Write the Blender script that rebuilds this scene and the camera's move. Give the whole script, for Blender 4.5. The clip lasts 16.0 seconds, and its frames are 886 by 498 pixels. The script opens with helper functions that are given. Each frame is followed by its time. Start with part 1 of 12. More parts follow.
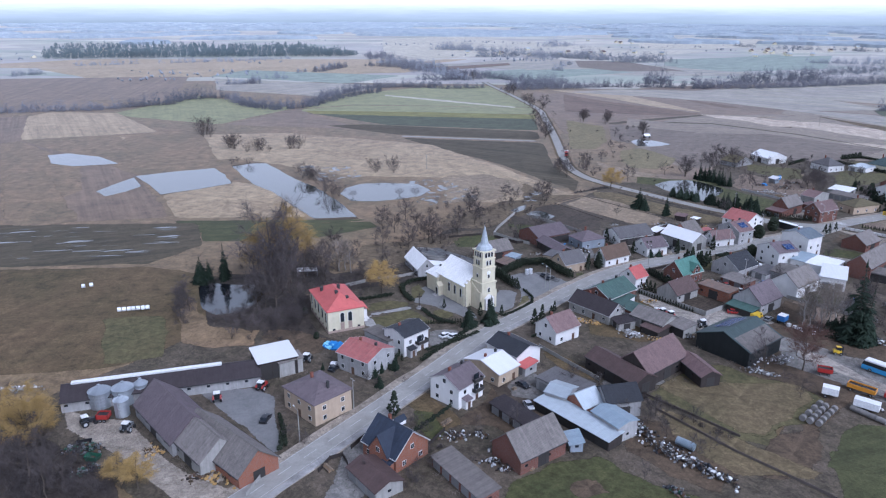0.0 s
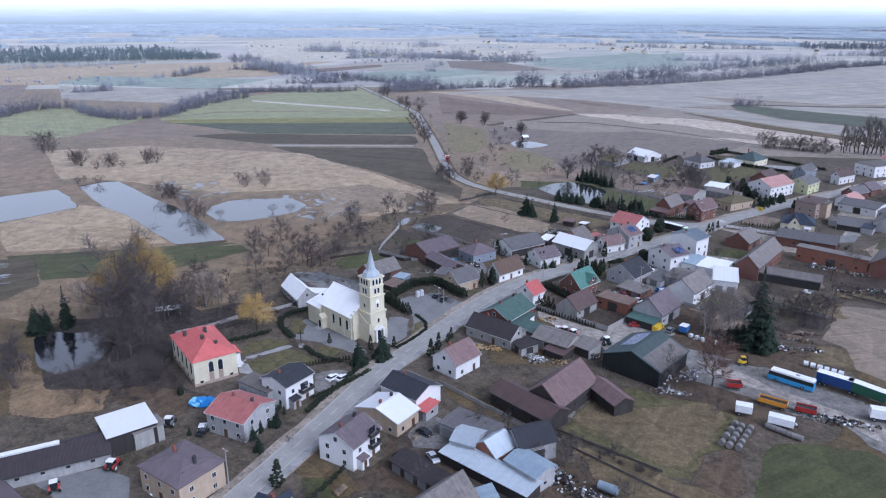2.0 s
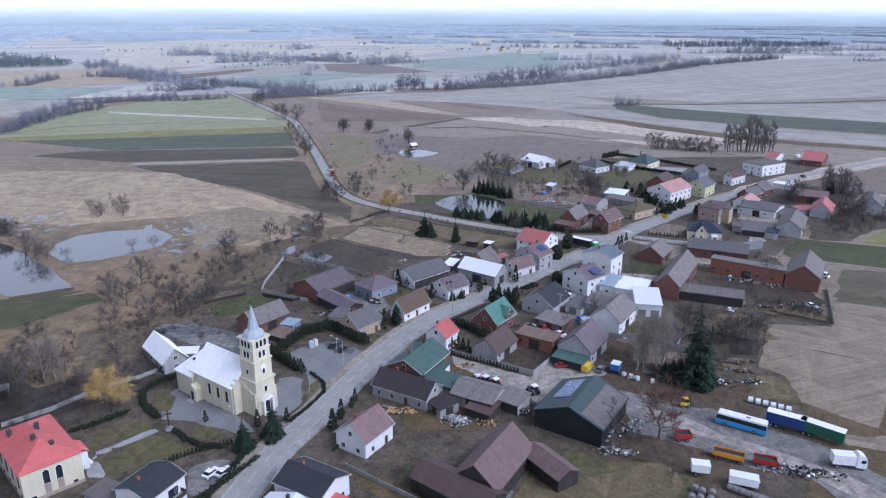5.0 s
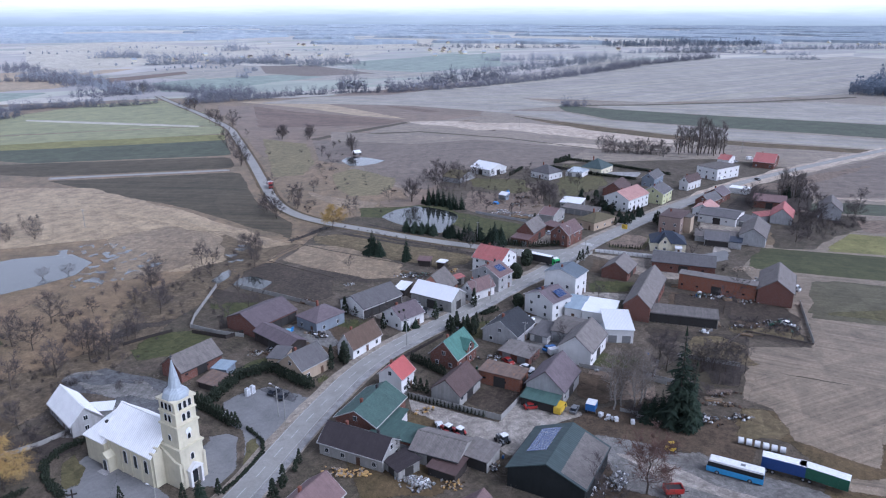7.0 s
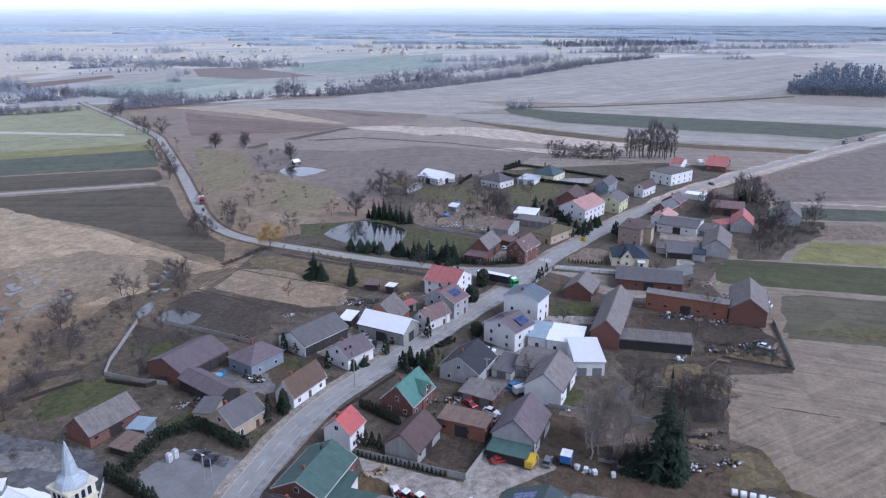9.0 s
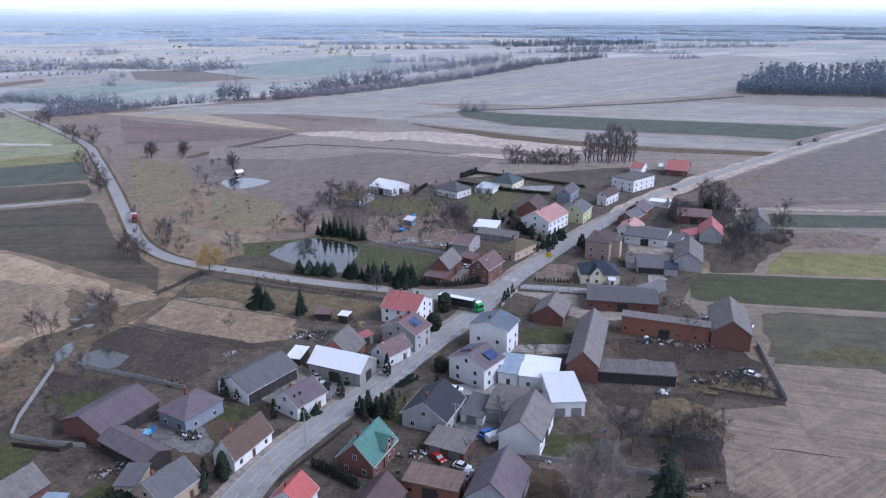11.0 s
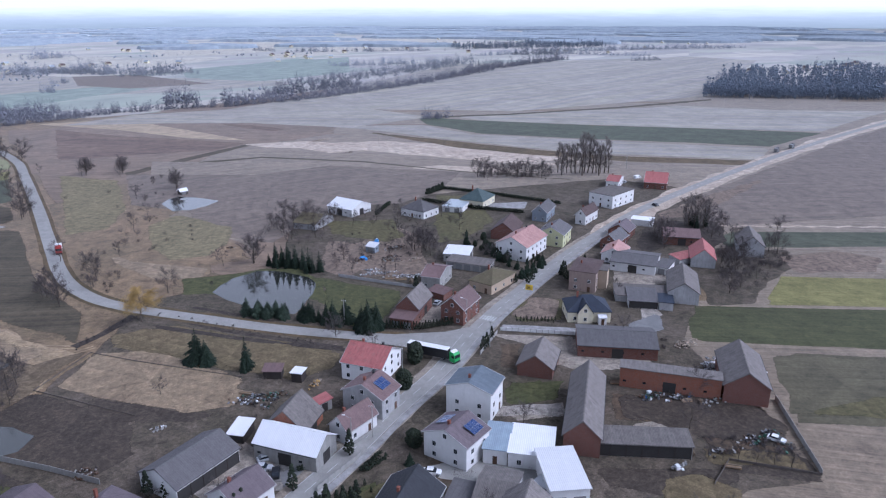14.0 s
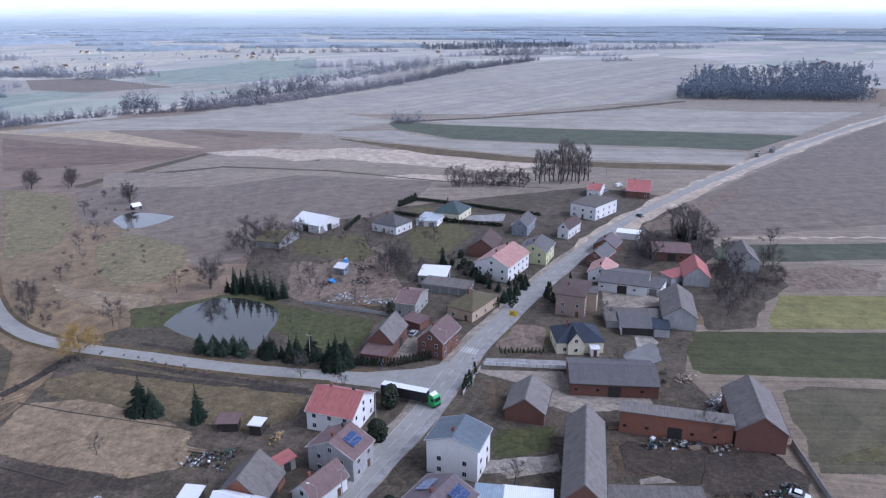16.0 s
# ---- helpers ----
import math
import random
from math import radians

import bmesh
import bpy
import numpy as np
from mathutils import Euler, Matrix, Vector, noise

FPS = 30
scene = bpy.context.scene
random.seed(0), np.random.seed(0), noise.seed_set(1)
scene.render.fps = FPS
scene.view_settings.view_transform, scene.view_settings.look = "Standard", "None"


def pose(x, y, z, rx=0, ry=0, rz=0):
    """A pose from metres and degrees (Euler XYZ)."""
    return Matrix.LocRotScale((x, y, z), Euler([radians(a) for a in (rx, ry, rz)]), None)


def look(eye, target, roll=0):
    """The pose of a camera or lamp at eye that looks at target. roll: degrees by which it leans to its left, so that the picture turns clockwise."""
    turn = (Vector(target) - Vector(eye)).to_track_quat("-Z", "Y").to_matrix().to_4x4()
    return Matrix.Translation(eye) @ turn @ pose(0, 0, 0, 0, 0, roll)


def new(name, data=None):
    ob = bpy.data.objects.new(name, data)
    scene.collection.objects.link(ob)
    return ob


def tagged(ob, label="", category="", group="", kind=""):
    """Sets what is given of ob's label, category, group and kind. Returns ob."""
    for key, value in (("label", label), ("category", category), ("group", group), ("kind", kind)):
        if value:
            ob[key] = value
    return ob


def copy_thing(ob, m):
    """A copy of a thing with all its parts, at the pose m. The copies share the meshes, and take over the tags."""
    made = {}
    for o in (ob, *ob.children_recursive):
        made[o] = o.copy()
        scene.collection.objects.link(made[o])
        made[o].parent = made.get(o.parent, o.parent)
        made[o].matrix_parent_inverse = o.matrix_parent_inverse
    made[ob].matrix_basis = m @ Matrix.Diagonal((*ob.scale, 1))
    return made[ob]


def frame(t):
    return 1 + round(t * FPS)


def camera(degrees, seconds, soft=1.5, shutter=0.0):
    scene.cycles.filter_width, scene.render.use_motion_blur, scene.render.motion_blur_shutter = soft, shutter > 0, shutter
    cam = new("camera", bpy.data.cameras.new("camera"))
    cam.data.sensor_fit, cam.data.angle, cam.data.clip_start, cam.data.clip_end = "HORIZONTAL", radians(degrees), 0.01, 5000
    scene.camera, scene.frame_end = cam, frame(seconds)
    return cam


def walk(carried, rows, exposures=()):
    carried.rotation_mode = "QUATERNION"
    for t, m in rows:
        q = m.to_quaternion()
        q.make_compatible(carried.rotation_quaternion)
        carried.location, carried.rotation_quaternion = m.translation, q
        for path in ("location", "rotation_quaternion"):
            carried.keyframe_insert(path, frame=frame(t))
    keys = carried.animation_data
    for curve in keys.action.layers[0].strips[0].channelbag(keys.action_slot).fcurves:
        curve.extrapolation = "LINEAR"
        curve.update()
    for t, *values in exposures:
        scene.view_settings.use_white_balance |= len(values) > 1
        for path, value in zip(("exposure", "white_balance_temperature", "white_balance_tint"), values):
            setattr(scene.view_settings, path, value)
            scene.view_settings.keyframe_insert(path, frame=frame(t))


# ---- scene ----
import itertools

from mathutils import geometry

cam = camera(63.36, 16.0, soft=1.2)
PATH = [
    (0, (0.00, -0.00, 99.81), (0.000, 94.767, 67.879), 0.15),
    (0.5, (0.11, 6.14, 99.75), (4.962, 100.788, 67.850), 0.12),
    (1, (-0.10, 12.45, 99.65), (8.593, 106.845, 67.796), 0.11),
    (1.5, (-0.07, 18.81, 99.70), (12.779, 112.720, 67.834), 0.10),
    (2, (0.03, 24.94, 99.64), (16.484, 118.298, 67.808), 0.11),
    (2.5, (0.22, 30.86, 99.57), (20.099, 123.548, 67.716), 0.09),
    (3, (0.53, 36.80, 99.62), (23.744, 128.717, 67.794), 0.12),
    (3.5, (1.10, 42.89, 99.43), (26.934, 134.140, 67.706), 0.03),
    (4, (1.81, 49.07, 99.62), (29.794, 139.684, 67.893), 0.01),
    (6.5, (8.85, 79.20, 99.89), (45.878, 166.504, 68.157), -0.07),
    (7, (10.84, 85.40, 99.92), (49.662, 171.915, 68.176), -0.06),
    (7.5, (12.94, 91.25, 100.13), (53.743, 176.841, 68.360), -0.10),
    (8, (15.17, 97.13, 100.03), (57.880, 181.804, 68.306), -0.07),
    (8.5, (17.70, 102.89, 100.02), (61.902, 186.806, 68.314), -0.12),
    (9, (20.11, 108.73, 99.97), (65.743, 191.873, 68.259), -0.06),
    (11.5, (33.03, 135.89, 100.46), (85.319, 215.012, 68.766), -0.08),
    (12, (36.04, 141.12, 100.59), (88.939, 219.876, 68.972), -0.07),
    (12.5, (38.90, 146.18, 100.76), (92.310, 224.597, 69.157), -0.11),
    (13, (41.86, 151.25, 100.80), (96.076, 229.130, 69.232), -0.14),
    (13.5, (44.91, 156.42, 101.01), (100.078, 233.610, 69.399), -0.16),
    (14, (47.96, 161.73, 101.18), (103.707, 238.501, 69.567), -0.09),
    (14.5, (51.19, 166.80, 101.39), (107.358, 243.244, 69.730), -0.06),
    (15, (54.59, 171.99, 101.46), (111.595, 247.802, 69.797), -0.08),
    (15.5, (57.79, 177.15, 101.36), (115.738, 252.275, 69.767), -0.07),
    (16, (61.33, 182.26, 101.53), (120.244, 256.638, 69.950), -0.12),
]
walk(cam, [(t, look(e, g, r)) for t, e, g, r in PATH], [(0, 0.33, 5050, 18), (16, 0.28, 5080, 20)])

# ---- world, sun, exposure ----
SUN_EL, SUN_AZ = radians(42), radians(140)
world = bpy.data.worlds.new("overcast_sky")
scene.world = world
world.use_nodes = True
wn = world.node_tree
sky = wn.nodes.new("ShaderNodeTexSky")
sky.sky_type, sky.sun_disc = "NISHITA", False
sky.sun_elevation, sky.sun_rotation = SUN_EL, SUN_AZ
sky.air_density, sky.dust_density, sky.ozone_density = 1.0, 5.0, 2.0
veil = wn.nodes.new("ShaderNodeHueSaturation")
veil.inputs["Saturation"].default_value = 0.4
wn.links.new(sky.outputs[0], veil.inputs["Color"])
wn.links.new(veil.outputs[0], wn.nodes["Background"].inputs[0])
wn.nodes["Background"].inputs[1].default_value = 0.088
sun = new("sun", bpy.data.lights.new("sun", "SUN"))
sun.data.energy, sun.data.angle, sun.data.color = 2.1, radians(45), (1.0, 0.97, 0.93)
sd = Vector((math.sin(SUN_AZ) * math.cos(SUN_EL), math.cos(SUN_AZ) * math.cos(SUN_EL), math.sin(SUN_EL)))
sun.matrix_world = look(sd * 300, (0, 0, 0))

# ---- materials ----
class Nodes:
    """A small helper to wire a principled material."""
    def __init__(self, name, rough=0.85, spec=0.3, metal=0.0):
        self.m = bpy.data.materials.new(name)
        self.m.use_nodes = True
        self.t = self.m.node_tree
        self.b = self.t.nodes["Principled BSDF"]
        self.b.inputs["Roughness"].default_value = rough
        self.b.inputs["Specular IOR Level"].default_value = spec
        self.b.inputs["Metallic"].default_value = metal
        self.co = self.add("ShaderNodeTexCoord").outputs["Object"]

    def add(self, kind, **kw):
        n = self.t.nodes.new(kind)
        for k, v in kw.items():
            n.inputs[k].default_value = v
        return n

    def link(self, a, b):
        self.t.links.new(a, b)

    def mapped(self, sx=1, sy=1, sz=1, rz=0.0):
        n = self.add("ShaderNodeMapping")
        n.inputs["Scale"].default_value = (sx, sy, sz)
        n.inputs["Rotation"].default_value = (0, 0, radians(rz))
        self.link(self.co, n.inputs[0])
        return n.outputs[0]

    def noise(self, scale, detail=4.0, rough=0.6, co=None, dist=0.0):
        n = self.add("ShaderNodeTexNoise", Scale=scale, Detail=detail, Roughness=rough, Distortion=dist)
        self.link(co or self.co, n.inputs["Vector"])
        return n.outputs["Fac"]

    def wave(self, scale, co=None, dist=0.0, axis="X", detail=2.0):
        n = self.add("ShaderNodeTexWave", Scale=scale, Distortion=dist, Detail=detail)
        n.bands_direction = axis
        self.link(co or self.co, n.inputs["Vector"])
        return n.outputs["Fac"]

    def ramp(self, fac, *stops):
        n = self.add("ShaderNodeValToRGB")
        e = n.color_ramp.elements
        while len(e) < len(stops):
            e.new(0.5)
        for el, (p, c) in zip(e, stops):
            el.position, el.color = p, (*c, 1)
        self.link(fac, n.inputs[0])
        return n.outputs[0]

    def mix(self, fac, a, b, mode="MIX"):
        n = self.t.nodes.new("ShaderNodeMix")
        n.data_type, n.blend_type = "RGBA", mode
        for v, i in ((fac, 0), (a, 6), (b, 7)):
            if isinstance(v, (int, float)):
                n.inputs[i].default_value = v
            elif isinstance(v, tuple):
                n.inputs[i].default_value = (*v, 1)
            else:
                self.link(v, n.inputs[i])
        return n.outputs[2]

    def vary(self, col, amount=0.12):
        """Each object a little lighter or darker."""
        info = self.add("ShaderNodeObjectInfo")
        mr = self.add("ShaderNodeMapRange")
        mr.inputs["To Min"].default_value, mr.inputs["To Max"].default_value = 1 - amount, 1 + amount
        self.link(info.outputs["Random"], mr.inputs[0])
        return self.mix(1.0, col, mr.outputs[0], "MULTIPLY")

    def bump(self, h, strength=0.3, dist=0.05):
        n = self.add("ShaderNodeBump", Strength=strength, Distance=dist)
        self.link(h, n.inputs["Height"])
        self.link(n.outputs[0], self.b.inputs["Normal"])

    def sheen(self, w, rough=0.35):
        """A soft sky-coloured sheen at a low angle that stands in for distance haze."""
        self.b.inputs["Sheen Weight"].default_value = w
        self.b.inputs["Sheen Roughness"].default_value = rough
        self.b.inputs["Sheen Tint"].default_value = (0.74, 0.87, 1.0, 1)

    def fade(self, cover=None, co=None):
        """Let a sheet of ground fray out towards its outline; cover: (scale, threshold) of the spots that it fills at all."""
        at = self.t.nodes.new("ShaderNodeAttribute")
        at.attribute_name = "rim"
        v = self.sum(self.noise(0.9, 8, 0.78), at.outputs["Fac"], -1.0, 0.55)
        if cover:
            spot = self.ramp(self.noise(cover[0], 7, 0.62, co=co, dist=0.4), (cover[1] - 0.015, (0, 0, 0)), (cover[1] + 0.015, (1, 1, 1)))
            v = self.sum(v, spot, 1.0, -1.0)
        mr = self.add("ShaderNodeMapRange")
        mr.interpolation_type = "SMOOTHSTEP"
        mr.inputs["From Min"].default_value, mr.inputs["From Max"].default_value = 0.565, 0.635
        self.link(v, mr.inputs[0])
        clear, mixed = self.t.nodes.new("ShaderNodeBsdfTransparent"), self.t.nodes.new("ShaderNodeMixShader")
        self.link(mr.outputs[0], mixed.inputs[0])
        self.link(clear.outputs[0], mixed.inputs[1])
        self.link(self.b.outputs[0], mixed.inputs[2])
        self.link(mixed.outputs[0], self.t.nodes["Material Output"].inputs[0])

    def sum(self, a, b, k=1.0, c=0.0):
        """a + b * k + c, where b is a socket or a number."""
        m = self.t.nodes.new("ShaderNodeMath")
        m.operation = "MULTIPLY_ADD"
        n = self.t.nodes.new("ShaderNodeMath")
        n.operation = "ADD"
        if isinstance(b, (int, float)):
            m.inputs[0].default_value = b
        else:
            self.link(b, m.inputs[0])
        m.inputs[1].default_value = k
        self.link(a, m.inputs[2])
        self.link(m.outputs[0], n.inputs[0])
        n.inputs[1].default_value = c
        return n.outputs[0]

    def done(self, col):
        if isinstance(col, tuple):
            self.b.inputs["Base Color"].default_value = (*col, 1)
        else:
            self.link(col, self.b.inputs["Base Color"])
        return self.m


def tint(c, k):
    return tuple(max(0.0, min(1.0, v * k)) for v in c)


def ground_mat(name, a, b, c, big=0.03, small=1.3, furrow=0.0, grain=0.4, rough=0.95, stripe=0.25, sheen=0.16, fleck=0.7, mottle=0.85):
    """Soil or grass: two tones in large patches, a third in specks; furrow: rows of that many per metre."""
    n = Nodes(name, rough, 0.25)
    n.sheen(sheen)
    col = n.ramp(n.noise(big, 6, 0.62, dist=0.6), (0.36, a), (0.52, tuple((x + y) / 2 for x, y in zip(a, b))), (0.66, b))
    sp = n.ramp(n.noise(small, 6, 0.75), (0.42, (0, 0, 0)), (0.72, (1, 1, 1)))
    col = n.mix(n.mix(0.5, (0, 0, 0), sp), col, c)
    mott = n.ramp(n.noise(big * 7, 5, 0.65), (0.3, (0.6, 0.6, 0.6)), (0.7, (1.3, 1.3, 1.3)))
    col = n.mix(mottle, col, mott, "MULTIPLY")
    fine = n.ramp(n.noise(1.15, 6, 0.8, dist=0.8), (0.34, (0.36, 0.36, 0.34)), (0.68, (1.55, 1.55, 1.55)))
    col = n.mix(fleck * 0.8, col, fine, "MULTIPLY")
    worn = n.ramp(n.noise(0.21, 8, 0.74, dist=0.4), (0.36, (0.6, 0.59, 0.57)), (0.5, (1, 1, 1)), (0.66, (1.24, 1.22, 1.18)))
    tuft = n.ramp(n.noise(4.0, 3, 0.7), (0.36, (0.55, 0.55, 0.53)), (0.66, (1.38, 1.38, 1.38)))
    col = n.mix(fleck * 0.7, col, tuft, "MULTIPLY")
    col = n.mix(fleck, col, worn, "MULTIPLY")
    h = n.noise(small, 4, 0.7)
    if furrow:
        st = n.mapped(1, 0.02, 1)
        rows = n.noise(furrow, 3, 0.7, co=st)
        wide = n.noise(furrow * 0.22, 2, 0.6, co=st)
        col = n.mix(stripe, col, n.ramp(rows, (0.35, tint(a, 0.45)), (0.62, tint(c, 1.25))), "MIX")
        col = n.mix(stripe, col, n.ramp(wide, (0.4, (0.7, 0.7, 0.7)), (0.6, (1.25, 1.25, 1.25))), "MULTIPLY")
        h = rows
    n.bump(h, grain, 0.25)
    n.fade()
    return n.done(col)


def roof_mat(name, col, ribs=0.0, rough=0.68, stain=0.3, metal=0.0, patch=None, seam=0.45):
    """Sheet or tile roofing with ribs running down the slope, stains and patches."""
    n = Nodes(name, rough, 0.3, metal)
    c = n.ramp(n.noise(0.6, 6, 0.7), (0.3, tint(col, 1 - stain)), (0.7, tint(col, 1 + stain * 0.5)))
    streak = n.noise(1.2, 4, 0.7, co=n.mapped(1.4, 0.12, 0.12))
    c = n.mix(stain, c, n.ramp(streak, (0.35, tint(col, 0.6)), (0.65, tint(col, 1.25))))
    if patch:
        c = n.mix(n.ramp(n.noise(0.9, 7, 0.75), (0.52, (0, 0, 0)), (0.68, (0.85, 0.85, 0.85))), c, patch)
    if ribs:
        w = n.wave(ribs, axis="X", detail=0)
        c = n.mix(seam, c, n.ramp(w, (0.0, (0.62, 0.62, 0.62)), (0.25, (1, 1, 1)), (1.0, (1.05, 1.05, 1.05))), "MULTIPLY")
        n.bump(w, 0.5, 0.06)
    else:
        n.bump(n.noise(6, 3, 0.6), 0.25, 0.04)
    return n.done(n.vary(c, 0.14))


def wall_mat(name, col, grime=0.25, rough=0.9, brick=False):
    n = Nodes(name, rough, 0.25)
    c = n.ramp(n.noise(0.5, 6, 0.7), (0.3, tint(col, 1 - grime)), (0.7, tint(col, 1.06)))
    drip = n.noise(1.0, 4, 0.7, co=n.mapped(1.5, 1.5, 0.15))
    c = n.mix(grime, c, n.ramp(drip, (0.35, tint(col, 0.55)), (0.6, tint(col, 1.05))))
    if brick:
        sw = n.add("ShaderNodeSeparateXYZ"); n.link(n.co, sw.inputs[0])
        ad = n.add("ShaderNodeMath"); n.link(sw.outputs[0], ad.inputs[0]); n.link(sw.outputs[1], ad.inputs[1])
        cb = n.add("ShaderNodeCombineXYZ"); n.link(ad.outputs[0], cb.inputs[0]); n.link(sw.outputs[2], cb.inputs[1])
        bt = n.add("ShaderNodeTexBrick", Scale=1.0, **{"Mortar Size": 0.012, "Brick Width": 0.26, "Row Height": 0.078})
        bt.inputs["Color1"].default_value, bt.inputs["Color2"].default_value = (*tint(col, 1.1), 1), (*tint(col, 0.7), 1)
        bt.inputs["Mortar"].default_value = (0.2, 0.17, 0.15, 1)
        n.link(cb.outputs[0], bt.inputs["Vector"])
        c = n.mix(0.6, c, bt.outputs[0])
    n.bump(n.noise(5, 4, 0.7), 0.15, 0.02)
    return n.done(n.vary(c, 0.08))


def plain_mat(name, col, rough=0.6, metal=0.0, var=0.1, spec=0.4):
    n = Nodes(name, rough, spec, metal)
    c = n.ramp(n.noise(1.7, 5, 0.65), (0.3, tint(col, 0.82)), (0.7, tint(col, 1.1)))
    return n.done(n.vary(c, var))


def leaf_mat(name, a, b, rough=0.9, sheen=0.06):
    n = Nodes(name, rough, 0.2)
    n.sheen(sheen)
    g = n.add("ShaderNodeNewGeometry").outputs["Random Per Island"]
    return n.done(n.vary(n.ramp(g, (0.0, a), (1.0, b)), 0.22))


GRASS_DRY = ground_mat("dry_grass", (0.126, 0.087, 0.045), (0.071, 0.058, 0.026), (0.167, 0.117, 0.067), 0.02, 0.6, sheen=0.05)
GRASS_YARD = ground_mat("yard_grass", (0.069, 0.058, 0.038), (0.118, 0.094, 0.072), (0.153, 0.126, 0.101), 0.055, 0.8, sheen=0.03, fleck=0.85)
GRASS_GREEN = ground_mat("winter_corn", (0.068, 0.073, 0.030), (0.057, 0.063, 0.027), (0.089, 0.085, 0.036), 0.01, 0.5, furrow=0.5, stripe=0.18, sheen=0.06)
GRASS_TEAL = ground_mat("dark_winter_corn", (0.080, 0.093, 0.060), (0.070, 0.078, 0.055), (0.109, 0.106, 0.062), 0.01, 0.5, furrow=0.5, stripe=0.18, sheen=0.06)
GRASS_BRIGHT = ground_mat("bright_winter_corn", (0.204, 0.190, 0.068), (0.171, 0.168, 0.059), (0.242, 0.210, 0.081), 0.01, 0.5, furrow=0.5, stripe=0.15, sheen=0.06)
# Reeds are lightened for haze; the matted copy below keeps the darker tone.
REED = ground_mat("dead_reeds", (0.365, 0.275, 0.164), (0.253, 0.180, 0.101), (0.455, 0.351, 0.239), 0.018, 0.45)
MATTED = ground_mat("flattened_dead_grass", (0.262, 0.196, 0.122), (0.178, 0.128, 0.078), (0.345, 0.262, 0.176), 0.05, 0.6)
THICKET = ground_mat("brown_scrub_grass", (0.150, 0.113, 0.070), (0.092, 0.072, 0.050), (0.205, 0.156, 0.102), 0.05, 0.7, sheen=0.03)
STUBBLE = ground_mat("stubble", (0.355, 0.262, 0.162), (0.273, 0.200, 0.122), (0.420, 0.327, 0.204), 0.012, 0.5, furrow=0.4)
HEATH = ground_mat("rough_tawny_grass", (0.219, 0.148, 0.081), (0.143, 0.105, 0.054), (0.276, 0.190, 0.118), 0.02, 0.5)
PLOUGH = ground_mat("ploughed_soil", (0.159, 0.107, 0.068), (0.201, 0.140, 0.089), (0.237, 0.169, 0.115), 0.010, 0.6, furrow=0.35, grain=0.6)
PLOUGH_DARK = ground_mat("damp_ploughed_soil", (0.062, 0.052, 0.034), (0.087, 0.068, 0.044), (0.117, 0.096, 0.058), 0.012, 0.6, furrow=0.35, grain=0.6, sheen=0.05)
PLOUGH_RED = ground_mat("reddish_ploughed_soil", (0.125, 0.083, 0.062), (0.172, 0.118, 0.088), (0.205, 0.145, 0.108), 0.012, 0.6, furrow=0.35, grain=0.6, sheen=0.08)
PLOUGH_GREY = ground_mat("pale_ploughed_soil", (0.225, 0.175, 0.124), (0.170, 0.130, 0.092), (0.300, 0.243, 0.178), 0.02, 0.5, furrow=0.9, stripe=0.28, grain=0.5)
PLOUGH_LILAC = ground_mat("lilac_grey_ploughed_soil", (0.172, 0.134, 0.104), (0.138, 0.106, 0.083), (0.222, 0.178, 0.143), 0.02, 0.5, furrow=0.9, stripe=0.2, grain=0.5, sheen=0.1)
SAND = ground_mat("sandy_soil", (0.475, 0.3875, 0.3), (0.3608, 0.2733, 0.2033), (0.5925, 0.4875, 0.3825), 0.02, 0.5)
DIRT = ground_mat("trodden_dirt", (0.106, 0.076, 0.049), (0.072, 0.053, 0.037), (0.153, 0.111, 0.076), 0.05, 0.9, sheen=0.03)
GRAVEL = ground_mat("pale_gravel", (0.3382, 0.3025, 0.2667), (0.2486, 0.22, 0.1914), (0.4279, 0.385, 0.3421), 0.06, 2.5, sheen=0.03)
PAVING = ground_mat("concrete_paving", (0.31, 0.30, 0.295), (0.26, 0.25, 0.245), (0.35, 0.34, 0.33), 0.05, 2.0, fleck=0.3, sheen=0.03)
ASPHALT_OLD = ground_mat("weathered_asphalt", (0.278, 0.268, 0.249), (0.319, 0.305, 0.282), (0.242, 0.235, 0.221), 0.04, 3.0, fleck=0.2, mottle=0.3, sheen=0.03)
ASPHALT_DARK = ground_mat("patched_dark_asphalt", (0.106, 0.106, 0.111), (0.153, 0.153, 0.153), (0.085, 0.085, 0.088), 0.06, 2.0, sheen=0.03)
VERGE = ground_mat("dusty_verge", (0.314, 0.272, 0.229), (0.241, 0.199, 0.157), (0.387, 0.345, 0.294), 0.05, 1.6, sheen=0.03)
FORECOURT = ground_mat("worn_grey_concrete_paving", (0.185, 0.183, 0.182), (0.215, 0.212, 0.208), (0.155, 0.154, 0.154), 0.02, 1.4, sheen=0.03, fleck=0.22, mottle=0.4)
DULL_CORN = ground_mat("dull_thin_winter_corn", (0.106, 0.095, 0.056), (0.086, 0.077, 0.048), (0.132, 0.115, 0.073), 0.012, 0.5, furrow=0.6, stripe=0.2, sheen=0.08)
# Three far-field tones with distance haze painted in, paler and bluer than the crops.
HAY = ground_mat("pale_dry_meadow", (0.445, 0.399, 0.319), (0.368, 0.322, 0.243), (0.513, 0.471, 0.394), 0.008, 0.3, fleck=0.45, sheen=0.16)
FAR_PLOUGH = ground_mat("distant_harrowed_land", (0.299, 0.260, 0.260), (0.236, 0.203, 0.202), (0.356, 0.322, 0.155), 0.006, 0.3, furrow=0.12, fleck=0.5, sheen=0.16)
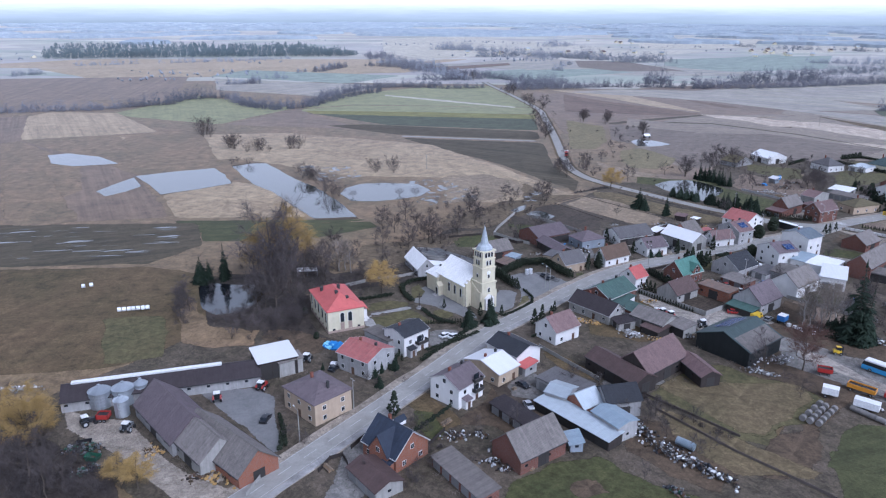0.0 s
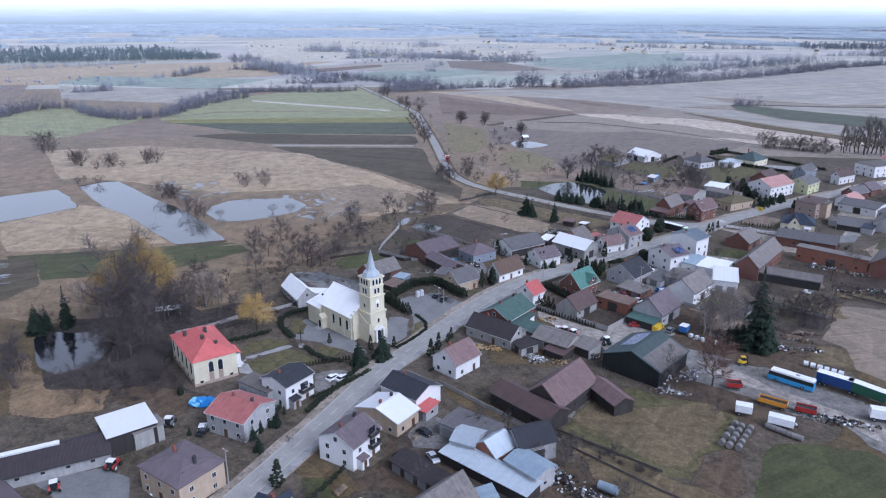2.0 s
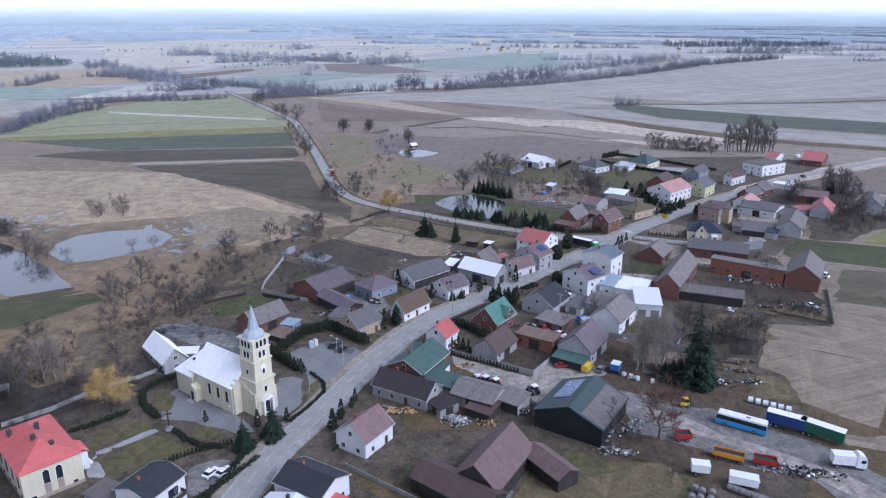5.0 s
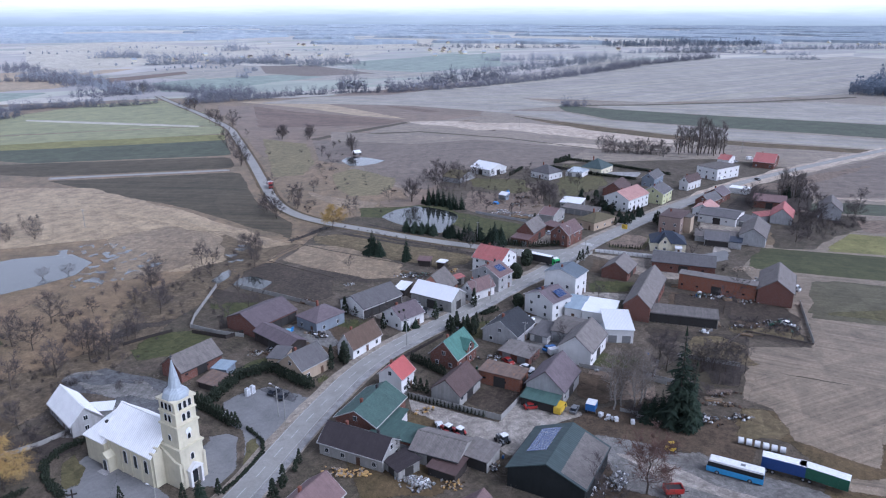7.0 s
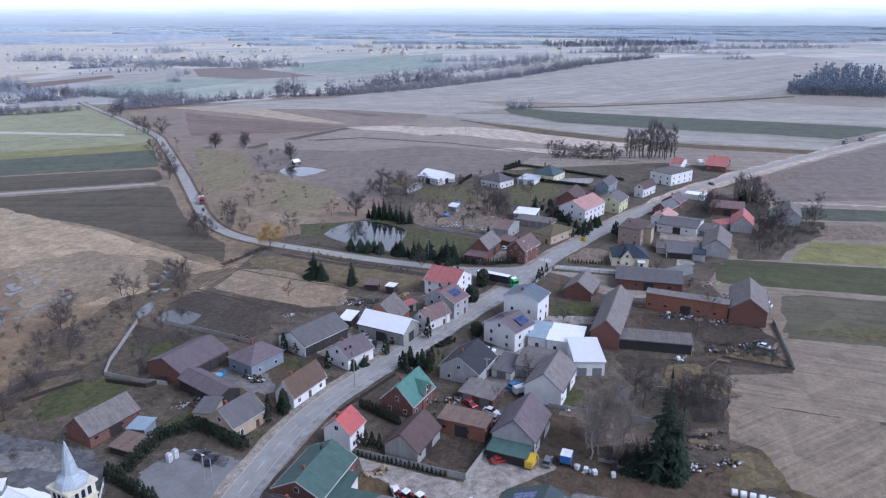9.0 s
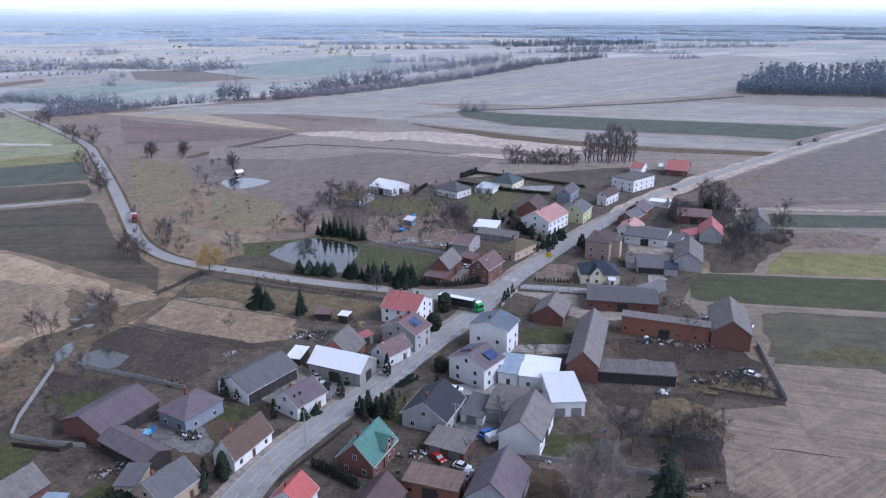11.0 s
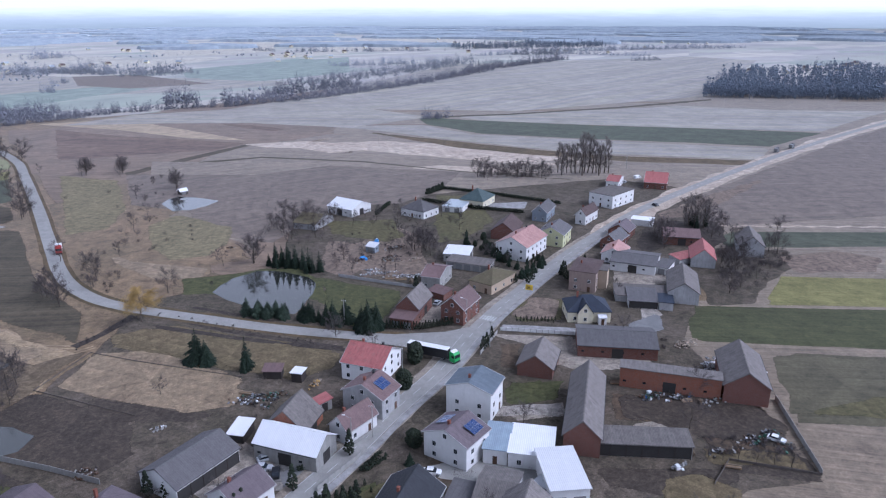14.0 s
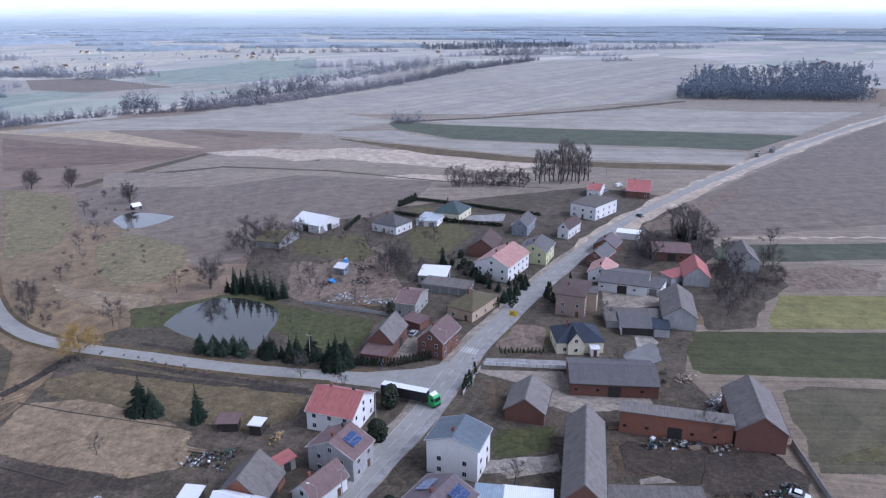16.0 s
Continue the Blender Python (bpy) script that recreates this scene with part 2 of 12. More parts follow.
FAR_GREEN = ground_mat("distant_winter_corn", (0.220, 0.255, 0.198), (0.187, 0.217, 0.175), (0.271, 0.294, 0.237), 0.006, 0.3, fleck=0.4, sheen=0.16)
YARD_GREY = ground_mat("wet_grey_yard_gravel", (0.204, 0.195, 0.185), (0.138, 0.125, 0.114), (0.266, 0.255, 0.237), 0.05, 1.2, sheen=0.03)
LAWN = ground_mat("winter_lawn", (0.111, 0.096, 0.045), (0.084, 0.081, 0.036), (0.145, 0.123, 0.067), 0.06, 1.2, fleck=0.55, sheen=0.03)
LAWN_GREEN = ground_mat("green_winter_lawn", (0.074, 0.077, 0.029), (0.057, 0.064, 0.025), (0.108, 0.097, 0.044), 0.06, 1.2, fleck=0.55, sheen=0.03)
TAN = ground_mat("bare_sandy_garden_soil", (0.205, 0.155, 0.118), (0.150, 0.112, 0.085), (0.265, 0.208, 0.164), 0.06, 0.9, sheen=0.03)
MEADOW = ground_mat("mown_winter_meadow", (0.148, 0.113, 0.062), (0.108, 0.088, 0.046), (0.200, 0.156, 0.094), 0.05, 0.8, sheen=0.04)
OLIVE = ground_mat("olive_winter_grass", (0.205, 0.172, 0.096), (0.165, 0.140, 0.078), (0.255, 0.212, 0.126), 0.05, 0.7, sheen=0.05)
MUD = ground_mat("dark_farm_mud", (0.048, 0.037, 0.028), (0.072, 0.055, 0.040), (0.106, 0.085, 0.065), 0.07, 1.0, sheen=0.02, rough=0.8)
GUTTER = plain_mat("zinc_gutter", (0.42, 0.41, 0.40), 0.5)
CORN_PALE = ground_mat("pale_winter_corn", (0.231, 0.226, 0.099), (0.194, 0.193, 0.086), (0.279, 0.259, 0.121), 0.01, 0.5, furrow=0.5, stripe=0.15, fleck=0.5)
LITTER = ground_mat("leaf_litter", (0.046, 0.037, 0.032), (0.067, 0.054, 0.043), (0.092, 0.073, 0.058), 0.06, 1.0, sheen=0.02)
PAINT = plain_mat("road_paint", (0.46, 0.46, 0.45), 0.8)


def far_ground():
    """The plain: strips of fields far off, rough grass between; haze is painted in as pale tones and sheen."""
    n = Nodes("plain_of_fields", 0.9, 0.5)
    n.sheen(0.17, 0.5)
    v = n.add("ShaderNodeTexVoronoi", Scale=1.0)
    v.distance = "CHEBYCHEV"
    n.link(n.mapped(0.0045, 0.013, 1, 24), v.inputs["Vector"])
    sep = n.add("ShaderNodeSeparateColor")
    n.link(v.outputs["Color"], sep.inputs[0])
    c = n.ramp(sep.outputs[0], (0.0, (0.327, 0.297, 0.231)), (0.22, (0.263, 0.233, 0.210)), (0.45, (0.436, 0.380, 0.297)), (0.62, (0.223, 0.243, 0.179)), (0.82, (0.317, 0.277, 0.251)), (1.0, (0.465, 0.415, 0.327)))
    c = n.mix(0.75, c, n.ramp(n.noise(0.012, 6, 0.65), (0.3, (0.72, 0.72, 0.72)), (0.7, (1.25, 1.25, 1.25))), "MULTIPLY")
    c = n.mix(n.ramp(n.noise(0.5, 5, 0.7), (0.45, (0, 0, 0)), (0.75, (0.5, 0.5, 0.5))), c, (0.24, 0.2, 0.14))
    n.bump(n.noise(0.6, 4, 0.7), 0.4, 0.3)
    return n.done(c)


def water_mat(name="pond_water", cover=None, stretch=(1, 1), ior=1.85):
    n = Nodes(name, 0.04, 0.5)
    n.b.inputs["IOR"].default_value = ior
    n.b.inputs["Specular Tint"].default_value = (1.0, 0.95, 0.88, 1)
    n.bump(n.noise(0.3, 2, 0.5), 0.004, 0.05)
    if cover:
        n.fade(cover, n.mapped(*stretch))
    return n.done(n.ramp(n.noise(0.05, 4, 0.6), (0.35, (0.022, 0.025, 0.022)), (0.65, (0.034, 0.036, 0.032))))


WATER = water_mat()
DEEP_WATER = water_mat("garden_pond_water", ior=1.5)
FLOOD = water_mat("flooded_hollows", (0.16, 0.56))
FURROW_WATER = water_mat("water_in_furrows", (0.09, 0.58), (0.35, 2.6))
# Near-black colour stands in for the trees mirrored in the grove pond.
GROVE_WATER = plain_mat("dark_pond_water", (0.012, 0.014, 0.017), 0.06, 0, 0.05, 0.5)
R_BROWN = roof_mat("brown_sheet_roof", (0.098, 0.064, 0.058), 1.2)
R_DARKBROWN = roof_mat("dark_brown_sheet_roof", (0.042, 0.034, 0.036), 1.2)
R_LILAC = roof_mat("weathered_plum_roof", (0.128, 0.102, 0.110), 1.2)
R_GREY = roof_mat("grey_sheet_roof", (0.115, 0.108, 0.109), 1.2)
R_DARK = roof_mat("anthracite_roof", (0.031, 0.033, 0.039), 1.2)
R_SLATE = roof_mat("blue_grey_sheet_roof", (0.125, 0.15, 0.175), 1.2)
R_NAVY = roof_mat("dark_blue_tile_roof", (0.028, 0.036, 0.055), 1.2)
R_ASB = roof_mat("old_fibre_cement_roof", (0.182, 0.163, 0.151), 0.9, 0.9, 0.4, patch=(0.105, 0.10, 0.09))
R_RED = roof_mat("red_sheet_roof", (0.46, 0.115, 0.105), 1.2, stain=0.2)
R_REDOLD = roof_mat("faded_red_roof", (0.38, 0.13, 0.12), 1.2, stain=0.35, patch=(0.28, 0.15, 0.13))
R_TILE = roof_mat("red_brown_tile_roof", (0.165, 0.108, 0.103), 1.2)
R_PINK = roof_mat("pinkish_tile_roof", (0.42, 0.24, 0.21), 1.2)
R_ORANGE = roof_mat("brown_clay_tile_roof", (0.136, 0.092, 0.068), 1.2, 0.85, patch=(0.11, 0.085, 0.06))
R_MOSS = roof_mat("mossy_roof", (0.120, 0.100, 0.060), 0.9, 0.9, patch=(0.10, 0.10, 0.045))
R_GREEN = roof_mat("green_sheet_roof", (0.07, 0.12, 0.105), 1.0)
R_TEAL = roof_mat("teal_sheet_roof", (0.089, 0.198, 0.162), 1.2)
R_DKGREEN = roof_mat("grey_green_sheet_roof", (0.060, 0.084, 0.084), 0.5)
R_WHITE = roof_mat("bright_zinc_roof", (0.66, 0.66, 0.67), 0.7, 0.35, 0.06, seam=0.25)
R_CHURCH = roof_mat("church_zinc_roof", (0.84, 0.83, 0.81), 0.55, 0.6, 0.12, seam=0.6)
R_ZINC = roof_mat("pale_zinc_roof", (0.37, 0.41, 0.44), 0.7, 0.4, 0.15, seam=0.3)
R_BLUEZ = roof_mat("bluish_zinc_roof", (0.26, 0.32, 0.37), 0.7, 0.4, 0.2, seam=0.3)
R_RUST = roof_mat("rusty_flat_roof", (0.152, 0.112, 0.092), 0.0, 0.9, 0.4, patch=(0.23, 0.13, 0.08))
R_FELT = roof_mat("grey_felt_roof", (0.144, 0.128, 0.118), 0.0, 0.9, 0.35)
W_WHITE = wall_mat("white_plaster", (0.68, 0.67, 0.655), 0.1)
W_CREAM = wall_mat("cream_plaster", (0.62, 0.57, 0.42), 0.16)
W_YELLOW = wall_mat("pale_yellow_plaster", (0.55, 0.55, 0.33), 0.14)
W_BEIGE = wall_mat("beige_plaster", (0.42, 0.33, 0.24), 0.2)
W_ROSE = wall_mat("dusky_beige_plaster", (0.34, 0.26, 0.22), 0.2)
W_GREY = wall_mat("grey_plaster", (0.37, 0.365, 0.36), 0.3)
W_BLUEGREY = wall_mat("blue_grey_plaster", (0.24, 0.27, 0.31), 0.25)
W_BLOCK = wall_mat("bare_block_wall", (0.34, 0.33, 0.31), 0.35)
W_BRICK = wall_mat("red_brick_wall", (0.165, 0.063, 0.044), 0.4, brick=True)
W_ORANGE = wall_mat("orange_brick_wall", (0.27, 0.10, 0.055), 0.35, brick=True)
W_OLDWOOD = wall_mat("weathered_boards", (0.135, 0.115, 0.100), 0.35)
W_WOOD = wall_mat("dark_boards", (0.048, 0.040, 0.036), 0.35)
W_BLACK = wall_mat("black_sheet_cladding", (0.022, 0.025, 0.025), 0.3)
GLASS = plain_mat("window_glass", (0.02, 0.024, 0.03), 0.08, 0, 0.2, 0.5)
FRAME_W = plain_mat("white_window_frame", (0.7, 0.7, 0.69), 0.5)
DOOR_BROWN = plain_mat("brown_door", (0.09, 0.05, 0.03), 0.6)
DOOR_DARK = plain_mat("dark_barn_door", (0.035, 0.032, 0.03), 0.8)
DOOR_GREY = plain_mat("grey_steel_gate", (0.2, 0.2, 0.2), 0.6)
CHIM = wall_mat("brick_chimney", (0.22, 0.085, 0.06), 0.3)
CHIM_GREY = wall_mat("dark_clad_chimney", (0.06, 0.058, 0.06), 0.3)
CONCRETE = wall_mat("cast_concrete", (0.33, 0.32, 0.30), 0.3)
BARK = plain_mat("bark", (0.085, 0.068, 0.055), 0.95, 0, 0.25)
TWIG = leaf_mat("bare_twigs", (0.060, 0.051, 0.050), (0.108, 0.092, 0.087), sheen=0.03)
TWIG_RED = leaf_mat("reddish_twigs", (0.12, 0.07, 0.055), (0.17, 0.10, 0.08))
TWIG_PALE = leaf_mat("pale_twigs", (0.17, 0.145, 0.12), (0.24, 0.20, 0.165))
WILLOW = leaf_mat("yellow_willow_twigs", (0.30, 0.20, 0.07), (0.40, 0.28, 0.11))
NEEDLE = leaf_mat("spruce_needles", (0.010, 0.018, 0.012), (0.023, 0.034, 0.021), sheen=0.02)
PINE = leaf_mat("pine_needles", (0.016, 0.026, 0.018), (0.034, 0.047, 0.03), sheen=0.02)
THUJA = leaf_mat("thuja_foliage", (0.013, 0.018, 0.012), (0.026, 0.032, 0.019), sheen=0.02)
# Pale blue-green needles: haze over the far wood is painted into the colour.
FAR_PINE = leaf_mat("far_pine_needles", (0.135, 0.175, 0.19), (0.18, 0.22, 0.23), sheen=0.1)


# Canopy colours near the horizon carry painted blue-grey haze.
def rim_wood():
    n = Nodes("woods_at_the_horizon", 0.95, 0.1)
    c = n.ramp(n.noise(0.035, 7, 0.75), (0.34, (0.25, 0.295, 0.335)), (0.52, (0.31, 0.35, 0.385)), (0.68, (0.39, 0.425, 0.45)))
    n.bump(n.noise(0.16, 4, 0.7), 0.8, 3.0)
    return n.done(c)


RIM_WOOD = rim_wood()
# Twigs of far woods and trees, blue-grey haze mixed into their base colour.
HAZED_WOOD = leaf_mat("dense_wood_twigs", (0.118, 0.142, 0.180), (0.155, 0.178, 0.215), sheen=0.05)
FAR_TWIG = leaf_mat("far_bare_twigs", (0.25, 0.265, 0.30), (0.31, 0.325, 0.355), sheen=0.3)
POPLAR_TWIG = leaf_mat("pale_poplar_twigs", (0.13, 0.112, 0.102), (0.19, 0.166, 0.15), sheen=0.1)
# Hedgerow belts get the same painted haze, a little weaker.
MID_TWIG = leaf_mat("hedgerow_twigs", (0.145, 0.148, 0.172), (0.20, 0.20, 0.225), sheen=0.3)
BIRCHBARK = plain_mat("birch_bark", (0.3, 0.275, 0.25), 0.9)

# ---- mesh helpers ----
class Solid:
    """Collects closed pieces into one mesh."""
    def __init__(self):
        self.v, self.f, self.k = [], [], []

    def add(self, verts, faces, k=0):
        o = len(self.v)
        self.v += [tuple(p) for p in verts]
        self.f += [tuple(i + o for i in f) for f in faces]
        self.k += [k] * len(faces)
        return self

    def box(self, x0, y0, z0, x1, y1, z1, k=0):
        v = [(x0, y0, z0), (x1, y0, z0), (x1, y1, z0), (x0, y1, z0), (x0, y0, z1), (x1, y0, z1), (x1, y1, z1), (x0, y1, z1)]
        return self.add(v, [(3, 2, 1, 0), (4, 5, 6, 7), (0, 1, 5, 4), (1, 2, 6, 5), (2, 3, 7, 6), (3, 0, 4, 7)], k)

    def prism(self, ring, z0, z1, k=0, scale=1.0):
        """A flat outline pulled up from z0 to z1; scale: of the top ring about the centre."""
        n = len(ring)
        cx, cy = sum(p[0] for p in ring) / n, sum(p[1] for p in ring) / n
        v = [(x, y, z0) for x, y in ring] + [(cx + (x - cx) * scale, cy + (y - cy) * scale, z1) for x, y in ring]
        return self.add(v, [tuple(range(n - 1, -1, -1)), tuple(range(n, 2 * n))] + [(i, (i + 1) % n, n + (i + 1) % n, n + i) for i in range(n)], k)

    def slab(self, quad, th, k=0):
        """Four corners of a top face, given thickness downwards."""
        v = [tuple(p) for p in quad] + [(p[0], p[1], p[2] - th) for p in quad]
        n = len(quad)
        return self.add(v, [tuple(range(n)), tuple(range(2 * n - 1, n - 1, -1))] + [(i, n + i, n + (i + 1) % n, (i + 1) % n) for i in range(n)], k)

    def tube(self, a, b, r0, r1, n=5, k=0):
        a, b = Vector(a), Vector(b)
        d = (b - a).normalized()
        u = d.orthogonal().normalized()
        w = d.cross(u)
        ring = [(math.cos(2 * math.pi * i / n), math.sin(2 * math.pi * i / n)) for i in range(n)]
        v = [a + (u * c + w * s) * r0 for c, s in ring] + [b + (u * c + w * s) * r1 for c, s in ring]
        return self.add(v, [(i, (i + 1) % n, n + (i + 1) % n, n + i) for i in range(n)] + [tuple(range(n - 1, -1, -1)), tuple(range(n, 2 * n))], k)

    def disc(self, x, y, z0, z1, r, n=12, k=0, top=1.0):
        return self.prism([(x + r * math.cos(2 * math.pi * i / n), y + r * math.sin(2 * math.pi * i / n)) for i in range(n)], z0, z1, k, top)

    def wheel(self, x, y, z, r, w, n=14, k=0):
        """A wheel whose axle lies along y."""
        v = [(x + r * math.cos(2 * math.pi * i / n), y + s * w / 2, z + r * math.sin(2 * math.pi * i / n)) for s in (-1, 1) for i in range(n)]
        return self.add(v, [tuple(range(n)), tuple(range(2 * n - 1, n - 1, -1))] + [(i, n + i, n + (i + 1) % n, (i + 1) % n) for i in range(n)], k)

    def mesh(self, name, *mats):
        me = bpy.data.meshes.new(name)
        me.from_pydata(self.v, [], self.f)
        for m in mats:
            me.materials.append(m)
        if any(self.k):
            me.polygons.foreach_set("material_index", self.k)
        me.update()
        return me


def part(name, solid, mats, parent, label="", m=None):
    """One mesh object under a thing or a part. solid: a Solid or a ready mesh."""
    me = solid if isinstance(solid, bpy.types.Mesh) else solid.mesh(name, *(mats if isinstance(mats, (tuple, list)) else (mats,)))
    ob = new(name, me)
    ob.parent = parent
    if m is not None:
        ob.matrix_basis = m
    return tagged(ob, label)


def thing(name, m, label, category, group="", kind=""):
    ob = new(name)
    ob.empty_display_size = 0.5
    ob.matrix_basis = m
    return tagged(ob, label, category, group, kind)


def solo(name, solid, mats, m, label, category="", group="", kind=""):
    ob = new(name, solid if isinstance(solid, bpy.types.Mesh) else solid.mesh(name, *(mats if isinstance(mats, (tuple, list)) else (mats,))))
    ob.matrix_basis = m
    return tagged(ob, label, category, group, kind)


# ---- ground and fields ----
RIM = 4900
rings = [0, 60, 150, 300, 600, 1000, 1600, 2400, 3400, RIM]
gv, gf, seg = [(0, 0, 0)], [], 64
for r in rings[1:]:
    gv += [(r * math.cos(2 * math.pi * i / seg), r * math.sin(2 * math.pi * i / seg), 0.0) for i in range(seg)]
gf += [(0, 1 + i, 1 + (i + 1) % seg) for i in range(seg)]
for k in range(len(rings) - 2):
    a, b = 1 + k * seg, 1 + (k + 1) * seg
    gf += [(a + i, b + i, b + (i + 1) % seg, a + (i + 1) % seg) for i in range(seg)]
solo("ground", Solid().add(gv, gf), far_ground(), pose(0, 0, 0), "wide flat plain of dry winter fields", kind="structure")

LEVEL = [0.01]


def wavy(pts, step, amp):
    """The outline with its sides broken into uneven steps."""
    out = []
    for i, p in enumerate(pts):
        q = pts[(i + 1) % len(pts)]
        d = math.dist(p, q)
        n = max(1, int(d / step))
        nx, ny = -(q[1] - p[1]) / max(d, 1e-6), (q[0] - p[0]) / max(d, 1e-6)
        for j in range(n):
            f = j / n
            x, y = p[0] + (q[0] - p[0]) * f, p[1] + (q[1] - p[1]) * f
            w = noise.noise((x * 0.11, y * 0.11, 3.1)) * amp * (0 if j == 0 else 1)
            out.append((x + nx * w, y + ny * w))
    return out


HARD = {"pond_water", "dark_pond_water"}
SOFT = {"concrete_paving": 0.4, "weathered_asphalt": 0.6, "patched_dark_asphalt": 1.2, "pale_gravel": 1.3}


def patch(name, mat, pts, label, rows=0.0, step=6, amp=1.2, z=None, soft=None):
    """A sheet of field, yard or water on the plain; rows: the direction of its furrows in degrees; soft: the width in which it frays out at the outline."""
    if z is None:
        LEVEL[0] += 0.0003
        z = LEVEL[0]
    cx, cy = sum(p[0] for p in pts) / len(pts), sum(p[1] for p in pts) / len(pts)
    a = radians(-rows + 90)
    ring = [((x - cx) * math.cos(a) - (y - cy) * math.sin(a), (x - cx) * math.sin(a) + (y - cy) * math.cos(a)) for x, y in wavy(pts, step, amp)]
    area = sum(p[0] * q[1] - q[0] * p[1] for p, q in zip(ring, ring[1:] + ring[:1])) / 2
    if area < 0:
        ring.reverse()
    n = len(ring)
    R = np.array(ring)
    nxt = np.roll(R, -1, 0)
    inner = []
    if soft is None:
        soft = SOFT.get(mat.name, max(1.6 + 0.5 * amp, step * 0.35))
    if mat.name not in HARD and soft > 0:
        per = float(np.linalg.norm(nxt - R, axis=1).sum())
        w = min(soft, 0.6 * abs(area) / per)
        tang = nxt - np.roll(R, 1, 0)
        tang /= np.maximum(np.linalg.norm(tang, axis=1), 1e-6)[:, None]
        for q in R + np.stack([-tang[:, 1], tang[:, 0]], 1) * w:
            ab, ap = nxt - R, q - R
            f = np.clip((ab * ap).sum(1) / np.maximum((ab * ab).sum(1), 1e-9), 0, 1)
            if np.linalg.norm(ap - ab * f[:, None], axis=1).min() > 0.85 * w:
                up = (R[:, 1] > q[1]) != (nxt[:, 1] > q[1])
                dy = np.where(np.abs(nxt[:, 1] - R[:, 1]) < 1e-9, 1e-9, nxt[:, 1] - R[:, 1])
                if (up & (q[0] < (nxt[:, 0] - R[:, 0]) * (q[1] - R[:, 1]) / dy + R[:, 0])).sum() % 2:
                    inner.append((float(q[0]), float(q[1])))
    vs, _, fs, vo, *rest = geometry.delaunay_2d_cdt([Vector(p) for p in ring + inner], [(i, (i + 1) % n) for i in range(n)], [], 1, 1e-4)
    me = bpy.data.meshes.new(name)
    me.from_pydata([(p.x, p.y, 0) for p in vs], [], [tuple(f) for f in fs])
    if inner:
        rim = me.attributes.new("rim", "FLOAT", "POINT")
        rim.data.foreach_set("value", [0.0 if o and min(o) >= n else 1.0 for o in vo])
    me.materials.append(mat)
    return solo(name, me, None, pose(cx, cy, z, 0, 0, rows - 90), label, kind="structure")


def ribbon(name, mat, line, half, z, label, offset=0.0, th=0.0, wob=0.0):
    """A strip along a centre line: a road, verge, pavement or ditch."""
    pts = smooth(line, 6)
    L, R = [], []
    for i, (x, y) in enumerate(pts):
        a, b = pts[max(i - 1, 0)], pts[min(i + 1, len(pts) - 1)]
        d = math.dist(a, b)
        nx, ny = -(b[1] - a[1]) / d, (b[0] - a[0]) / d
        w = noise.noise((x * 0.09, y * 0.09, 7.7)) * wob
        w2 = noise.noise((x * 0.09, y * 0.09, 17.7)) * wob
        L.append((x + nx * (offset + half + w), y + ny * (offset + half + w)))
        R.append((x + nx * (offset - half + w2), y + ny * (offset - half + w2)))
    n = len(pts)
    s = Solid()
    v = [(x, y, z) for x, y in L] + [(x, y, z) for x, y in R]
    f = [(i, n + i, n + i + 1, i + 1) for i in range(n - 1)]
    if th:
        v += [(x, y, z - th) for x, y in L] + [(x, y, z - th) for x, y in R]
        f += [(i + 1, 2 * n + i + 1, 2 * n + i, i) for i in range(n - 1)] + [(n + i, 3 * n + i, 3 * n + i + 1, n + i + 1) for i in range(n - 1)]
    return solo(name, s.add(v, f), mat, pose(0, 0, 0), label, kind="structure")


def smooth(line, n):
    """A rounded run through the points of a line."""
    out = []
    for i in range(len(line) - 1):
        p0, p1, p2, p3 = (Vector(line[max(i - 1, 0)]), Vector(line[i]), Vector(line[i + 1]), Vector(line[min(i + 2, len(line) - 1)]))
        for k in range(n):
            t = k / n
            out.append(tuple(0.5 * (2 * p1 + (p2 - p0) * t + (2 * p0 - 5 * p1 + 4 * p2 - p3) * t * t + (3 * p1 - p0 - 3 * p2 + p3) * t ** 3)))
    return out + [tuple(line[-1])]

# fields, from far to near
patch("meadow", HEATH, [(-900, 60), (-900, 1000), (-300, 1060), (200, 960), (420, 970), (760, 1050), (1150, 620), (1150, 250), (500, -150), (-400, -150)], "tawny winter grassland between the fields", 15, 30, 8, soft=25)
patch("meadow", HEATH, [(-700, 100), (-300, 40), (100, 60), (120, 430), (90, 600), (100, 1000), (-300, 1040), (-700, 900)], "wide tawny rough meadow", 15, 30, 8)
patch("field", PLOUGH, [(95, 600), (130, 430), (200, 380), (450, 400), (700, 470), (520, 640), (330, 900), (110, 900)], "broad brown harrowed land", 140, 30, 5)
patch("field", PLOUGH_GREY, [(90, 130), (300, -60), (700, 60), (1000, 420), (900, 560), (500, 600), (300, 560), (180, 480)], "wide grey-brown harrowed land", 140, 30, 6)
patch("field", STUBBLE, [(-900, 1250), (-100, 1250), (60, 1500), (-700, 1480)], "pale stubble before the far wood", 15, 20, 6)
patch("field", REED, [(-500, 1050), (-60, 1180), (20, 1330), (-700, 1250)], "pale dry meadow", 15, 20, 6)
patch("field", PLOUGH, [(-620, 800), (-300, 815), (-380, 1110), (-900, 1020)], "brown ploughed field", 100, 20, 3)
patch("field", FAR_GREEN, [(-359, 1106), (-130, 1000), (-60, 1130), (-330, 1230)], "dull green winter corn", 60, 20, 3)
patch("field", FAR_PLOUGH, [(-290, 920), (-140, 850), (-60, 980), (-340, 1080)], "pale ploughed strip", 60, 20, 3)
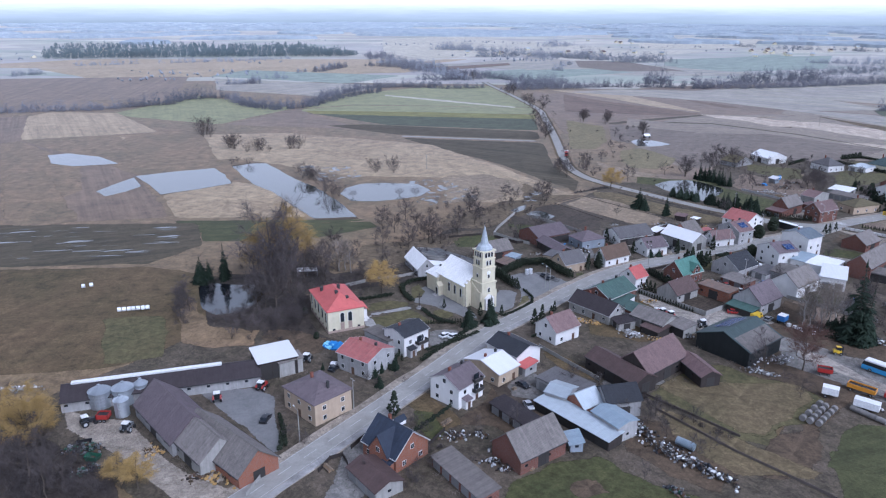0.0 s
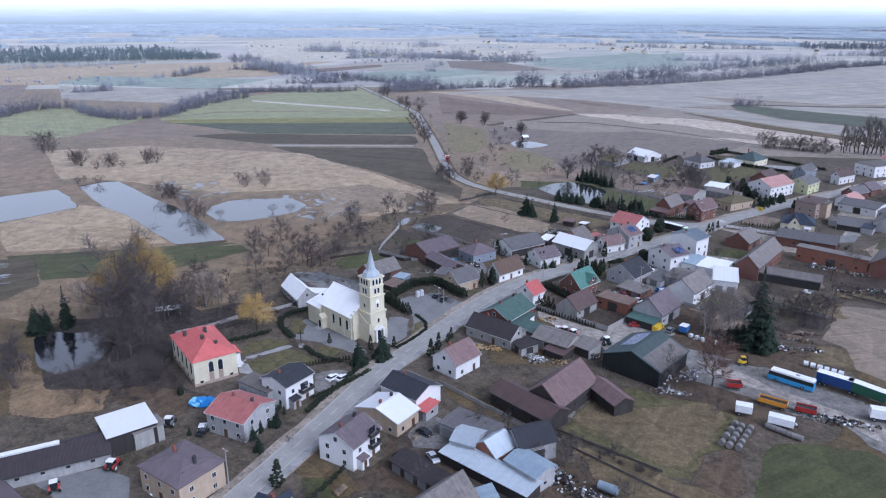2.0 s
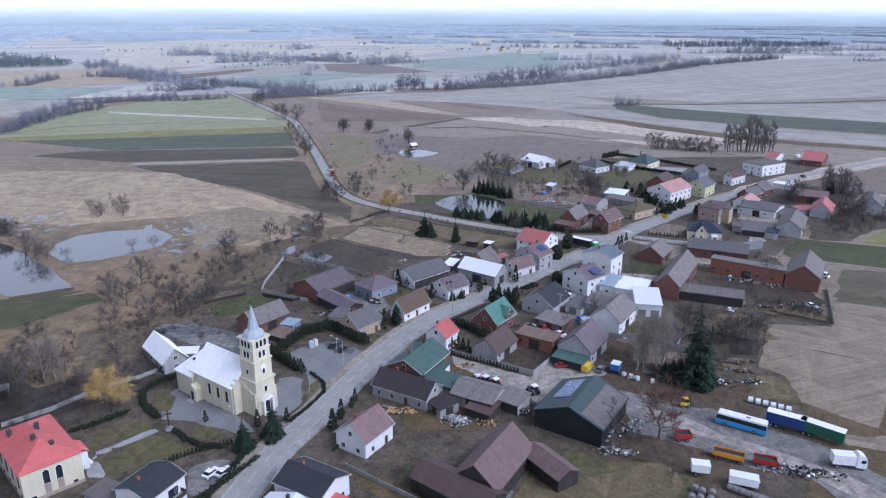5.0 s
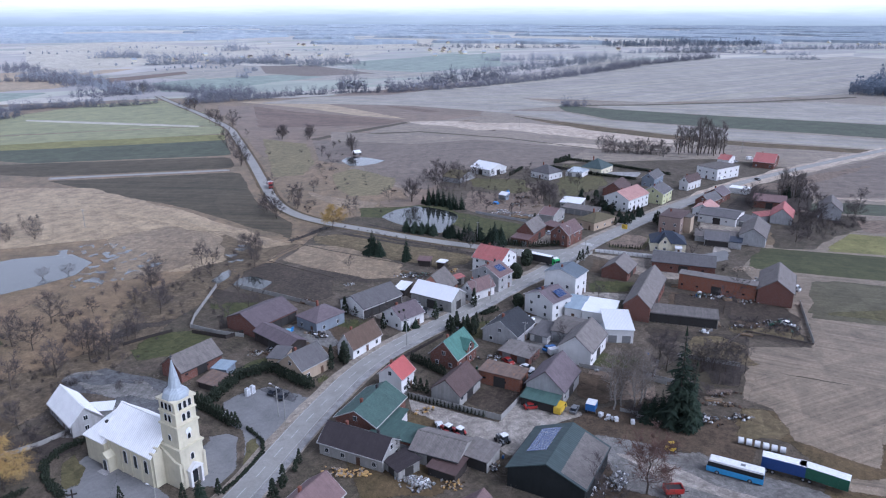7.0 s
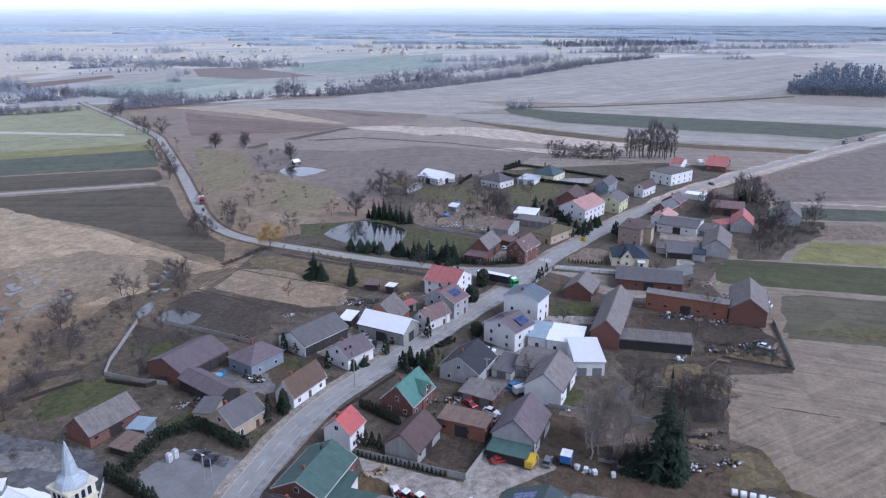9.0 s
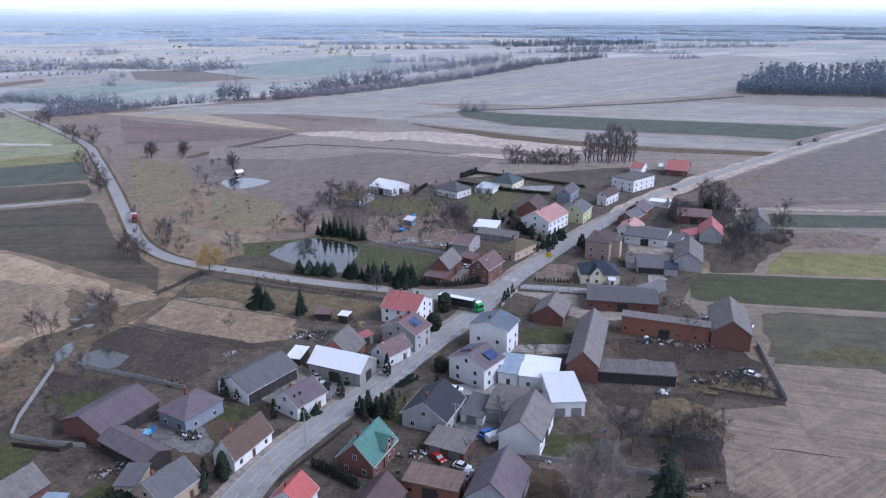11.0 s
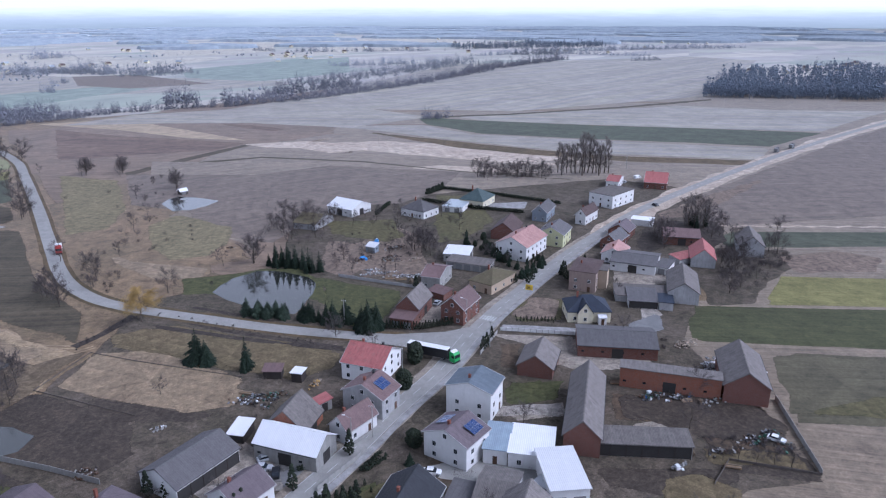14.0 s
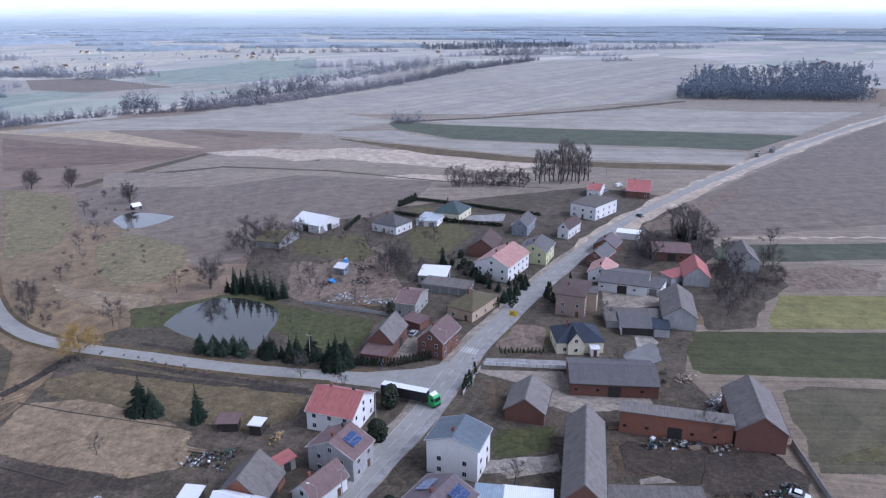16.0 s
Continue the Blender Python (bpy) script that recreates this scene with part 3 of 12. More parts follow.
patch("field", CORN_PALE, [(-330, 700), (-200, 640), (-150, 760), (-290, 860)], "green winter corn", 110, 12, 2)
patch("field", STUBBLE, [(-391, 723), (-320, 715), (-235, 600), (-330, 560), (-420, 600)], "pale stubble with faint rows", 120, 12, 2)
patch("field", PLOUGH, [(-200, 640), (-60, 615), (-120, 700), (-150, 760)], "brown fallow strip", 160, 12, 2)
patch("field", CORN_PALE, [(-150, 745), (-120, 880), (-20, 970), (60, 985), (92, 860), (97, 760), (-95, 780)], "bright green winter corn beside the road", 175, 12, 1.5)
patch("field", CORN_PALE, [(-150, 745), (-95, 780), (97, 762), (94, 712), (-75, 722), (-140, 720)], "green winter corn strip", 175, 12, 1)
patch("field", GRASS_TEAL, [(-142, 722), (-75, 720), (91, 702), (83, 612), (-50, 640)], "dark green winter corn strip", 172, 12, 1)
patch("field", PLOUGH_DARK, [(-70, 648), (82, 610), (79, 566), (-40, 590), (-110, 640)], "damp dark ploughed strip", 172, 12, 1)
patch("field", ASPHALT_OLD, [(-40, 589), (79, 565), (79, 560), (-40, 582)], "grey field track", 172, 12, 1)
patch("field", PLOUGH_DARK, [(-40, 580), (80, 556), (76, 470), (84, 425), (76, 392), (37, 472)], "damp dark ploughed field by the road", 150, 12, 1.5)
patch("field", REED, [(-265, 580), (-129, 601), (-8, 547), (38, 470), (76, 391), (62, 370), (20, 375), (0, 433), (-58, 436), (-143, 489), (-201, 474)], "meadow of dead straw-coloured reeds", 30, 6, 3)
patch("field", HEATH, [(-265, 590), (-200, 600), (-150, 480), (-205, 460)], "dry grass meadow", 30, 6, 3)
patch("field", PLOUGH, [(-400, 700), (-330, 560), (-222, 470), (-190, 441), (-134, 344), (-188, 333), (-330, 350), (-600, 500)], "brown furrowed field by the ponds", 118, 8, 2)
patch("field", HEATH, [(-330, 560), (-400, 470), (-270, 360), (-215, 338), (-205, 400), (-240, 470)], "dull tawny meadow", 118, 8, 2)
patch("field", REED, [(-158, 390), (-128, 424), (-105, 414), (-66, 345), (-134, 342)], "tall dead grass beside the pond", 118, 6, 1)
patch("field", GRASS_GREEN, [(-134, 340), (-40, 343), (-20, 330), (-60, 318), (-120, 318)], "narrow green strip", 0, 6, 1.5)
patch("field", PLOUGH_DARK, [(-260, 330), (-118, 336), (-105, 300), (-120, 275), (-300, 260)], "wet dark plot with standing water", 20, 6, 2)
patch("field", GRASS_DRY, [(-300, 262), (-118, 274), (-85, 262), (-70, 215), (-60, 200), (-100, 185), (-330, 150)], "worn dull green meadow", 20, 6, 2)
patch("field", HEATH, [(-108, 270), (-60, 300), (0, 300), (40, 350), (60, 375), (20, 375), (-8, 395), (-40, 342), (-100, 330)], "brown scrub ground under bare trees", 20, 4, 3)
patch("field", PLOUGH, [(110, 880), (98, 690), (170, 590), (260, 560), (330, 700), (240, 950)], "brown ploughed field beyond the road", 150, 12, 2)
patch("field", PLOUGH, [(98, 690), (104, 760), (210, 740), (225, 660), (160, 640)], "dark freshly ploughed piece", 150, 12, 2)
patch("field", HEATH, [(88, 500), (95, 600), (140, 600), (165, 520), (130, 430), (100, 428)], "rough dry grass in the bend", 30, 6, 2)
patch("field", PLOUGH_GREY, [(165, 600), (225, 570), (330, 470), (420, 470), (520, 560), (330, 720), (230, 700), (175, 640)], "grey-brown harrowed field", 140, 12, 3)
patch("field", SAND, [(300, 690), (330, 600), (420, 500), (440, 505), (400, 580), (360, 660)], "pale sandy streak across the field", 130, 6, 8)
patch("field", PLOUGH_GREY, [(330, 720), (450, 560), (620, 480), (700, 500), (520, 640), (360, 760)], "dull green grass strip", 130, 12, 3)
patch("field", PLOUGH_GREY, [(360, 765), (520, 645), (700, 505), (820, 530), (640, 680), (420, 830)], "pale harrowed strip", 130, 12, 3)
patch("field", PLOUGH_GREY, [(420, 835), (640, 690), (820, 540), (880, 555), (700, 720), (470, 880)], "dull green winter corn strip", 130, 12, 3)
patch("field", PLOUGH_GREY, [(470, 890), (700, 730), (880, 560), (1000, 600), (860, 860), (700, 1150), (500, 1050)], "wide pale harrowed field", 130, 12, 3)
patch("field", PLOUGH, [(250, 960), (330, 720), (470, 880), (500, 1050), (400, 1010)], "wide brown harrowed field", 140, 12, 3)
patch("field", PLOUGH_LILAC, [(340, 385), (420, 405), (640, 440), (900, 470), (1100, 380), (700, 190), (352, 356)], "brown ploughed field beside the road", 150, 12, 2)
patch("field", SAND, [(352, 356), (360, 358), (520, 235), (515, 230)], "pale sandy farm track", 130, 12, 1)
patch("field", GRASS_TEAL, [(350, 352), (515, 228), (500, 210), (325, 335)], "dark green field behind the track", 140, 12, 2)
patch("field", PLOUGH_GREY, [(322, 332), (500, 210), (480, 180), (314, 300)], "grey harrowed strip", 140, 12, 2)
patch("field", GRASS_BRIGHT, [(315, 301), (420, 215), (400, 190), (279, 288)], "bright yellow-green corn", 140, 8, 0.8)
patch("field", GRASS_GREEN, [(258, 306), (280, 288), (400, 189), (370, 160), (234, 284)], "green winter corn behind the farms", 140, 8, 0.8)
patch("field", DULL_CORN, [(252, 264), (370, 158), (345, 130), (205, 232)], "dull grassy field", 140, 8, 1)
patch("field", PLOUGH_GREY, [(205, 232), (345, 130), (280, 60), (135, 180), (150, 205)], "grey harrowed field with tyre tracks", 140, 8, 1)
patch("field", GRASS_DRY, [(110, 175), (135, 180), (280, 60), (200, 20), (90, 130)], "rough dull grass behind the yard", 140, 8, 2)
patch("field", MATTED, [(-5.9, 440.5), (26.1, 448), (57.6, 421.8), (80.4, 396), (58.9, 389.6), (37.6, 384.3), (16.2, 372.1), (-3.7, 360)], "matted brown reeds by the flooded meadow", 30, 5, 4, soft=12)
patch("thicket_floor", THICKET, [(-3.2, 342), (5.8, 354.7), (19.5, 367.5), (35.5, 382.3), (58.7, 388.3), (80.7, 397.4), (80.9, 388.6), (60.4, 375), (43.6, 343.7), (31.6, 322.8), (25.1, 310.8), (13.6, 310), (2.8, 309.2), (-2.3, 308.8)], "brown tangled grass along a ditch", 0, 4, 3, soft=6)
patch("thicket_floor", LITTER, [(-2.7, 322.5), (5.6, 333), (19, 329.7), (27.5, 320.9), (22, 308.8), (9.3, 300.9), (-2, 296.7)], "dark leaf litter behind a back garden", 0, 4, 3, soft=6)
patch("thicket_floor", THICKET, [(-38.6, 304.5), (-21.2, 308.2), (6.9, 325.5), (32.1, 329.3), (39.9, 312.2), (23, 287.5), (-3.3, 274.2), (-11, 254.8), (-30, 258.1), (-40.1, 280.5)], "brown scrub ground behind the church", 0, 4, 3, soft=6)
patch("grass_strip", GRASS_GREEN, [(-115.1, 324.3), (-92.5, 333.3), (-61.1, 337.1), (-34.9, 339.1), (-29.3, 327.8), (-56.9, 310.9), (-81, 304), (-109.9, 305.2)], "narrow green grass strip", 0, 4, 2, soft=3)
patch("ground_village", GRASS_YARD, [(-70, 130), (-40, 105), (60, 95), (110, 150), (150, 175), (205, 232), (235, 285), (325, 335), (350, 355), (415, 405), (395, 460), (260, 500), (185, 480), (150, 420), (100, 425), (78, 390), (20, 330), (0, 300), (-80, 210), (-115, 160)], "trodden village ground with thin grass", 30, 6, 2)
patch("yard", DIRT, [(90, 150), (112, 170), (150, 195), (130, 220), (108, 222), (85, 190)], "muddy contractor's yard", 30, 4, 1.5)
patch("field", GRASS_GREEN, [(92, 150), (118, 128), (110, 90), (82, 120)], "small bright green plot", 40, 6, 0.6)

# ponds
POND = [("pond", [(-279, 501), (-268, 508), (-240, 496), (-217, 473), (-243, 464), (-262, 473)]),
        ("pond", [(-197, 396), (-195, 412), (-190, 432), (-177, 410), (-180, 396), (-187, 386)]),
        ("pond", [(-191, 436), (-170, 450), (-149, 460), (-136, 440), (-126, 417), (-140, 404), (-158, 390), (-174, 414)]),
        ("pond", [(-139, 465), (-128, 475), (-119, 476), (-104, 452), (-91, 430), (-74, 408), (-57, 377), (-43, 346), (-64, 343), (-79, 366), (-97, 397), (-113, 416)]),
        ("pond", [(-58, 393), (-57, 406), (-49, 417), (-37, 420), (-15, 417), (-7, 401), (-13, 388), (-24, 381), (-36, 376.5), (-50, 377)]),
        ("pond", [(125.4, 416.7), (131, 422.5), (137, 426.8), (148.5, 429.2), (156.5, 422.1), (161.8, 410.3), (160.8, 401.2), (155.6, 393.1), (148, 385), (142, 379.5), (135, 386), (130.3, 397.5), (127.4, 405.9)]),
        ("pond", [(147.5, 562), (153, 570), (160, 573), (168, 564), (175.5, 550), (166, 543), (156, 540), (148, 543)]),
        ("pond", [(42.2, 351.7), (45.9, 357.3), (50, 358), (52.8, 355.7), (56.7, 348), (52.3, 342.6), (46.3, 343.3)])]
for nm, ring in POND:
    patch("pond_bank", DIRT, [(sum(p[0] for p in ring) / len(ring) * -0.06 + x * 1.06, sum(p[1] for p in ring) / len(ring) * -0.06 + y * 1.06) for x, y in ring], "muddy bank of a pond", 0, 3, 1.2)
for nm, ring in POND:
    patch(nm, DEEP_WATER if ring[0][0] > 0 and ring[0][1] < 500 else WATER, ring, "still fish pond reflecting the pale sky", 0, 3, 0.9, z=0.094)
patch("puddles", FURROW_WATER, [(-240, 318), (-180, 334), (-122, 332), (-112, 300), (-128, 282), (-240, 272)], "shallow water standing in furrows", 100, 6, 2, z=0.094, soft=8)
patch("puddles", FLOOD, [(-30, 432), (2, 430), (20, 402), (22, 385), (-2, 362), (-20, 372), (-14, 395)], "flooded hollows in a reed meadow", 0, 4, 3, z=0.095, soft=6)
patch("puddles", FLOOD, [(-100, 470), (-60, 470), (-46, 440), (-66, 412), (-92, 440)], "flooded hollows between ponds", 0, 4, 3, z=0.095, soft=6)
patch("yard", FORECOURT, [(-68.7, 173.9), (-51.6, 177.1), (-44.6, 171.7), (-39.9, 155.2), (-36.6, 146.1), (-39.6, 142.9), (-49.7, 155.1), (-59.5, 164.1)], "concrete farmyard", 0, 3, 0.8)
patch("yard", VERGE, [(-101.8, 166.1), (-89.3, 161.5), (-79, 159.7), (-65.9, 145.5), (-55.1, 136.9), (-42.2, 131.3), (-42.3, 127.2), (-57.9, 127.1), (-76.9, 143.2), (-94.4, 154.4)], "pale trodden farmyard of sandy soil", 0, 3, 0.8)
patch("church_square", FORECOURT, [(-6.9, 254.1), (1.1, 252.6), (7.5, 232.5), (10, 226.2), (-10.9, 235.6), (-12.7, 244.9)], "grey paved ground beside the church", 0, 3, 0.8)
patch("church_square", FORECOURT, [(18.1, 245.4), (21.2, 248.8), (27.5, 247.8), (25.9, 232.1), (19.5, 225.6), (15.3, 227.5)], "pale paved forecourt of the church", 0, 3, 0.8)
patch("car_park", FORECOURT, [(22.4, 258.8), (38.2, 266.7), (50.7, 256.4), (50.5, 250.1), (33.5, 235.9), (21.1, 222.2), (17.8, 223.7), (25.9, 231.6), (27.8, 247.7)], "weathered asphalt square by the church", 0, 3, 0.8)
patch("car_park", ASPHALT_DARK, [(30.4, 261.3), (39.5, 265.4), (47.6, 256.8), (44, 251.2), (37.1, 253.6), (31.3, 253.8)], "dark asphalt patch of a car park", 0, 3, 0.8)
patch("lot", ASPHALT_DARK, [(-15.1, 296.4), (-1.8, 298.6), (18.4, 278.4), (19.9, 270.9), (3.7, 276.6), (-11.8, 286.9)], "patched dark asphalt lot behind the church", 0, 3, 0.8)
patch("lane", YARD_GREY, [(-26.5, 252.2), (-16.1, 258.3), (-5.2, 262.6), (3.5, 270.3), (5.7, 274.7), (3, 276.9), (-9.7, 266), (-24.9, 258.5)], "sandy lane behind the church", 0, 3, 2.2)
patch("yard", GRAVEL, [(72.1, 246.7), (79.7, 236.9), (89, 225.8), (99.1, 233.3), (109.4, 225.7), (112.3, 218.2), (104.3, 218), (94.9, 217.5), (83.9, 209.5), (82.4, 216.4), (75.5, 224.3), (69.4, 231.2), (69.2, 237.7)], "pale gravel farmyard", 0, 3, 0.8)
patch("yard", TAN, [(125.1, 240.6), (141, 232.2), (132.5, 219.5), (113.7, 221.5)], "bare brown garden soil", 0, 3, 2.2)
patch("paddock", MATTED, [(66.4, 369.5), (77.5, 388.7), (90.7, 374.4), (110.3, 346.8), (101.2, 334.7), (90.9, 336.8), (79.9, 349.9)], "paddock of flattened dead grass", 0, 3, 0.8)
patch("plot", MUD, [(47.2, 367.1), (59.9, 373.5), (79.6, 343), (77.1, 324.7), (64.2, 320.5), (45.1, 342.4)], "bare brown plot with a small pond", 0, 3, 2.2)
patch("meadow", MEADOW, [(80.4, 393.4), (106.4, 386.4), (138.7, 356.4), (140.7, 344.9), (125.4, 337), (110.7, 347.8), (101.4, 359.8)], "mown dull grass by the side road", 0, 3, 2.2)
patch("building_plot", TAN, [(188.6, 434.1), (212.5, 445), (228.4, 427.8), (202.3, 381.6), (178.9, 397.2)], "sandy building plot with heaps", 0, 3, 2.2)
patch("lawn", GRASS_DRY, [(202.4, 333.3), (218.7, 342.4), (227.4, 332.7), (211.4, 316.8)], "dry lawn behind a clipped hedge row", 0, 3, 2.2)
patch("yard", DIRT, [(189.8, 279.4), (214.9, 257.2), (216.6, 247.9), (207.8, 234.6), (192.4, 252.1), (177.8, 267.6)], "dark muddy farmyard", 0, 3, 2.2)
patch("yard", VERGE, [(157.4, 285.9), (177.2, 282.8), (171, 275), (157.3, 282.3)], "pale worn yard", 0, 3, 0.8)
patch("drive", GRAVEL, [(243.3, 312.5), (250.1, 309.5), (245.9, 302.6), (236.6, 301.2), (229.9, 298.2), (227.2, 300.2), (236.1, 305.6)], "pale paved garden drive", 0, 3, 0.8)
patch("yard", GRAVEL, [(83.3, 312.4), (91.9, 313.9), (99.1, 308.7), (107.4, 293.7), (98.2, 290.3), (82.4, 297.5), (78.4, 308.7)], "pale gravel yard between barns", 0, 3, 0.8)
patch("yard", DIRT, [(45.2, 302.9), (60.2, 311), (76.4, 298.5), (61.4, 274), (55.2, 276.8)], "trodden yard between houses", 0, 3, 2.2)
patch("yard", DIRT, [(45.8, 160.3), (55, 162.2), (66.4, 135.3), (61.3, 128.5), (50, 135.3), (41.4, 147.1)], "muddy strip covered with scrap", 0, 3, 2.2)
patch("paddock", GRASS_DRY, [(57.1, 175.2), (68.5, 186.7), (80.2, 192), (101.7, 170.9), (81.1, 148.4), (71.9, 152.7)], "worn dull green paddock", 0, 3, 2.2)
patch("yard", DIRT, [(15.7, 184.7), (26.7, 181.4), (36.8, 166.2), (19.9, 148.2), (12.2, 155.4), (-0.4, 155.4), (8.5, 167.5)], "trodden yard between houses and sheds", 0, 3, 2.2)
patch("yard", YARD_GREY, [(-24.8, 148), (-19.9, 152.8), (-10.7, 139.1), (-17.1, 127.3), (-26.7, 127.2)], "pale drive beside the brick house", 0, 3, 2.2)
patch("yard", GRASS_DRY, [(-14.3, 171.8), (-3.6, 174.9), (6.7, 158), (1, 152.9)], "pale paved yard", 0, 3, 2.2)
patch("yard", GRASS_DRY, [(48, 236.7), (72.1, 242.5), (78.6, 220.3), (65.1, 203.6), (45.9, 209)], "trodden yard with rubble", 0, 3, 2.2)
patch("yard", DIRT, [(131.6, 284.9), (145.9, 274.5), (149.2, 258.5), (136.7, 259.8), (124.3, 276.7)], "grey yard behind the workshop", 0, 3, 2.2)
patch("yard", VERGE, [(173.5, 363.6), (184.5, 365.4), (189.9, 351.7), (178.9, 343.4), (168.8, 349)], "pale yard of the corner farm", 0, 3, 0.8)
patch("yard", VERGE, [(261.1, 340.9), (281.2, 326.2), (271.9, 319.1), (252, 331.5)], "pale yard before the stable", 0, 3, 0.8)
patch("garden", DIRT, [(190.6, 250.8), (205.4, 234), (200.9, 226), (185, 237.6)], "bare garden plot", 0, 3, 2.2)
patch("garden", TAN, [(208.6, 471.5), (227.6, 470.3), (231.6, 425.4), (208.2, 448.1)], "bare garden", 0, 3, 2.2)
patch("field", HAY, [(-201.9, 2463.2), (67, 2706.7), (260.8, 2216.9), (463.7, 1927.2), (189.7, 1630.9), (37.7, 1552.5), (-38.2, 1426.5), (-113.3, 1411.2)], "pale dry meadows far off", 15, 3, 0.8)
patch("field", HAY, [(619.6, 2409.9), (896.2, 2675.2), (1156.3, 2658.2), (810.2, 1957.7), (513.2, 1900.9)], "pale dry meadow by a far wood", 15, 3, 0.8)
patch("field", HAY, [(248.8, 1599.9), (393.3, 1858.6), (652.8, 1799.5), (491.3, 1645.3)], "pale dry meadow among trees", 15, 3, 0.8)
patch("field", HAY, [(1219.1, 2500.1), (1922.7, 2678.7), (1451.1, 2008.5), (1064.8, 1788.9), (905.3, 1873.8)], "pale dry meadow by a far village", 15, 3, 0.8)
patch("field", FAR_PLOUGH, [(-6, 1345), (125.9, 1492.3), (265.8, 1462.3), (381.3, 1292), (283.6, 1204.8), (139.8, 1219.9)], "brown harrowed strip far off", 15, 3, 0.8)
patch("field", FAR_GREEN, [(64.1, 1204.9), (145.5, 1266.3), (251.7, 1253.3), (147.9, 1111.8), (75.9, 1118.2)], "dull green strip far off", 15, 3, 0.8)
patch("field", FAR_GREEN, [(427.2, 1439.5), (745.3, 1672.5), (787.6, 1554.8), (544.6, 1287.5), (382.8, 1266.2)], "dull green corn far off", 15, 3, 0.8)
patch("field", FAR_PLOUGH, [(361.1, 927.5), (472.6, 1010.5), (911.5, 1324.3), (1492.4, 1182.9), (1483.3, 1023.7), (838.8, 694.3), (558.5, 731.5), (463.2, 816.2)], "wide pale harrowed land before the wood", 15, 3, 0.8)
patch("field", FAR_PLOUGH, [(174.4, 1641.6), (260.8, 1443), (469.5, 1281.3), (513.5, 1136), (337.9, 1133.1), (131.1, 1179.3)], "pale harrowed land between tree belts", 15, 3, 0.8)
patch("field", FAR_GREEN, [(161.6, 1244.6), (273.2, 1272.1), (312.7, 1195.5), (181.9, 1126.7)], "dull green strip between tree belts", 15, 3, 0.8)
patch("field", STUBBLE, [(134.3, 931.6), (209.1, 922.4), (246.9, 791), (264.8, 723), (226, 768.9), (188.4, 850.6)], "pale stubble strip", 15, 3, 0.8)
patch("field", PLOUGH, [(110.1, 910.5), (180.5, 856.6), (233.5, 750.1), (257.3, 713.3), (207.3, 695.3), (176, 694.2), (150.2, 765.9), (102, 828.8)], "reddish-brown ploughed field", 15, 3, 0.8)
patch("field", FAR_PLOUGH, [(478.4, 747.4), (571, 717.8), (691.1, 670.1), (788.5, 659.4), (928.8, 505.8), (791.6, 487.1), (681.1, 471), (547.3, 619.3), (483.5, 701.3)], "wide pale lilac-grey harrowed field", -42, 12, 3, soft=5)
patch("field", PLOUGH_GREY, [(719.6, 677.1), (802.3, 668.7), (971.7, 522.7), (880.3, 486.7), (781.1, 573.4)], "grey harrowed strip before a wood", -42, 12, 3, soft=5)
patch("field", GRASS_TEAL, [(450.7, 765.1), (485.7, 704), (549.7, 621.5), (614.7, 548.2), (680.1, 468.1), (577.4, 458.6), (546.6, 501.7), (489.9, 566.8), (435.1, 641.7), (427.5, 712.6)], "dull green winter corn strip", -42, 12, 2, soft=4)
patch("field", FAR_PLOUGH, [(344.6, 768), (427.5, 712.6), (431.4, 644.7), (489.9, 566.8), (574.8, 454.9), (525.1, 434.1), (442.6, 523.6), (403.8, 614.4), (369.6, 713)], "pale harrowed strip", -42, 12, 2, soft=4)
patch("field", GRASS_DRY, [(357.5, 730.2), (403.8, 614.4), (442.6, 523.6), (525.1, 434.1), (497, 431.2), (449.2, 479), (405.9, 543), (379.1, 599.3), (362.6, 683.3)], "dull olive grass strip", -42, 12, 3, soft=5)
patch("ditch", PLOUGH_DARK, [(465.6, 753), (538, 723.7), (602.3, 708.5), (671.4, 692.1), (758.9, 683.7), (819, 676.1), (804.8, 666.6), (742, 671.4), (660.9, 683.1), (593.2, 699.6), (530.3, 714.9), (461.3, 742.3)], "dark overgrown ditch between fields", 0, 6, 2, soft=1.5)
patch("field", PLOUGH_RED, [(144, 889), (184.7, 814.4), (225.9, 761.8), (259, 716.7), (223.1, 701.2), (180.9, 715), (147.1, 723.1), (121.5, 730.2)], "reddish-brown ploughed field", -42, 8, 2, soft=3)
patch("field", PLOUGH_RED, [(273, 842.6), (297.9, 805.9), (314.2, 765.4), (299, 759.4), (283.3, 794.4)], "small dark ploughed piece", -42, 4, 1, soft=2)
patch("ditch", PLOUGH_DARK, [(150.3, 657.4), (178, 675.7), (217.2, 695.6), (260, 715.9), (258.2, 705.7), (217.1, 683.3), (178, 662.9), (150.8, 645.8)], "dark ditch leading to a pond", 0, 4, 1, soft=1.5)
patch("field", FAR_PLOUGH, [(146.8, 909.1), (223.6, 945.6), (317.3, 930.4), (419.3, 975.9), (465.5, 748.2), (360.4, 735.5), (301.5, 815.2), (228.5, 866.4)], "lilac harrowed land by a stream", -42, 10, 2, soft=5)
patch("field", PLOUGH, [(-554.3, 913.3), (-515.8, 947.6), (-344.8, 757), (-321.4, 757.5), (-432.4, 705.2)], "brown field before a hedgerow", 100, 12, 3, soft=5)
patch("field", HEATH, [(-274.4, 435.3), (-257.9, 458.5), (-175, 336.3), (-192.4, 327.6), (-211.2, 327.4)], "dull olive-brown meadow", 118, 8, 2, soft=4)
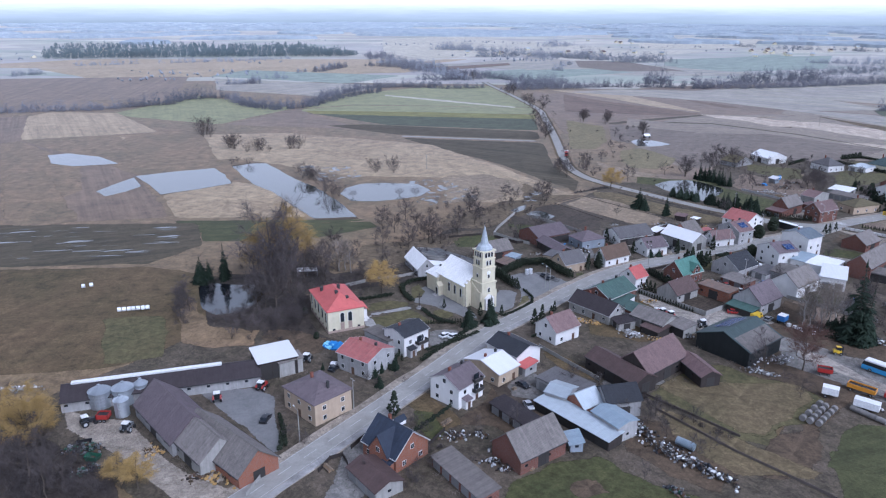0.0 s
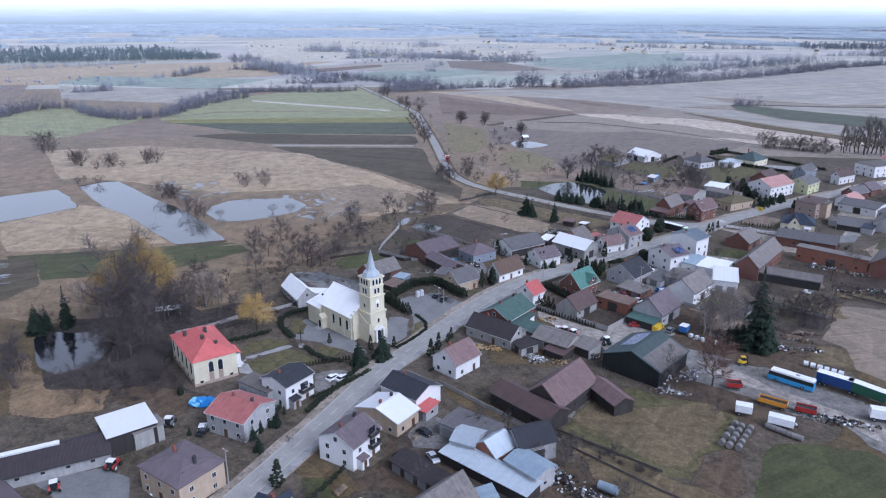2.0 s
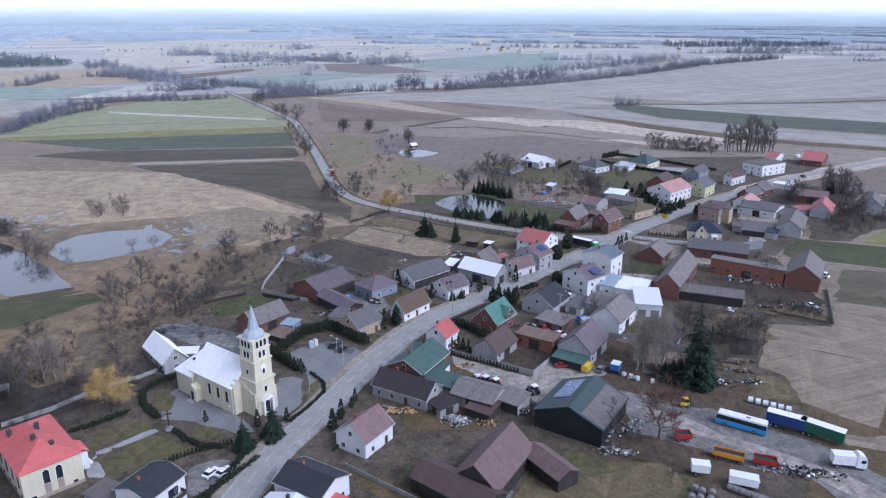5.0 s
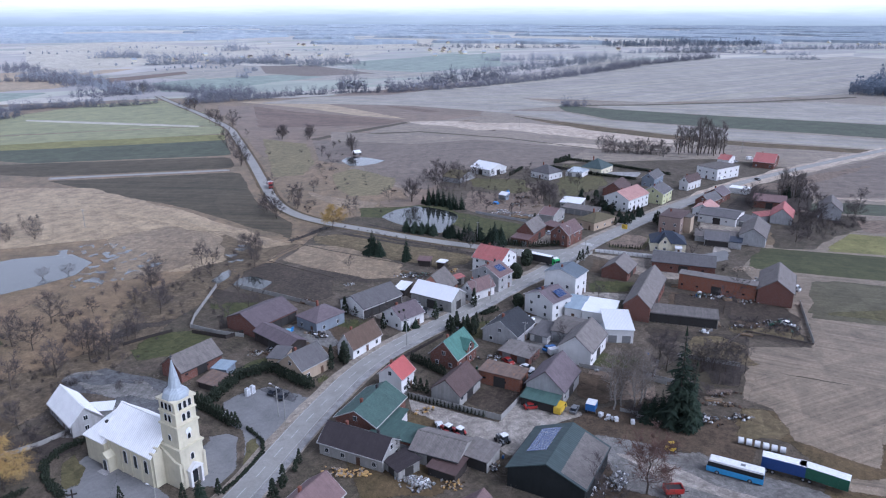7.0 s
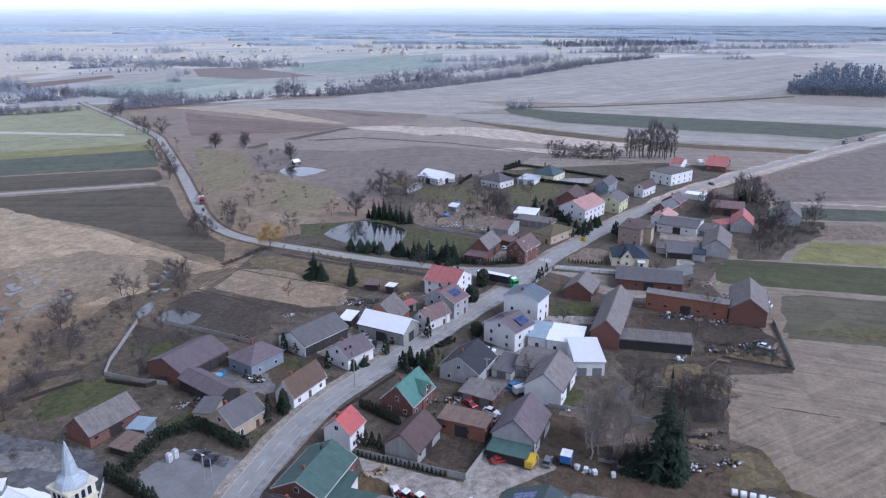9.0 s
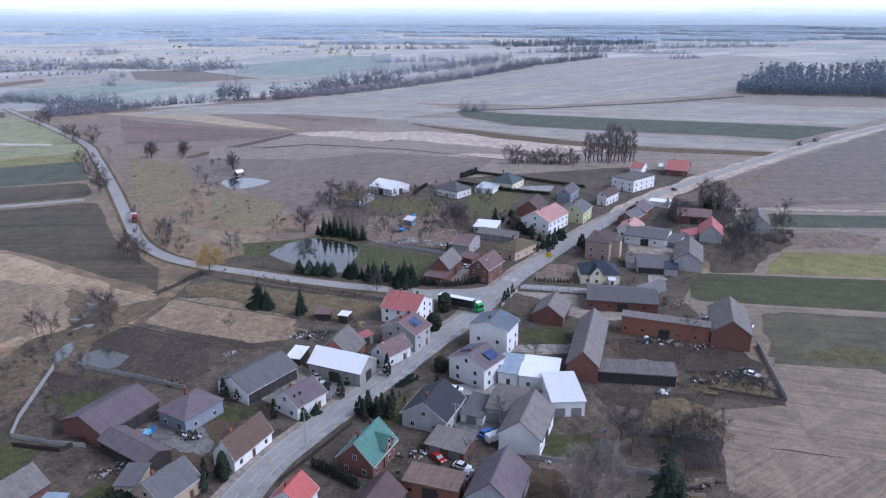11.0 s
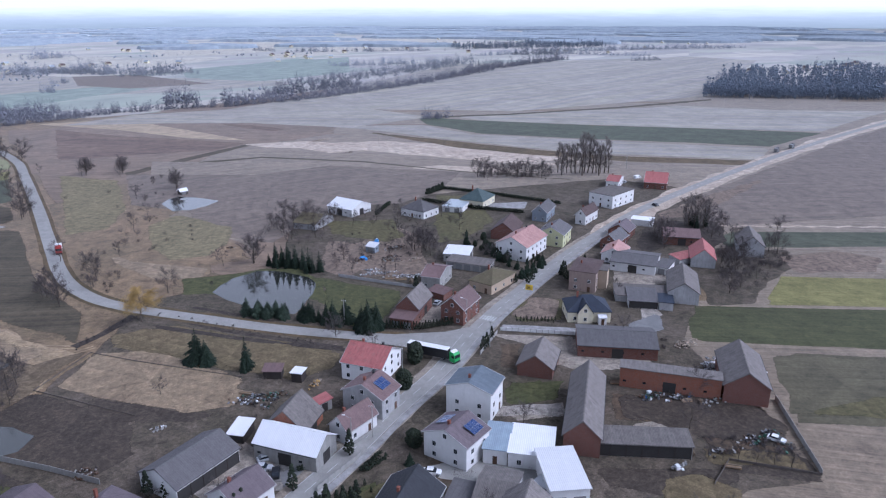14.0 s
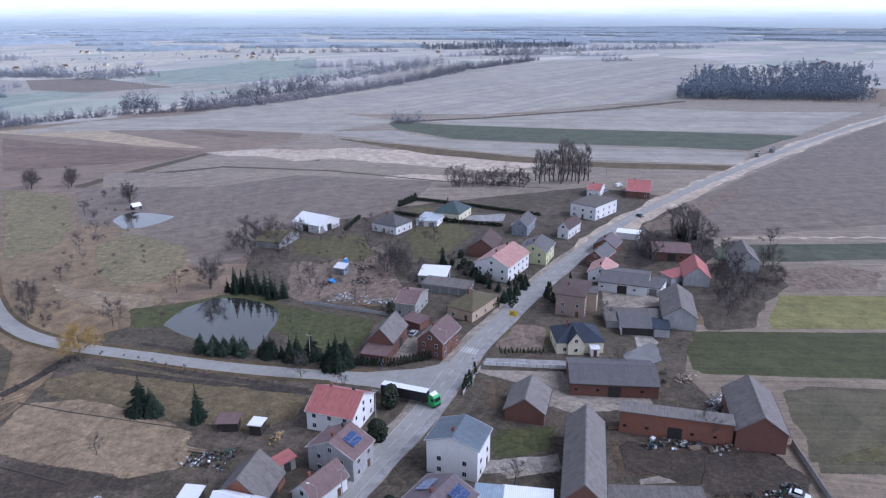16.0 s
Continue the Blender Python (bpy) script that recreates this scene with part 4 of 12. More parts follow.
patch("field", SAND, [(250.4, 715.5), (277.1, 707.4), (301.6, 698.1), (334.5, 648.3), (378.6, 591.6), (403.4, 500), (377, 527), (355.8, 562), (316.1, 633.7), (291.1, 639.3), (280, 672.5), (260.6, 690.1)], "pale sandy streak across the field", 15, 3, 0.8)
patch("field", SAND, [(305.4, 563.6), (332.4, 556.4), (355, 530.3), (392, 489.1), (383.7, 481), (330.8, 529.5)], "second sandy patch in the field", 15, 3, 0.8)
patch("field", PLOUGH_DARK, [(243.8, 659.9), (296.6, 599.9), (332.8, 532.1), (373.5, 471.2), (371.3, 469.1), (330.3, 528.8), (293.8, 595), (241.4, 654.1)], "dark furrow across the field", 0, 3, 0.8)
patch("field", PLOUGH_DARK, [(235.6, 630.1), (280.5, 572), (310, 513.9), (308.3, 511.5), (278, 567.6), (233.5, 625)], "dark furrow beside it", 0, 3, 0.8)
patch("field", PLOUGH_DARK, [(149.8, 659.1), (177.6, 672.1), (247, 657.4), (244.6, 651.7), (176, 660), (149.3, 649.5)], "dark ditch leading to a pond", 0, 3, 0.8)
patch("field", PLOUGH_GREY, [(216.4, 240.4), (238.7, 221.2), (239.1, 195.9), (186.3, 167.5), (167.9, 185.3), (163.4, 197.4), (152.3, 207.4), (162.6, 216.4), (173.6, 231.1), (181.5, 231.6), (198.8, 223.2), (207.7, 232.3)], "harrowed grey-brown field behind the farms", -49, 3, 0.8)
patch("field", GRASS_DRY, [(151.7, 206.8), (163.4, 197.4), (167.9, 185.3), (174.9, 170.9), (163, 163.9), (146, 172.5), (147.1, 187.4), (141.3, 200.3)], "dull grass at the field edge", 0, 3, 2.2)
patch("field", PLOUGH_DARK, [(172.4, 217.4), (179.8, 210.5), (187.3, 202.2), (197.5, 191.6), (196.3, 190.9), (186.3, 201.5), (179, 209.8), (171.6, 216.7)], "dark furrow in the field", 0, 3, 0.8)
patch("field", DULL_CORN, [(247, 265.9), (277.2, 239.7), (244.4, 219.3), (217.3, 242)], "worn dull grass strip", 140, 3, 2.2)
patch("garden", PLOUGH_DARK, [(158.6, 234.8), (170.2, 221), (157.6, 211.8), (147.5, 218.8), (149.7, 226.4)], "dark dug garden plot", 0, 3, 0.8)
patch("lawn", MEADOW, [(169.4, 243.7), (178.9, 238), (176.8, 229.5), (171.1, 228.4), (162.1, 235)], "small lawn behind a shed", 0, 3, 2.2)
patch("yard", YARD_GREY, [(104.3, 214.3), (113, 207.9), (120, 201), (127.1, 195), (134.6, 180.7), (141.9, 168.6), (144.4, 153.7), (129.4, 136), (129.3, 143.5), (125.2, 153.7), (125.4, 163.3), (119.5, 166.1), (111.8, 173.3), (107.3, 181.5), (100.2, 189.3), (102, 198.5)], "wet grey vehicle yard with wheel tracks", 0, 3, 2.2)
patch("track", GRAVEL, [(106.7, 203.6), (116.5, 195.6), (120.7, 183.5), (127.5, 174.2), (131.4, 168.5), (136.7, 159.3), (139.7, 149), (134.4, 143.7), (129.5, 155), (126.2, 166.3), (123, 170.5), (116, 181.7), (109.7, 190.7)], "pale worn wheel track across the yard", 0, 3, 0.8)
patch("field", GRASS_GREEN, [(99.3, 155.7), (105.1, 159.2), (115.5, 157.1), (125.5, 152.3), (130.2, 139.7), (121.2, 130.8), (86.5, 139.4)], "dark green winter corn beside the yard", 20, 3, 0.8)
patch("paddock", LAWN, [(84.2, 185.8), (97.8, 179.6), (105.3, 170.9), (98.9, 162.6), (86.9, 156.6), (78.2, 146.9), (60.9, 151.2), (68.3, 170.2)], "worn olive paddock", 0, 3, 2.2)
patch("grove_floor", LITTER, [(-79.1, 298.4), (-56.8, 282.3), (-42.7, 266.2), (-31.8, 271.2), (-19.6, 270), (-4.8, 259.6), (-7.4, 255.3), (-21.1, 251.3), (-33.8, 247.3), (-49.5, 242.8), (-47.7, 227.9), (-38.4, 210.4), (-30.7, 204.7), (-34.1, 199.1), (-55.7, 205.8)], "dark leaf litter under bare trees", 0, 3, 0.8)
patch("lawn", LAWN, [(-28.3, 228.3), (-24.6, 224.3), (-10.3, 232.6), (-6.9, 226.7), (0.5, 217.4), (-8.1, 217.9), (-17.4, 214.9), (-21, 211), (-25.3, 217.3)], "churchyard lawn", 0, 3, 2.2)
patch("lawn", LAWN, [(-27.9, 233.7), (-18.5, 238.9), (-11.8, 236.9), (-10.7, 233.7), (-24.8, 226.6), (-27.1, 228.2)], "lawn beneath a willow", 0, 3, 2.2)
patch("path", PAVING, [(-26.6, 223), (-24.8, 226.9), (-18.1, 230.1), (-10.1, 233.8), (-9.2, 231.6), (-17.9, 227.4), (-24, 223.9), (-21.6, 216.7), (-22.2, 213.8), (-25.3, 214.3)], "pale path to the parish house", 0, 3, 0.8)
patch("lawn", LAWN, [(-4, 230.9), (0.8, 230.4), (3.9, 227.3), (4.4, 221.4), (-1, 223), (-3.8, 226.3)], "small lawn beside the church steps", 0, 3, 2.2)
patch("lawn", LAWN, [(-12, 251.5), (-8.9, 255.8), (-5.9, 247), (-7.3, 238.8), (-10.8, 238.5)], "lawn inside a curved hedge", 0, 3, 2.2)
patch("yard", YARD_GREY, [(-5.1, 212.2), (1.5, 214.9), (6.9, 211.6), (3, 204.6), (-3.1, 199.3), (-5.8, 203.9)], "gravelled parking bay", 0, 3, 2.2)
patch("car_park_island", PAVING, [(34.1, 249.7), (38.6, 252), (42.4, 248.7), (40, 245.4), (35.5, 245.2)], "paved island with a lamp", 0, 3, 0.8)
patch("lawn", LAWN, [(28.3, 242), (31.9, 245.5), (32.1, 237.1), (28, 230.6), (25.5, 228.7)], "oval lawn before the church", 0, 3, 2.2)
patch("stream", WATER, [(35, 358.8), (40.4, 366.9), (47.5, 372.5), (53.7, 379.1), (54.4, 374.9), (48.3, 366), (41.9, 360), (37.4, 355)], "flooded reed ditch", 0, 3, 0.8)
patch("yard", VERGE, [(76.8, 308.2), (86.5, 311.3), (93.3, 309), (86.9, 301.9), (80.3, 301.6)], "pale sandy drive", 0, 3, 0.8)
patch("lawn", LAWN_GREEN, [(69.9, 304.1), (80, 300.6), (79.5, 294.2), (69.4, 296.4), (66.1, 298.6)], "small lawn behind a bungalow", 0, 3, 2.2)
patch("lawn", LAWN_GREEN, [(106.4, 282.5), (117.6, 283.2), (114.2, 274.3), (108.6, 270.5), (102.3, 272.7)], "front garden with small shrubs", 0, 3, 2.2)
patch("yard", YARD_GREY, [(98.7, 311.5), (103.8, 300.4), (107.7, 296.4), (100.1, 292.2), (90.5, 297.9)], "trodden yard before a shed", 0, 3, 2.2)
patch("yard", ASPHALT_OLD, [(138.4, 277.7), (151.3, 267.8), (153.3, 259.4), (143.6, 257), (128.5, 273.9), (126.1, 280.5)], "grey yard behind white houses", 0, 3, 0.8)
patch("lawn", LAWN, [(124.1, 267.5), (129.7, 263.7), (126.1, 259), (120.8, 261.7)], "patch of lawn", 0, 3, 2.2)
patch("yard", VERGE, [(194.6, 315.5), (209.6, 307.5), (205.3, 298), (205.6, 288.3), (214.9, 277.8), (199.7, 285.3), (190.9, 291.4), (186.2, 304.7)], "pale worn farm yard", 0, 3, 0.8)
patch("yard", VERGE, [(272.9, 353.2), (286.3, 339.2), (277, 325), (255, 333.5)], "pale gravel before a stable", 0, 3, 0.8)
patch("yard", MUD, [(189.9, 279), (201.9, 267.2), (218.5, 247.4), (206.4, 241.8), (198.6, 250.9), (179.7, 264.7)], "dark churned mud of a farmyard", 0, 3, 2.2)
patch("yard", VERGE, [(181.5, 264.2), (192.6, 259.6), (195.6, 255.2), (191.8, 254.1), (179.1, 262.1)], "pale worn streak in the mud", 0, 3, 0.8)
patch("rough_ground", HEATH, [(289.8, 321.3), (315.4, 314.4), (299.1, 299.8), (278.6, 294.8), (261, 306.9)], "rough brown grass under bare trees", 0, 3, 2.2)
patch("garden", MUD, [(187, 249.4), (206.6, 230.8), (197.9, 219.7), (181.7, 236.8)], "dark muddy garden", 0, 3, 2.2)
patch("dry_bank", HEATH, [(-95.6, 235.3), (-91.9, 244.9), (-82.9, 227.8), (-77.1, 221), (-68.6, 222.8), (-63.1, 233.8), (-58, 216), (-56.9, 200.6), (-70.2, 198.4), (-83.1, 201.8)], "pale flattened dead grass round a pond", 0, 3, 2.2)
patch("rough_ground", LITTER, [(-93.2, 251.9), (-86.2, 267), (-69.6, 265.5), (-51, 252.2), (-43.2, 228.2), (-50, 209.2), (-63.5, 211.1), (-79, 216.1)], "dark leaf-strewn ground under a grove", 0, 3, 2.2)
patch("pond", GROVE_WATER, [(-91.6, 250.1), (-90.9, 255.4), (-80.9, 253.4), (-68.3, 253.3), (-64.4, 241.1), (-69.6, 227.7), (-77.4, 224.9), (-83.6, 230.1)], "dark grove pond", 0, 3, 0.8)
patch("yard", YARD_GREY, [(53, 195.4), (62.1, 191.5), (64.5, 178.2), (49.8, 170), (42.7, 179.2)], "grey trodden yard between sheds", 0, 3, 2.2)
patch("yard", MUD, [(11.6, 180.7), (24.8, 186.4), (36.5, 179.5), (37.9, 170.6), (24.5, 160.5), (13.6, 166.3)], "dark muddy yard between houses", 0, 3, 2.2)
patch("yard", DIRT, [(55.2, 162.9), (64.2, 151.3), (70.4, 140), (63.7, 136.3), (55.9, 147.1), (48.9, 155.6)], "bare earth garden", 0, 3, 2.2)
patch("yard", YARD_GREY, [(-27.6, 199.2), (-14.8, 209.9), (-10.8, 198.4), (-19.7, 185.3), (-26, 185.6)], "grey yard between two-storey houses", 0, 3, 2.2)
patch("yard", DIRT, [(67.4, 142.3), (84, 155.2), (95.1, 157.2), (92.8, 147.6), (84.7, 137.3), (73.2, 132)], "bare trodden earth beside the corn", 0, 3, 2.2)
patch("garden", TAN, [(123.1, 239.9), (132, 235.4), (137.9, 226), (140.1, 222.9), (132.8, 214.9), (122, 221.3), (117.8, 231)], "bare reddish-brown garden earth", 0, 3, 2.2)
patch("lawn", LAWN_GREEN, [(134.7, 247.3), (146.6, 242.4), (143.3, 232.2), (137.3, 232.7), (128.2, 242)], "patch of worn lawn behind a barn", 0, 3, 2.2)
patch("yard", YARD_GREY, [(116.1, 267.7), (122.9, 262.2), (130, 256.1), (125.1, 248), (116.9, 254.4)], "grey yard with parked cars", 0, 3, 2.2)
patch("yard", MUD, [(160.5, 257.1), (172.8, 247.7), (188.2, 235.9), (183.3, 231.5), (164.2, 238.7), (155.6, 248.1)], "dark muddy strip behind sheds", 0, 3, 2.2)
patch("lawn", MEADOW, [(166, 243.7), (179.9, 239.6), (181.5, 229.9), (177.3, 226.1), (160.4, 236.2)], "worn olive grass by a garden wall", 0, 3, 2.2)
patch("yard", GRAVEL, [(160.1, 290.8), (170.9, 283), (170.8, 277.9), (153.9, 287.6)], "pale yard behind white houses", 0, 3, 0.8)
patch("lawn", LAWN_GREEN, [(168.6, 298), (179.7, 296.2), (178.9, 286.6), (166.4, 287.6)], "small green garden", 0, 3, 2.2)
patch("yard", YARD_GREY, [(50.2, 308.6), (62, 305.8), (66.1, 295.7), (66.2, 286.8), (61.6, 280.2), (56.2, 287.5), (51.5, 299.7)], "grey trodden yard of a farm", 0, 3, 2.2)
patch("lawn", LAWN_GREEN, [(69.7, 301.9), (77.2, 300.9), (79.9, 294.9), (74.8, 293.5), (68.5, 296.2)], "green garden lawn", 0, 3, 2.2)
patch("yard", GRAVEL, [(75.7, 307.9), (83.3, 312.1), (89.6, 308.9), (84.8, 301.8), (77.5, 301.7)], "pale gravel drive of a farm", 0, 3, 0.8)
patch("lawn", LAWN_GREEN, [(34.8, 284.7), (42.8, 287.9), (44.7, 282.2), (39.7, 277.4), (34.2, 278.2)], "worn green lawn", 0, 3, 2.2)
patch("lawn", LAWN_GREEN, [(50.8, 266.3), (56.6, 269.6), (57.4, 264.8), (50.8, 262.8)], "front garden lawn", 0, 3, 2.2)
patch("meadow", LAWN_GREEN, [(2.9, 309.2), (9.2, 312.5), (23.4, 316), (31.4, 306.5), (27, 301.2), (15, 297.2), (5, 298.1)], "olive grass behind a garden fence", 0, 3, 2.2)
patch("garden", MUD, [(35.9, 348.1), (42.9, 337.4), (43.9, 328), (39.8, 333.1), (31.8, 338.8)], "dark dug garden", 0, 3, 2.2)
patch("lawn", LAWN_GREEN, [(31.7, 337.3), (40.6, 331.2), (38.4, 323.9), (30.3, 330)], "strip of green grass", 0, 3, 2.2)
patch("lawn", LAWN, [(280.3, 490.5), (292.1, 481.8), (288.1, 470.3), (271.5, 474.8)], "lawn inside a clipped hedge", 0, 3, 2.2)
patch("court", PAVING, [(289.3, 458.7), (313.4, 447), (301.7, 436.4), (289, 448.6)], "paved court inside a hedge", 0, 3, 0.8)
patch("lawn", LAWN, [(257.9, 458.8), (285.8, 448.1), (271.3, 424.2), (253.3, 425.3), (242.7, 440.3)], "wide worn lawn", 0, 3, 2.2)
patch("lawn", LAWN, [(205.6, 472.4), (228.2, 464.7), (226.6, 434.6), (210.5, 429.1), (198.6, 448.5)], "rough olive garden", 0, 3, 2.2)
patch("garden", TAN, [(189.7, 452.9), (202.6, 431.9), (191.6, 404.3), (172.8, 400.9), (169.2, 414)], "bare brown garden", 0, 3, 2.2)
patch("lawn", LAWN_GREEN, [(152.4, 391.7), (165.7, 396.9), (183.8, 378.5), (177.3, 366.1), (165.6, 354.8), (153.8, 374.3)], "olive lawn beside the pond", 0, 3, 2.2)
patch("yard", DIRT, [(-61.5, 214.4), (-46.3, 214), (-34.4, 207.3), (-35, 196.8), (-42.7, 194.3), (-59.2, 205.2)], "bare ground behind houses", 0, 3, 2.2)
patch("church_square", FORECOURT, [(-1.1, 243.4), (5.3, 238.8), (12.1, 225.7), (13.2, 221.3), (7.1, 222.3), (-2.6, 231.4)], "grey asphalt beside the church", 0, 3, 0.8)
patch("yard", YARD_GREY, [(25.1, 186.4), (38.1, 176.4), (33, 167.5), (17.7, 170.1), (16.5, 177.3)], "dark wet yard behind a house", 0, 3, 2.2)
patch("garden", GRASS_DRY, [(31.1, 201.7), (38.8, 193.7), (44.9, 186.1), (43.9, 178.3), (34.8, 185.9), (28.9, 195.4)], "dull garden strip", 0, 3, 2.2)
patch("paddock", GRASS_DRY, [(86.5, 185.5), (92.1, 177.9), (83.6, 165.7), (70.8, 160.9), (63.7, 163.8), (70.6, 175.5)], "trodden brown-olive paddock", 0, 3, 2.2)
patch("field", PLOUGH_GREY, [(175.1, 689), (266.4, 610.8), (210.8, 498.9), (178, 494.7), (156.1, 446.5), (156.2, 468.4), (143.2, 519.4), (142.6, 534.4), (160.8, 556), (159.2, 633.6)], "lilac-grey harrowed field round a pond", 0, 3, 0.8)
patch("meadow", HEATH, [(110, 649.1), (145.6, 625.4), (134.3, 568.1), (120.5, 520.8), (113, 505.8), (96.9, 514.2), (93.3, 530.9)], "dull yellow-green meadow", 0, 3, 2.2)
patch("rough_ground", HEATH, [(145.6, 625.4), (156.6, 606.6), (144.1, 545.1), (128.1, 514.7), (120.5, 495.3), (109.5, 501.4), (120.5, 520.8)], "brown scrubby bank", 0, 3, 2.2)
patch("meadow", HEATH, [(141.8, 531.6), (142.4, 516.7), (156.2, 468.4), (153.2, 444), (135.4, 445.4), (127.4, 458.5), (117.4, 476.7), (125.2, 505.3)], "dull yellow-green meadow beside a pond", 0, 3, 2.2)
patch("rough_ground", MATTED, [(103.9, 494), (111.2, 472.3), (134.2, 445), (127.3, 431.9), (110.6, 443.3), (102.6, 473.9)], "flattened reddish reeds", 0, 3, 0.8)
patch("bank", LAWN_GREEN, [(119.2, 439), (138.2, 433.9), (152.6, 432.4), (165.5, 422), (165.3, 398.3), (157, 382.2), (114.3, 421.4)], "grassy bank of a pond", 0, 3, 2.2)
patch("plot", MUD, [(69.5, 363.1), (85.2, 345.5), (98.6, 331.7), (98.7, 328.8), (87.1, 332.4), (67.1, 345.8)], "dark muddy plot", 0, 3, 2.2)
patch("meadow", MEADOW, [(85.3, 400.8), (106.3, 395.6), (138.2, 350.2), (139.6, 343.1), (126.8, 336.9), (113.3, 350.1), (83.2, 392)], "mown olive grass by the road", 0, 3, 2.2)
patch("lawn", LAWN, [(201.6, 339.4), (217.9, 343.2), (229.9, 333.6), (213.2, 318.9), (199.8, 328.1)], "yellowish front lawn", 0, 3, 2.2)
patch("pavement_strip", PAVING, [(193.9, 331.3), (214.3, 312.2), (211.2, 309.5), (189.9, 327.4)], "pale paved strip", 0, 3, 0.8)
patch("garden", DIRT, [(185, 321.1), (191.8, 315.7), (176.9, 301.8), (173.4, 306)], "bare brown garden", 0, 3, 2.2)
patch("yard", VERGE, [(195.3, 319.4), (208.7, 309.2), (197.3, 297), (185.4, 295), (197.4, 305.7)], "pale trodden yard", 0, 3, 0.8)
patch("yard", GRAVEL, [(161.9, 289.4), (176.4, 281.1), (169.8, 275), (157.3, 287.9)], "pale gravel court", 0, 3, 0.8)
patch("lawn", LAWN_GREEN, [(170.5, 299.7), (185.8, 289.8), (175.2, 282.3), (164.9, 289.1)], "patch of garden lawn", 0, 3, 2.2)
patch("scrub_floor", LITTER, [(-123, 163.2), (-105.1, 158.2), (-91.4, 148.8), (-85, 142.9), (-74.7, 138.6), (-66.3, 126.4), (-99.8, 126.2)], "dark litter under roadside scrub", 0, 3, 0.8)
patch("lawn", LAWN_GREEN, [(-8.2, 165.5), (-2.1, 163.8), (1.7, 153.9), (-1.9, 149), (-6.5, 155.3)], "small garden lawn", 0, 3, 2.2)
patch("paddock", LAWN, [(52.5, 172.1), (71.4, 188.8), (81.6, 191.3), (104.2, 172.7), (98, 160.5), (77, 150.8), (74.1, 152.7)], "worn olive paddock behind barns", 0, 3, 2.2)
patch("meadow", LAWN_GREEN, [(23.7, 142.1), (36.9, 145.5), (42.2, 139.1), (58.9, 128.5), (57.7, 125.2), (11, 125), (13.9, 134.7)], "rough olive grass behind a brick barn", 0, 3, 2.2)
patch("garden", DIRT, [(57.7, 159.8), (63.5, 163.9), (74.1, 143.8), (65.9, 134.7), (60.5, 137.6), (55.5, 152.4)], "bare pinkish garden earth", 0, 3, 2.2)
patch("path", DIRT, [(27.4, 134.6), (34.2, 136.8), (38.4, 130.3), (28.8, 127.8)], "bare trodden patch", 0, 3, 2.2)
patch("garden", LAWN, [(223.2, 240), (246.7, 234.1), (251.8, 227.7), (250.8, 217.6), (246.3, 215.1), (226.3, 234.9), (213.1, 238.4)], "worn green field edge", 0, 3, 2.2)
patch("field", GRASS_BRIGHT, [(-142.4, 734.3), (-30.8, 728.4), (91.8, 710.1), (87.5, 679.5), (-29.7, 694.3), (-129.2, 711.6)], "bright yellow-green strip of corn", 172, 3, 0.8)
patch("field", HAY, [(-71.5, 878.1), (0.4, 827.1), (77.2, 768.8), (75.9, 756.6), (0.2, 808.8), (-70.4, 862.9)], "pale bare strip in the corn", 172, 3, 0.8)
patch("garden", MUD, [(33.5, 355.9), (46.6, 340), (54, 326.9), (53.6, 315.8), (39.7, 311.6), (30.9, 310.5)], "dark muddy back garden", 0, 3, 2.2)
patch("lawn", LAWN_GREEN, [(33.7, 337.7), (48.1, 331.5), (54.2, 318.9), (40.2, 316.4), (32.7, 322.1)], "green strip in a back garden", 0, 3, 2.2)
patch("meadow", LAWN_GREEN, [(4.1, 310.1), (12.5, 318.4), (25.5, 315), (31.3, 307.3), (23.1, 304.7), (9.3, 301.8)], "olive grass behind a barn", 0, 4, 1, soft=2)
patch("yard", MUD, [(87.4, 240.5), (95.8, 242.2), (105.1, 239.1), (99.9, 232.3), (91.3, 227.5), (84.5, 236.9)], "dark walled yard behind a brick shed", 0, 3, 0.6, soft=0.8)
patch("yard", ASPHALT_DARK, [(-1.8, 289.7), (5.3, 289.8), (13.7, 282.5), (23.4, 266.9), (20.1, 256.8), (-1.2, 268.5)], "patched asphalt lot behind the church", 0, 4, 1.5, soft=3)
patch("verge", VERGE, [(185.8, 329.8), (208.3, 309.5), (200.8, 300.5), (216.8, 283.8), (213, 279.2), (192.3, 294.9), (183.9, 295.1), (193.3, 306.5), (187, 320.8)], "pale worn farm court", 0, 3, 1, soft=2.5)
patch("yard", MUD, [(191.5, 279), (211.4, 256.8), (218.8, 247.8), (206.7, 235.3), (188.3, 249.9), (194.9, 255.5), (178, 266.3)], "dark churned mud of a wide farmyard", 0, 4, 2, soft=4)
patch("garden", LAWN_GREEN, [(167.3, 298.3), (180.9, 287.4), (175.5, 282.3), (160.9, 289.6)], "rough green garden behind a white house", 0, 3, 1, soft=1.5)
# roads
MAIN = [(-60, 104), (-33.8, 141), (-4, 184), (14, 211), (29, 228), (48.5, 250), (67, 268), (88, 281), (119, 296), (135, 304.5), (159, 316), (181, 329.5), (205, 342), (251, 363), (297, 381), (352, 399), (415, 413), (501, 429), (626, 448), (774, 464), (1000, 480)]
BRANCH = [(170, 333), (152, 350), (132, 372), (113, 397), (97, 419), (87, 440), (83, 470), (86, 520), (91, 590), (96, 680), (98, 750), (84, 860), (64, 985), (58, 1030)]
ROAD_PTS = smooth(MAIN, 4) + smooth(BRANCH, 4)
ribbon("verge", VERGE, MAIN, 5.4, 0.1, "dusty verge along the main road", 0, 0, 0.8)
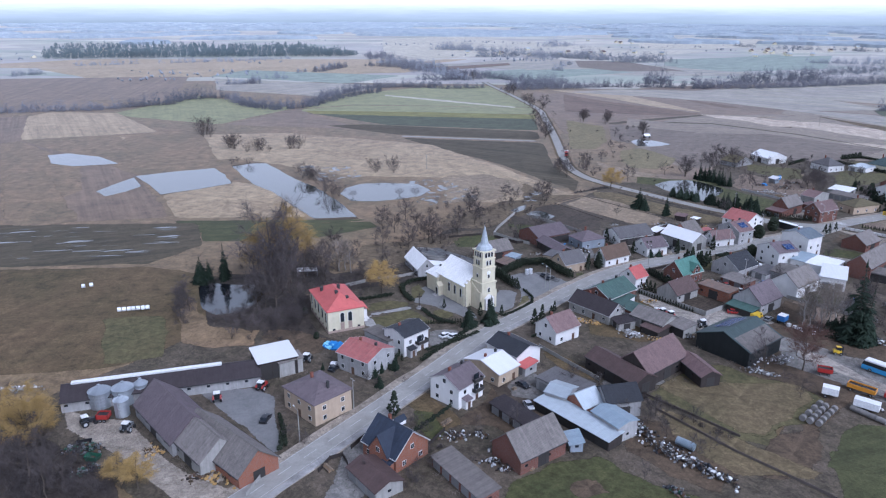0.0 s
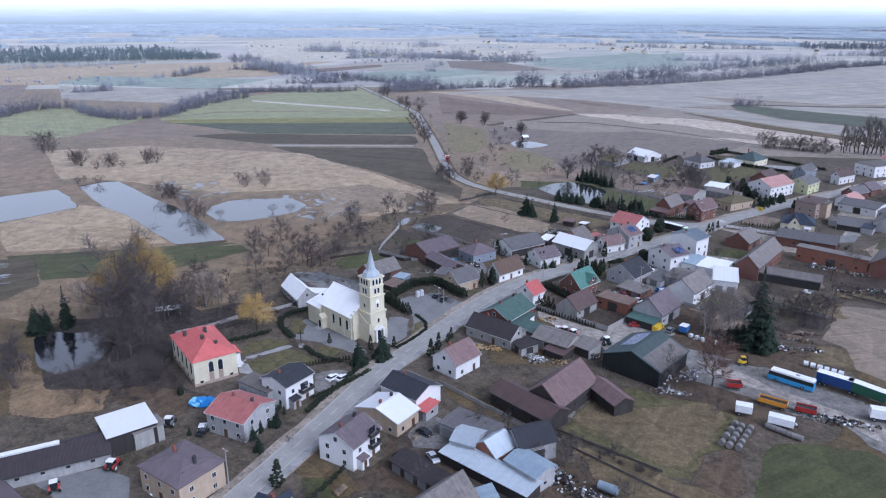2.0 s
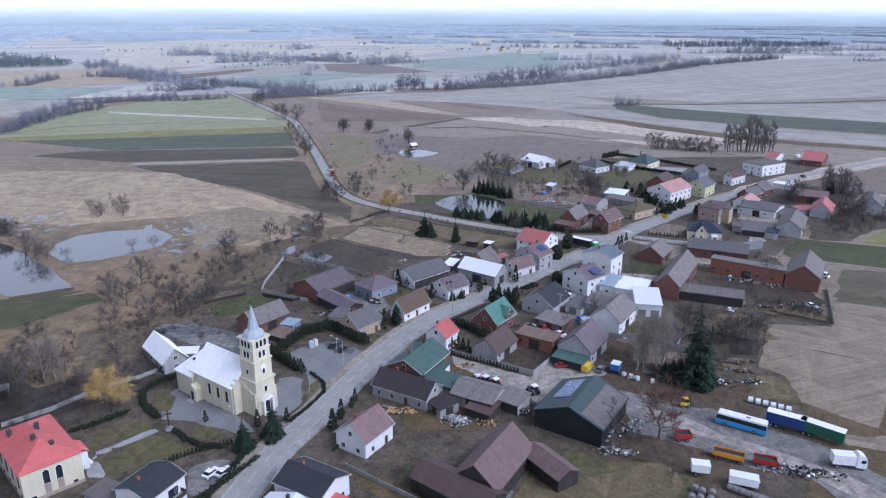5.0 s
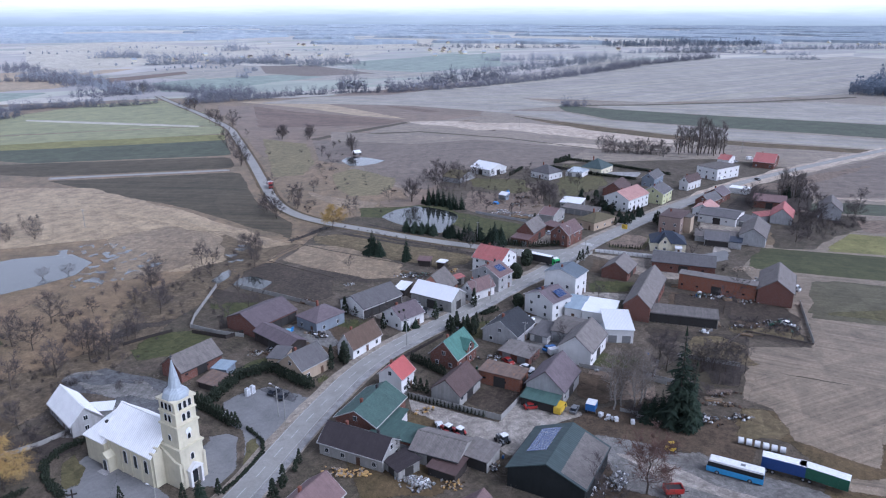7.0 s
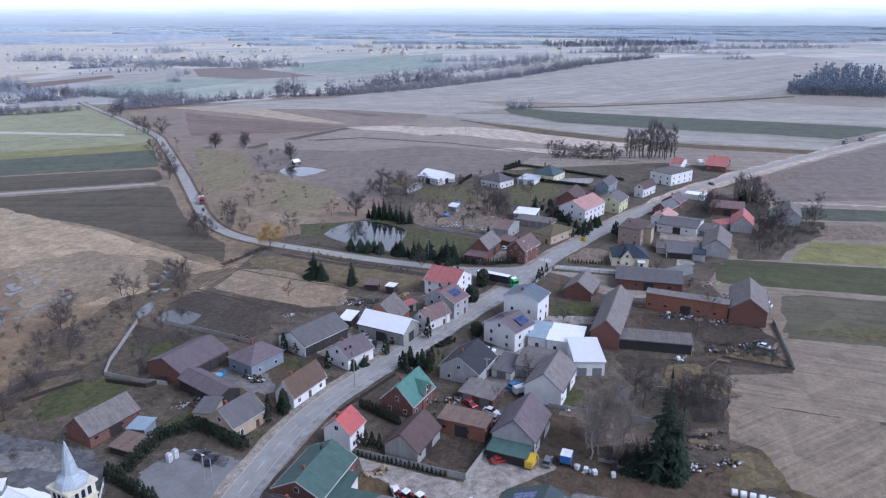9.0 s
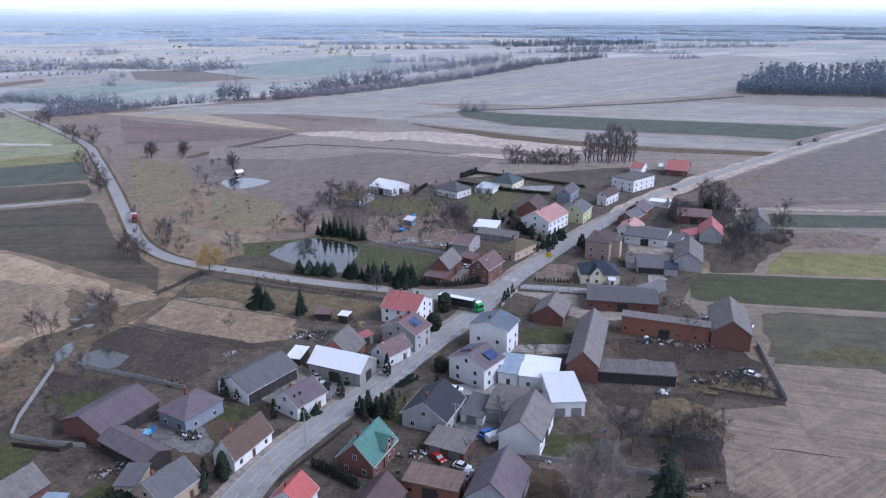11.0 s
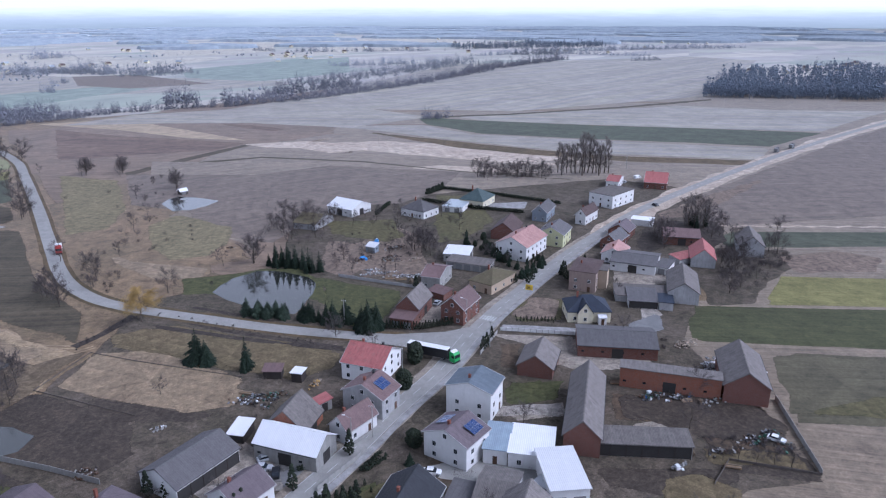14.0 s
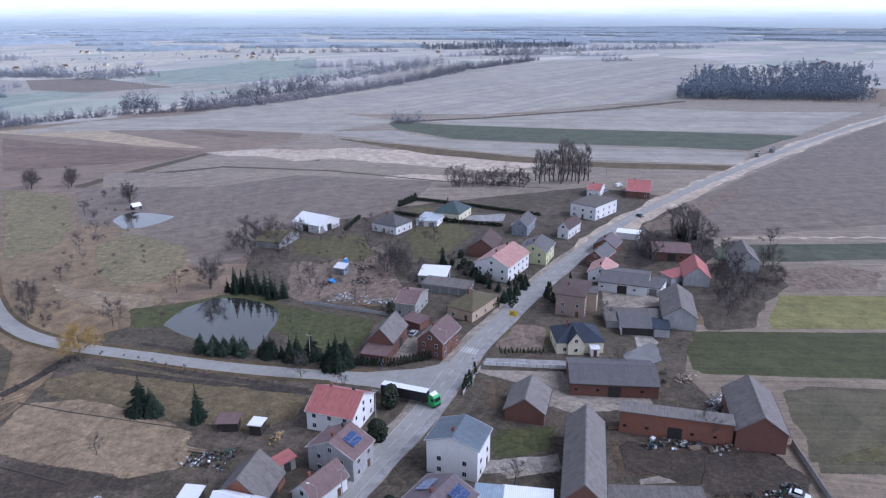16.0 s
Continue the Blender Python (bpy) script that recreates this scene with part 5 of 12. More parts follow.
ribbon("verge", GRASS_DRY, BRANCH, 4.6, 0.098, "grassy verge along the side road", 0, 0, 0.8)
ribbon("verge", SAND, MAIN[14:], 8.0, 0.102, "wide sandy strip of roadworks", -1.5, 0, 4.0)
ribbon("road", ASPHALT_OLD, MAIN, 3.0, 0.12, "weathered grey village road", 0, 0, 0.15)
ribbon("road", ASPHALT_OLD, BRANCH, 2.9, 0.118, "weathered grey side road", 0, 0, 0.15)
for line, w in (([(102.5, 409.9), (116.4, 383), (129.5, 364.2), (142.6, 346.2)], 1.3), ([(115.3, 406.8), (124.7, 392.1), (133.6, 378.1)], 0.9), ([(74.3, 396.8), (83.6, 401.7), (96.3, 411.8)], 1.6)):
    ribbon("ditch", LITTER, line, w, LEVEL[0] + 0.003, "dark overgrown roadside ditch", 0, 0, 0.5)
for line in ([(-6.9, 493.3), (11, 467.4), (26.1, 448), (44.3, 424.9), (56.2, 412.6), (75.6, 395.4)], [(17.1, 392.4), (32.5, 391.8), (46.5, 390.8), (61.4, 391.2), (79.7, 393.2)], [(26.9, 461.5), (42.5, 428.4), (54.1, 399.6)]):
    for side in (-0.85, 0.85):
        ribbon("wheel_track", REED, line, 0.22, LEVEL[0] + 0.002, "pale wheel track across a reed meadow", side, 0, 0.25)
patch("road_junction", ASPHALT_OLD, [(150, 351), (160, 346), (176, 337), (186, 335), (181, 327), (168, 320), (163, 326), (158, 336), (150, 346)], "widened mouth of the junction", 0, 3, 0.3, z=0.122)
patch("field", PLOUGH_LILAC, [(175.2, 603.7), (271.1, 600.7), (330.7, 529.4), (286.6, 493.3), (254.2, 484.5), (221.1, 498.4), (183.8, 472.1), (168.2, 458.5), (156.3, 477.4), (144, 502.3)], "lilac-grey ploughed field with fine rows", 0, 3, 0.8)
patch("field", PLOUGH_LILAC, [(149.5, 654.2), (228.2, 594.5), (181.9, 499.4), (163.6, 500.8), (152.1, 538.7), (132.3, 569.7)], "lilac-grey ploughed field by a small pond", 0, 3, 0.8)
patch("meadow", OLIVE, [(114, 677.3), (143.1, 636), (131.1, 564.3), (113.6, 527.4), (93, 529.3)], "olive grass in the bend of a road", 0, 3, 2.2)
patch("meadow", OLIVE, [(129.1, 523.3), (149.1, 537.5), (164.4, 495.9), (153.2, 471.8), (138.3, 458.3), (122.3, 461.9), (120.4, 487.5)], "yellowed grass beside a pond", 0, 3, 2.2)
patch("lawn", LAWN, [(203.6, 479.8), (235.9, 461.4), (219.2, 429.6), (207.1, 444.9), (195.6, 455.7)], "yellowed lawn in a back garden", 0, 3, 2.2)
patch("lawn", LAWN, [(253.2, 452), (276.8, 436.5), (260.7, 419.2), (240, 411.9), (226.7, 414.1)], "yellowed lawn behind a block shed", 0, 3, 2.2)
patch("lawn", LAWN_GREEN, [(147, 416.8), (166.9, 407.4), (186, 375.5), (178, 367), (162.6, 353.3), (152.5, 357.3), (144.7, 369.5), (155.7, 383.9), (161.4, 398.8)], "green lawn between a pond and a yard", 0, 3, 2.2)
patch("rough_ground", LITTER, [(328.2, 379.3), (346.9, 377), (366.9, 361.9), (339.5, 338.4), (322.9, 335.4), (310.9, 350.3), (292.3, 347.8), (297.5, 360.4)], "dark leaf-strewn ground under bare trees", 0, 3, 2.2)
patch("rough_ground", GRASS_YARD, [(305.8, 346.5), (325.2, 337.5), (334.4, 332.4), (349.6, 315.2), (330.2, 300.5), (304.2, 297.7), (279.8, 288.6), (264.1, 298.1), (281.2, 315.1), (284.7, 325.6)], "brown scrub ground behind the farms", 0, 3, 2.2)
patch("rough_ground", TAN, [(337.3, 315.4), (365.1, 303.4), (371.4, 286.1), (350.5, 277.3), (321.3, 299.4)], "bare sandy ground at a field edge", 0, 3, 2.2)
patch("verge", TAN, [(350.2, 389.7), (416.5, 397.8), (464.2, 402), (471.7, 398.2), (408.4, 382), (359.2, 372.7), (342.5, 380.4)], "sandy grass beside the road", 0, 3, 2.2)
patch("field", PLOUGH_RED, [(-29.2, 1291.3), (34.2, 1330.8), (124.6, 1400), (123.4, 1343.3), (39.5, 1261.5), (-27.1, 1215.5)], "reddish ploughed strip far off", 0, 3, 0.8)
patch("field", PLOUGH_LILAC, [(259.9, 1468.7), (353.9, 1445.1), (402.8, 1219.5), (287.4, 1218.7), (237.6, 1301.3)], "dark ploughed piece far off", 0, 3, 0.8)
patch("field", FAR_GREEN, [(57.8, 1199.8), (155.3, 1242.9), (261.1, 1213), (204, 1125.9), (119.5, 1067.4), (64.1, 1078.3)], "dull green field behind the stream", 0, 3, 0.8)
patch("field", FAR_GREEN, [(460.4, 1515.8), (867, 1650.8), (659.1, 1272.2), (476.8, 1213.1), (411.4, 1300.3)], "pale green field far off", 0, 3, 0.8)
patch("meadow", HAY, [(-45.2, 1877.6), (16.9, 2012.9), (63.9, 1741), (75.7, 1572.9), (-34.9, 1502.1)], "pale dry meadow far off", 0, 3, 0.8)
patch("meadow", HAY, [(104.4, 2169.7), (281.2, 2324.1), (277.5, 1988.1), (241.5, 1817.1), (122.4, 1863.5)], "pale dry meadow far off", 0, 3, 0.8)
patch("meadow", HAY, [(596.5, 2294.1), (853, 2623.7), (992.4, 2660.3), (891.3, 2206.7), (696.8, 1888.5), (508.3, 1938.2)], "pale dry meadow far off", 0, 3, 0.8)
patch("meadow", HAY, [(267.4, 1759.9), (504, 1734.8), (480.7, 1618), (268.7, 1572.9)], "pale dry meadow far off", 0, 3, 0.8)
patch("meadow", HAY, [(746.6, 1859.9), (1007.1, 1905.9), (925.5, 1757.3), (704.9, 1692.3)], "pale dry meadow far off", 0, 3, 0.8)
patch("rough_ground", THICKET, [(46.3, 425.4), (62.6, 392.2), (76.3, 393), (84.7, 398.4), (61.1, 372.1), (49.7, 363.6), (40.1, 345.9)], "dark scrub ground along a ditch", 0, 3, 2.2)
patch("flooded_hollow", FLOOD, [(44.3, 400.1), (54, 401.8), (61.8, 392.3), (51.2, 376.9), (42, 371)], "shallow water in a ditch", 0, 3, 1.5)
patch("field", MATTED, [(64.2, 372.1), (80.4, 387.4), (95.7, 376.7), (107.3, 350.9), (109, 338.3), (102.2, 330.6), (88.7, 336.2), (75.1, 355.8)], "pale straw plot between fences", 0, 3, 2.2)
patch("meadow", MEADOW, [(86.6, 398.8), (96.6, 400.2), (142.5, 342.6), (134, 334.5), (119.2, 335.6), (113.3, 345.3), (95.4, 375.8)], "mown olive meadow by the side road", 0, 3, 2.2)
patch("yard", VERGE, [(78.6, 315.1), (88.7, 317.6), (99.3, 317), (102.1, 304.9), (102.3, 298.5), (92.7, 296.9), (85.9, 301.2)], "pale sandy yard before a long barn", 0, 3, 2.2)
patch("yard", FORECOURT, [(100, 300.1), (105.7, 299.2), (112.6, 288.2), (105.9, 287.1), (98.5, 284.1), (95.3, 286.3)], "grey paved house yard", 0, 3, 0.8)
patch("lawn", LAWN, [(101.2, 281.4), (118.5, 281.7), (131.9, 280.8), (126.6, 273.1), (111.5, 270.3), (102.2, 269.1), (97.8, 273.9)], "winter lawn between the road and houses", 0, 3, 2.2)
patch("yard", MUD, [(191.5, 275.2), (207.8, 267.9), (216.4, 249.5), (212.8, 237.2), (205.4, 234.6), (188.8, 249.6), (182, 269.8)], "wet black mud of a farmyard", 0, 3, 2.2)
patch("orchard", MEADOW, [(186.8, 247.7), (205, 231), (199.9, 224.5), (181.9, 241)], "grassy orchard strip under a wall", 0, 3, 2.2)
patch("meadow", MEADOW, [(169.8, 245), (179.7, 241), (180.1, 234.9), (175.5, 223), (176.6, 216.9), (153.5, 233.1)], "olive grass behind the barns", 0, 3, 2.2)
patch("drive", FORECOURT, [(228.3, 306.1), (248.1, 306.3), (236.4, 294.4), (223.7, 294.1)], "pale paved drive", 0, 3, 0.8)
patch("garden", DIRT, [(122.8, 241), (129.5, 234.2), (125.1, 222.9), (118.3, 219.4), (113.7, 227.7)], "reddish bare earth garden", 0, 3, 2.2)
patch("rough_ground", LITTER, [(158.9, 231.2), (171.9, 221.1), (158.8, 212.5), (151.3, 217.8)], "dark ground under an orchard", 0, 3, 2.2)
patch("rough_ground", TAN, [(148.9, 217.3), (157.4, 211.5), (152.7, 209), (145, 214.3)], "bare sandy strip", 0, 3, 2.2)
patch("field", PLOUGH_GREY, [(164.7, 215.5), (170.9, 217.1), (196.1, 195.2), (158.3, 169.6), (154, 178.5), (149.7, 187.9), (156.5, 201), (153.8, 206.6)], "grey-brown harrowed field behind the yard", 0, 3, 0.8)
patch("meadow", MEADOW, [(150.9, 205.8), (157.3, 202.1), (154.2, 190.9), (147.8, 188.8), (137.3, 194.3)], "dull grass at the field corner", 0, 3, 2.2)
patch("lawn", LAWN_GREEN, [(135.8, 247.9), (147.1, 238.4), (140.2, 232.6), (129.6, 242.2)], "green lawn behind a barn", 0, 3, 2.2)
patch("church_square", FORECOURT, [(19.3, 249.9), (25.8, 248.8), (28.4, 245.6), (25.6, 232.1), (24.5, 229.7), (17.1, 233.3), (18, 241.1)], "pale paved forecourt of the church", 0, 3, 0.8)
patch("car_park", FORECOURT, [(24.2, 263.3), (30.3, 267.3), (39.4, 268.4), (47.5, 259.4), (47.3, 252.2), (40.6, 245.2), (30.5, 235.1), (31.6, 244.8), (29.1, 249.1), (26, 255.5)], "weathered grey car park by the church", 0, 3, 0.8)
patch("car_park", ASPHALT_DARK, [(35.8, 268.5), (44, 263.8), (47.1, 257.7), (44.4, 253.9), (38.7, 259.9)], "dark damp patch of a car park", 0, 3, 2.2)
patch("lot", YARD_GREY, [(-16.9, 300.4), (-5, 298.9), (10.2, 283.2), (13.2, 275.9), (11.1, 269.6), (3.3, 276.9), (-0.7, 277.1), (-11.5, 291.7)], "grey gravel lot behind the church", 0, 3, 2.2)
patch("lot", ASPHALT_DARK, [(-12.7, 298.3), (-0.7, 293.6), (6.1, 287.2), (6.8, 282.9), (-3.2, 286.7), (-10.7, 292.3)], "dark wet patch on the gravel lot", 0, 3, 3.0)
patch("meadow", LAWN, [(-117.5, 223.7), (-94.8, 225.7), (-87.5, 212.5), (-82.4, 192.3), (-92.6, 188.8), (-100.6, 187.5)], "worn greenish meadow", 0, 3, 2.2)
patch("paddock", MEADOW, [(57.6, 177.9), (67.4, 184.6), (80.3, 180.4), (100.4, 178.6), (102, 170.2), (79.5, 151.7), (73, 152.8)], "worn olive paddock behind a barn", 0, 3, 2.2)
patch("garden", MEADOW, [(54.8, 168.8), (68.7, 159.4), (74, 151.8), (88.3, 137.8), (83.8, 134.3), (65.7, 135.9), (55.3, 153.4)], "dull grassy garden strip", 0, 3, 2.2)
patch("field", MATTED, [(63.7, 374.1), (79.6, 389.4), (92.5, 382.2), (107.7, 355.5), (111.5, 344.6), (103.1, 334.2), (88.6, 339.2), (76.6, 352.8), (66.2, 367.5)], "pale straw plot between fences", 0, 3, 2.2)
patch("ditch", LITTER, [(99.7, 400), (120.9, 372.3), (143.2, 346.1), (154.4, 334.6), (153.2, 332.8), (140.4, 344.5), (119.6, 368.8), (98.7, 396)], "dark weedy ditch along the side road", 0, 3, 0.8)
patch("yard", MUD, [(192.8, 273.3), (204.5, 267.6), (217.2, 255.3), (216.5, 247.2), (207, 237), (198.1, 246.5), (194.6, 255.2), (188.4, 267.9)], "wet trampled mud of a farmyard", 0, 3, 2.2)
patch("lawn", TAN, [(199.4, 334.2), (219, 344.3), (228.7, 333.9), (211.5, 319.6)], "sandy dry lawn behind a clipped row", 0, 3, 2.2)
ribbon("pavement", PAVING, MAIN[:15], 0.9, 0.23, "narrow concrete pavement behind a kerb", -4.1, 0.14)

# ---- buildings ----
WIN_FRAME = Solid().box(-0.55, -0.06, -0.65, 0.55, 0.05, 0.65).mesh("window", FRAME_W)
WIN_PANE = Solid().box(-0.47, -0.08, -0.57, -0.03, 0.0, 0.57).box(0.03, -0.08, -0.57, 0.47, 0.0, 0.57).mesh("pane", GLASS)
SMALL_PANE = Solid().box(-0.45, -0.05, -0.3, 0.45, 0.05, 0.3).mesh("window", GLASS)


def window(parent, x, y, z, turn, small=False):
    if small:
        return part("window", SMALL_PANE, None, parent, "", pose(x, y, z, 0, 0, turn))
    w = part("window", WIN_FRAME, None, parent, "", pose(x, y, z, 0, 0, turn))
    part("pane", WIN_PANE, None, w)
    return w


def door(parent, x, y, turn, w, h, mat, label=""):
    s = Solid().box(-w / 2, -0.07, 0.02, w / 2, 0.05, h)
    for k in range(1, max(2, int(w / 0.9))):
        q = -w / 2 + k * w / max(2, int(w / 0.9))
        s.box(q - 0.03, -0.1, 0.05, q + 0.03, -0.05, h - 0.05)
    return part("door", s, mat, parent, label, pose(x, y, 0, 0, 0, turn))


def body(L, W, he, hr, roof):
    s = Solid()
    a, b = L / 2, W / 2
    if roof == "gab":
        v = [(-a, -b, 0), (a, -b, 0), (a, b, 0), (-a, b, 0), (-a, -b, he), (a, -b, he), (a, b, he), (-a, b, he), (-a, 0, hr - 0.1), (a, 0, hr - 0.1)]
        s.add(v, [(3, 2, 1, 0), (0, 1, 5, 4), (2, 3, 7, 6), (1, 2, 6, 9, 5), (3, 0, 4, 8, 7), (4, 5, 9, 8), (6, 7, 8, 9)])
    elif roof == "mono":
        lo, hi = he - 0.45, hr + 0.15
        s.add([(-a, -b, 0), (a, -b, 0), (a, b, 0), (-a, b, 0), (-a, -b, lo), (a, -b, lo), (a, b, hi), (-a, b, hi)],
              [(3, 2, 1, 0), (4, 5, 6, 7), (0, 1, 5, 4), (1, 2, 6, 5), (2, 3, 7, 6), (3, 0, 4, 7)])
    else:
        s.box(-a, -b, 0, a, b, he)
    return s


def roofing(L, W, he, hr, roof, over=0.45):
    s = Solid()
    a, b = L / 2 + over * 0.7, W / 2 + over
    if roof == "gab":
        drop = (hr - he) / (W / 2) * over
        e, t = he - drop + 0.12, hr + 0.12
        k = 0.2
        v = [(x, y, z) for x in (-a, a) for y, z in ((-b, e), (-0.15, t), (0.15, t), (b, e), (b, e - k), (0, t - k - 0.05), (-b, e - k))]
        s.add(v, [(i, 7 + i, 7 + (i + 1) % 7, (i + 1) % 7) for i in range(7)] + [(6, 5, 1, 0), (5, 4, 3, 2), (5, 2, 1), (7, 8, 12, 13), (9, 10, 11, 12), (8, 9, 12)])
    elif roof == "hip":
        e, t = he, hr
        q = max(0.0, (L - W) / 2) * 1.0
        v = [(-a, -b, e), (a, -b, e), (a, b, e), (-a, b, e), (-q - 0.01, 0, t), (q + 0.01, 0, t), (-a, -b, e - 0.2), (a, -b, e - 0.2), (a, b, e - 0.2), (-a, b, e - 0.2)]
        s.add(v, [(0, 1, 5, 4), (1, 2, 5), (2, 3, 4, 5), (3, 0, 4), (6, 7, 1, 0), (7, 8, 2, 1), (8, 9, 3, 2), (9, 6, 0, 3), (9, 8, 7, 6)])
    elif roof == "mono":
        e, t = he - 0.35, hr + 0.3
        s.slab([(-a, -b, e), (a, -b, e), (a, b, t), (-a, b, t)], 0.16)
    else:
        s.box(-a, -b, he + 0.004, a, b, he + 0.22)
    return s


BUILT = {}


def building(name, x, y, rz, L, W, he, hr, roof, wall, cover, label, style="house", chimneys=0, cat="house"):
    """One building with its walls, roof, openings and chimneys. Its length runs along local x."""
    h = thing(name, pose(x, y, 0.02, 0, 0, rz), label, cat)
    BUILT[label] = h, L, W, he, hr
    part("wall", body(L, W, he, hr, roof), wall, h)
    part("roof", roofing(L, W, he, hr, roof), cover, h)
    a, b = L / 2, W / 2
    if style in ("house", "barn") and roof == "gab":
        ez = he - (hr - he) / (W / 2) * 0.45 + 0.02
        for q in (-1, 1):
            part("gutter", Solid().box(-a - 0.3, q * (b + 0.5) - 0.09, ez - 0.12, a + 0.3, q * (b + 0.5) + 0.09, ez + 0.06), GUTTER if style == "house" else CHIM_GREY, h)
        part("ridge_cap", Solid().box(-a - 0.33, -0.17, hr + 0.1, a + 0.33, 0.17, hr + 0.19), cover, h)
        if style == "house":
            for q in (-1, 1):
                rake = Solid()
                for w in (-1, 1):
                    rake.slab([(q * (a + 0.33) - 0.06, w * (b + 0.45), he - (hr - he) / (W / 2) * 0.45 + 0.16), (q * (a + 0.33) + 0.06, w * (b + 0.45), he - (hr - he) / (W / 2) * 0.45 + 0.16), (q * (a + 0.33) + 0.06, 0, hr + 0.16), (q * (a + 0.33) - 0.06, 0, hr + 0.16)], 0.26)
                part("verge_board", rake, GUTTER, h)
    if style == "house":
        floors = [1.5] + ([4.3] if he > 5.2 else []) + ([6.9] if he > 8.8 else [])
        nx, ny = max(1, round(L / 4.4)), max(1, round(W / 5.0))
        for z in floors:
            for k in range(nx):
                q = -a + L * (k + 0.5) / nx
                if not (z < 2 and k == nx // 2):
                    window(h, q, -b, z, 0)
                window(h, q, b, z, 180)
            for k in range(ny):
                q = -b + W * (k + 0.5) / ny
                window(h, a, q, z, 90)
                window(h, -a, q, z, -90)
        if roof == "gab" and hr - he > 2.4:
            window(h, a, 0, he + 0.75, 90)
            window(h, -a, 0, he + 0.75, -90)
        door(h, -a + L * (nx // 2 + 0.5) / nx, -b, 0, 1.05, 2.15, DOOR_BROWN)
    elif style == "barn":
        door(h, 0, -b, 0, min(3.4, L * 0.4), min(3.2, he * 0.8), DOOR_DARK)
        door(h, a, 0, 90, min(3.0, W * 0.4), min(3.2, he * 0.8), DOOR_DARK)
        for k in range(max(1, int(L / 5))):
            q = -a + L * (k + 0.25) / max(1, int(L / 5))
            window(h, q, -b, min(2.0, he - 0.8), 0, True)
            window(h, q, b, min(2.0, he - 0.8), 180, True)
    elif style == "garage":
        n = max(1, int(L / 3.6))
        for k in range(n):
            door(h, -a + L * (k + 0.5) / n, -b, 0, 2.7, min(2.5, he * 0.75), DOOR_GREY)
        window(h, a, 0, min(1.7, he - 0.9), 90, True)
    elif style == "open":
        # A dark panel on the closed wall paints the shade of an open front.
        s = Solid().box(-a + 0.3, -b - 0.02, 0.05, a - 0.3, -b + 0.02, he * 0.78)
        part("opening", s, DOOR_DARK, h, "dark panel for the shade behind an open front")
        for k in range(int(L / 3.5) + 1):
            q = -a + 0.3 + (L - 0.6) * k / max(1, int(L / 3.5))
            part("post", Solid().box(q - 0.1, -b - 0.12, 0, q + 0.1, -b + 0.02, he * 0.8), W_WOOD, h)
    for k in range(chimneys):
        cx = (-0.22 + 0.5 * k) * L
        top = hr + 0.75
        c = part("chimney", Solid().box(cx - 0.3, 0.35, he + (0.1 if roof != "flat" else 0), cx + 0.3, 0.95, top).box(cx - 0.36, 0.29, top, cx + 0.36, 1.01, top + 0.1), CHIM if k % 2 == 0 else CHIM_GREY, h)
    return h


building("barn", -75.9, 174.4, 16.9, 50.2, 10.1, 3.2, 5.5, "gab", W_GREY, R_DARKBROWN, "long low grey byre with a white ridge vent", "barn", 0, "barn")
building("shed", -48.6, 185.8, 27.9, 11.1, 9.4, 6.0, 6.0, "mono", W_WOOD, R_WHITE, "tall open shed with a bright zinc roof", "open", 0, "shed")
building("barn", -66.5, 156.1, -48.1, 23.5, 11.6, 3.6, 8.5, "gab", W_GREY, R_LILAC, "big barn with a plum sheet roof beside silos", "barn", 0, "barn")
building("barn", -50.0, 143.8, -42.5, 25.2, 10.2, 3.2, 7.5, "gab", W_ORANGE, R_ASB, "old brick barn with a patched fibre-cement roof", "barn", 0, "barn")
building("barn", -54.6, 143.7, -45.4, 12.5, 10.2, 4.0, 8.0, "gab", W_BLOCK, R_ASB, "grey block barn joined to an older barn", "barn", 0, "barn")
building("house", -32.6, 165.2, -44.3, 13.6, 11.5, 6.2, 8.3, "hip", W_BEIGE, R_LILAC, "beige two-storey house with a low grey hipped roof", "house", 2, "house")
building("house", -22.3, 188.3, -36.0, 11.8, 11.5, 5.5, 7.5, "gab", W_GREY, R_REDOLD, "grey two-storey house with a faded red roof", "house", 2, "house")
building("house", -11.2, 200.8, 45.4, 10.0, 9.0, 6.5, 8.0, "gab", W_WHITE, R_DARK, "white two-storey house with an anthracite roof", "house", 1, "house")
building("house_wing", -18.5, 202.5, -44.2, 11.4, 5.4, 4.0, 4.0, "flat", W_GREY, R_FELT, "grey flat-roofed house wing", "garage", 0, "shed")
building("parish_house", -35.7, 222.4, -65.0, 21.2, 12.1, 7.6, 11.0, "hip", W_CREAM, R_RED, "cream parish house with a bright red hipped roof", "plain", 0, "shed")
building("outbuilding", -9.2, 270.3, -68.8, 15.9, 7.0, 3.5, 7.0, "gab", W_GREY, R_CHURCH, "grey outbuilding with a white roof by the church", "house", 0, "house")
building("house", -11.0, 144.9, -42.7, 11.1, 10.4, 4.0, 8.5, "gab", W_ORANGE, R_NAVY, "orange brick house with a steep dark blue roof", "house", 1, "house")
building("house", 3.8, 171.5, 48.6, 10.1, 9.9, 6.0, 8.5, "gab", W_WHITE, R_LILAC, "white two-storey house with balconies and brown roof", "house", 2, "house")
building("house", 13.9, 184.0, 44.7, 8.6, 13.1, 4.0, 6.0, "gab", W_BEIGE, R_WHITE, "low beige house with a bright white roof", "house", 2, "house")
building("house", 21.0, 192.7, -49.7, 12.4, 9.7, 5.0, 7.0, "gab", W_WHITE, R_DARK, "white house with a dark grey roof by the road", "house", 1, "house")
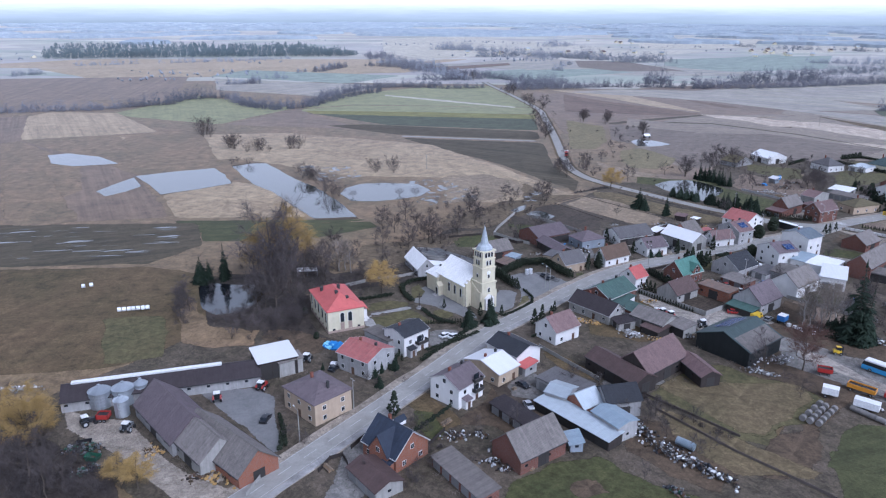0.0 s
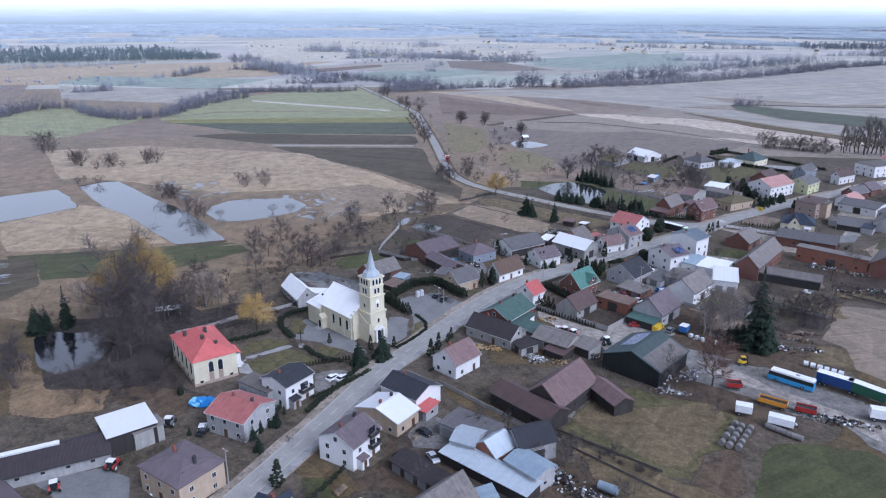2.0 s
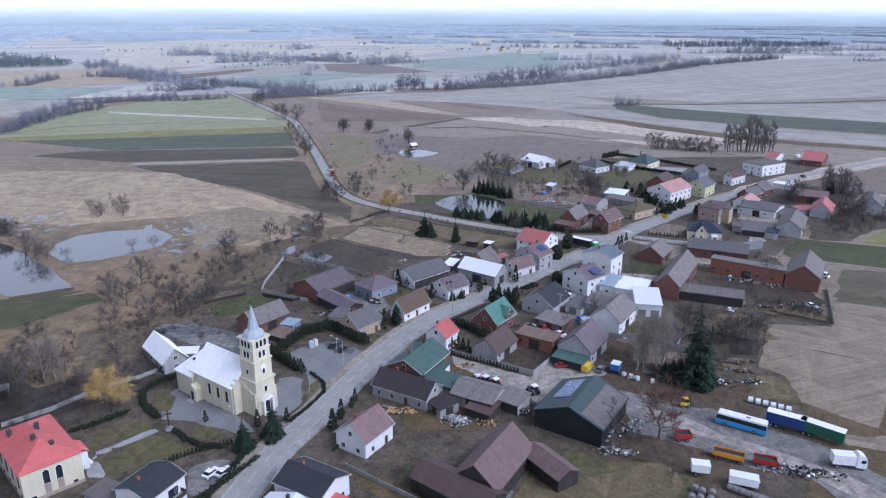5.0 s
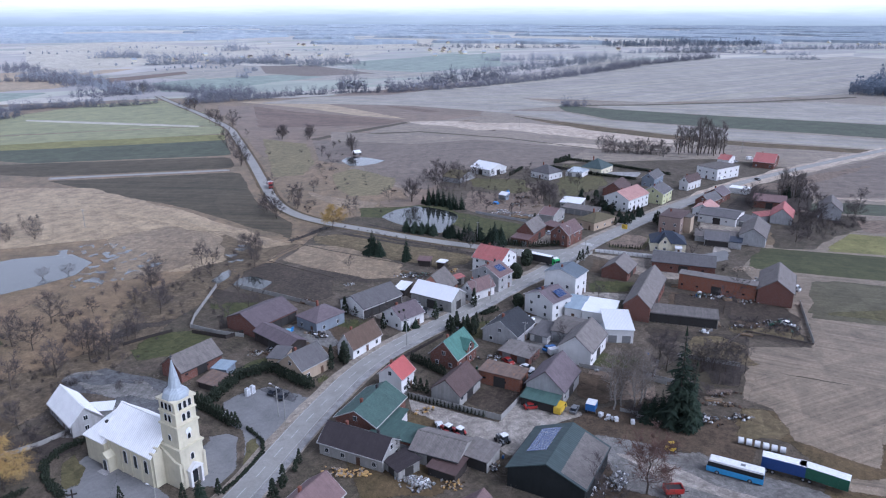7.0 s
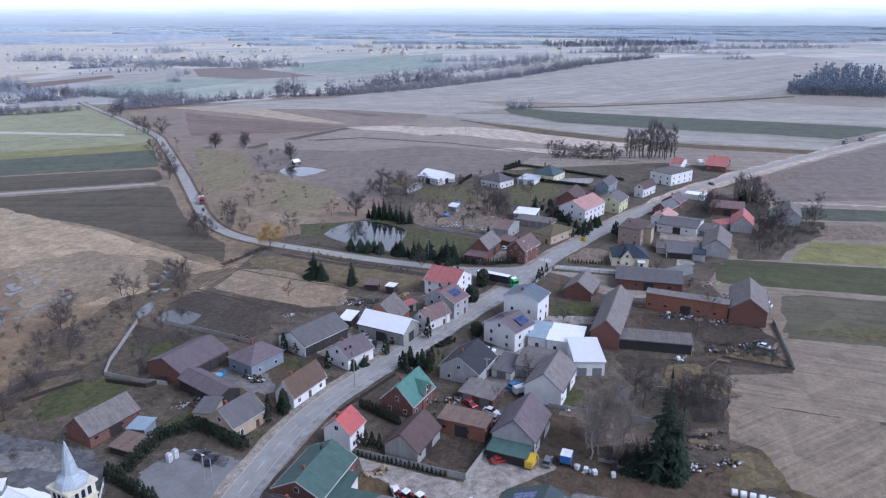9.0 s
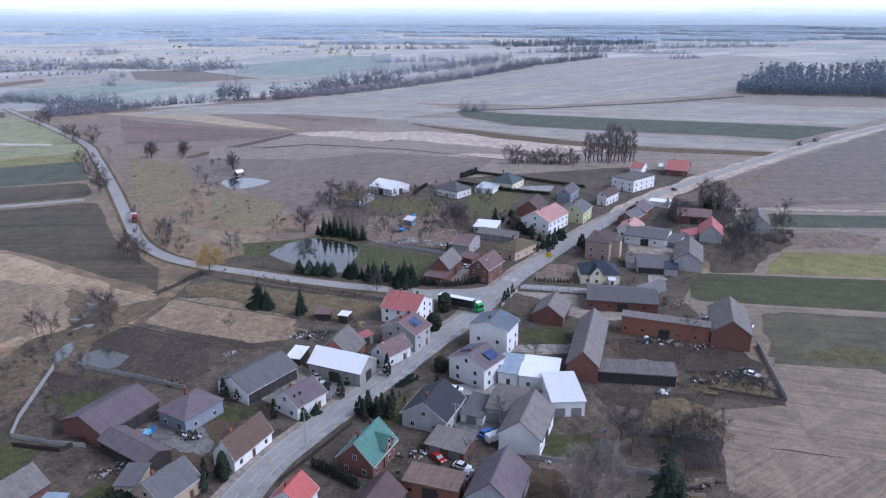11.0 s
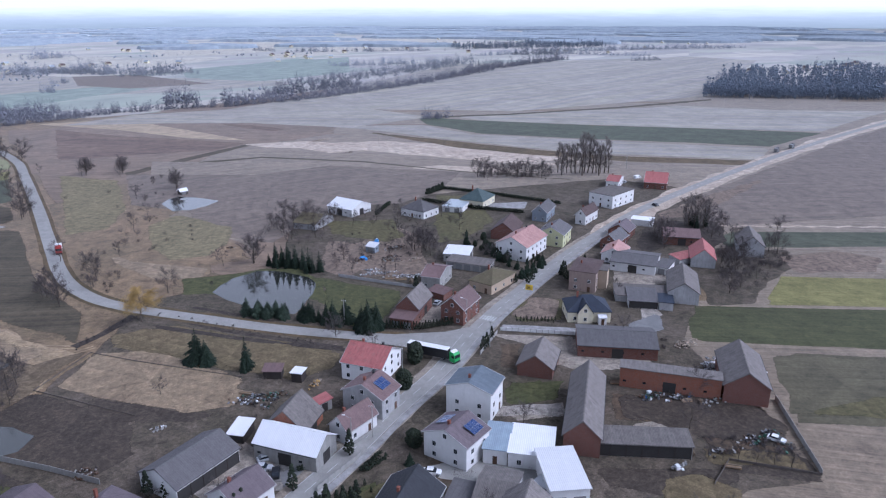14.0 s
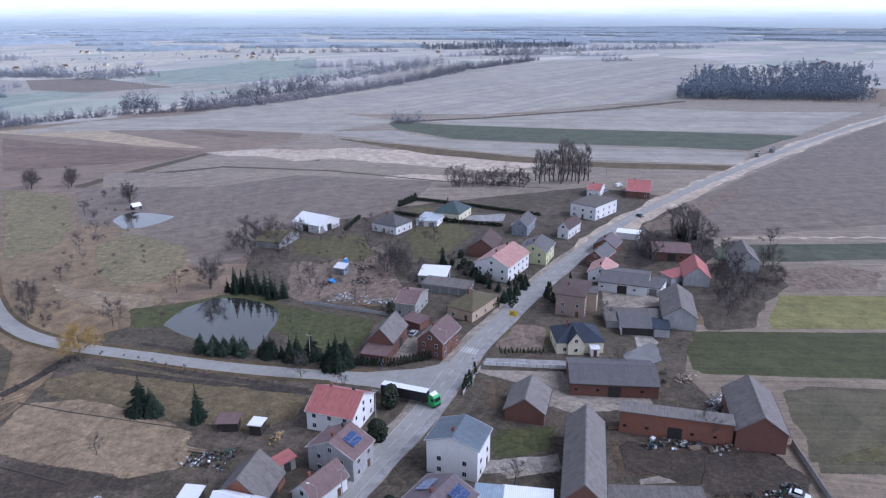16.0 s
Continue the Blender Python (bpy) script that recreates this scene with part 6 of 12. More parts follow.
building("shed", 23.7, 185.5, -46.7, 4.7, 5.0, 3.2, 3.2, "mono", W_GREY, R_RED, "small lean-to with a red roof", "garage", 0, "shed")
building("shed", 33.4, 173.7, -46.4, 13.3, 8.2, 3.5, 3.5, "flat", W_GREY, R_GREY, "long low shed with a grey flat roof", "garage", 0, "shed")
building("workshop", 31.3, 167.6, -34.8, 6.0, 6.8, 4.5, 5.5, "gab", W_GREY, R_ZINC, "workshop wing with a pale zinc roof", "garage", 0, "workshop")
building("workshop", 42.5, 154.8, -57.3, 9.0, 6.5, 4.5, 5.3, "gab", W_GREY, R_BLUEZ, "workshop wing with a bluish zinc roof", "garage", 0, "workshop")
building("workshop", 36.6, 163.6, 33.7, 6.8, 6.9, 4.0, 6.5, "gab", W_ORANGE, R_ZINC, "brick gabled middle of the workshop", "plain", 0, "workshop")
building("workshop", 33.7, 157.0, -51.0, 24.1, 5.1, 3.2, 3.2, "mono", W_WOOD, R_ZINC, "open front lean-to with pale zinc roof", "open", 0, "workshop")
building("shed", 45.5, 164.8, 12.0, 9.4, 8.2, 5.0, 7.5, "gab", W_GREY, R_DARK, "shed with a dark gabled roof", "barn", 0, "shed")
building("barn", 60.3, 186.0, 40.2, 18.8, 10.8, 4.5, 9.0, "gab", W_WOOD, R_TILE, "big wooden barn with a red-brown roof", "barn", 0, "barn")
building("barn", 50.1, 181.5, -58.0, 19.4, 8.0, 4.0, 6.0, "gab", W_WOOD, R_BROWN, "low wooden barn wing with brown roof", "barn", 0, "barn")
building("shed", 72.8, 182.8, -76.2, 12.1, 5.9, 3.5, 5.0, "gab", W_WOOD, R_TILE, "long low shed with red-brown roof", "barn", 0, "shed")
building("barn", 20.3, 144.8, 36.3, 14.2, 9.9, 4.0, 8.5, "gab", W_BRICK, R_ASB, "red brick barn with an old grey roof", "barn", 0, "barn")
building("shed", 19.1, 158.7, -53.4, 16.3, 4.6, 3.0, 3.0, "mono", W_WOOD, R_DARKBROWN, "row of low dark sheds", "garage", 0, "shed")
building("shed", 31.5, 148.5, -85.3, 5.5, 3.0, 2.5, 2.5, "mono", W_BLUEGREY, R_BLUEZ, "small shed with bluish zinc roof", "garage", 0, "shed")
building("shed", 4.9, 134.2, -55.5, 18.1, 5.1, 3.0, 3.0, "mono", W_BRICK, R_FELT, "long low brick shed with felt roof", "garage", 0, "shed")
building("house", -14.8, 133.6, -52.2, 11.4, 7.0, 2.8, 4.2, "gab", W_BLOCK, R_BROWN, "house with a weathered brown roof", "garage", 0, "shed")
building("house", 36.5, 209.0, 37.0, 10.4, 9.0, 4.5, 8.0, "gab", W_WHITE, R_TILE, "small white house with a brown gabled roof", "house", 1, "house")
building("barn", 90.8, 200.2, 37.8, 17.8, 17.4, 5.0, 8.5, "gab", W_BLACK, R_DKGREEN, "huge black-clad shed with grey-green roof", "barn", 0, "barn")
building("house", 59.6, 238.6, 41.3, 15.6, 11.3, 4.5, 7.5, "gab", W_BRICK, R_GREEN, "brick house with a green sheet roof", "house", 2, "house")
building("shed", 62.5, 227.1, -48.8, 11.4, 7.1, 3.5, 3.5, "flat", W_BRICK, R_GREEN, "low wing with a flat green roof", "garage", 0, "shed")
building("shed", 63.5, 233.7, -45.5, 4.9, 7.0, 3.5, 3.5, "mono", W_WHITE, R_GREEN, "small wing with a green roof", "garage", 0, "shed")
building("farmhouse", 52.7, 226.7, -49.9, 17.1, 8.6, 3.5, 6.5, "gab", W_BLOCK, R_DARKBROWN, "long low stone farmhouse with a dark brown roof", "house", 2, "house")
building("shed", 59.4, 216.6, -74.8, 5.5, 5.9, 2.8, 2.8, "mono", W_BLOCK, R_DARKBROWN, "low shed with a dark brown roof", "barn", 0, "shed")
building("barn", 69.9, 217.5, -48.4, 12.0, 9.7, 3.5, 5.5, "gab", W_BLOCK, R_ASB, "long grey shed with fibre-cement roof", "barn", 0, "barn")
building("shed", 68.4, 211.4, -53.0, 6.9, 5.8, 2.8, 2.8, "mono", W_WOOD, R_BROWN, "low lean-to with brown roof", "open", 0, "shed")
building("shed", 77.2, 211.8, -54.8, 6.4, 6.4, 3.5, 3.5, "mono", W_BLOCK, R_ASB, "grey block shed with an open front", "open", 0, "shed")
building("house", 71.8, 252.7, 37.7, 6.8, 7.2, 5.0, 8.0, "gab", W_WHITE, R_RED, "small white house with a bright red roof", "house", 1, "house")
building("house", 92.9, 260.6, 34.1, 11.4, 9.1, 4.0, 8.5, "gab", W_BRICK, R_TEAL, "red brick house with a steep teal roof", "house", 2, "house")
building("shed", 85.3, 242.6, 36.2, 12.1, 8.6, 3.5, 7.0, "gab", W_BLOCK, R_BROWN, "grey block barn with a brown roof", "barn", 0, "shed")
building("shed", 100.0, 242.6, -51.1, 12.2, 6.4, 4.0, 4.0, "flat", W_ORANGE, R_RUST, "long brick shed with a rusty flat roof", "barn", 0, "shed")
building("barn", 110.2, 233.1, 37.7, 13.5, 10.5, 4.5, 9.0, "gab", W_GREY, R_LILAC, "grey barn with a plum gabled roof", "barn", 0, "barn")
building("shed", 103.0, 227.6, -52.3, 9.5, 4.2, 3.0, 3.0, "mono", W_WOOD, R_GREEN, "open lean-to with green roof", "open", 0, "shed")
building("barn", 21.1, 286.8, 31.8, 14.1, 8.7, 3.5, 7.0, "gab", W_BRICK, R_ASB, "old brick barn with a worn grey roof", "barn", 0, "barn")
building("barn", 45.8, 310.5, 30.8, 17.5, 14.2, 4.0, 7.0, "gab", W_BRICK, R_LILAC, "brick barn with a plum roof and open bays", "open", 0, "barn")
building("shed", 47.8, 292.0, -66.5, 17.8, 6.8, 3.5, 5.0, "gab", W_WOOD, R_LILAC, "low shed with a dark plum roof", "barn", 0, "shed")
building("house", 50.5, 272.1, 28.9, 10.4, 9.2, 4.0, 7.5, "gab", W_BEIGE, R_GREY, "beige house with a grey gabled roof", "house", 1, "house")
building("house_wing", 45.0, 279.0, -33.1, 4.6, 7.6, 4.0, 4.0, "flat", W_BEIGE, R_GREY, "flat-roofed wing of a beige house", "garage", 0, "shed")
building("house", 63.5, 302.2, -63.9, 9.9, 12.1, 4.0, 7.0, "hip", W_BLUEGREY, R_LILAC, "blue-grey bungalow with a plum hipped roof", "house", 1, "house")
building("house", 69.7, 279.6, 32.1, 13.4, 6.2, 3.5, 7.5, "gab", W_WHITE, R_ORANGE, "old house with a brown clay tile roof", "house", 1, "house")
building("barn", 83.6, 309.1, 23.4, 18.1, 12.0, 4.0, 7.0, "gab", W_WHITE, R_GREY, "long white-walled barn with dark open bays", "open", 0, "barn")
building("barn", 106.3, 302.2, -56.4, 16.8, 9.6, 4.5, 7.5, "gab", W_BLOCK, R_WHITE, "block barn with a bright zinc roof", "barn", 0, "barn")
building("shed", 98.6, 317.3, -46.4, 4.1, 6.4, 3.0, 3.0, "mono", W_WOOD, R_WHITE, "open lean-to with a white roof", "open", 0, "shed")
building("house", 89.0, 292.1, 21.2, 10.1, 9.3, 4.0, 7.0, "gab", W_WHITE, R_LILAC, "house with a plum gabled roof", "house", 1, "house")
building("barn", 110.9, 313.1, 40.0, 10.8, 11.0, 3.0, 8.0, "gab", W_ORANGE, R_ASB, "old barn with a steep worn grey roof", "barn", 0, "barn")
building("shed", 120.9, 317.5, -87.7, 3.7, 4.2, 3.0, 3.0, "mono", W_BLOCK, R_REDOLD, "small shed with a red roof", "barn", 0, "shed")
building("house", 122.3, 302.6, 18.0, 10.9, 6.0, 4.0, 7.0, "gab", W_WHITE, R_TILE, "low white house with a red-brown roof", "house", 1, "house")
building("house", 132.1, 310.2, 26.2, 8.7, 12.3, 6.0, 9.0, "gab", W_GREY, R_TILE, "taller house with red-brown roof and solar panels", "house", 2, "house")
building("house", 142.3, 327.3, -56.7, 12.8, 13.3, 5.5, 9.0, "gab", W_WHITE, R_REDOLD, "white house with a red gabled roof", "house", 2, "house")
building("house", 153.6, 293.0, 31.0, 9.7, 12.3, 8.5, 10.5, "gab", W_WHITE, R_SLATE, "tall white three-storey house with a blue-grey roof", "house", 1, "house")
building("house", 137.7, 279.9, 19.0, 9.9, 12.1, 6.5, 9.0, "gab", W_WHITE, R_LILAC, "white house with solar panels on a plum roof", "house", 1, "house")
building("workshop", 146.1, 274.6, -47.6, 5.7, 10.5, 4.5, 4.5, "mono", W_WHITE, R_BLUEZ, "low workshop with bluish zinc roof", "house", 0, "workshop")
building("workshop", 151.6, 268.5, -47.4, 10.2, 11.1, 4.5, 4.5, "mono", W_WHITE, R_WHITE, "low workshop with bright white roof", "house", 0, "workshop")
building("shed", 148.9, 256.0, -29.8, 8.6, 14.2, 5.0, 5.0, "mono", W_WHITE, R_WHITE, "tall shed with bright white roof", "garage", 0, "shed")
building("shed", 145.8, 256.6, -77.8, 4.4, 5.4, 3.0, 3.0, "mono", W_WHITE, R_WHITE, "small low white-roofed shed", "garage", 0, "shed")
building("barn", 173.0, 271.7, 40.4, 31.7, 8.7, 5.5, 9.5, "gab", W_BRICK, R_ASB, "long brick barn with grey fibre-cement roof", "barn", 0, "barn")
building("shed", 174.3, 254.9, -40.7, 23.3, 6.3, 4.0, 4.0, "mono", W_BLOCK, R_ASB, "long low block shed with grey roof", "open", 0, "shed")
building("barn", 204.2, 269.2, -53.2, 26.9, 4.5, 6.0, 6.0, "flat", W_ORANGE, R_ASB, "long red brick shed with a flat grey roof", "barn", 0, "barn")
building("barn", 221.9, 258.4, 39.6, 21.1, 11.6, 5.5, 9.5, "gab", W_BRICK, R_ASB, "tall red brick barn with grey gabled roof", "barn", 0, "barn")
building("stable", 212.1, 295.7, -43.6, 23.9, 15.0, 4.0, 6.0, "gab", W_BRICK, R_GREY, "brick stable with a grey roof", "barn", 0, "stable")
building("barn", 183.6, 300.3, 36.5, 12.9, 10.2, 3.5, 7.0, "gab", W_BRICK, R_ASB, "small brick barn with grey gabled roof", "barn", 0, "barn")
building("house", 223.3, 318.6, -36.2, 14.6, 11.5, 4.0, 8.0, "hip", W_CREAM, R_NAVY, "cream house with dark blue hipped roof", "house", 1, "house")
building("house", 245.5, 339.6, -57.8, 10.0, 15.9, 8.0, 8.6, "hip", W_ROSE, R_BROWN, "dusky beige cube-shaped house", "house", 1, "house")
building("house_wing", 249.4, 334.7, -55.3, 3.8, 6.8, 7.5, 7.5, "flat", W_BEIGE, R_FELT, "beige wing of a cube-shaped house", "plain", 0, "shed")
building("stable", 277.3, 341.9, -58.6, 17.9, 17.1, 4.0, 5.5, "gab", W_WHITE, R_GREY, "long white stable with grey roof", "barn", 0, "stable")
building("shed", 282.4, 331.0, -68.6, 5.0, 9.9, 3.5, 3.5, "mono", W_WHITE, R_GREY, "low white shed with garage doors", "garage", 0, "shed")
building("garage", 248.6, 315.1, -44.9, 10.3, 11.7, 3.2, 3.2, "mono", W_WHITE, R_GREY, "carport with a pale grey roof", "open", 0, "garage")
building("shed", 252.5, 307.7, -48.6, 4.8, 8.3, 3.0, 3.0, "flat", W_GREY, R_NAVY, "low shed with dark flat roof", "plain", 0, "shed")
building("shed", 252.2, 317.9, -44.0, 19.9, 9.8, 3.0, 3.0, "mono", W_GREY, R_FELT, "long low grey shed", "plain", 0, "shed")
building("barn", 268.0, 312.1, 38.4, 22.6, 10.8, 4.5, 8.0, "gab", W_GREY, R_ASB, "grey barn with a long grey gabled roof", "barn", 0, "barn")
building("barn", 304.3, 329.0, 38.2, 15.9, 9.7, 4.0, 8.0, "gab", W_GREY, R_REDOLD, "grey barn with a pinkish red roof", "barn", 0, "barn")
building("shed", 298.0, 332.9, -7.6, 12.0, 5.7, 3.5, 3.5, "mono", W_GREY, R_REDOLD, "low wing with pinkish red roof", "plain", 0, "shed")
building("barn", 333.5, 325.6, 37.8, 17.5, 10.4, 5.0, 9.0, "gab", W_GREY, R_ASB, "pale grey barn at the field edge", "barn", 0, "barn")
building("house", 278.1, 353.4, 30.5, 12.7, 9.4, 4.0, 6.5, "gab", W_WHITE, R_PINK, "small white house with pinkish red roof", "house", 1, "house")
building("house", 291.6, 365.9, 19.9, 13.6, 7.7, 4.0, 7.0, "gab", W_BRICK, R_GREY, "brick house with grey roof", "house", 1, "house")
building("house", 306.0, 373.9, 23.0, 11.0, 9.5, 4.0, 7.0, "gab", W_BRICK, R_LILAC, "brick house with plum roof", "house", 1, "house")
building("barn", 321.5, 352.5, -48.6, 15.8, 14.6, 4.0, 6.0, "gab", W_BRICK, R_TILE, "long brick barn with patched tile roof", "barn", 0, "barn")
building("shed", 328.9, 380.2, -59.1, 10.3, 6.4, 3.0, 3.0, "flat", W_WHITE, R_WHITE, "low long white-roofed shelter", "plain", 0, "shed")
building("house", 251.2, 383.1, 23.1, 21.5, 14.3, 6.5, 10.0, "gab", W_WHITE, R_PINK, "large white house with a pinkish tile roof", "house", 2, "house")
building("house", 273.8, 385.7, 29.7, 14.0, 11.6, 6.0, 9.0, "gab", W_YELLOW, R_GREY, "pale yellow-green house with grey roof", "house", 1, "house")
building("barn", 263.7, 407.3, 35.8, 17.3, 11.3, 4.0, 8.0, "gab", W_BRICK, R_BROWN, "brick barn with brown roof", "barn", 0, "barn")
building("house", 250.2, 460.6, -71.3, 14.5, 13.0, 4.0, 8.0, "hip", W_WHITE, R_GREY, "white bungalow with a grey hipped roof", "house", 1, "house")
building("garage", 272.1, 458.2, -55.1, 10.6, 15.0, 3.0, 3.0, "flat", W_WHITE, R_ZINC, "white double garage with flat roof", "garage", 0, "garage")
building("house", 287.7, 459.9, -62.0, 14.0, 16.4, 4.0, 9.0, "hip", W_CREAM, R_DKGREEN, "bungalow with a dark hipped roof", "house", 1, "house")
building("house", 298.0, 418.4, 30.8, 16.0, 7.5, 5.0, 8.0, "gab", W_BLUEGREY, R_GREY, "pale grey house with a grey roof", "house", 1, "house")
building("house", 311.2, 401.1, 20.3, 15.7, 5.3, 5.0, 8.0, "gab", W_WHITE, R_BROWN, "white house with a brown roof", "house", 1, "house")
building("house", 348.4, 417.7, -79.3, 14.6, 22.3, 7.0, 7.0, "flat", W_WHITE, R_FELT, "pale grey flat-roofed house", "house", 0, "house")
building("house", 403.0, 430.1, -56.2, 12.9, 22.4, 4.0, 8.0, "gab", W_BRICK, R_REDOLD, "red brick house with red roof", "house", 1, "house")
building("house", 383.0, 445.4, -60.1, 7.4, 15.9, 4.0, 6.0, "gab", W_WHITE, R_REDOLD, "white house with a red roof", "house", 1, "house")
building("barn", 223.0, 486.7, -70.0, 16.6, 15.3, 4.0, 7.0, "gab", W_WHITE, R_WHITE, "white-roofed barn at the field edge", "barn", 0, "barn")
building("shed", 224.2, 393.2, -48.0, 10.9, 10.1, 4.0, 4.0, "mono", W_BLOCK, R_WHITE, "block shed with white roof", "barn", 0, "shed")
building("shed", 220.9, 380.8, -58.2, 18.4, 7.0, 3.5, 3.5, "mono", W_BLOCK, R_FELT, "long low grey block shed", "garage", 0, "shed")
building("house", 200.0, 375.3, -55.1, 7.5, 14.4, 5.0, 7.0, "gab", W_BLOCK, R_TILE, "unplastered house with a patched roof", "house", 1, "house")
building("house", 215.6, 360.1, -71.9, 10.1, 17.4, 4.0, 7.0, "hip", W_BEIGE, R_MOSS, "old bungalow with a mossy hipped roof", "house", 1, "house")
building("house", 187.5, 343.7, 26.7, 12.9, 8.5, 6.0, 9.5, "gab", W_BRICK, R_TILE, "red brick corner house with red-brown roof", "house", 1, "house")
building("barn", 176.4, 355.7, 35.6, 14.0, 8.0, 5.0, 9.0, "gab", W_BRICK, R_ASB, "brick barn with steep grey roof", "barn", 0, "barn")
building("shed", 171.3, 351.8, -53.0, 8.0, 14.3, 4.0, 4.0, "mono", W_BRICK, R_TILE, "low brick wing with red-brown roof", "garage", 0, "shed")
building("shed", 192.5, 362.7, -73.4, 7.4, 5.3, 3.0, 3.0, "mono", W_BRICK, R_TILE, "row of low brick sheds", "plain", 0, "shed")
building("house", 115.9, 268.3, 34.9, 12.9, 11.9, 4.0, 8.0, "gab", W_GREY, R_DARK, "grey house with a dark gabled roof", "house", 1, "house")
building("barn", 134.0, 260.2, -52.8, 8.3, 12.7, 4.0, 5.5, "gab", W_GREY, R_ASB, "low grey barn with a garage door", "garage", 0, "barn")
building("barn", 130.4, 248.3, 36.8, 15.2, 10.0, 5.0, 9.0, "gab", W_WHITE, R_ASB, "tall white barn with a steep fibre-cement roof", "barn", 0, "barn")
building("shed", 111.8, 254.2, -57.5, 9.9, 7.2, 3.0, 3.0, "mono", W_BRICK, R_ASB, "low brick shed with a grey roof", "garage", 0, "shed")
building("shed", 140.9, 230.5, -47.7, 4.3, 6.6, 2.5, 2.5, "mono", W_GREY, R_GREY, "small grey garden hut", "plain", 0, "shed")
building("shed", 126.4, 263.4, -55.4, 6.0, 9.8, 3.0, 3.0, "mono", W_WHITE, R_GREY, "low link building between house and barn", "garage", 0, "shed")
building("shed", -3.3, 269.4, -14.6, 6.5, 2.8, 3.2, 3.2, "mono", W_GREY, R_WHITE, "low white-roofed wing by the church", "plain", 0, "shed")
building("shed", -44.1, 184.7, 33.4, 7.0, 3.5, 5.0, 5.0, "mono", W_BLOCK, R_ASB, "grey lean-to beside the open shed", "plain", 0, "shed")
building("shed", 29.1, 280.8, -37.5, 4.5, 5.0, 2.5, 2.5, "flat", W_BLUEGREY, R_BLUEZ, "small light blue shed", "plain", 0, "shed")
building("shed", 25.8, 274.0, -50.4, 7.2, 5.6, 2.5, 2.5, "mono", W_WOOD, R_RUST, "low shed with a rusty roof", "plain", 0, "shed")
building("shed", 117.7, 341.7, -36.2, 5.2, 3.5, 3.0, 3.0, "mono", W_WOOD, R_TILE, "small dark red garden shed", "plain", 0, "shed")
building("shed", 122.7, 335.4, -48.6, 3.1, 3.3, 3.0, 3.0, "flat", W_WOOD, R_WHITE, "small shed with a white roof", "plain", 0, "shed")
building("shed", 197.3, 476.4, -56.0, 12.0, 18.0, 3.2, 6.0, "gab", W_GREY, R_MOSS, "old shed with a mossy roof among bare trees", "plain", 0, "shed")
building("site_hut", 199.1, 422.9, -62.0, 4.6, 3.4, 3.2, 3.6, "mono", W_BLUEGREY, R_WHITE, "pale blue hut with a white roof on a building plot", "garage", 0, "hut")

# ---- church ----
def arch_window(parent, m, w=0.9, h=2.4):
    """A tall round-headed window: a pale surround and dark leaded glass."""
    def ring(w, h):
        return [(-w / 2, 0), (w / 2, 0)] + [(w / 2 * math.cos(a), h - w / 2 + w / 2 * math.sin(a)) for a in [math.pi * i / 8 for i in range(9)]]
    def pull(r, y0, y1):
        n = len(r)
        v = [(x, y0, z) for x, z in r] + [(x, y1, z) for x, z in r]
        return Solid().add(v, [tuple(range(n)), tuple(range(2 * n - 1, n - 1, -1))] + [(i, n + i, n + (i + 1) % n, (i + 1) % n) for i in range(n)])
    wn_ = part("window", pull(ring(w + 0.3, h + 0.15), -0.1, 0.05), W_WHITE, parent, "", m)
    part("pane", pull(ring(w, h), -0.13, 0.0), GLASS, wn_)


church = thing("church", pose(14.2, 233.6, 0.02, 0, 0, 124), "cream plastered church with white roof and pointed tower", "church")
# local x runs from the tower back along the nave
NW, NE, NR = 6.0, 8.0, 13.2
nave = Solid()
nave.add([(3, -NW, 0), (20, -NW, 0), (20, NW, 0), (3, NW, 0), (3, -NW, NE), (20, -NW, NE), (20, NW, NE), (3, NW, NE), (3, 0, NR - 0.1), (20, 0, NR - 0.1)],
         [(3, 2, 1, 0), (0, 1, 5, 4), (2, 3, 7, 6), (1, 2, 6, 9, 5), (3, 0, 4, 8, 7), (4, 5, 9, 8), (6, 7, 8, 9)])
part("nave_wall", nave, W_CREAM, church)
roof = Solid()
e0 = NE - 0.3
roof.slab([(2.6, -NW - 0.5, e0), (20.4, -NW - 0.5, e0), (20.4, 0, NR + 0.1), (2.6, 0, NR + 0.1)], 0.2)
roof.slab([(20.4, NW + 0.5, e0), (2.6, NW + 0.5, e0), (2.6, 0, NR + 0.1), (20.4, 0, NR + 0.1)], 0.2)
roof.box(2.6, -0.2, NR, 20.4, 0.2, NR + 0.18)
part("nave_roof", roof, R_CHURCH, church, "bright zinc standing-seam roof")
part("chancel_wall", Solid().box(19.0, -6.8, 0, 26, 6.8, 6.3), W_CREAM, church)
cr = Solid().add([(18.8, -7.2, 6.3), (26.5, -7.2, 6.3), (26.5, 7.2, 6.3), (18.8, 7.2, 6.3), (18.8, -0.9, 11.8), (18.8, 0.9, 11.8), (22.3, 0, 11.0), (18.8, -7.2, 6.1), (26.5, -7.2, 6.1), (26.5, 7.2, 6.1), (18.8, 7.2, 6.1)],
                 [(0, 1, 6, 4), (1, 2, 6), (2, 3, 5, 6), (4, 6, 5), (0, 4, 5, 3), (7, 8, 1, 0), (8, 9, 2, 1), (9, 10, 3, 2), (10, 7, 0, 3), (10, 9, 8, 7)])
part("chancel_roof", cr, R_CHURCH, church, "bright zinc roof over the chancel")
part("roof_hatch", Solid().box(21.2, 3.2, 8.7, 21.9, 3.9, 9.7), DOOR_DARK, church)
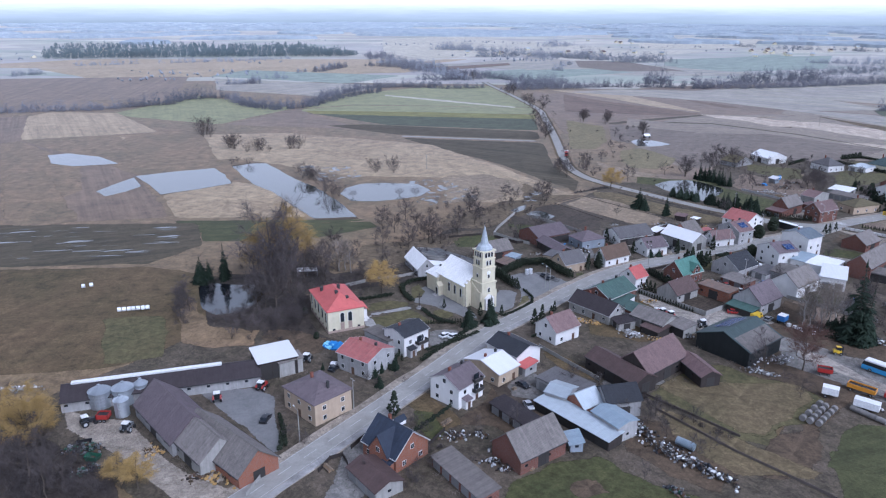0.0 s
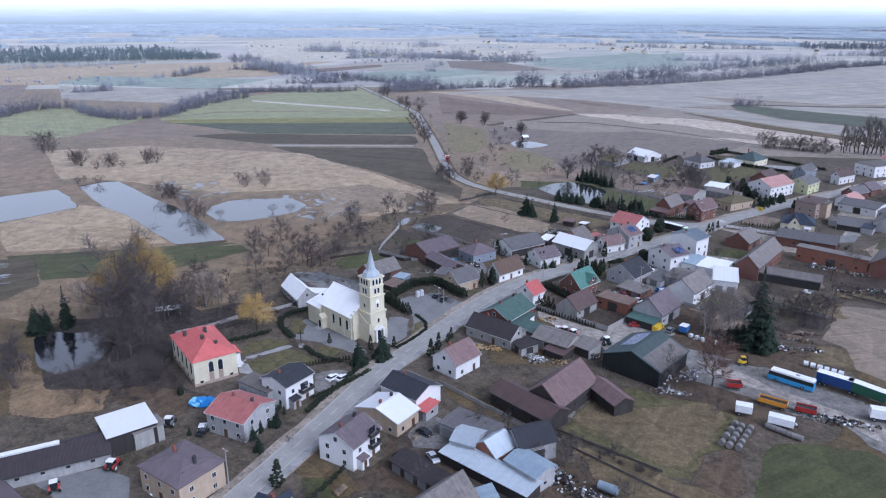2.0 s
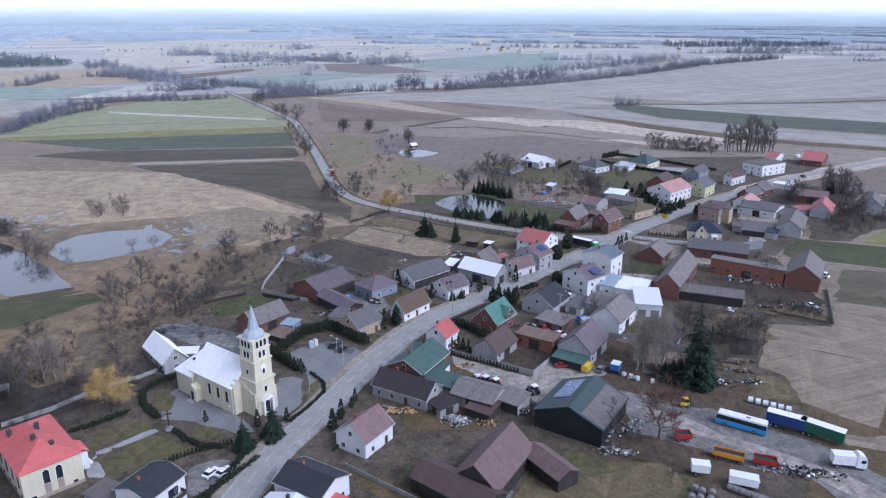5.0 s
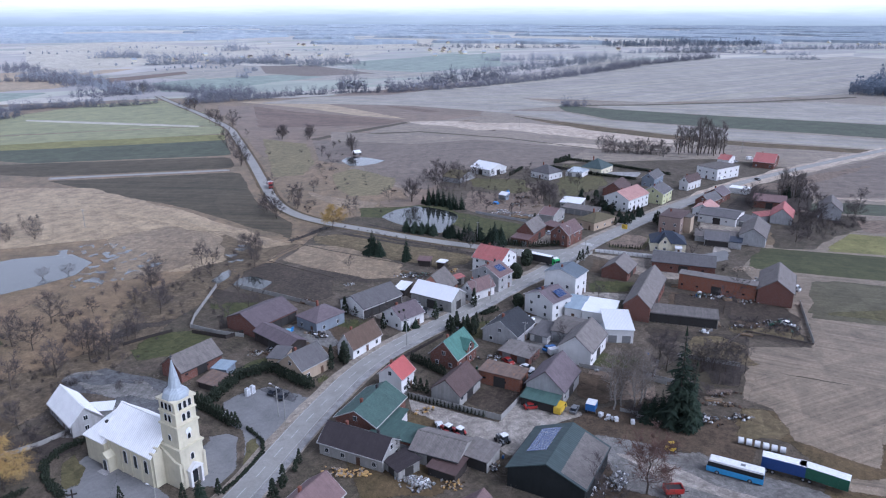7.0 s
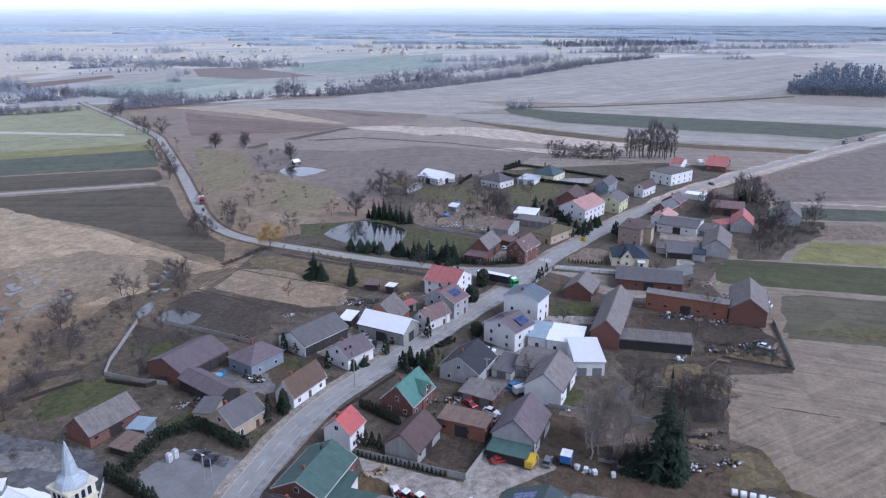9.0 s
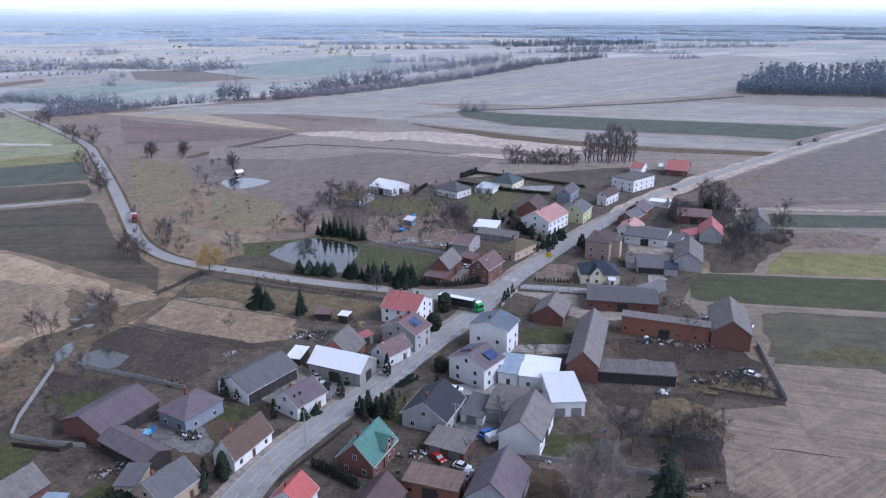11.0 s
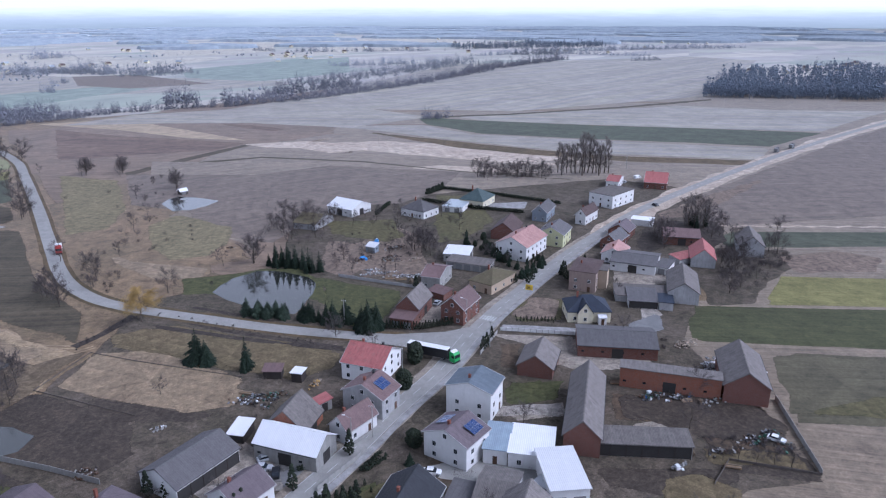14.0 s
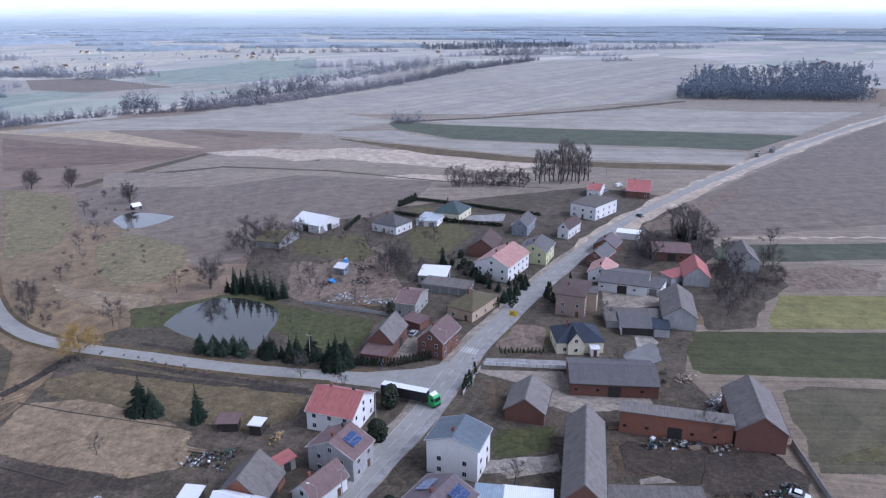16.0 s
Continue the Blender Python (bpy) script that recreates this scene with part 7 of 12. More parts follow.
part("porch", Solid().box(16.3, 5.8, 0, 18.9, 7.9, 3.8).add([(16.1, 5.8, 3.8), (19.1, 5.8, 3.8), (19.1, 8.2, 3.8), (16.1, 8.2, 3.8), (17.6, 5.8, 5.0), (17.6, 8.2, 5.0)], [(0, 1, 2, 3), (0, 4, 1), (2, 5, 3), (0, 3, 5, 4), (1, 4, 5, 2)]), W_CREAM, church, "small gabled side porch")
arch_window(church, pose(17.6, 7.9, 0.4, 0, 0, 180), 1.2, 2.6)
part("porch_steps", Solid().box(16.5, 7.9, 0, 18.7, 8.6, 0.34).box(16.1, 8.6, 0, 19.1, 9.3, 0.17), PAVING, church, "pale stone steps")
for k in range(4):
    for s_ in (-1, 1):
        if not (s_ > 0 and k == 3):
            arch_window(church, pose(5.2 + k * 3.6, s_ * NW, 3.0, 0, 0, 0 if s_ < 0 else 180), 1.0, 3.2)
for k in range(5):
    for s_ in (-1, 1):
        part("pilaster", Solid().box(3.4 + k * 3.6 - 0.25, s_ * NW - 0.18, 0, 3.4 + k * 3.6 + 0.25, s_ * NW + 0.18, NE - 0.5), W_CREAM, church)
for q in (-4.6, 4.6):
    arch_window(church, pose(26, q, 2.2, 0, 0, 90), 0.9, 2.2)
# tower in three stages
TW = 3.0
part("tower_base", Solid().box(-TW, -TW, 0, TW, TW, 9.6).box(-TW - 0.3, -TW - 0.3, 9.4, TW + 0.3, TW + 0.3, 9.9), W_CREAM, church)
part("tower_shaft", Solid().box(-2.75, -2.75, 9.6, 2.75, 2.75, 15.0).box(-3.0, -3.0, 14.8, 3.0, 3.0, 15.2), W_CREAM, church)
part("belfry", Solid().box(-2.6, -2.6, 15.2, 2.6, 2.6, 18.2).box(-2.8, -2.8, 18.0, 2.8, 2.8, 18.35).box(-2.55, -2.55, 18.3, 2.55, 2.55, 20.9).box(-2.95, -2.95, 20.7, 2.95, 2.95, 21.2), W_CREAM, church)
for zz, n_ in ((16.0, 2), (18.9, 3)):
    for turn in (0, 90, 180, 270):
        for k in range(n_):
            off = (k - (n_ - 1) / 2) * 1.25
            a = radians(turn)
            x, y = off * math.cos(a) + 2.58 * math.sin(a), off * math.sin(a) - 2.58 * math.cos(a)
            arch_window(church, pose(x, y, zz, 0, 0, turn), 0.75, 1.7)
for turn in (0, 180, 270):
    a = radians(turn)
    arch_window(church, pose(2.75 * math.sin(a), -2.75 * math.cos(a), 11.4, 0, 0, turn), 0.7, 1.3)
part("clock_face", Solid().disc(0, 0, 0, 0.12, 0.75, 20), FRAME_W, church, "round pale clock face", pose(-2.75, 0, 13.2, 0, -90, 0))
arch_window(church, pose(-TW, 0, 0.3, 0, 0, 270), 1.7, 3.4)
part("portal", Solid().box(-TW - 1.0, -1.7, 0, -TW, -1.15, 4.2).box(-TW - 1.0, 1.15, 0, -TW, 1.7, 4.2).add([(-TW - 1.1, -1.9, 4.2), (-TW, -1.9, 4.2), (-TW, 1.9, 4.2), (-TW - 1.1, 1.9, 4.2), (-TW - 1.1, 0, 5.6), (-TW, 0, 5.6)], [(0, 1, 2, 3), (0, 3, 4), (1, 5, 2), (0, 4, 5, 1), (3, 2, 5, 4)]), W_WHITE, church, "white gabled portal")
arch_window(church, pose(-TW, 0, 6.3, 0, 0, 270), 0.8, 1.5)
for q in (-1, 1):
    part("tower_buttress", Solid().box(-TW, q * TW - 0.5, 0, 3.2, q * TW + 0.5, 6.5).add([(-1.5, q * TW - 0.5, 6.5), (3.2, q * TW - 0.5, 6.5), (3.2, q * TW + 0.5, 6.5), (-1.5, q * TW + 0.5, 6.5), (3.2, q * TW - 0.5, 9.4), (3.2, q * TW + 0.5, 9.4)], [(0, 1, 2, 3), (0, 4, 1), (2, 5, 3), (0, 3, 5, 4), (1, 4, 5, 2)]), W_CREAM, church)
    part("facade_wing", Solid().box(2.4, q * 2.9 - (3.0 if q < 0 else 0), 0, 3.6, q * 2.9 + (3.0 if q > 0 else 0), 8.6).box(2.4, q * 4.4 - 0.4, 8.6, 3.6, q * 4.4 + 0.4, 9.5), W_CREAM, church)
oct_ = lambda r, z: [(r * math.cos(math.pi / 8 + i * math.pi / 4), r * math.sin(math.pi / 8 + i * math.pi / 4), z) for i in range(8)]
sp = Solid()
prof = [(2.95, 21.2), (2.85, 21.6), (2.4, 22.4), (1.7, 22.9), (1.4, 23.3), (1.05, 25.2), (0.45, 28.0), (0.06, 29.6)]
sp.add([v for r, z in prof for v in oct_(r, z)],
       [tuple(range(7, -1, -1))] + [(8 * q + i, 8 * q + (i + 1) % 8, 8 * q + 8 + (i + 1) % 8, 8 * q + 8 + i) for q in range(len(prof) - 1) for i in range(8)])
part("spire", sp, R_ZINC, church, "pale grey sheet-metal spire")
part("cross", Solid().box(-0.06, -0.06, 29.3, 0.06, 0.06, 31.0).box(-0.06, -0.45, 30.2, 0.06, 0.45, 30.35), R_DARK, church)

# ---- plants ----
def strand(s, a, b, w, k=0):
    """A thin three-sided taper."""
    d = (b - a)
    u = d.orthogonal().normalized() * w
    v = d.normalized().cross(u)
    p = [a + u, a - u * 0.5 + v * 0.87, a - u * 0.5 - v * 0.87, b]
    s.add(p, [(0, 1, 3), (1, 2, 3), (2, 0, 3)], k)


def rnd_dir(rng, up=0.0):
    return Vector((rng.gauss(0, 1), rng.gauss(0, 1), rng.gauss(0, 1) + up)).normalized()


def bare_tree(seed, h=10.0, spread=0.36, stems=1, twigs=700, droop=0.0, twig_mat=None, bark=None, low=0.2, name="bare_tree", label="leafless broad-crowned tree with fine twigs", many=24):
    """A leafless tree: leaders that taper to the top, limbs off them, and a haze of thin twigs. spread: crown radius over height; low: where the crown begins."""
    rng = random.Random(seed)
    t = thing(name, pose(0, 0, 0), label, "tree")
    wood, fine, limbs = Solid(), Solid(), []
    for k in range(stems):
        lean = Vector((rng.gauss(0, 1), rng.gauss(0, 1), 0)) * (0.03 if stems == 1 else 0.28) * h
        top = h * (0.88 if stems == 1 else rng.uniform(0.6, 0.9))
        pts_ = [Vector((0, 0, -0.1))]
        for i in range(1, 6):
            f = i / 5
            pts_.append(Vector((lean.x * f, lean.y * f, top * f)) + rnd_dir(rng) * h * 0.025)
        r0 = h * 0.017 / (1 if stems == 1 else 1.8)
        for i in range(5):
            wood.tube(pts_[i], pts_[i + 1], r0 * (1 - i * 0.18), r0 * (0.82 - i * 0.16), 5)
        limbs.append((pts_[3], pts_[5]))
        for i in range(many if stems == 1 else 7):
            f = low + (1 - low) * (i + rng.random()) / (many if stems == 1 else 7) * 0.93
            g = min(4, int(f * 5))
            a = pts_[g].lerp(pts_[g + 1], f * 5 - g)
            an = rng.random() * 6.283
            reach = h * spread * (1.15 - 0.75 * f) * rng.uniform(0.7, 1.2) * (1.0 if f > low + 0.1 else 0.8)
            rise = reach * rng.uniform(0.45, 1.0) + h * 0.04
            mid = a + Vector((math.cos(an), math.sin(an), 0)) * reach * 0.55 + Vector((0, 0, rise * 0.4))
            end = a + Vector((math.cos(an + 0.3), math.sin(an + 0.3), 0)) * reach + Vector((0, 0, rise * (1 - droop * 0.5)))
            wood.tube(a, mid, r0 * 0.42 * (1.1 - f), r0 * 0.28 * (1.1 - f), 3)
            wood.tube(mid, end, r0 * 0.28 * (1.1 - f), r0 * 0.08, 3)
            limbs += [(a, mid), (mid, end), (mid, end)]
            for q in range(4):
                m2 = mid.lerp(end, rng.random())
                e2 = m2 + (rnd_dir(rng, 0.5) * 0.8 + (end - a).normalized() * 0.5) * reach * 0.45
                wood.tube(m2, e2, r0 * 0.13, r0 * 0.05, 3)
                limbs += [(m2, e2), (m2, e2)]
    for k in range(twigs):
        p, q = rng.choice(limbs)
        a = p.lerp(q, rng.uniform(0.15, 1.0))
        nd = ((q - p).normalized() * 0.7 + rnd_dir(rng, 0.35) - Vector((0, 0, droop * 1.6))).normalized()
        strand(fine, a, a + nd * h * rng.uniform(0.06, 0.17) * (1 + droop * 0.6), h * (0.0021 if droop < 0.5 else 0.0019))
    part("trunk", wood, bark or BARK, t)
    part("crown", fine, twig_mat or TWIG, t)
    return t


def clump(s, p, r, rng, flat=0.7, k=0):
    """A ragged little mass of foliage."""
    q = [p + Vector((rng.uniform(0.6, 1.2) * r * math.cos(a), rng.uniform(0.6, 1.2) * r * math.sin(a), rng.uniform(-0.35, 0.35) * r * flat)) for a in [rng.random() + i * math.pi * 2 / 5 for i in range(5)]]
    v = q + [p + Vector((0, 0, r * flat)), p - Vector((0, 0, r * flat * 0.8))]
    s.add(v, [(i, (i + 1) % 5, 5) for i in range(5)] + [((i + 1) % 5, i, 6) for i in range(5)], k)


def conifer(seed, h=10.0, r=0.24, name="spruce", label="dark green spruce with drooping layered branches", mat=None):
    rng = random.Random(seed)
    t = thing(name, pose(0, 0, 0), label, "tree")
    part("trunk", Solid().tube((0, 0, -0.1), (0, 0, h * 0.95), h * 0.018, h * 0.003, 6), BARK, t)
    s = Solid()
    tiers = 22
    lop = [rng.uniform(0.72, 1.25) for i in range(7)]
    for i in range(tiers):
        f = i / (tiers - 1)
        z, rad = h * (0.05 + 0.9 * f), h * r * (1 - f) ** 0.9 * rng.uniform(0.82, 1.12) + 0.1
        n = max(5, int(17 * (1 - f) + 4))
        for k in range(n):
            a = 2 * math.pi * (k + rng.random()) / n
            ln = rad * rng.uniform(0.45, 1.3) * lop[int(a / 6.2832 * 6.99) % 7]
            if rng.random() < 0.07:
                continue
            d = Vector((math.cos(a), math.sin(a), 0))
            side = Vector((-math.sin(a), math.cos(a), 0)) * ln * 0.2
            p0, mid, tip = Vector((0, 0, z + 0.1)), d * ln * 0.55 + Vector((0, 0, z - ln * 0.05)), d * ln + Vector((0, 0, z - ln * rng.uniform(0.1, 0.42)))
            up = Vector((0, 0, ln * 0.13))
            s.add([p0, mid + side, mid - side, tip, mid + up, mid - up], [(0, 1, 4), (0, 4, 2), (1, 3, 4), (4, 3, 2), (0, 5, 1), (0, 2, 5), (1, 5, 3), (5, 2, 3)])
            for q in (-1, 1):
                e2 = mid + side * q * 2.2 + d * ln * 0.22 - Vector((0, 0, ln * 0.2))
                s.add([mid, mid + d * ln * 0.2, e2, mid + up * 0.6], [(0, 1, 3), (1, 2, 3), (2, 0, 3), (0, 2, 1)])
    strand(s, Vector((0, 0, h * 0.9)), Vector((0, 0, h)), 0.15)
    part("crown", s, mat or NEEDLE, t)
    return t


def shrub(seed, h=3.0, r=0.6, n=150, name="thuja", label="clipped dark evergreen thuja", mat=None, shape="column"):
    rng = random.Random(seed)
    t = thing(name, pose(0, 0, 0), label, "shrub")
    part("trunk", Solid().tube((0, 0, -0.05), (0, 0, h * 0.5), 0.07, 0.04, 5), BARK, t)
    s = Solid()
    for k in range(n):
        u, a = rng.random(), rng.random() * 2 * math.pi
        if shape == "column":
            z = h * (0.05 + 0.9 * u)
            rad = r * (1 - max(0, u - 0.25) / 0.8) * min(1, 0.6 + u * 2)
        else:
            z = h * (0.5 - 0.48 * math.cos(math.pi * u))
            rad = r * math.sin(math.pi * (0.08 + 0.88 * u))
        rad *= rng.uniform(0.75, 1.05)
        clump(s, Vector((rad * math.cos(a), rad * math.sin(a), z)), max(0.16, r * 0.34) * rng.uniform(0.7, 1.3), rng, 0.9)
    part("crown", s, mat or THUJA, t)
    return t


PROTO = {
    "bare": [bare_tree(s, 10, sp_, 1, 1500, 0, None, None, 0.13) for s, sp_ in ((1, 0.40), (2, 0.47), (3, 0.36), (4, 0.44))],
    "fruit": [bare_tree(s, 5, 0.42, 1, 800, 0, None, None, 0.22, "fruit_tree", "small leafless garden fruit tree", 11) for s in (15, 16)],
    "bush": [bare_tree(s, 5, 0.5, 5, 1500, 0, None, None, 0.1, "bare_bush", "leafless many-stemmed field bush") for s in (11, 12, 13)],
    "red": [bare_tree(21, 10, 0.5, 1, 3200, 0, TWIG_RED, None, 0.15, "bare_tree", "leafless tree with reddish twigs")],
    "poplar": [bare_tree(s, 16, 0.12, 1, 700, -0.2, POPLAR_TWIG, None, 0.12, "poplar", "tall slim leafless poplar in a row") for s in (31, 32)],
    "birch": [bare_tree(s, 11, 0.2, 1, 700, 0.1, TWIG_PALE, BIRCHBARK, 0.25, "birch", "slender leafless birch with pale bark") for s in (41, 42)],
    "willow": [bare_tree(s, 10, 0.4, 1, 3600, 0.8, WILLOW, None, 0.25, "weeping_willow", "weeping willow with yellow hanging twigs") for s in (51, 52)],
    "spruce": [conifer(s, 10, w_) for s, w_ in ((61, 0.2), (62, 0.24), (63, 0.17))],
    "fir": [conifer(s, 10, 0.3, "fir", "broad dark green fir with dense branches") for s in (66, 67)],
    "pine": [conifer(65, 8, 0.36, "pine", "broad dark green pine", PINE)],
    "column": [shrub(71, 3, 0.5, 90)],
    "ball": [shrub(75, 5, 1.7, 330, "evergreen_shrub", "round dark evergreen shrub by the road", None, "ball")],
}
used = set()
plant_rng = random.Random(9)


def plant(kind, h, spots, group=""):
    """Plants of one kind at each spot of the plan; h: a size tuned to the camera's view, as copies also take the first
    plant's scale.
    """
    for x, y in spots:
        p = plant_rng.choice(PROTO[kind])
        base = {"bare": 10, "fruit": 5, "bush": 5, "red": 10, "poplar": 16, "birch": 11, "willow": 10, "spruce": 10, "fir": 10, "pine": 8, "column": 3, "ball": 5}[kind]
        k = h / base * plant_rng.uniform(0.85, 1.15)
        m = pose(x, y, 0.02, plant_rng.uniform(-3, 3), plant_rng.uniform(-3, 3), plant_rng.uniform(0, 360)) @ Matrix.Diagonal((k * plant_rng.uniform(0.9, 1.15), k * plant_rng.uniform(0.9, 1.15), k, 1))
        if p.name in used:
            o = copy_thing(p, m)
        else:
            used.add(p.name)
            p.matrix_basis = m
            o = p
        if group:
            tagged(o, group=group)


def scatter(kind, n, h, quad, group=""):
    """n plants strewn over a four-cornered piece of ground."""
    a, b, c, d = [Vector(q) for q in quad]
    for k in range(n):
        u, v = plant_rng.random(), plant_rng.random()
        p = (a * (1 - u) + b * u) * (1 - v) + (d * (1 - u) + c * u) * v
        plant(kind, h * plant_rng.uniform(0.7, 1.25), [tuple(p)], group)


def scrub(n, h, quad, label, mat=None, seed=0):
    """A thicket of low leafless bushes and brambles, too many to tell apart."""
    rng = random.Random(seed)
    a, b, c, d = [Vector(q) for q in quad]
    s = Solid()
    for k in range(n):
        u, v = rng.random(), rng.random()
        p = (a * (1 - u) + b * u) * (1 - v) + (d * (1 - u) + c * u) * v
        hh = h * rng.uniform(0.5, 1.3)
        for i in range(56):
            f = rnd_dir(rng, 0.9)
            q = Vector((p.x + rng.gauss(0, hh * 0.16), p.y + rng.gauss(0, hh * 0.16), max(0.0, rng.uniform(-0.1, 0.45) * hh)))
            strand(s, q, q + Vector((f.x, f.y, abs(f.z) * 1.1)) * hh * rng.uniform(0.2, 0.5), 0.022 + hh * 0.004)
    return solo("scrub", s, mat or TWIG, pose(0, 0, 0.05), label, "scrub", kind="stuff")


def along(line, step, jit=0.0, seed=0):
    """Spots at even steps along a line."""
    rng = random.Random(seed)
    out, left = [], 0.0
    for p, q in zip(line, line[1:]):
        d = math.dist(p, q)
        while left < d:
            f = left / d
            out.append((p[0] + (q[0] - p[0]) * f + rng.uniform(-jit, jit), p[1] + (q[1] - p[1]) * f + rng.uniform(-jit, jit)))
            left += step
        left -= d
    return out


def hedge(line, w, h, label="dense dark evergreen hedge", mat=None, seed=3):
    """A hedge of packed foliage along a line."""
    rng = random.Random(seed)
    s = Solid()
    for x, y in along(line, 0.28, w * 0.2, seed):
        for k in range(int((5 + h * 1.5) * max(1.0, w * 0.8))):
            clump(s, Vector((x + rng.uniform(-w, w) * 0.42, y + rng.uniform(-w, w) * 0.42, h * rng.uniform(0.12, 0.95))), 0.25 * rng.uniform(0.7, 1.4), rng, 0.9)
    return solo("hedge", s, mat or THUJA, pose(0, 0, 0.05), label, "hedge")


def tree_belt(label, line, step, h, width, mat, seed, gaps=-0.2):
    """A far belt of leafless trees and bushes, too many and small to tell apart: soft masses with stray twigs on top."""
    rng = random.Random(seed)
    s = Solid()
    for x, y in along(line, step, width, seed):
        if noise.noise((x * 0.012, y * 0.012, seed)) < gaps:
            continue
        hh = h * rng.choice((0.4, 0.5, 0.6, 0.75, 0.9, 1.1, 1.4)) * rng.uniform(0.85, 1.15)
        s.tube((x, y, -0.1), (x, y, hh * 0.6), 0.16, 0.06, 3)
        for k in range(6):
            clump(s, Vector((x + rng.gauss(0, 0.2) * hh, y + rng.gauss(0, 0.2) * hh, hh * rng.uniform(0.04, 0.5))), hh * rng.uniform(0.05, 0.11), rng, 1.0)
        for k in range(36):
            a = Vector((x, y, hh * rng.uniform(0.1, 0.8))) + rnd_dir(rng) * hh * 0.2
            d = rnd_dir(rng, 0.8)
            strand(s, a, a + Vector((d.x * 0.25, d.y * 0.25, abs(d.z) * 0.3)) * hh, 0.07 + hh * 0.006)
        if rng.random() < 0.75:
            for k in range(9):
                d = rnd_dir(rng, 0.6)
                a = Vector((x + rng.gauss(0, 3), y + rng.gauss(0, 3), 0.1))
                strand(s, a, a + Vector((d.x, d.y, abs(d.z) + 0.4)) * rng.uniform(1.2, 2.6), 0.16)
    return solo("far_trees", s, mat, pose(0, 0, 0), label, "trees", kind="stuff")


def fence(line, h, mat, label, panel=2.0, th=0.1, name="fence", posts=True):
    """A walled or panelled fence: posts with a panel between each two."""
    f = thing(name, pose(line[0][0], line[0][1], 0.05), label, "fence")
    ox, oy = line[0]
    n = 0
    for p, q in zip(line, line[1:]):
        d = math.dist(p, q)
        cnt = max(1, round(d / panel))
        ang = math.degrees(math.atan2(q[1] - p[1], q[0] - p[0]))
        w = d / cnt
        pm = Solid().box(0.07, -th / 2, 0, w - 0.07, th / 2, h).box(0.07, -th / 2 - 0.02, h * 0.48, w - 0.07, th / 2 + 0.02, h * 0.52).mesh("panel", mat)
        po = Solid().box(-0.08, -0.09, 0, 0.08, 0.09, h + 0.12).mesh("post", mat if mat in (W_WOOD, W_OLDWOOD) else CONCRETE)
        for k in range(cnt):
            x, y = p[0] + (q[0] - p[0]) * k / cnt - ox, p[1] + (q[1] - p[1]) * k / cnt - oy
            part("panel", pm, None, f, "", pose(x, y, 0, 0, 0, ang))
            if posts:
                part("post", po, None, f, "", pose(x, y, 0, 0, 0, ang))
    return f


plant("willow", 13, [(-22.5, 244.8)])
plant("bare", 13, [(-65.6, 233.8), (-62, 231.3), (-58.1, 231.4), (-58.9, 244.4), (-54.7, 239.1), (-65.7, 247.2), (-52.7, 255.9)])
scatter("bare", 5, 10, [(-60.7, 274.9), (-30.8, 275.1), (-28.9, 256.1), (-50.6, 244.5)])
scrub(52, 4, [(-60.1, 250), (-32.4, 268.5), (-28.7, 234.1), (-50.7, 224.2)], "tangle of low leafless scrub and brambles", None, 3)
plant("birch", 13, [(-41.4, 268.4), (-38.9, 269.7), (-36.2, 265.9)])
plant("bush", 5, [(-66.8, 212.8), (-61.7, 210.7), (-57.2, 210.7), (-52.2, 212.9), (-47.5, 217.3), (-57.3, 219.5), (-66.9, 206.5)])
plant("fir", 10, [(9, 215.9), (15.8, 218.5)])
plant("column", 4, [(19.9, 224.6), (12.8, 224.6)])
plant("bush", 9, [(-193.5, 577.4), (-188.1, 577.4), (-159.9, 531.2), (-154.5, 526.8)])
plant("bush", 8, [(-141.9, 513.9), (-132, 520.5), (-112.8, 527.3), (-107.3, 527.4)])
plant("bush", 8, [(-82.5, 428.4), (-76.8, 425.4), (-42.9, 447.8), (-31.4, 447.9), (-57.8, 387.2)])
plant("bush", 5, [(-69.4, 411), (-61.5, 391), (-49.7, 384.8), (-129.6, 470.8), (-139.1, 478), (-140.9, 470.7)])
scatter("bare", 5, 9, [(-40.8, 345.5), (13.5, 362), (55, 385.9), (-27.2, 317.4)])
scrub(28, 3, [(-40.2, 340.5), (15.8, 346.1), (62.2, 392.3), (-24, 308.9)], "tangle of low leafless scrub and brambles", None, 13)
scatter("bare", 3, 9, [(-33.8, 304.7), (19.4, 309.2), (28.8, 331.5), (-28.3, 330.9)])
plant("bare", 10, [(15.3, 333.9), (-6.4, 304.6), (-15.1, 297.8), (-26.1, 295.1)])
plant("bare", 8, [(36.1, 363.9), (53.5, 369)])
scrub(28, 2.5, [(-35.2, 354.1), (27, 368), (55.8, 369.4), (-31.1, 315.7)], "tangle of low leafless scrub and brambles", None, 17)
scrub(24, 3, [(-31.1, 315.7), (-1.8, 302.5), (-7.7, 290.2), (-27.9, 286)], "tangle of low leafless scrub and brambles", None, 18)
plant("bare", 11, [(31, 1080.2), (43, 1054.1), (84.4, 881), (90.2, 764.7), (101.2, 738.4), (82.9, 645.7), (82.6, 577.3)])
plant("bare", 8, [(72.9, 448.4), (76.5, 435.2), (89.5, 448), (129.2, 665.5), (149.2, 656.4), (156.3, 612.3), (111.9, 426), (151.3, 439.2)])
plant("willow", 10, [(97, 404.7)])
plant("bush", 4, [(154, 555.2), (126.5, 541.5), (121.2, 508.1), (132.6, 529.4), (143.5, 553.7), (141.8, 575.9), (112.6, 495.8)])
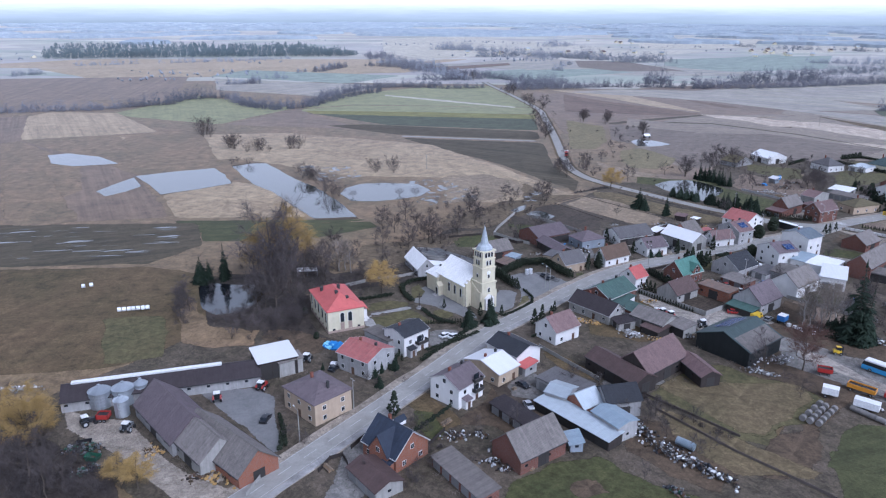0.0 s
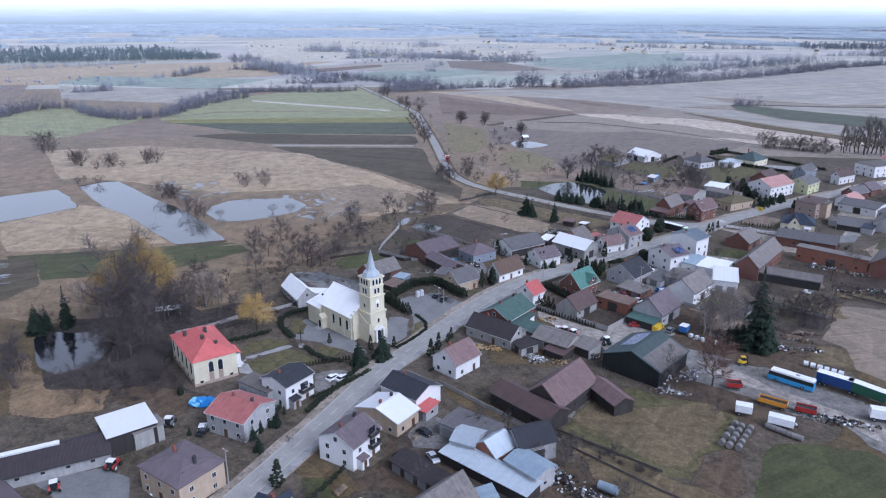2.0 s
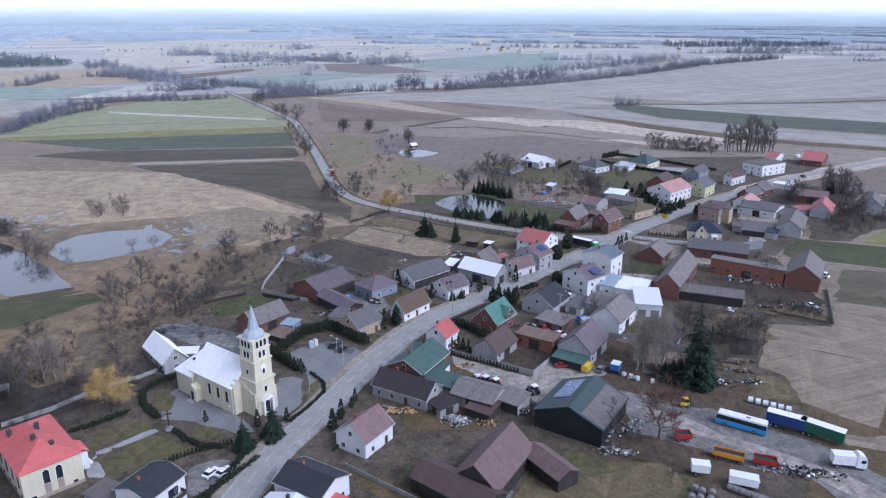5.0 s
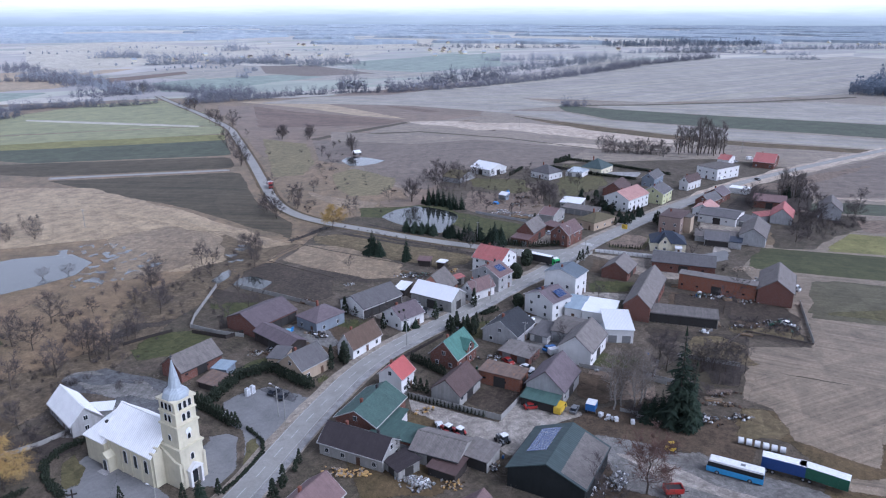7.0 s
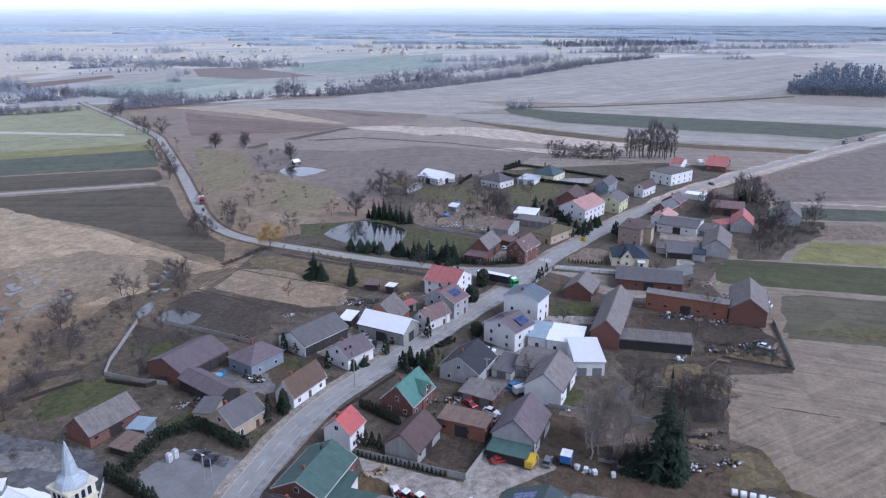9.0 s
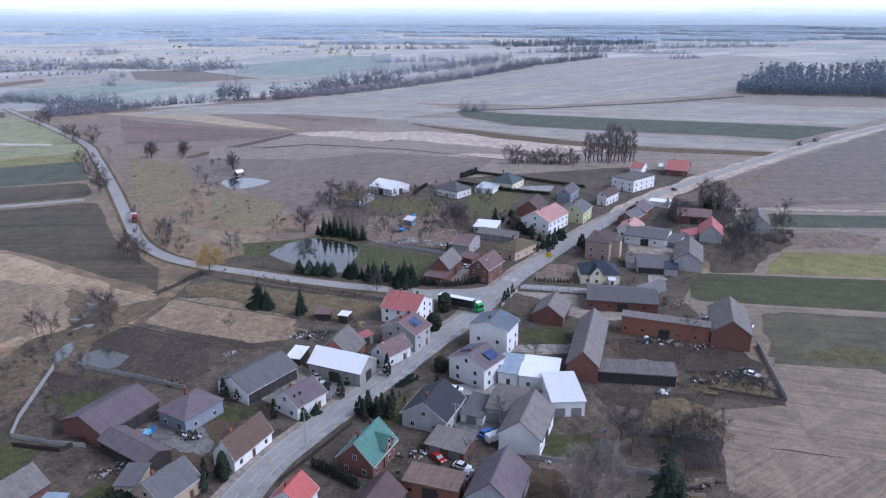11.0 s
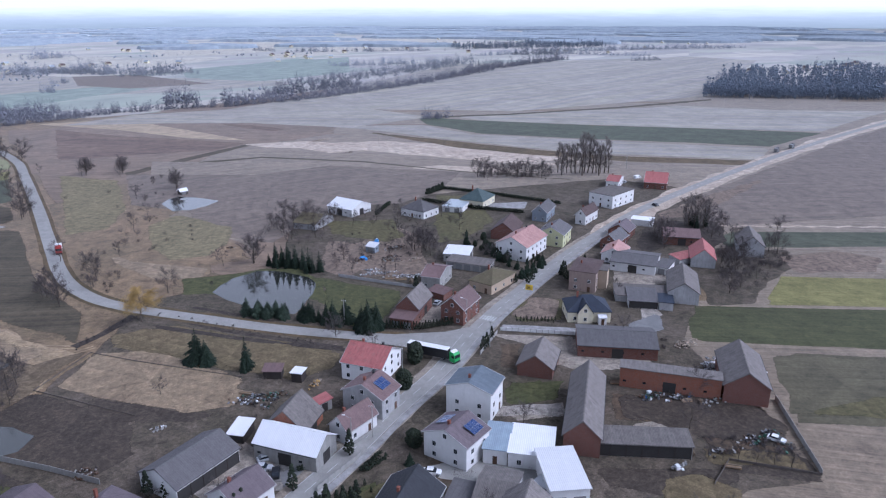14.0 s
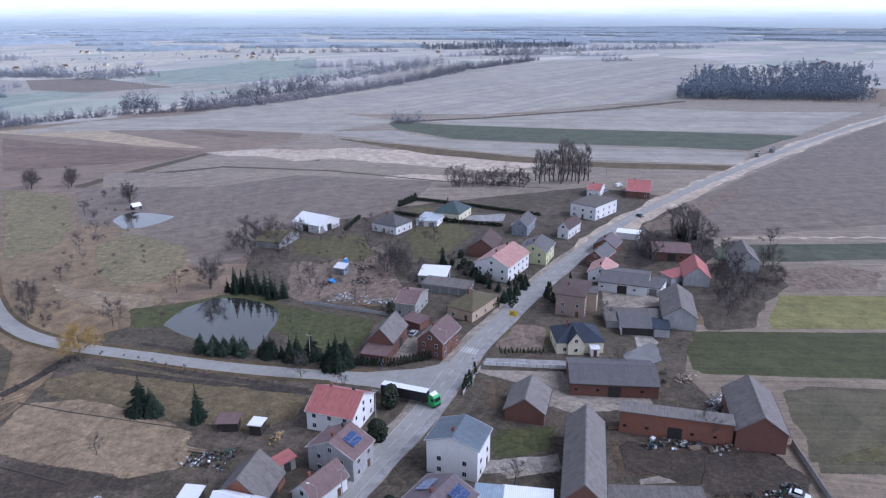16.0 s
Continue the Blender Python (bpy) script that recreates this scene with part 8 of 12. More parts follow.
scrub(12, 2.5, [(127.2, 582.5), (155, 593), (131, 487.4), (107.4, 475.7)], "tangle of low leafless scrub and brambles", None, 23)
plant("bare", 8, [(180.4, 489.7), (189, 482.1), (193, 474.4), (198.5, 476.4), (189, 492.1), (206.3, 473.2)])
plant("bush", 4, [(179.5, 480.7), (187.1, 471.6), (198.6, 470.3), (174.2, 478.7)])
plant("poplar", 19, [(379.6, 490.7), (382.3, 488.7), (383.1, 485.9), (386.7, 485.4), (387.6, 482.7), (391.2, 482.1), (392, 479.4), (395.3, 479.1), (396.4, 476.1), (399.8, 475.8), (400.6, 473.1), (404, 472.7), (404.7, 470), (376.8, 484.3), (386.2, 475.3), (394.9, 468.9)])
scrub(32, 5, [(339.9, 522), (381.9, 502), (370.4, 484.9), (326.4, 505.3)], "tangle of low leafless scrub and brambles", None, 27)
scatter("fruit", 4, 7, [(337.5, 513.2), (372.8, 497.8), (367.5, 487.1), (327.3, 500.7)])
plant("bare", 9, [(306.3, 349.7)])
plant("bare", 8, [(346.9, 367.5), (351.6, 365.2), (350.5, 358.7)])
plant("spruce", 8, [(347.6, 365.7), (347.3, 363.5)])
scrub(52, 4, [(324.6, 336.3), (348.2, 314.1), (330.5, 304.2), (272, 294.8)], "tangle of low leafless scrub and brambles", None, 32)
plant("fruit", 7, [(311.9, 322.3), (302.5, 312.2), (303.2, 307.7), (328.2, 319.4), (344.4, 319.8), (290.3, 301.9), (281.7, 301.1), (355.6, 325.8)])
plant("spruce", 6, [(235.6, 380.9), (234.8, 372.7), (235.3, 368.1), (243.4, 370.7), (249.1, 371), (247.7, 378.4)])
plant("spruce", 7, [(247.1, 417.3), (241.9, 395)])
plant("ball", 4, [(241.8, 392.2), (249.1, 407.1), (236.7, 377.4)])
plant("fruit", 7, [(214.6, 412.1), (219.9, 413.1), (213.8, 417.6), (211, 391.9)])
plant("fruit", 5, [(211.8, 462.9), (193.6, 422.7), (219.7, 457.1), (194, 395.8)])
plant("spruce", 11, [(157.1, 429.6), (159.6, 429.5), (161.3, 426.6), (163.1, 423.5), (165.1, 421.2), (165.7, 416.6), (168.6, 412.8)])
plant("fir", 9, [(143, 373.7), (143.7, 371.5), (147.5, 366.3), (149, 362.4), (152.8, 362.5), (154.8, 355.3)])
plant("fir", 11, [(157.7, 352.7), (155.5, 352.6)])
plant("spruce", 4, [(129.9, 389.3), (149.8, 365.8), (154.9, 359.2), (158.7, 356.4)])
plant("pine", 6, [(131.1, 387.2), (133.4, 382.5), (136.1, 380.6)])
plant("fir", 10, [(102.9, 363.1)])
plant("fir", 9, [(104.5, 361)])
plant("spruce", 9.5, [(111.8, 349.7)])
plant("bare", 8, [(144.9, 354.5)])
plant("bare", 9, [(56.5, 380), (54.2, 378.4), (52.5, 396.4)])
plant("ball", 8.5, [(155.6, 324.6), (144.4, 313.3)])
plant("ball", 5.5, [(131, 288.3)])
plant("column", 3, [(180.6, 320.6), (177.6, 318.9), (184.9, 323.6)])
scrub(28, 5, [(122.7, 216.6), (137.2, 211.6), (133.7, 205.6), (119.7, 210.5)], "tangle of low leafless scrub and brambles", None, 52)
plant("birch", 11, [(123, 223.8), (125.6, 223.2), (130.3, 223.8), (130.5, 219.4)])
plant("bush", 4, [(144.9, 217.9), (154.7, 224.1), (137.9, 211.3), (146.9, 213.6), (153.6, 217.4), (158.3, 230.2)])
plant("fruit", 4, [(162.3, 227.6), (165.1, 226), (167.1, 223.5), (159.8, 229.6)])
plant("red", 14, [(104.6, 186.6)])
plant("fruit", 7, [(92.7, 185.4)])
plant("bush", 4, [(98.9, 188), (89, 185.1), (95.9, 179.1)])
plant("willow", 11, [(-97.8, 147.6)])
plant("willow", 6, [(-70.9, 133.8), (-66.4, 131.8)])
plant("bush", 5, [(-93.2, 132.3), (-85.8, 132.3), (-79.6, 129.8), (-87.6, 128.9), (-75.5, 128.9), (-98.2, 136.7), (-94.4, 136.7), (-84.5, 134.7)])
plant("willow", 8, [(-105.9, 150)])
plant("fruit", 5, [(35.3, 175.1), (43.1, 175.1), (52.8, 159.5), (58.8, 142.7), (96.4, 170.9)])
plant("bush", 3, [(9.3, 152.9), (-3.9, 154.1), (-6.8, 156.6)])
plant("fruit", 4, [(-18, 135), (-8.1, 152.8)])
plant("spruce", 5, [(89.4, 296.8), (91.7, 293.2), (96.1, 296.4), (89.4, 292.6)])
plant("column", 4.5, [(58.9, 274.3), (62.2, 272.8), (62.7, 271.4)])
plant("column", 3.5, [(100.8, 278.7), (101.8, 278.3), (103.2, 278.6), (104.7, 278.4), (106.2, 278.2), (108, 278.3), (109.6, 278.6)])
plant("column", 3, [(70.3, 254.3), (71.5, 253.1), (72.6, 251.5), (73.7, 250), (75.6, 248.5), (76.8, 247.3), (77.8, 245.8)])
plant("bush", 3, [(79.9, 297), (75, 294.2), (74.8, 284.9), (84.7, 308)])
plant("spruce", 4, [(-42.6, 171.7)])
plant("spruce", 5, [(-34.7, 186.1), (-17.6, 184.5), (-16.3, 187.9), (-19, 181.2)])
plant("column", 5, [(-31.6, 160.4)])
plant("ball", 2.5, [(-21.6, 191.4), (-15.3, 186.2), (-40.1, 206.7), (-47.3, 226.6)])
plant("column", 2.5, [(0.6, 231.4), (33, 221), (36.9, 225.9), (38.6, 228.7)])
plant("column", 4, [(30.3, 216.6), (33.2, 221.7)])
plant("fruit", 5, [(54.3, 227.2), (59.7, 222)])
plant("spruce", 4, [(262.3, 354.3), (258.1, 348.8), (266.6, 359.9)])
plant("column", 3, [(249.8, 355), (244.2, 351), (243.2, 347.8)])
plant("column", 1.2, along([(72.3, 245.6), (79.7, 236.9), (86.7, 228.3)], 1.1), "row of thujas")
plant("column", 2.0, along([(161.7, 350.3), (169.6, 343.4), (181.1, 340), (184.4, 343.4)], 1.0), "row of thujas")
plant("column", 2.4, along([(19.6, 264), (22.8, 258.6), (26.6, 250.5)], 1.3), "row of thujas")
plant("column", 0.9, along([(202.5, 331.9), (210.7, 320.1)], 1.9), "row of thujas")
plant("column", 2.5, along([(276.9, 493), (294.6, 500.7)], 1.0), "row of thujas")
hedge([(-5.1, 260.1), (-12.1, 256.8), (-15.5, 251.8), (-14.5, 245.1), (-11.1, 237.3)], 2.0, 1.1)
hedge([(30.1, 248.1), (32.4, 241.1), (31.7, 236.2), (25.9, 229.3), (20.5, 224.3)], 0.8, 0.8)
hedge([(23.1, 264.3), (32.2, 275.1), (42, 276.5), (49.8, 260.8)], 3.0, 3.2)
hedge([(-4.9, 198.2), (5.6, 206.1), (11.2, 211.1)], 1.2, 1.1)
hedge([(276.9, 493), (292.9, 498.4), (307.1, 470.8), (323.2, 432.3)], 2.0, 1.9)
hedge([(267.5, 482.3), (280, 452.4), (294.6, 430.4)], 2.0, 1.9)
hedge([(115.6, 287), (122.4, 290.2)], 1.4, 1.2)
hedge([(28.6, 207.8), (36.9, 218)], 1.0, 0.9)
hedge([(-38.5, 145.6), (-39.5, 155.2)], 1.2, 1.4)
hedge([(248.4, 487.3), (230.4, 472.2)], 1.6, 2.2)
fence([(23.6, 317.4), (25.7, 325.5), (36.4, 351.8)], 1.5, CONCRETE, "concrete panel fence round a plot")
fence([(44.3, 346.4), (57.5, 329.3), (65.7, 317.4)], 1.5, CONCRETE, "concrete panel fence by the brown plot")
fence([(52.4, 175.2), (62.8, 163.6), (73, 152)], 0.7, W_OLDWOOD, "low weathered plank fence along a paddock")
fence([(55.8, 164.9), (69.3, 146.1), (81.4, 132.4), (85.8, 126.8)], 0.7, W_OLDWOOD, "weathered plank fence beside the farm track")
fence([(72, 246.4), (80.9, 235.8), (89.8, 225.4), (102.6, 234.3)], 1.7, CONCRETE, "pale concrete fence round a farmyard")
fence([(191.3, 326.9), (209.7, 308.7)], 1.2, W_WHITE, "low white garden wall")
fence([(222.9, 248.4), (199.9, 223.6)], 1.5, CONCRETE, "concrete fence behind the brick barn")
fence([(199.9, 223.6), (187.9, 239.5), (177, 236)], 0.6, W_OLDWOOD, "low old wooden fence along an orchard")
fence([(155.7, 234.6), (167.8, 222)], 1.4, CONCRETE, "grey panel fence along bushes")
fence([(59.9, 373.5), (77.7, 389.5), (87.6, 375.3), (110.2, 346.4)], 0.25, W_OLDWOOD, "low wooden paddock fence")
fence([(59.9, 373.5), (79.5, 342.8)], 0.25, W_OLDWOOD, "low wooden fence along a plot")
fence([(-25, 259.3), (-16.9, 261.2), (-7.2, 266.3)], 1.2, CONCRETE, "grey garden wall by the lane")
fence([(172.2, 403.7), (191.1, 373.2)], 1.2, W_GREY, "grey fence round a building plot")
fence([(15.4, 246.6), (19.2, 264.8)], 1.0, W_WHITE, "pale fence of the churchyard")
fence([(174.9, 317), (189.2, 325.8)], 1.2, CONCRETE, "grey fence beside the pavement")
fence([(104.1, 286.5), (120.6, 293)], 1.3, CONCRETE, "grey fence of a house by the road")
fence([(42.3, 306.6), (32.9, 303.8), (23.4, 312.7)], 1.3, W_WOOD, "dark fence of a yard")
fence([(-39.1, 141.6), (-42.2, 129)], 1.0, CONCRETE, "concrete yard wall by the road")
scatter("bare", 3, 8, [(-37.8, 377.9), (28.3, 381.8), (63, 381.9), (-32, 324.3)])
scatter("fruit", 4, 5.5, [(332.8, 340.5), (352, 316.3), (326.8, 307), (281.7, 301.1)])
scrub(28, 3, [(206.2, 467.1), (242.2, 440.6), (219.4, 403.8), (182.4, 412.8)], "tangle of low leafless scrub and brambles", None, 116)
scrub(20, 3, [(153.6, 232.3), (167.8, 222), (152.5, 211.1), (137.2, 211.6)], "tangle of low leafless scrub and brambles", None, 117)
scrub(40, 2, [(191.8, 250), (207.6, 232.4), (201.9, 227.9), (184.7, 241.9)], "tangle of low leafless scrub and brambles", None, 118)
scrub(16, 2.5, [(152.1, 646.5), (176.7, 635.2), (128.4, 420.9), (104.3, 420.4)], "tangle of low leafless scrub and brambles", None, 119)
scrub(20, 3, [(87.7, 473.8), (107.7, 495.5), (98.4, 435.4), (88.1, 442.9)], "tangle of low leafless scrub and brambles", None, 120)
scrub(24, 2.5, [(54, 175.2), (72, 153.2), (70.2, 148.4), (52.5, 169.2)], "tangle of low leafless scrub and brambles", None, 121)
scrub(24, 2.5, [(-23.3, 137), (2.4, 155.4), (15.7, 145.8), (-10.1, 129.2)], "tangle of low leafless scrub and brambles", None, 122)
scrub(80, 4.5, [(-118.5, 154.8), (-81.9, 145.4), (-69.9, 127.1), (-101, 127)], "tangle of low leafless scrub and brambles", None, 123)
scatter("fruit", 10, 7, [(-125.2, 165.4), (-84.5, 145.4), (-72.3, 127.1), (-102.1, 128.8)])
plant("willow", 10, [(-107.3, 154.9), (-101.7, 152.4), (-97.6, 152.4)])
scrub(20, 3.5, [(-68, 224), (-43, 224.2), (-40.1, 206.7), (-62.3, 202.5)], "tangle of low leafless scrub and brambles", None, 126)
hedge([(-6.9, 229.7), (-4.5, 224.7), (-1.1, 220.7), (4.2, 218.3)], 1.6, 0.9)
plant("column", 1.2, along([(-11.4, 214.9), (-3.9, 218), (6, 219.1)], 0.9), "row of thujas")
hedge([(8.8, 214.9), (3, 204.1), (-3.1, 196.6), (-6.3, 191.2)], 1.4, 1.3)
plant("column", 2.6, along([(20.4, 265), (24.3, 257.3), (28.4, 249)], 1.6), "row of thujas")
hedge([(-31, 237.7), (-24.4, 240.1), (-18.4, 242.9)], 1.5, 1.2)
fence([(-47.9, 246.1), (-37.1, 250.7), (-29.4, 256.1)], 1.3, CONCRETE, "old grey concrete fence by the grove")
plant("column", 2.4, along([(100, 280.7), (103.1, 279.7), (105.1, 275.1)], 1.4), "row of thujas")
plant("column", 4.5, [(100.5, 279.6), (102.4, 279.1), (104.5, 275.4), (106, 273.9), (99.8, 290), (116.5, 294.4)])
plant("fir", 4, [(126.2, 282.8), (94.2, 290.9)])
plant("column", 1.2, [(108.4, 281.1), (111, 281.7), (113.6, 282), (113.5, 279.1), (109.5, 277.5)])
plant("fruit", 6, [(302.4, 305.7), (304.8, 312.7), (293.6, 307.6)])
plant("fruit", 6, [(208.3, 262), (191.9, 253.3)])
plant("fruit", 6, [(91.3, 791.7), (105.6, 762.5), (105.7, 691.8), (88.8, 651.9), (84.9, 614), (131.9, 678.4), (152, 668.1), (164.5, 589)])
plant("fruit", 7, [(92, 470.6), (85.5, 489.4), (78.8, 457.8)])
plant("bush", 3, [(106, 603.2), (129.4, 602.4), (142.8, 607.2), (141.8, 574.1), (165.7, 627.9)])
plant("fruit", 4, [(45.6, 159.5), (49.6, 155.6), (54.7, 151.8), (60.8, 145.8), (54.9, 161.7), (18.3, 155.9), (23.2, 151)])
plant("bush", 2.2, [(1.2, 156.7), (2.5, 152), (-13.2, 181.9), (-10.8, 178.7), (8.9, 158.8)])
plant("column", 2.0, [(18.9, 160.8), (20.1, 159.5), (-12.1, 191.5), (-13.6, 188.3)])
hedge([(2, 165.5), (-3.6, 158.1), (-8.2, 152.5), (-11.3, 147.7)], 1.0, 1.1)
hedge([(-19.4, 182.2), (-16, 189), (-11.6, 198.5)], 1.0, 1.2)
fence([(0.5, 154.4), (-4.8, 145.7), (-8.4, 141.8)], 1.1, W_WOOD, "dark garden fence by the road")
fence([(29.9, 200.8), (36.6, 190.8), (44.3, 179.8)], 1.2, CONCRETE, "grey garden wall with posts")
plant("fruit", 5, [(111.4, 245.9), (128.6, 256), (85.8, 295.1), (88, 350.1), (139.3, 228.3), (157.8, 278.5)])
plant("bush", 2.5, [(110.7, 325.6), (110, 313.9), (130.2, 292.5), (142.3, 286.4), (71.7, 297.7), (80.8, 302.4), (63.3, 306.5)])
plant("fruit", 5, [(235.7, 373.8), (268.3, 387.8), (278.6, 390.9), (247.5, 326.1), (218.9, 298.8), (149.9, 329.7), (149.7, 339.3)])
plant("bush", 2.5, [(247.7, 340.6), (218.7, 321.3), (283.2, 330.5), (205.2, 387.7), (216.7, 387.7), (210.3, 368), (203.5, 415.4), (283, 357.1)])
scrub(20, 2.2, [(215.9, 300.9), (230.7, 290.1), (224, 285), (211.2, 296.8)], "tangle of low leafless scrub and brambles", None, 154)
scrub(16, 2, [(78.3, 318.9), (110.7, 325.6), (106, 304.8), (79.4, 298.4)], "tangle of low leafless scrub and brambles", None, 155)
fence([(124.8, 241.5), (135.5, 230.5), (141, 222.5)], 1.2, CONCRETE, "concrete wall behind gardens")
fence([(23.5, 317.3), (30.9, 308.8), (38.4, 302.6)], 1.3, CONCRETE, "concrete fence behind a barn")
fence([(2.9, 311.9), (10.2, 314.4), (17.8, 316.3)], 1.0, W_WOOD, "dark plank fence along scrub")
plant("fir", 5, [(87.6, 286.9), (91.2, 286.4)])
plant("column", 4.5, [(57.8, 270), (62.6, 272.7), (81.2, 290.2), (63.5, 273)])
plant("column", 2.2, along([(81.3, 265.4), (83.7, 259.6), (86.6, 252.7)], 0.9), "row of thujas")
hedge([(116.5, 286.2), (123.3, 288.2)], 1.0, 1.2)
plant("bare", 9, [(215.5, 408.5), (214.9, 414.8), (216.5, 403.1)])
plant("ball", 5, [(241.3, 395.5), (239.4, 385.4)])
plant("fir", 7, [(237.7, 405.1)])
scrub(32, 4, [(346.1, 535.2), (392.4, 507.9), (358.9, 473.6), (324, 505.1)], "tangle of low leafless scrub and brambles", None, 166)
plant("fruit", 6.5, [(330.5, 506.3), (346.1, 507), (350.4, 497.6), (357.6, 492.3), (359.8, 484.7)])
plant("spruce", 9, [(141.2, 374.4), (142.9, 372), (144.2, 370.5), (146.1, 369.1), (148.1, 367.6), (149.7, 366.5), (151.5, 364.6), (152.9, 362.4)])
plant("fir", 12, [(157.3, 355.1), (158.7, 353)])
plant("pine", 8, [(132.3, 387.5), (133.8, 384.6), (136.8, 383.7), (139.3, 381.8)])
plant("fruit", 5, [(183.6, 420.8), (187.1, 437.2), (241.1, 471.1), (231.8, 453.2), (260.8, 440.7)])
plant("bush", 2.5, [(230.3, 479), (226.5, 481.9), (233.2, 472.9), (295.6, 469.5), (264.9, 414.5)])
plant("column", 3, [(244.3, 368.3), (247.7, 368.4), (224.5, 356.9), (243.5, 347.5)])
plant("fruit", 7, [(-4.8, 308), (-8.7, 314.3), (-11.7, 323.2), (-1.1, 303.6)])
scrub(32, 3, [(-16, 333.5), (2.5, 311.3), (-0.3, 301.1), (-14.2, 303.8)], "tangle of low leafless scrub and brambles", None, 175)
plant("bush", 3, [(45.3, 330.4), (47.1, 331)])
plant("fruit", 5, [(150.2, 224.1), (154.2, 224.2), (158.5, 224.5), (163.6, 224)])
plant("willow", 18, [(-74.4, 265.7), (-67.7, 267.9), (-59.9, 263.2)])
plant("spruce", 17, [(-84.1, 259)])
plant("bare", 23, [(-64.7, 252.6), (-60.6, 250.1), (-57.6, 254.5)])
scrub(24, 3, [(-74.5, 226.3), (-62.4, 231.7), (-57.6, 216), (-69.5, 213.3)], "tangle of low leafless scrub and brambles", None, 182)
scrub(20, 3.5, [(-59.9, 228.7), (-50.3, 232.6), (-46.7, 216.4), (-56.4, 215.8)], "tangle of low leafless scrub and brambles", None, 183)
scrub(24, 4, [(-101.8, 253), (-95.1, 254.8), (-82.6, 218.1), (-88.4, 216.6)], "tangle of low leafless scrub and brambles", None, 184)
plant("fruit", 6, [(-95.6, 245.8), (-87.8, 228.6), (-87.9, 221.2), (-55.5, 279.3), (-47.9, 286.4), (-36.3, 288.5)])
plant("fruit", 7, [(151.5, 440), (123, 521.8), (107.6, 482.9), (90.6, 449.9), (165.1, 593.4), (126.2, 663.8), (145.7, 648.1)])
plant("fruit", 5, [(139.2, 443.1), (135.3, 543.8), (139.3, 581.6)])
plant("spruce", 10, [(154.8, 432.1), (156.1, 428.9), (158.7, 428.2), (160.4, 425.4), (162.6, 423.6), (163.8, 415.5), (165.9, 413.8)])
plant("spruce", 12, [(113.1, 350.2)])
plant("pine", 9, [(128.1, 389.3), (130.3, 385.1), (133, 382), (137.2, 378.7)])
plant("column", 1.2, along([(200.8, 329.3), (212.4, 321)], 1.2), "row of thujas")
scrub(44, 3.5, [(-61.3, 244.6), (-50.2, 241.2), (-45.6, 221.6), (-53.7, 212.2)], "tangle of low leafless scrub and brambles", None, 192)
scrub(36, 3, [(-55.6, 275.7), (-31.5, 268.3), (-31, 251.9), (-51.3, 247.1)], "tangle of low leafless scrub and brambles", None, 193)
scrub(28, 2.5, [(-31.5, 268.3), (-8.6, 276.7), (-8.6, 261.2), (-28.8, 252.3)], "tangle of low leafless scrub and brambles", None, 194)
plant("bare", 9, [(-62.1, 269.1), (-59.9, 279.9), (-57.4, 285.5), (-49.6, 273.9), (-41.9, 268.7), (-60.7, 253.6), (-45.3, 284.8), (-36.7, 272.7), (-22.2, 271.6)])
plant("column", 5, [(-12.7, 161.6)])
hedge([(-41.7, 160.4), (-39.2, 153.2), (-37.3, 147.4)], 0.9, 1.6)
plant("fir", 5, [(-17.3, 176.1), (-13.9, 186.6)])
plant("bush", 3, [(-18.3, 177), (-21.5, 178.9), (-37.4, 152), (-33.2, 148.9), (-5.7, 133.8), (-2.6, 139.2)])
scrub(28, 4, [(-111.2, 156.6), (-98.9, 153.4), (-89.2, 142.9), (-97.6, 133.4)], "tangle of low leafless scrub and brambles", None, 200)
scrub(24, 4, [(-100.1, 140), (-84.6, 138.8), (-78, 128.5), (-93.5, 128.5)], "tangle of low leafless scrub and brambles", None, 201)
plant("fruit", 7, [(-101.8, 142.8), (-100.8, 147.2), (-90.7, 133.5)])
plant("fruit", 4, [(63.3, 145.8), (54.6, 156.4), (51.9, 158.2), (63.5, 158.2), (44.7, 134.8)])
fence([(-21.7, 146.8), (-18.7, 152.1), (-16.8, 155.3)], 1.2, W_WOOD, "dark garden fence with posts")
fence([(-28, 137.6), (-26.2, 142.5), (-23.4, 143.9), (-21.7, 140.4)], 1.0, W_WOOD, "dark picket fence round a front garden")
scrub(16, 3, [(123.7, 218.9), (136.8, 217.6), (127.2, 206.1), (119.3, 212.4)], "tangle of low leafless scrub and brambles", None, 209)
fence([(120.5, 216.6), (126, 210.3), (130.2, 204.2)], 1.0, CONCRETE, "low concrete wall in front of spruces")
plant("bush", 5, [(-159.4, 533.7), (-138.7, 532.1), (-92.8, 451.8), (-48.4, 468.9), (-24.5, 389.7), (-15.5, 388.9), (-3.4, 374.2), (31.4, 368), (-126.2, 516.9)])
scrub(16, 3, [(-41.8, 353.6), (37.6, 370.7), (48.3, 323.1), (-27.3, 305.6)], "tangle of low leafless scrub and brambles", None, 212)
plant("bare", 8, [(-28.8, 325.4), (-6, 343.9), (7.6, 347.5), (18.2, 341.8), (42.8, 341.6)])
scrub(24, 3, [(32.1, 330.6), (40, 314.4), (45.5, 303.3), (30.9, 310.5)], "tangle of low leafless scrub and brambles", None, 214)
plant("fruit", 5, [(43.3, 322.9), (35.8, 317.4), (46.7, 320.6)])
plant("bush", 12, [(-193.2, 585.2), (-198.6, 590.7)])
plant("bush", 10, [(-158.6, 531.1), (-154, 526.6), (-133.8, 522.5), (-135.6, 518.1), (-111.5, 531.7), (-114, 527.2)])
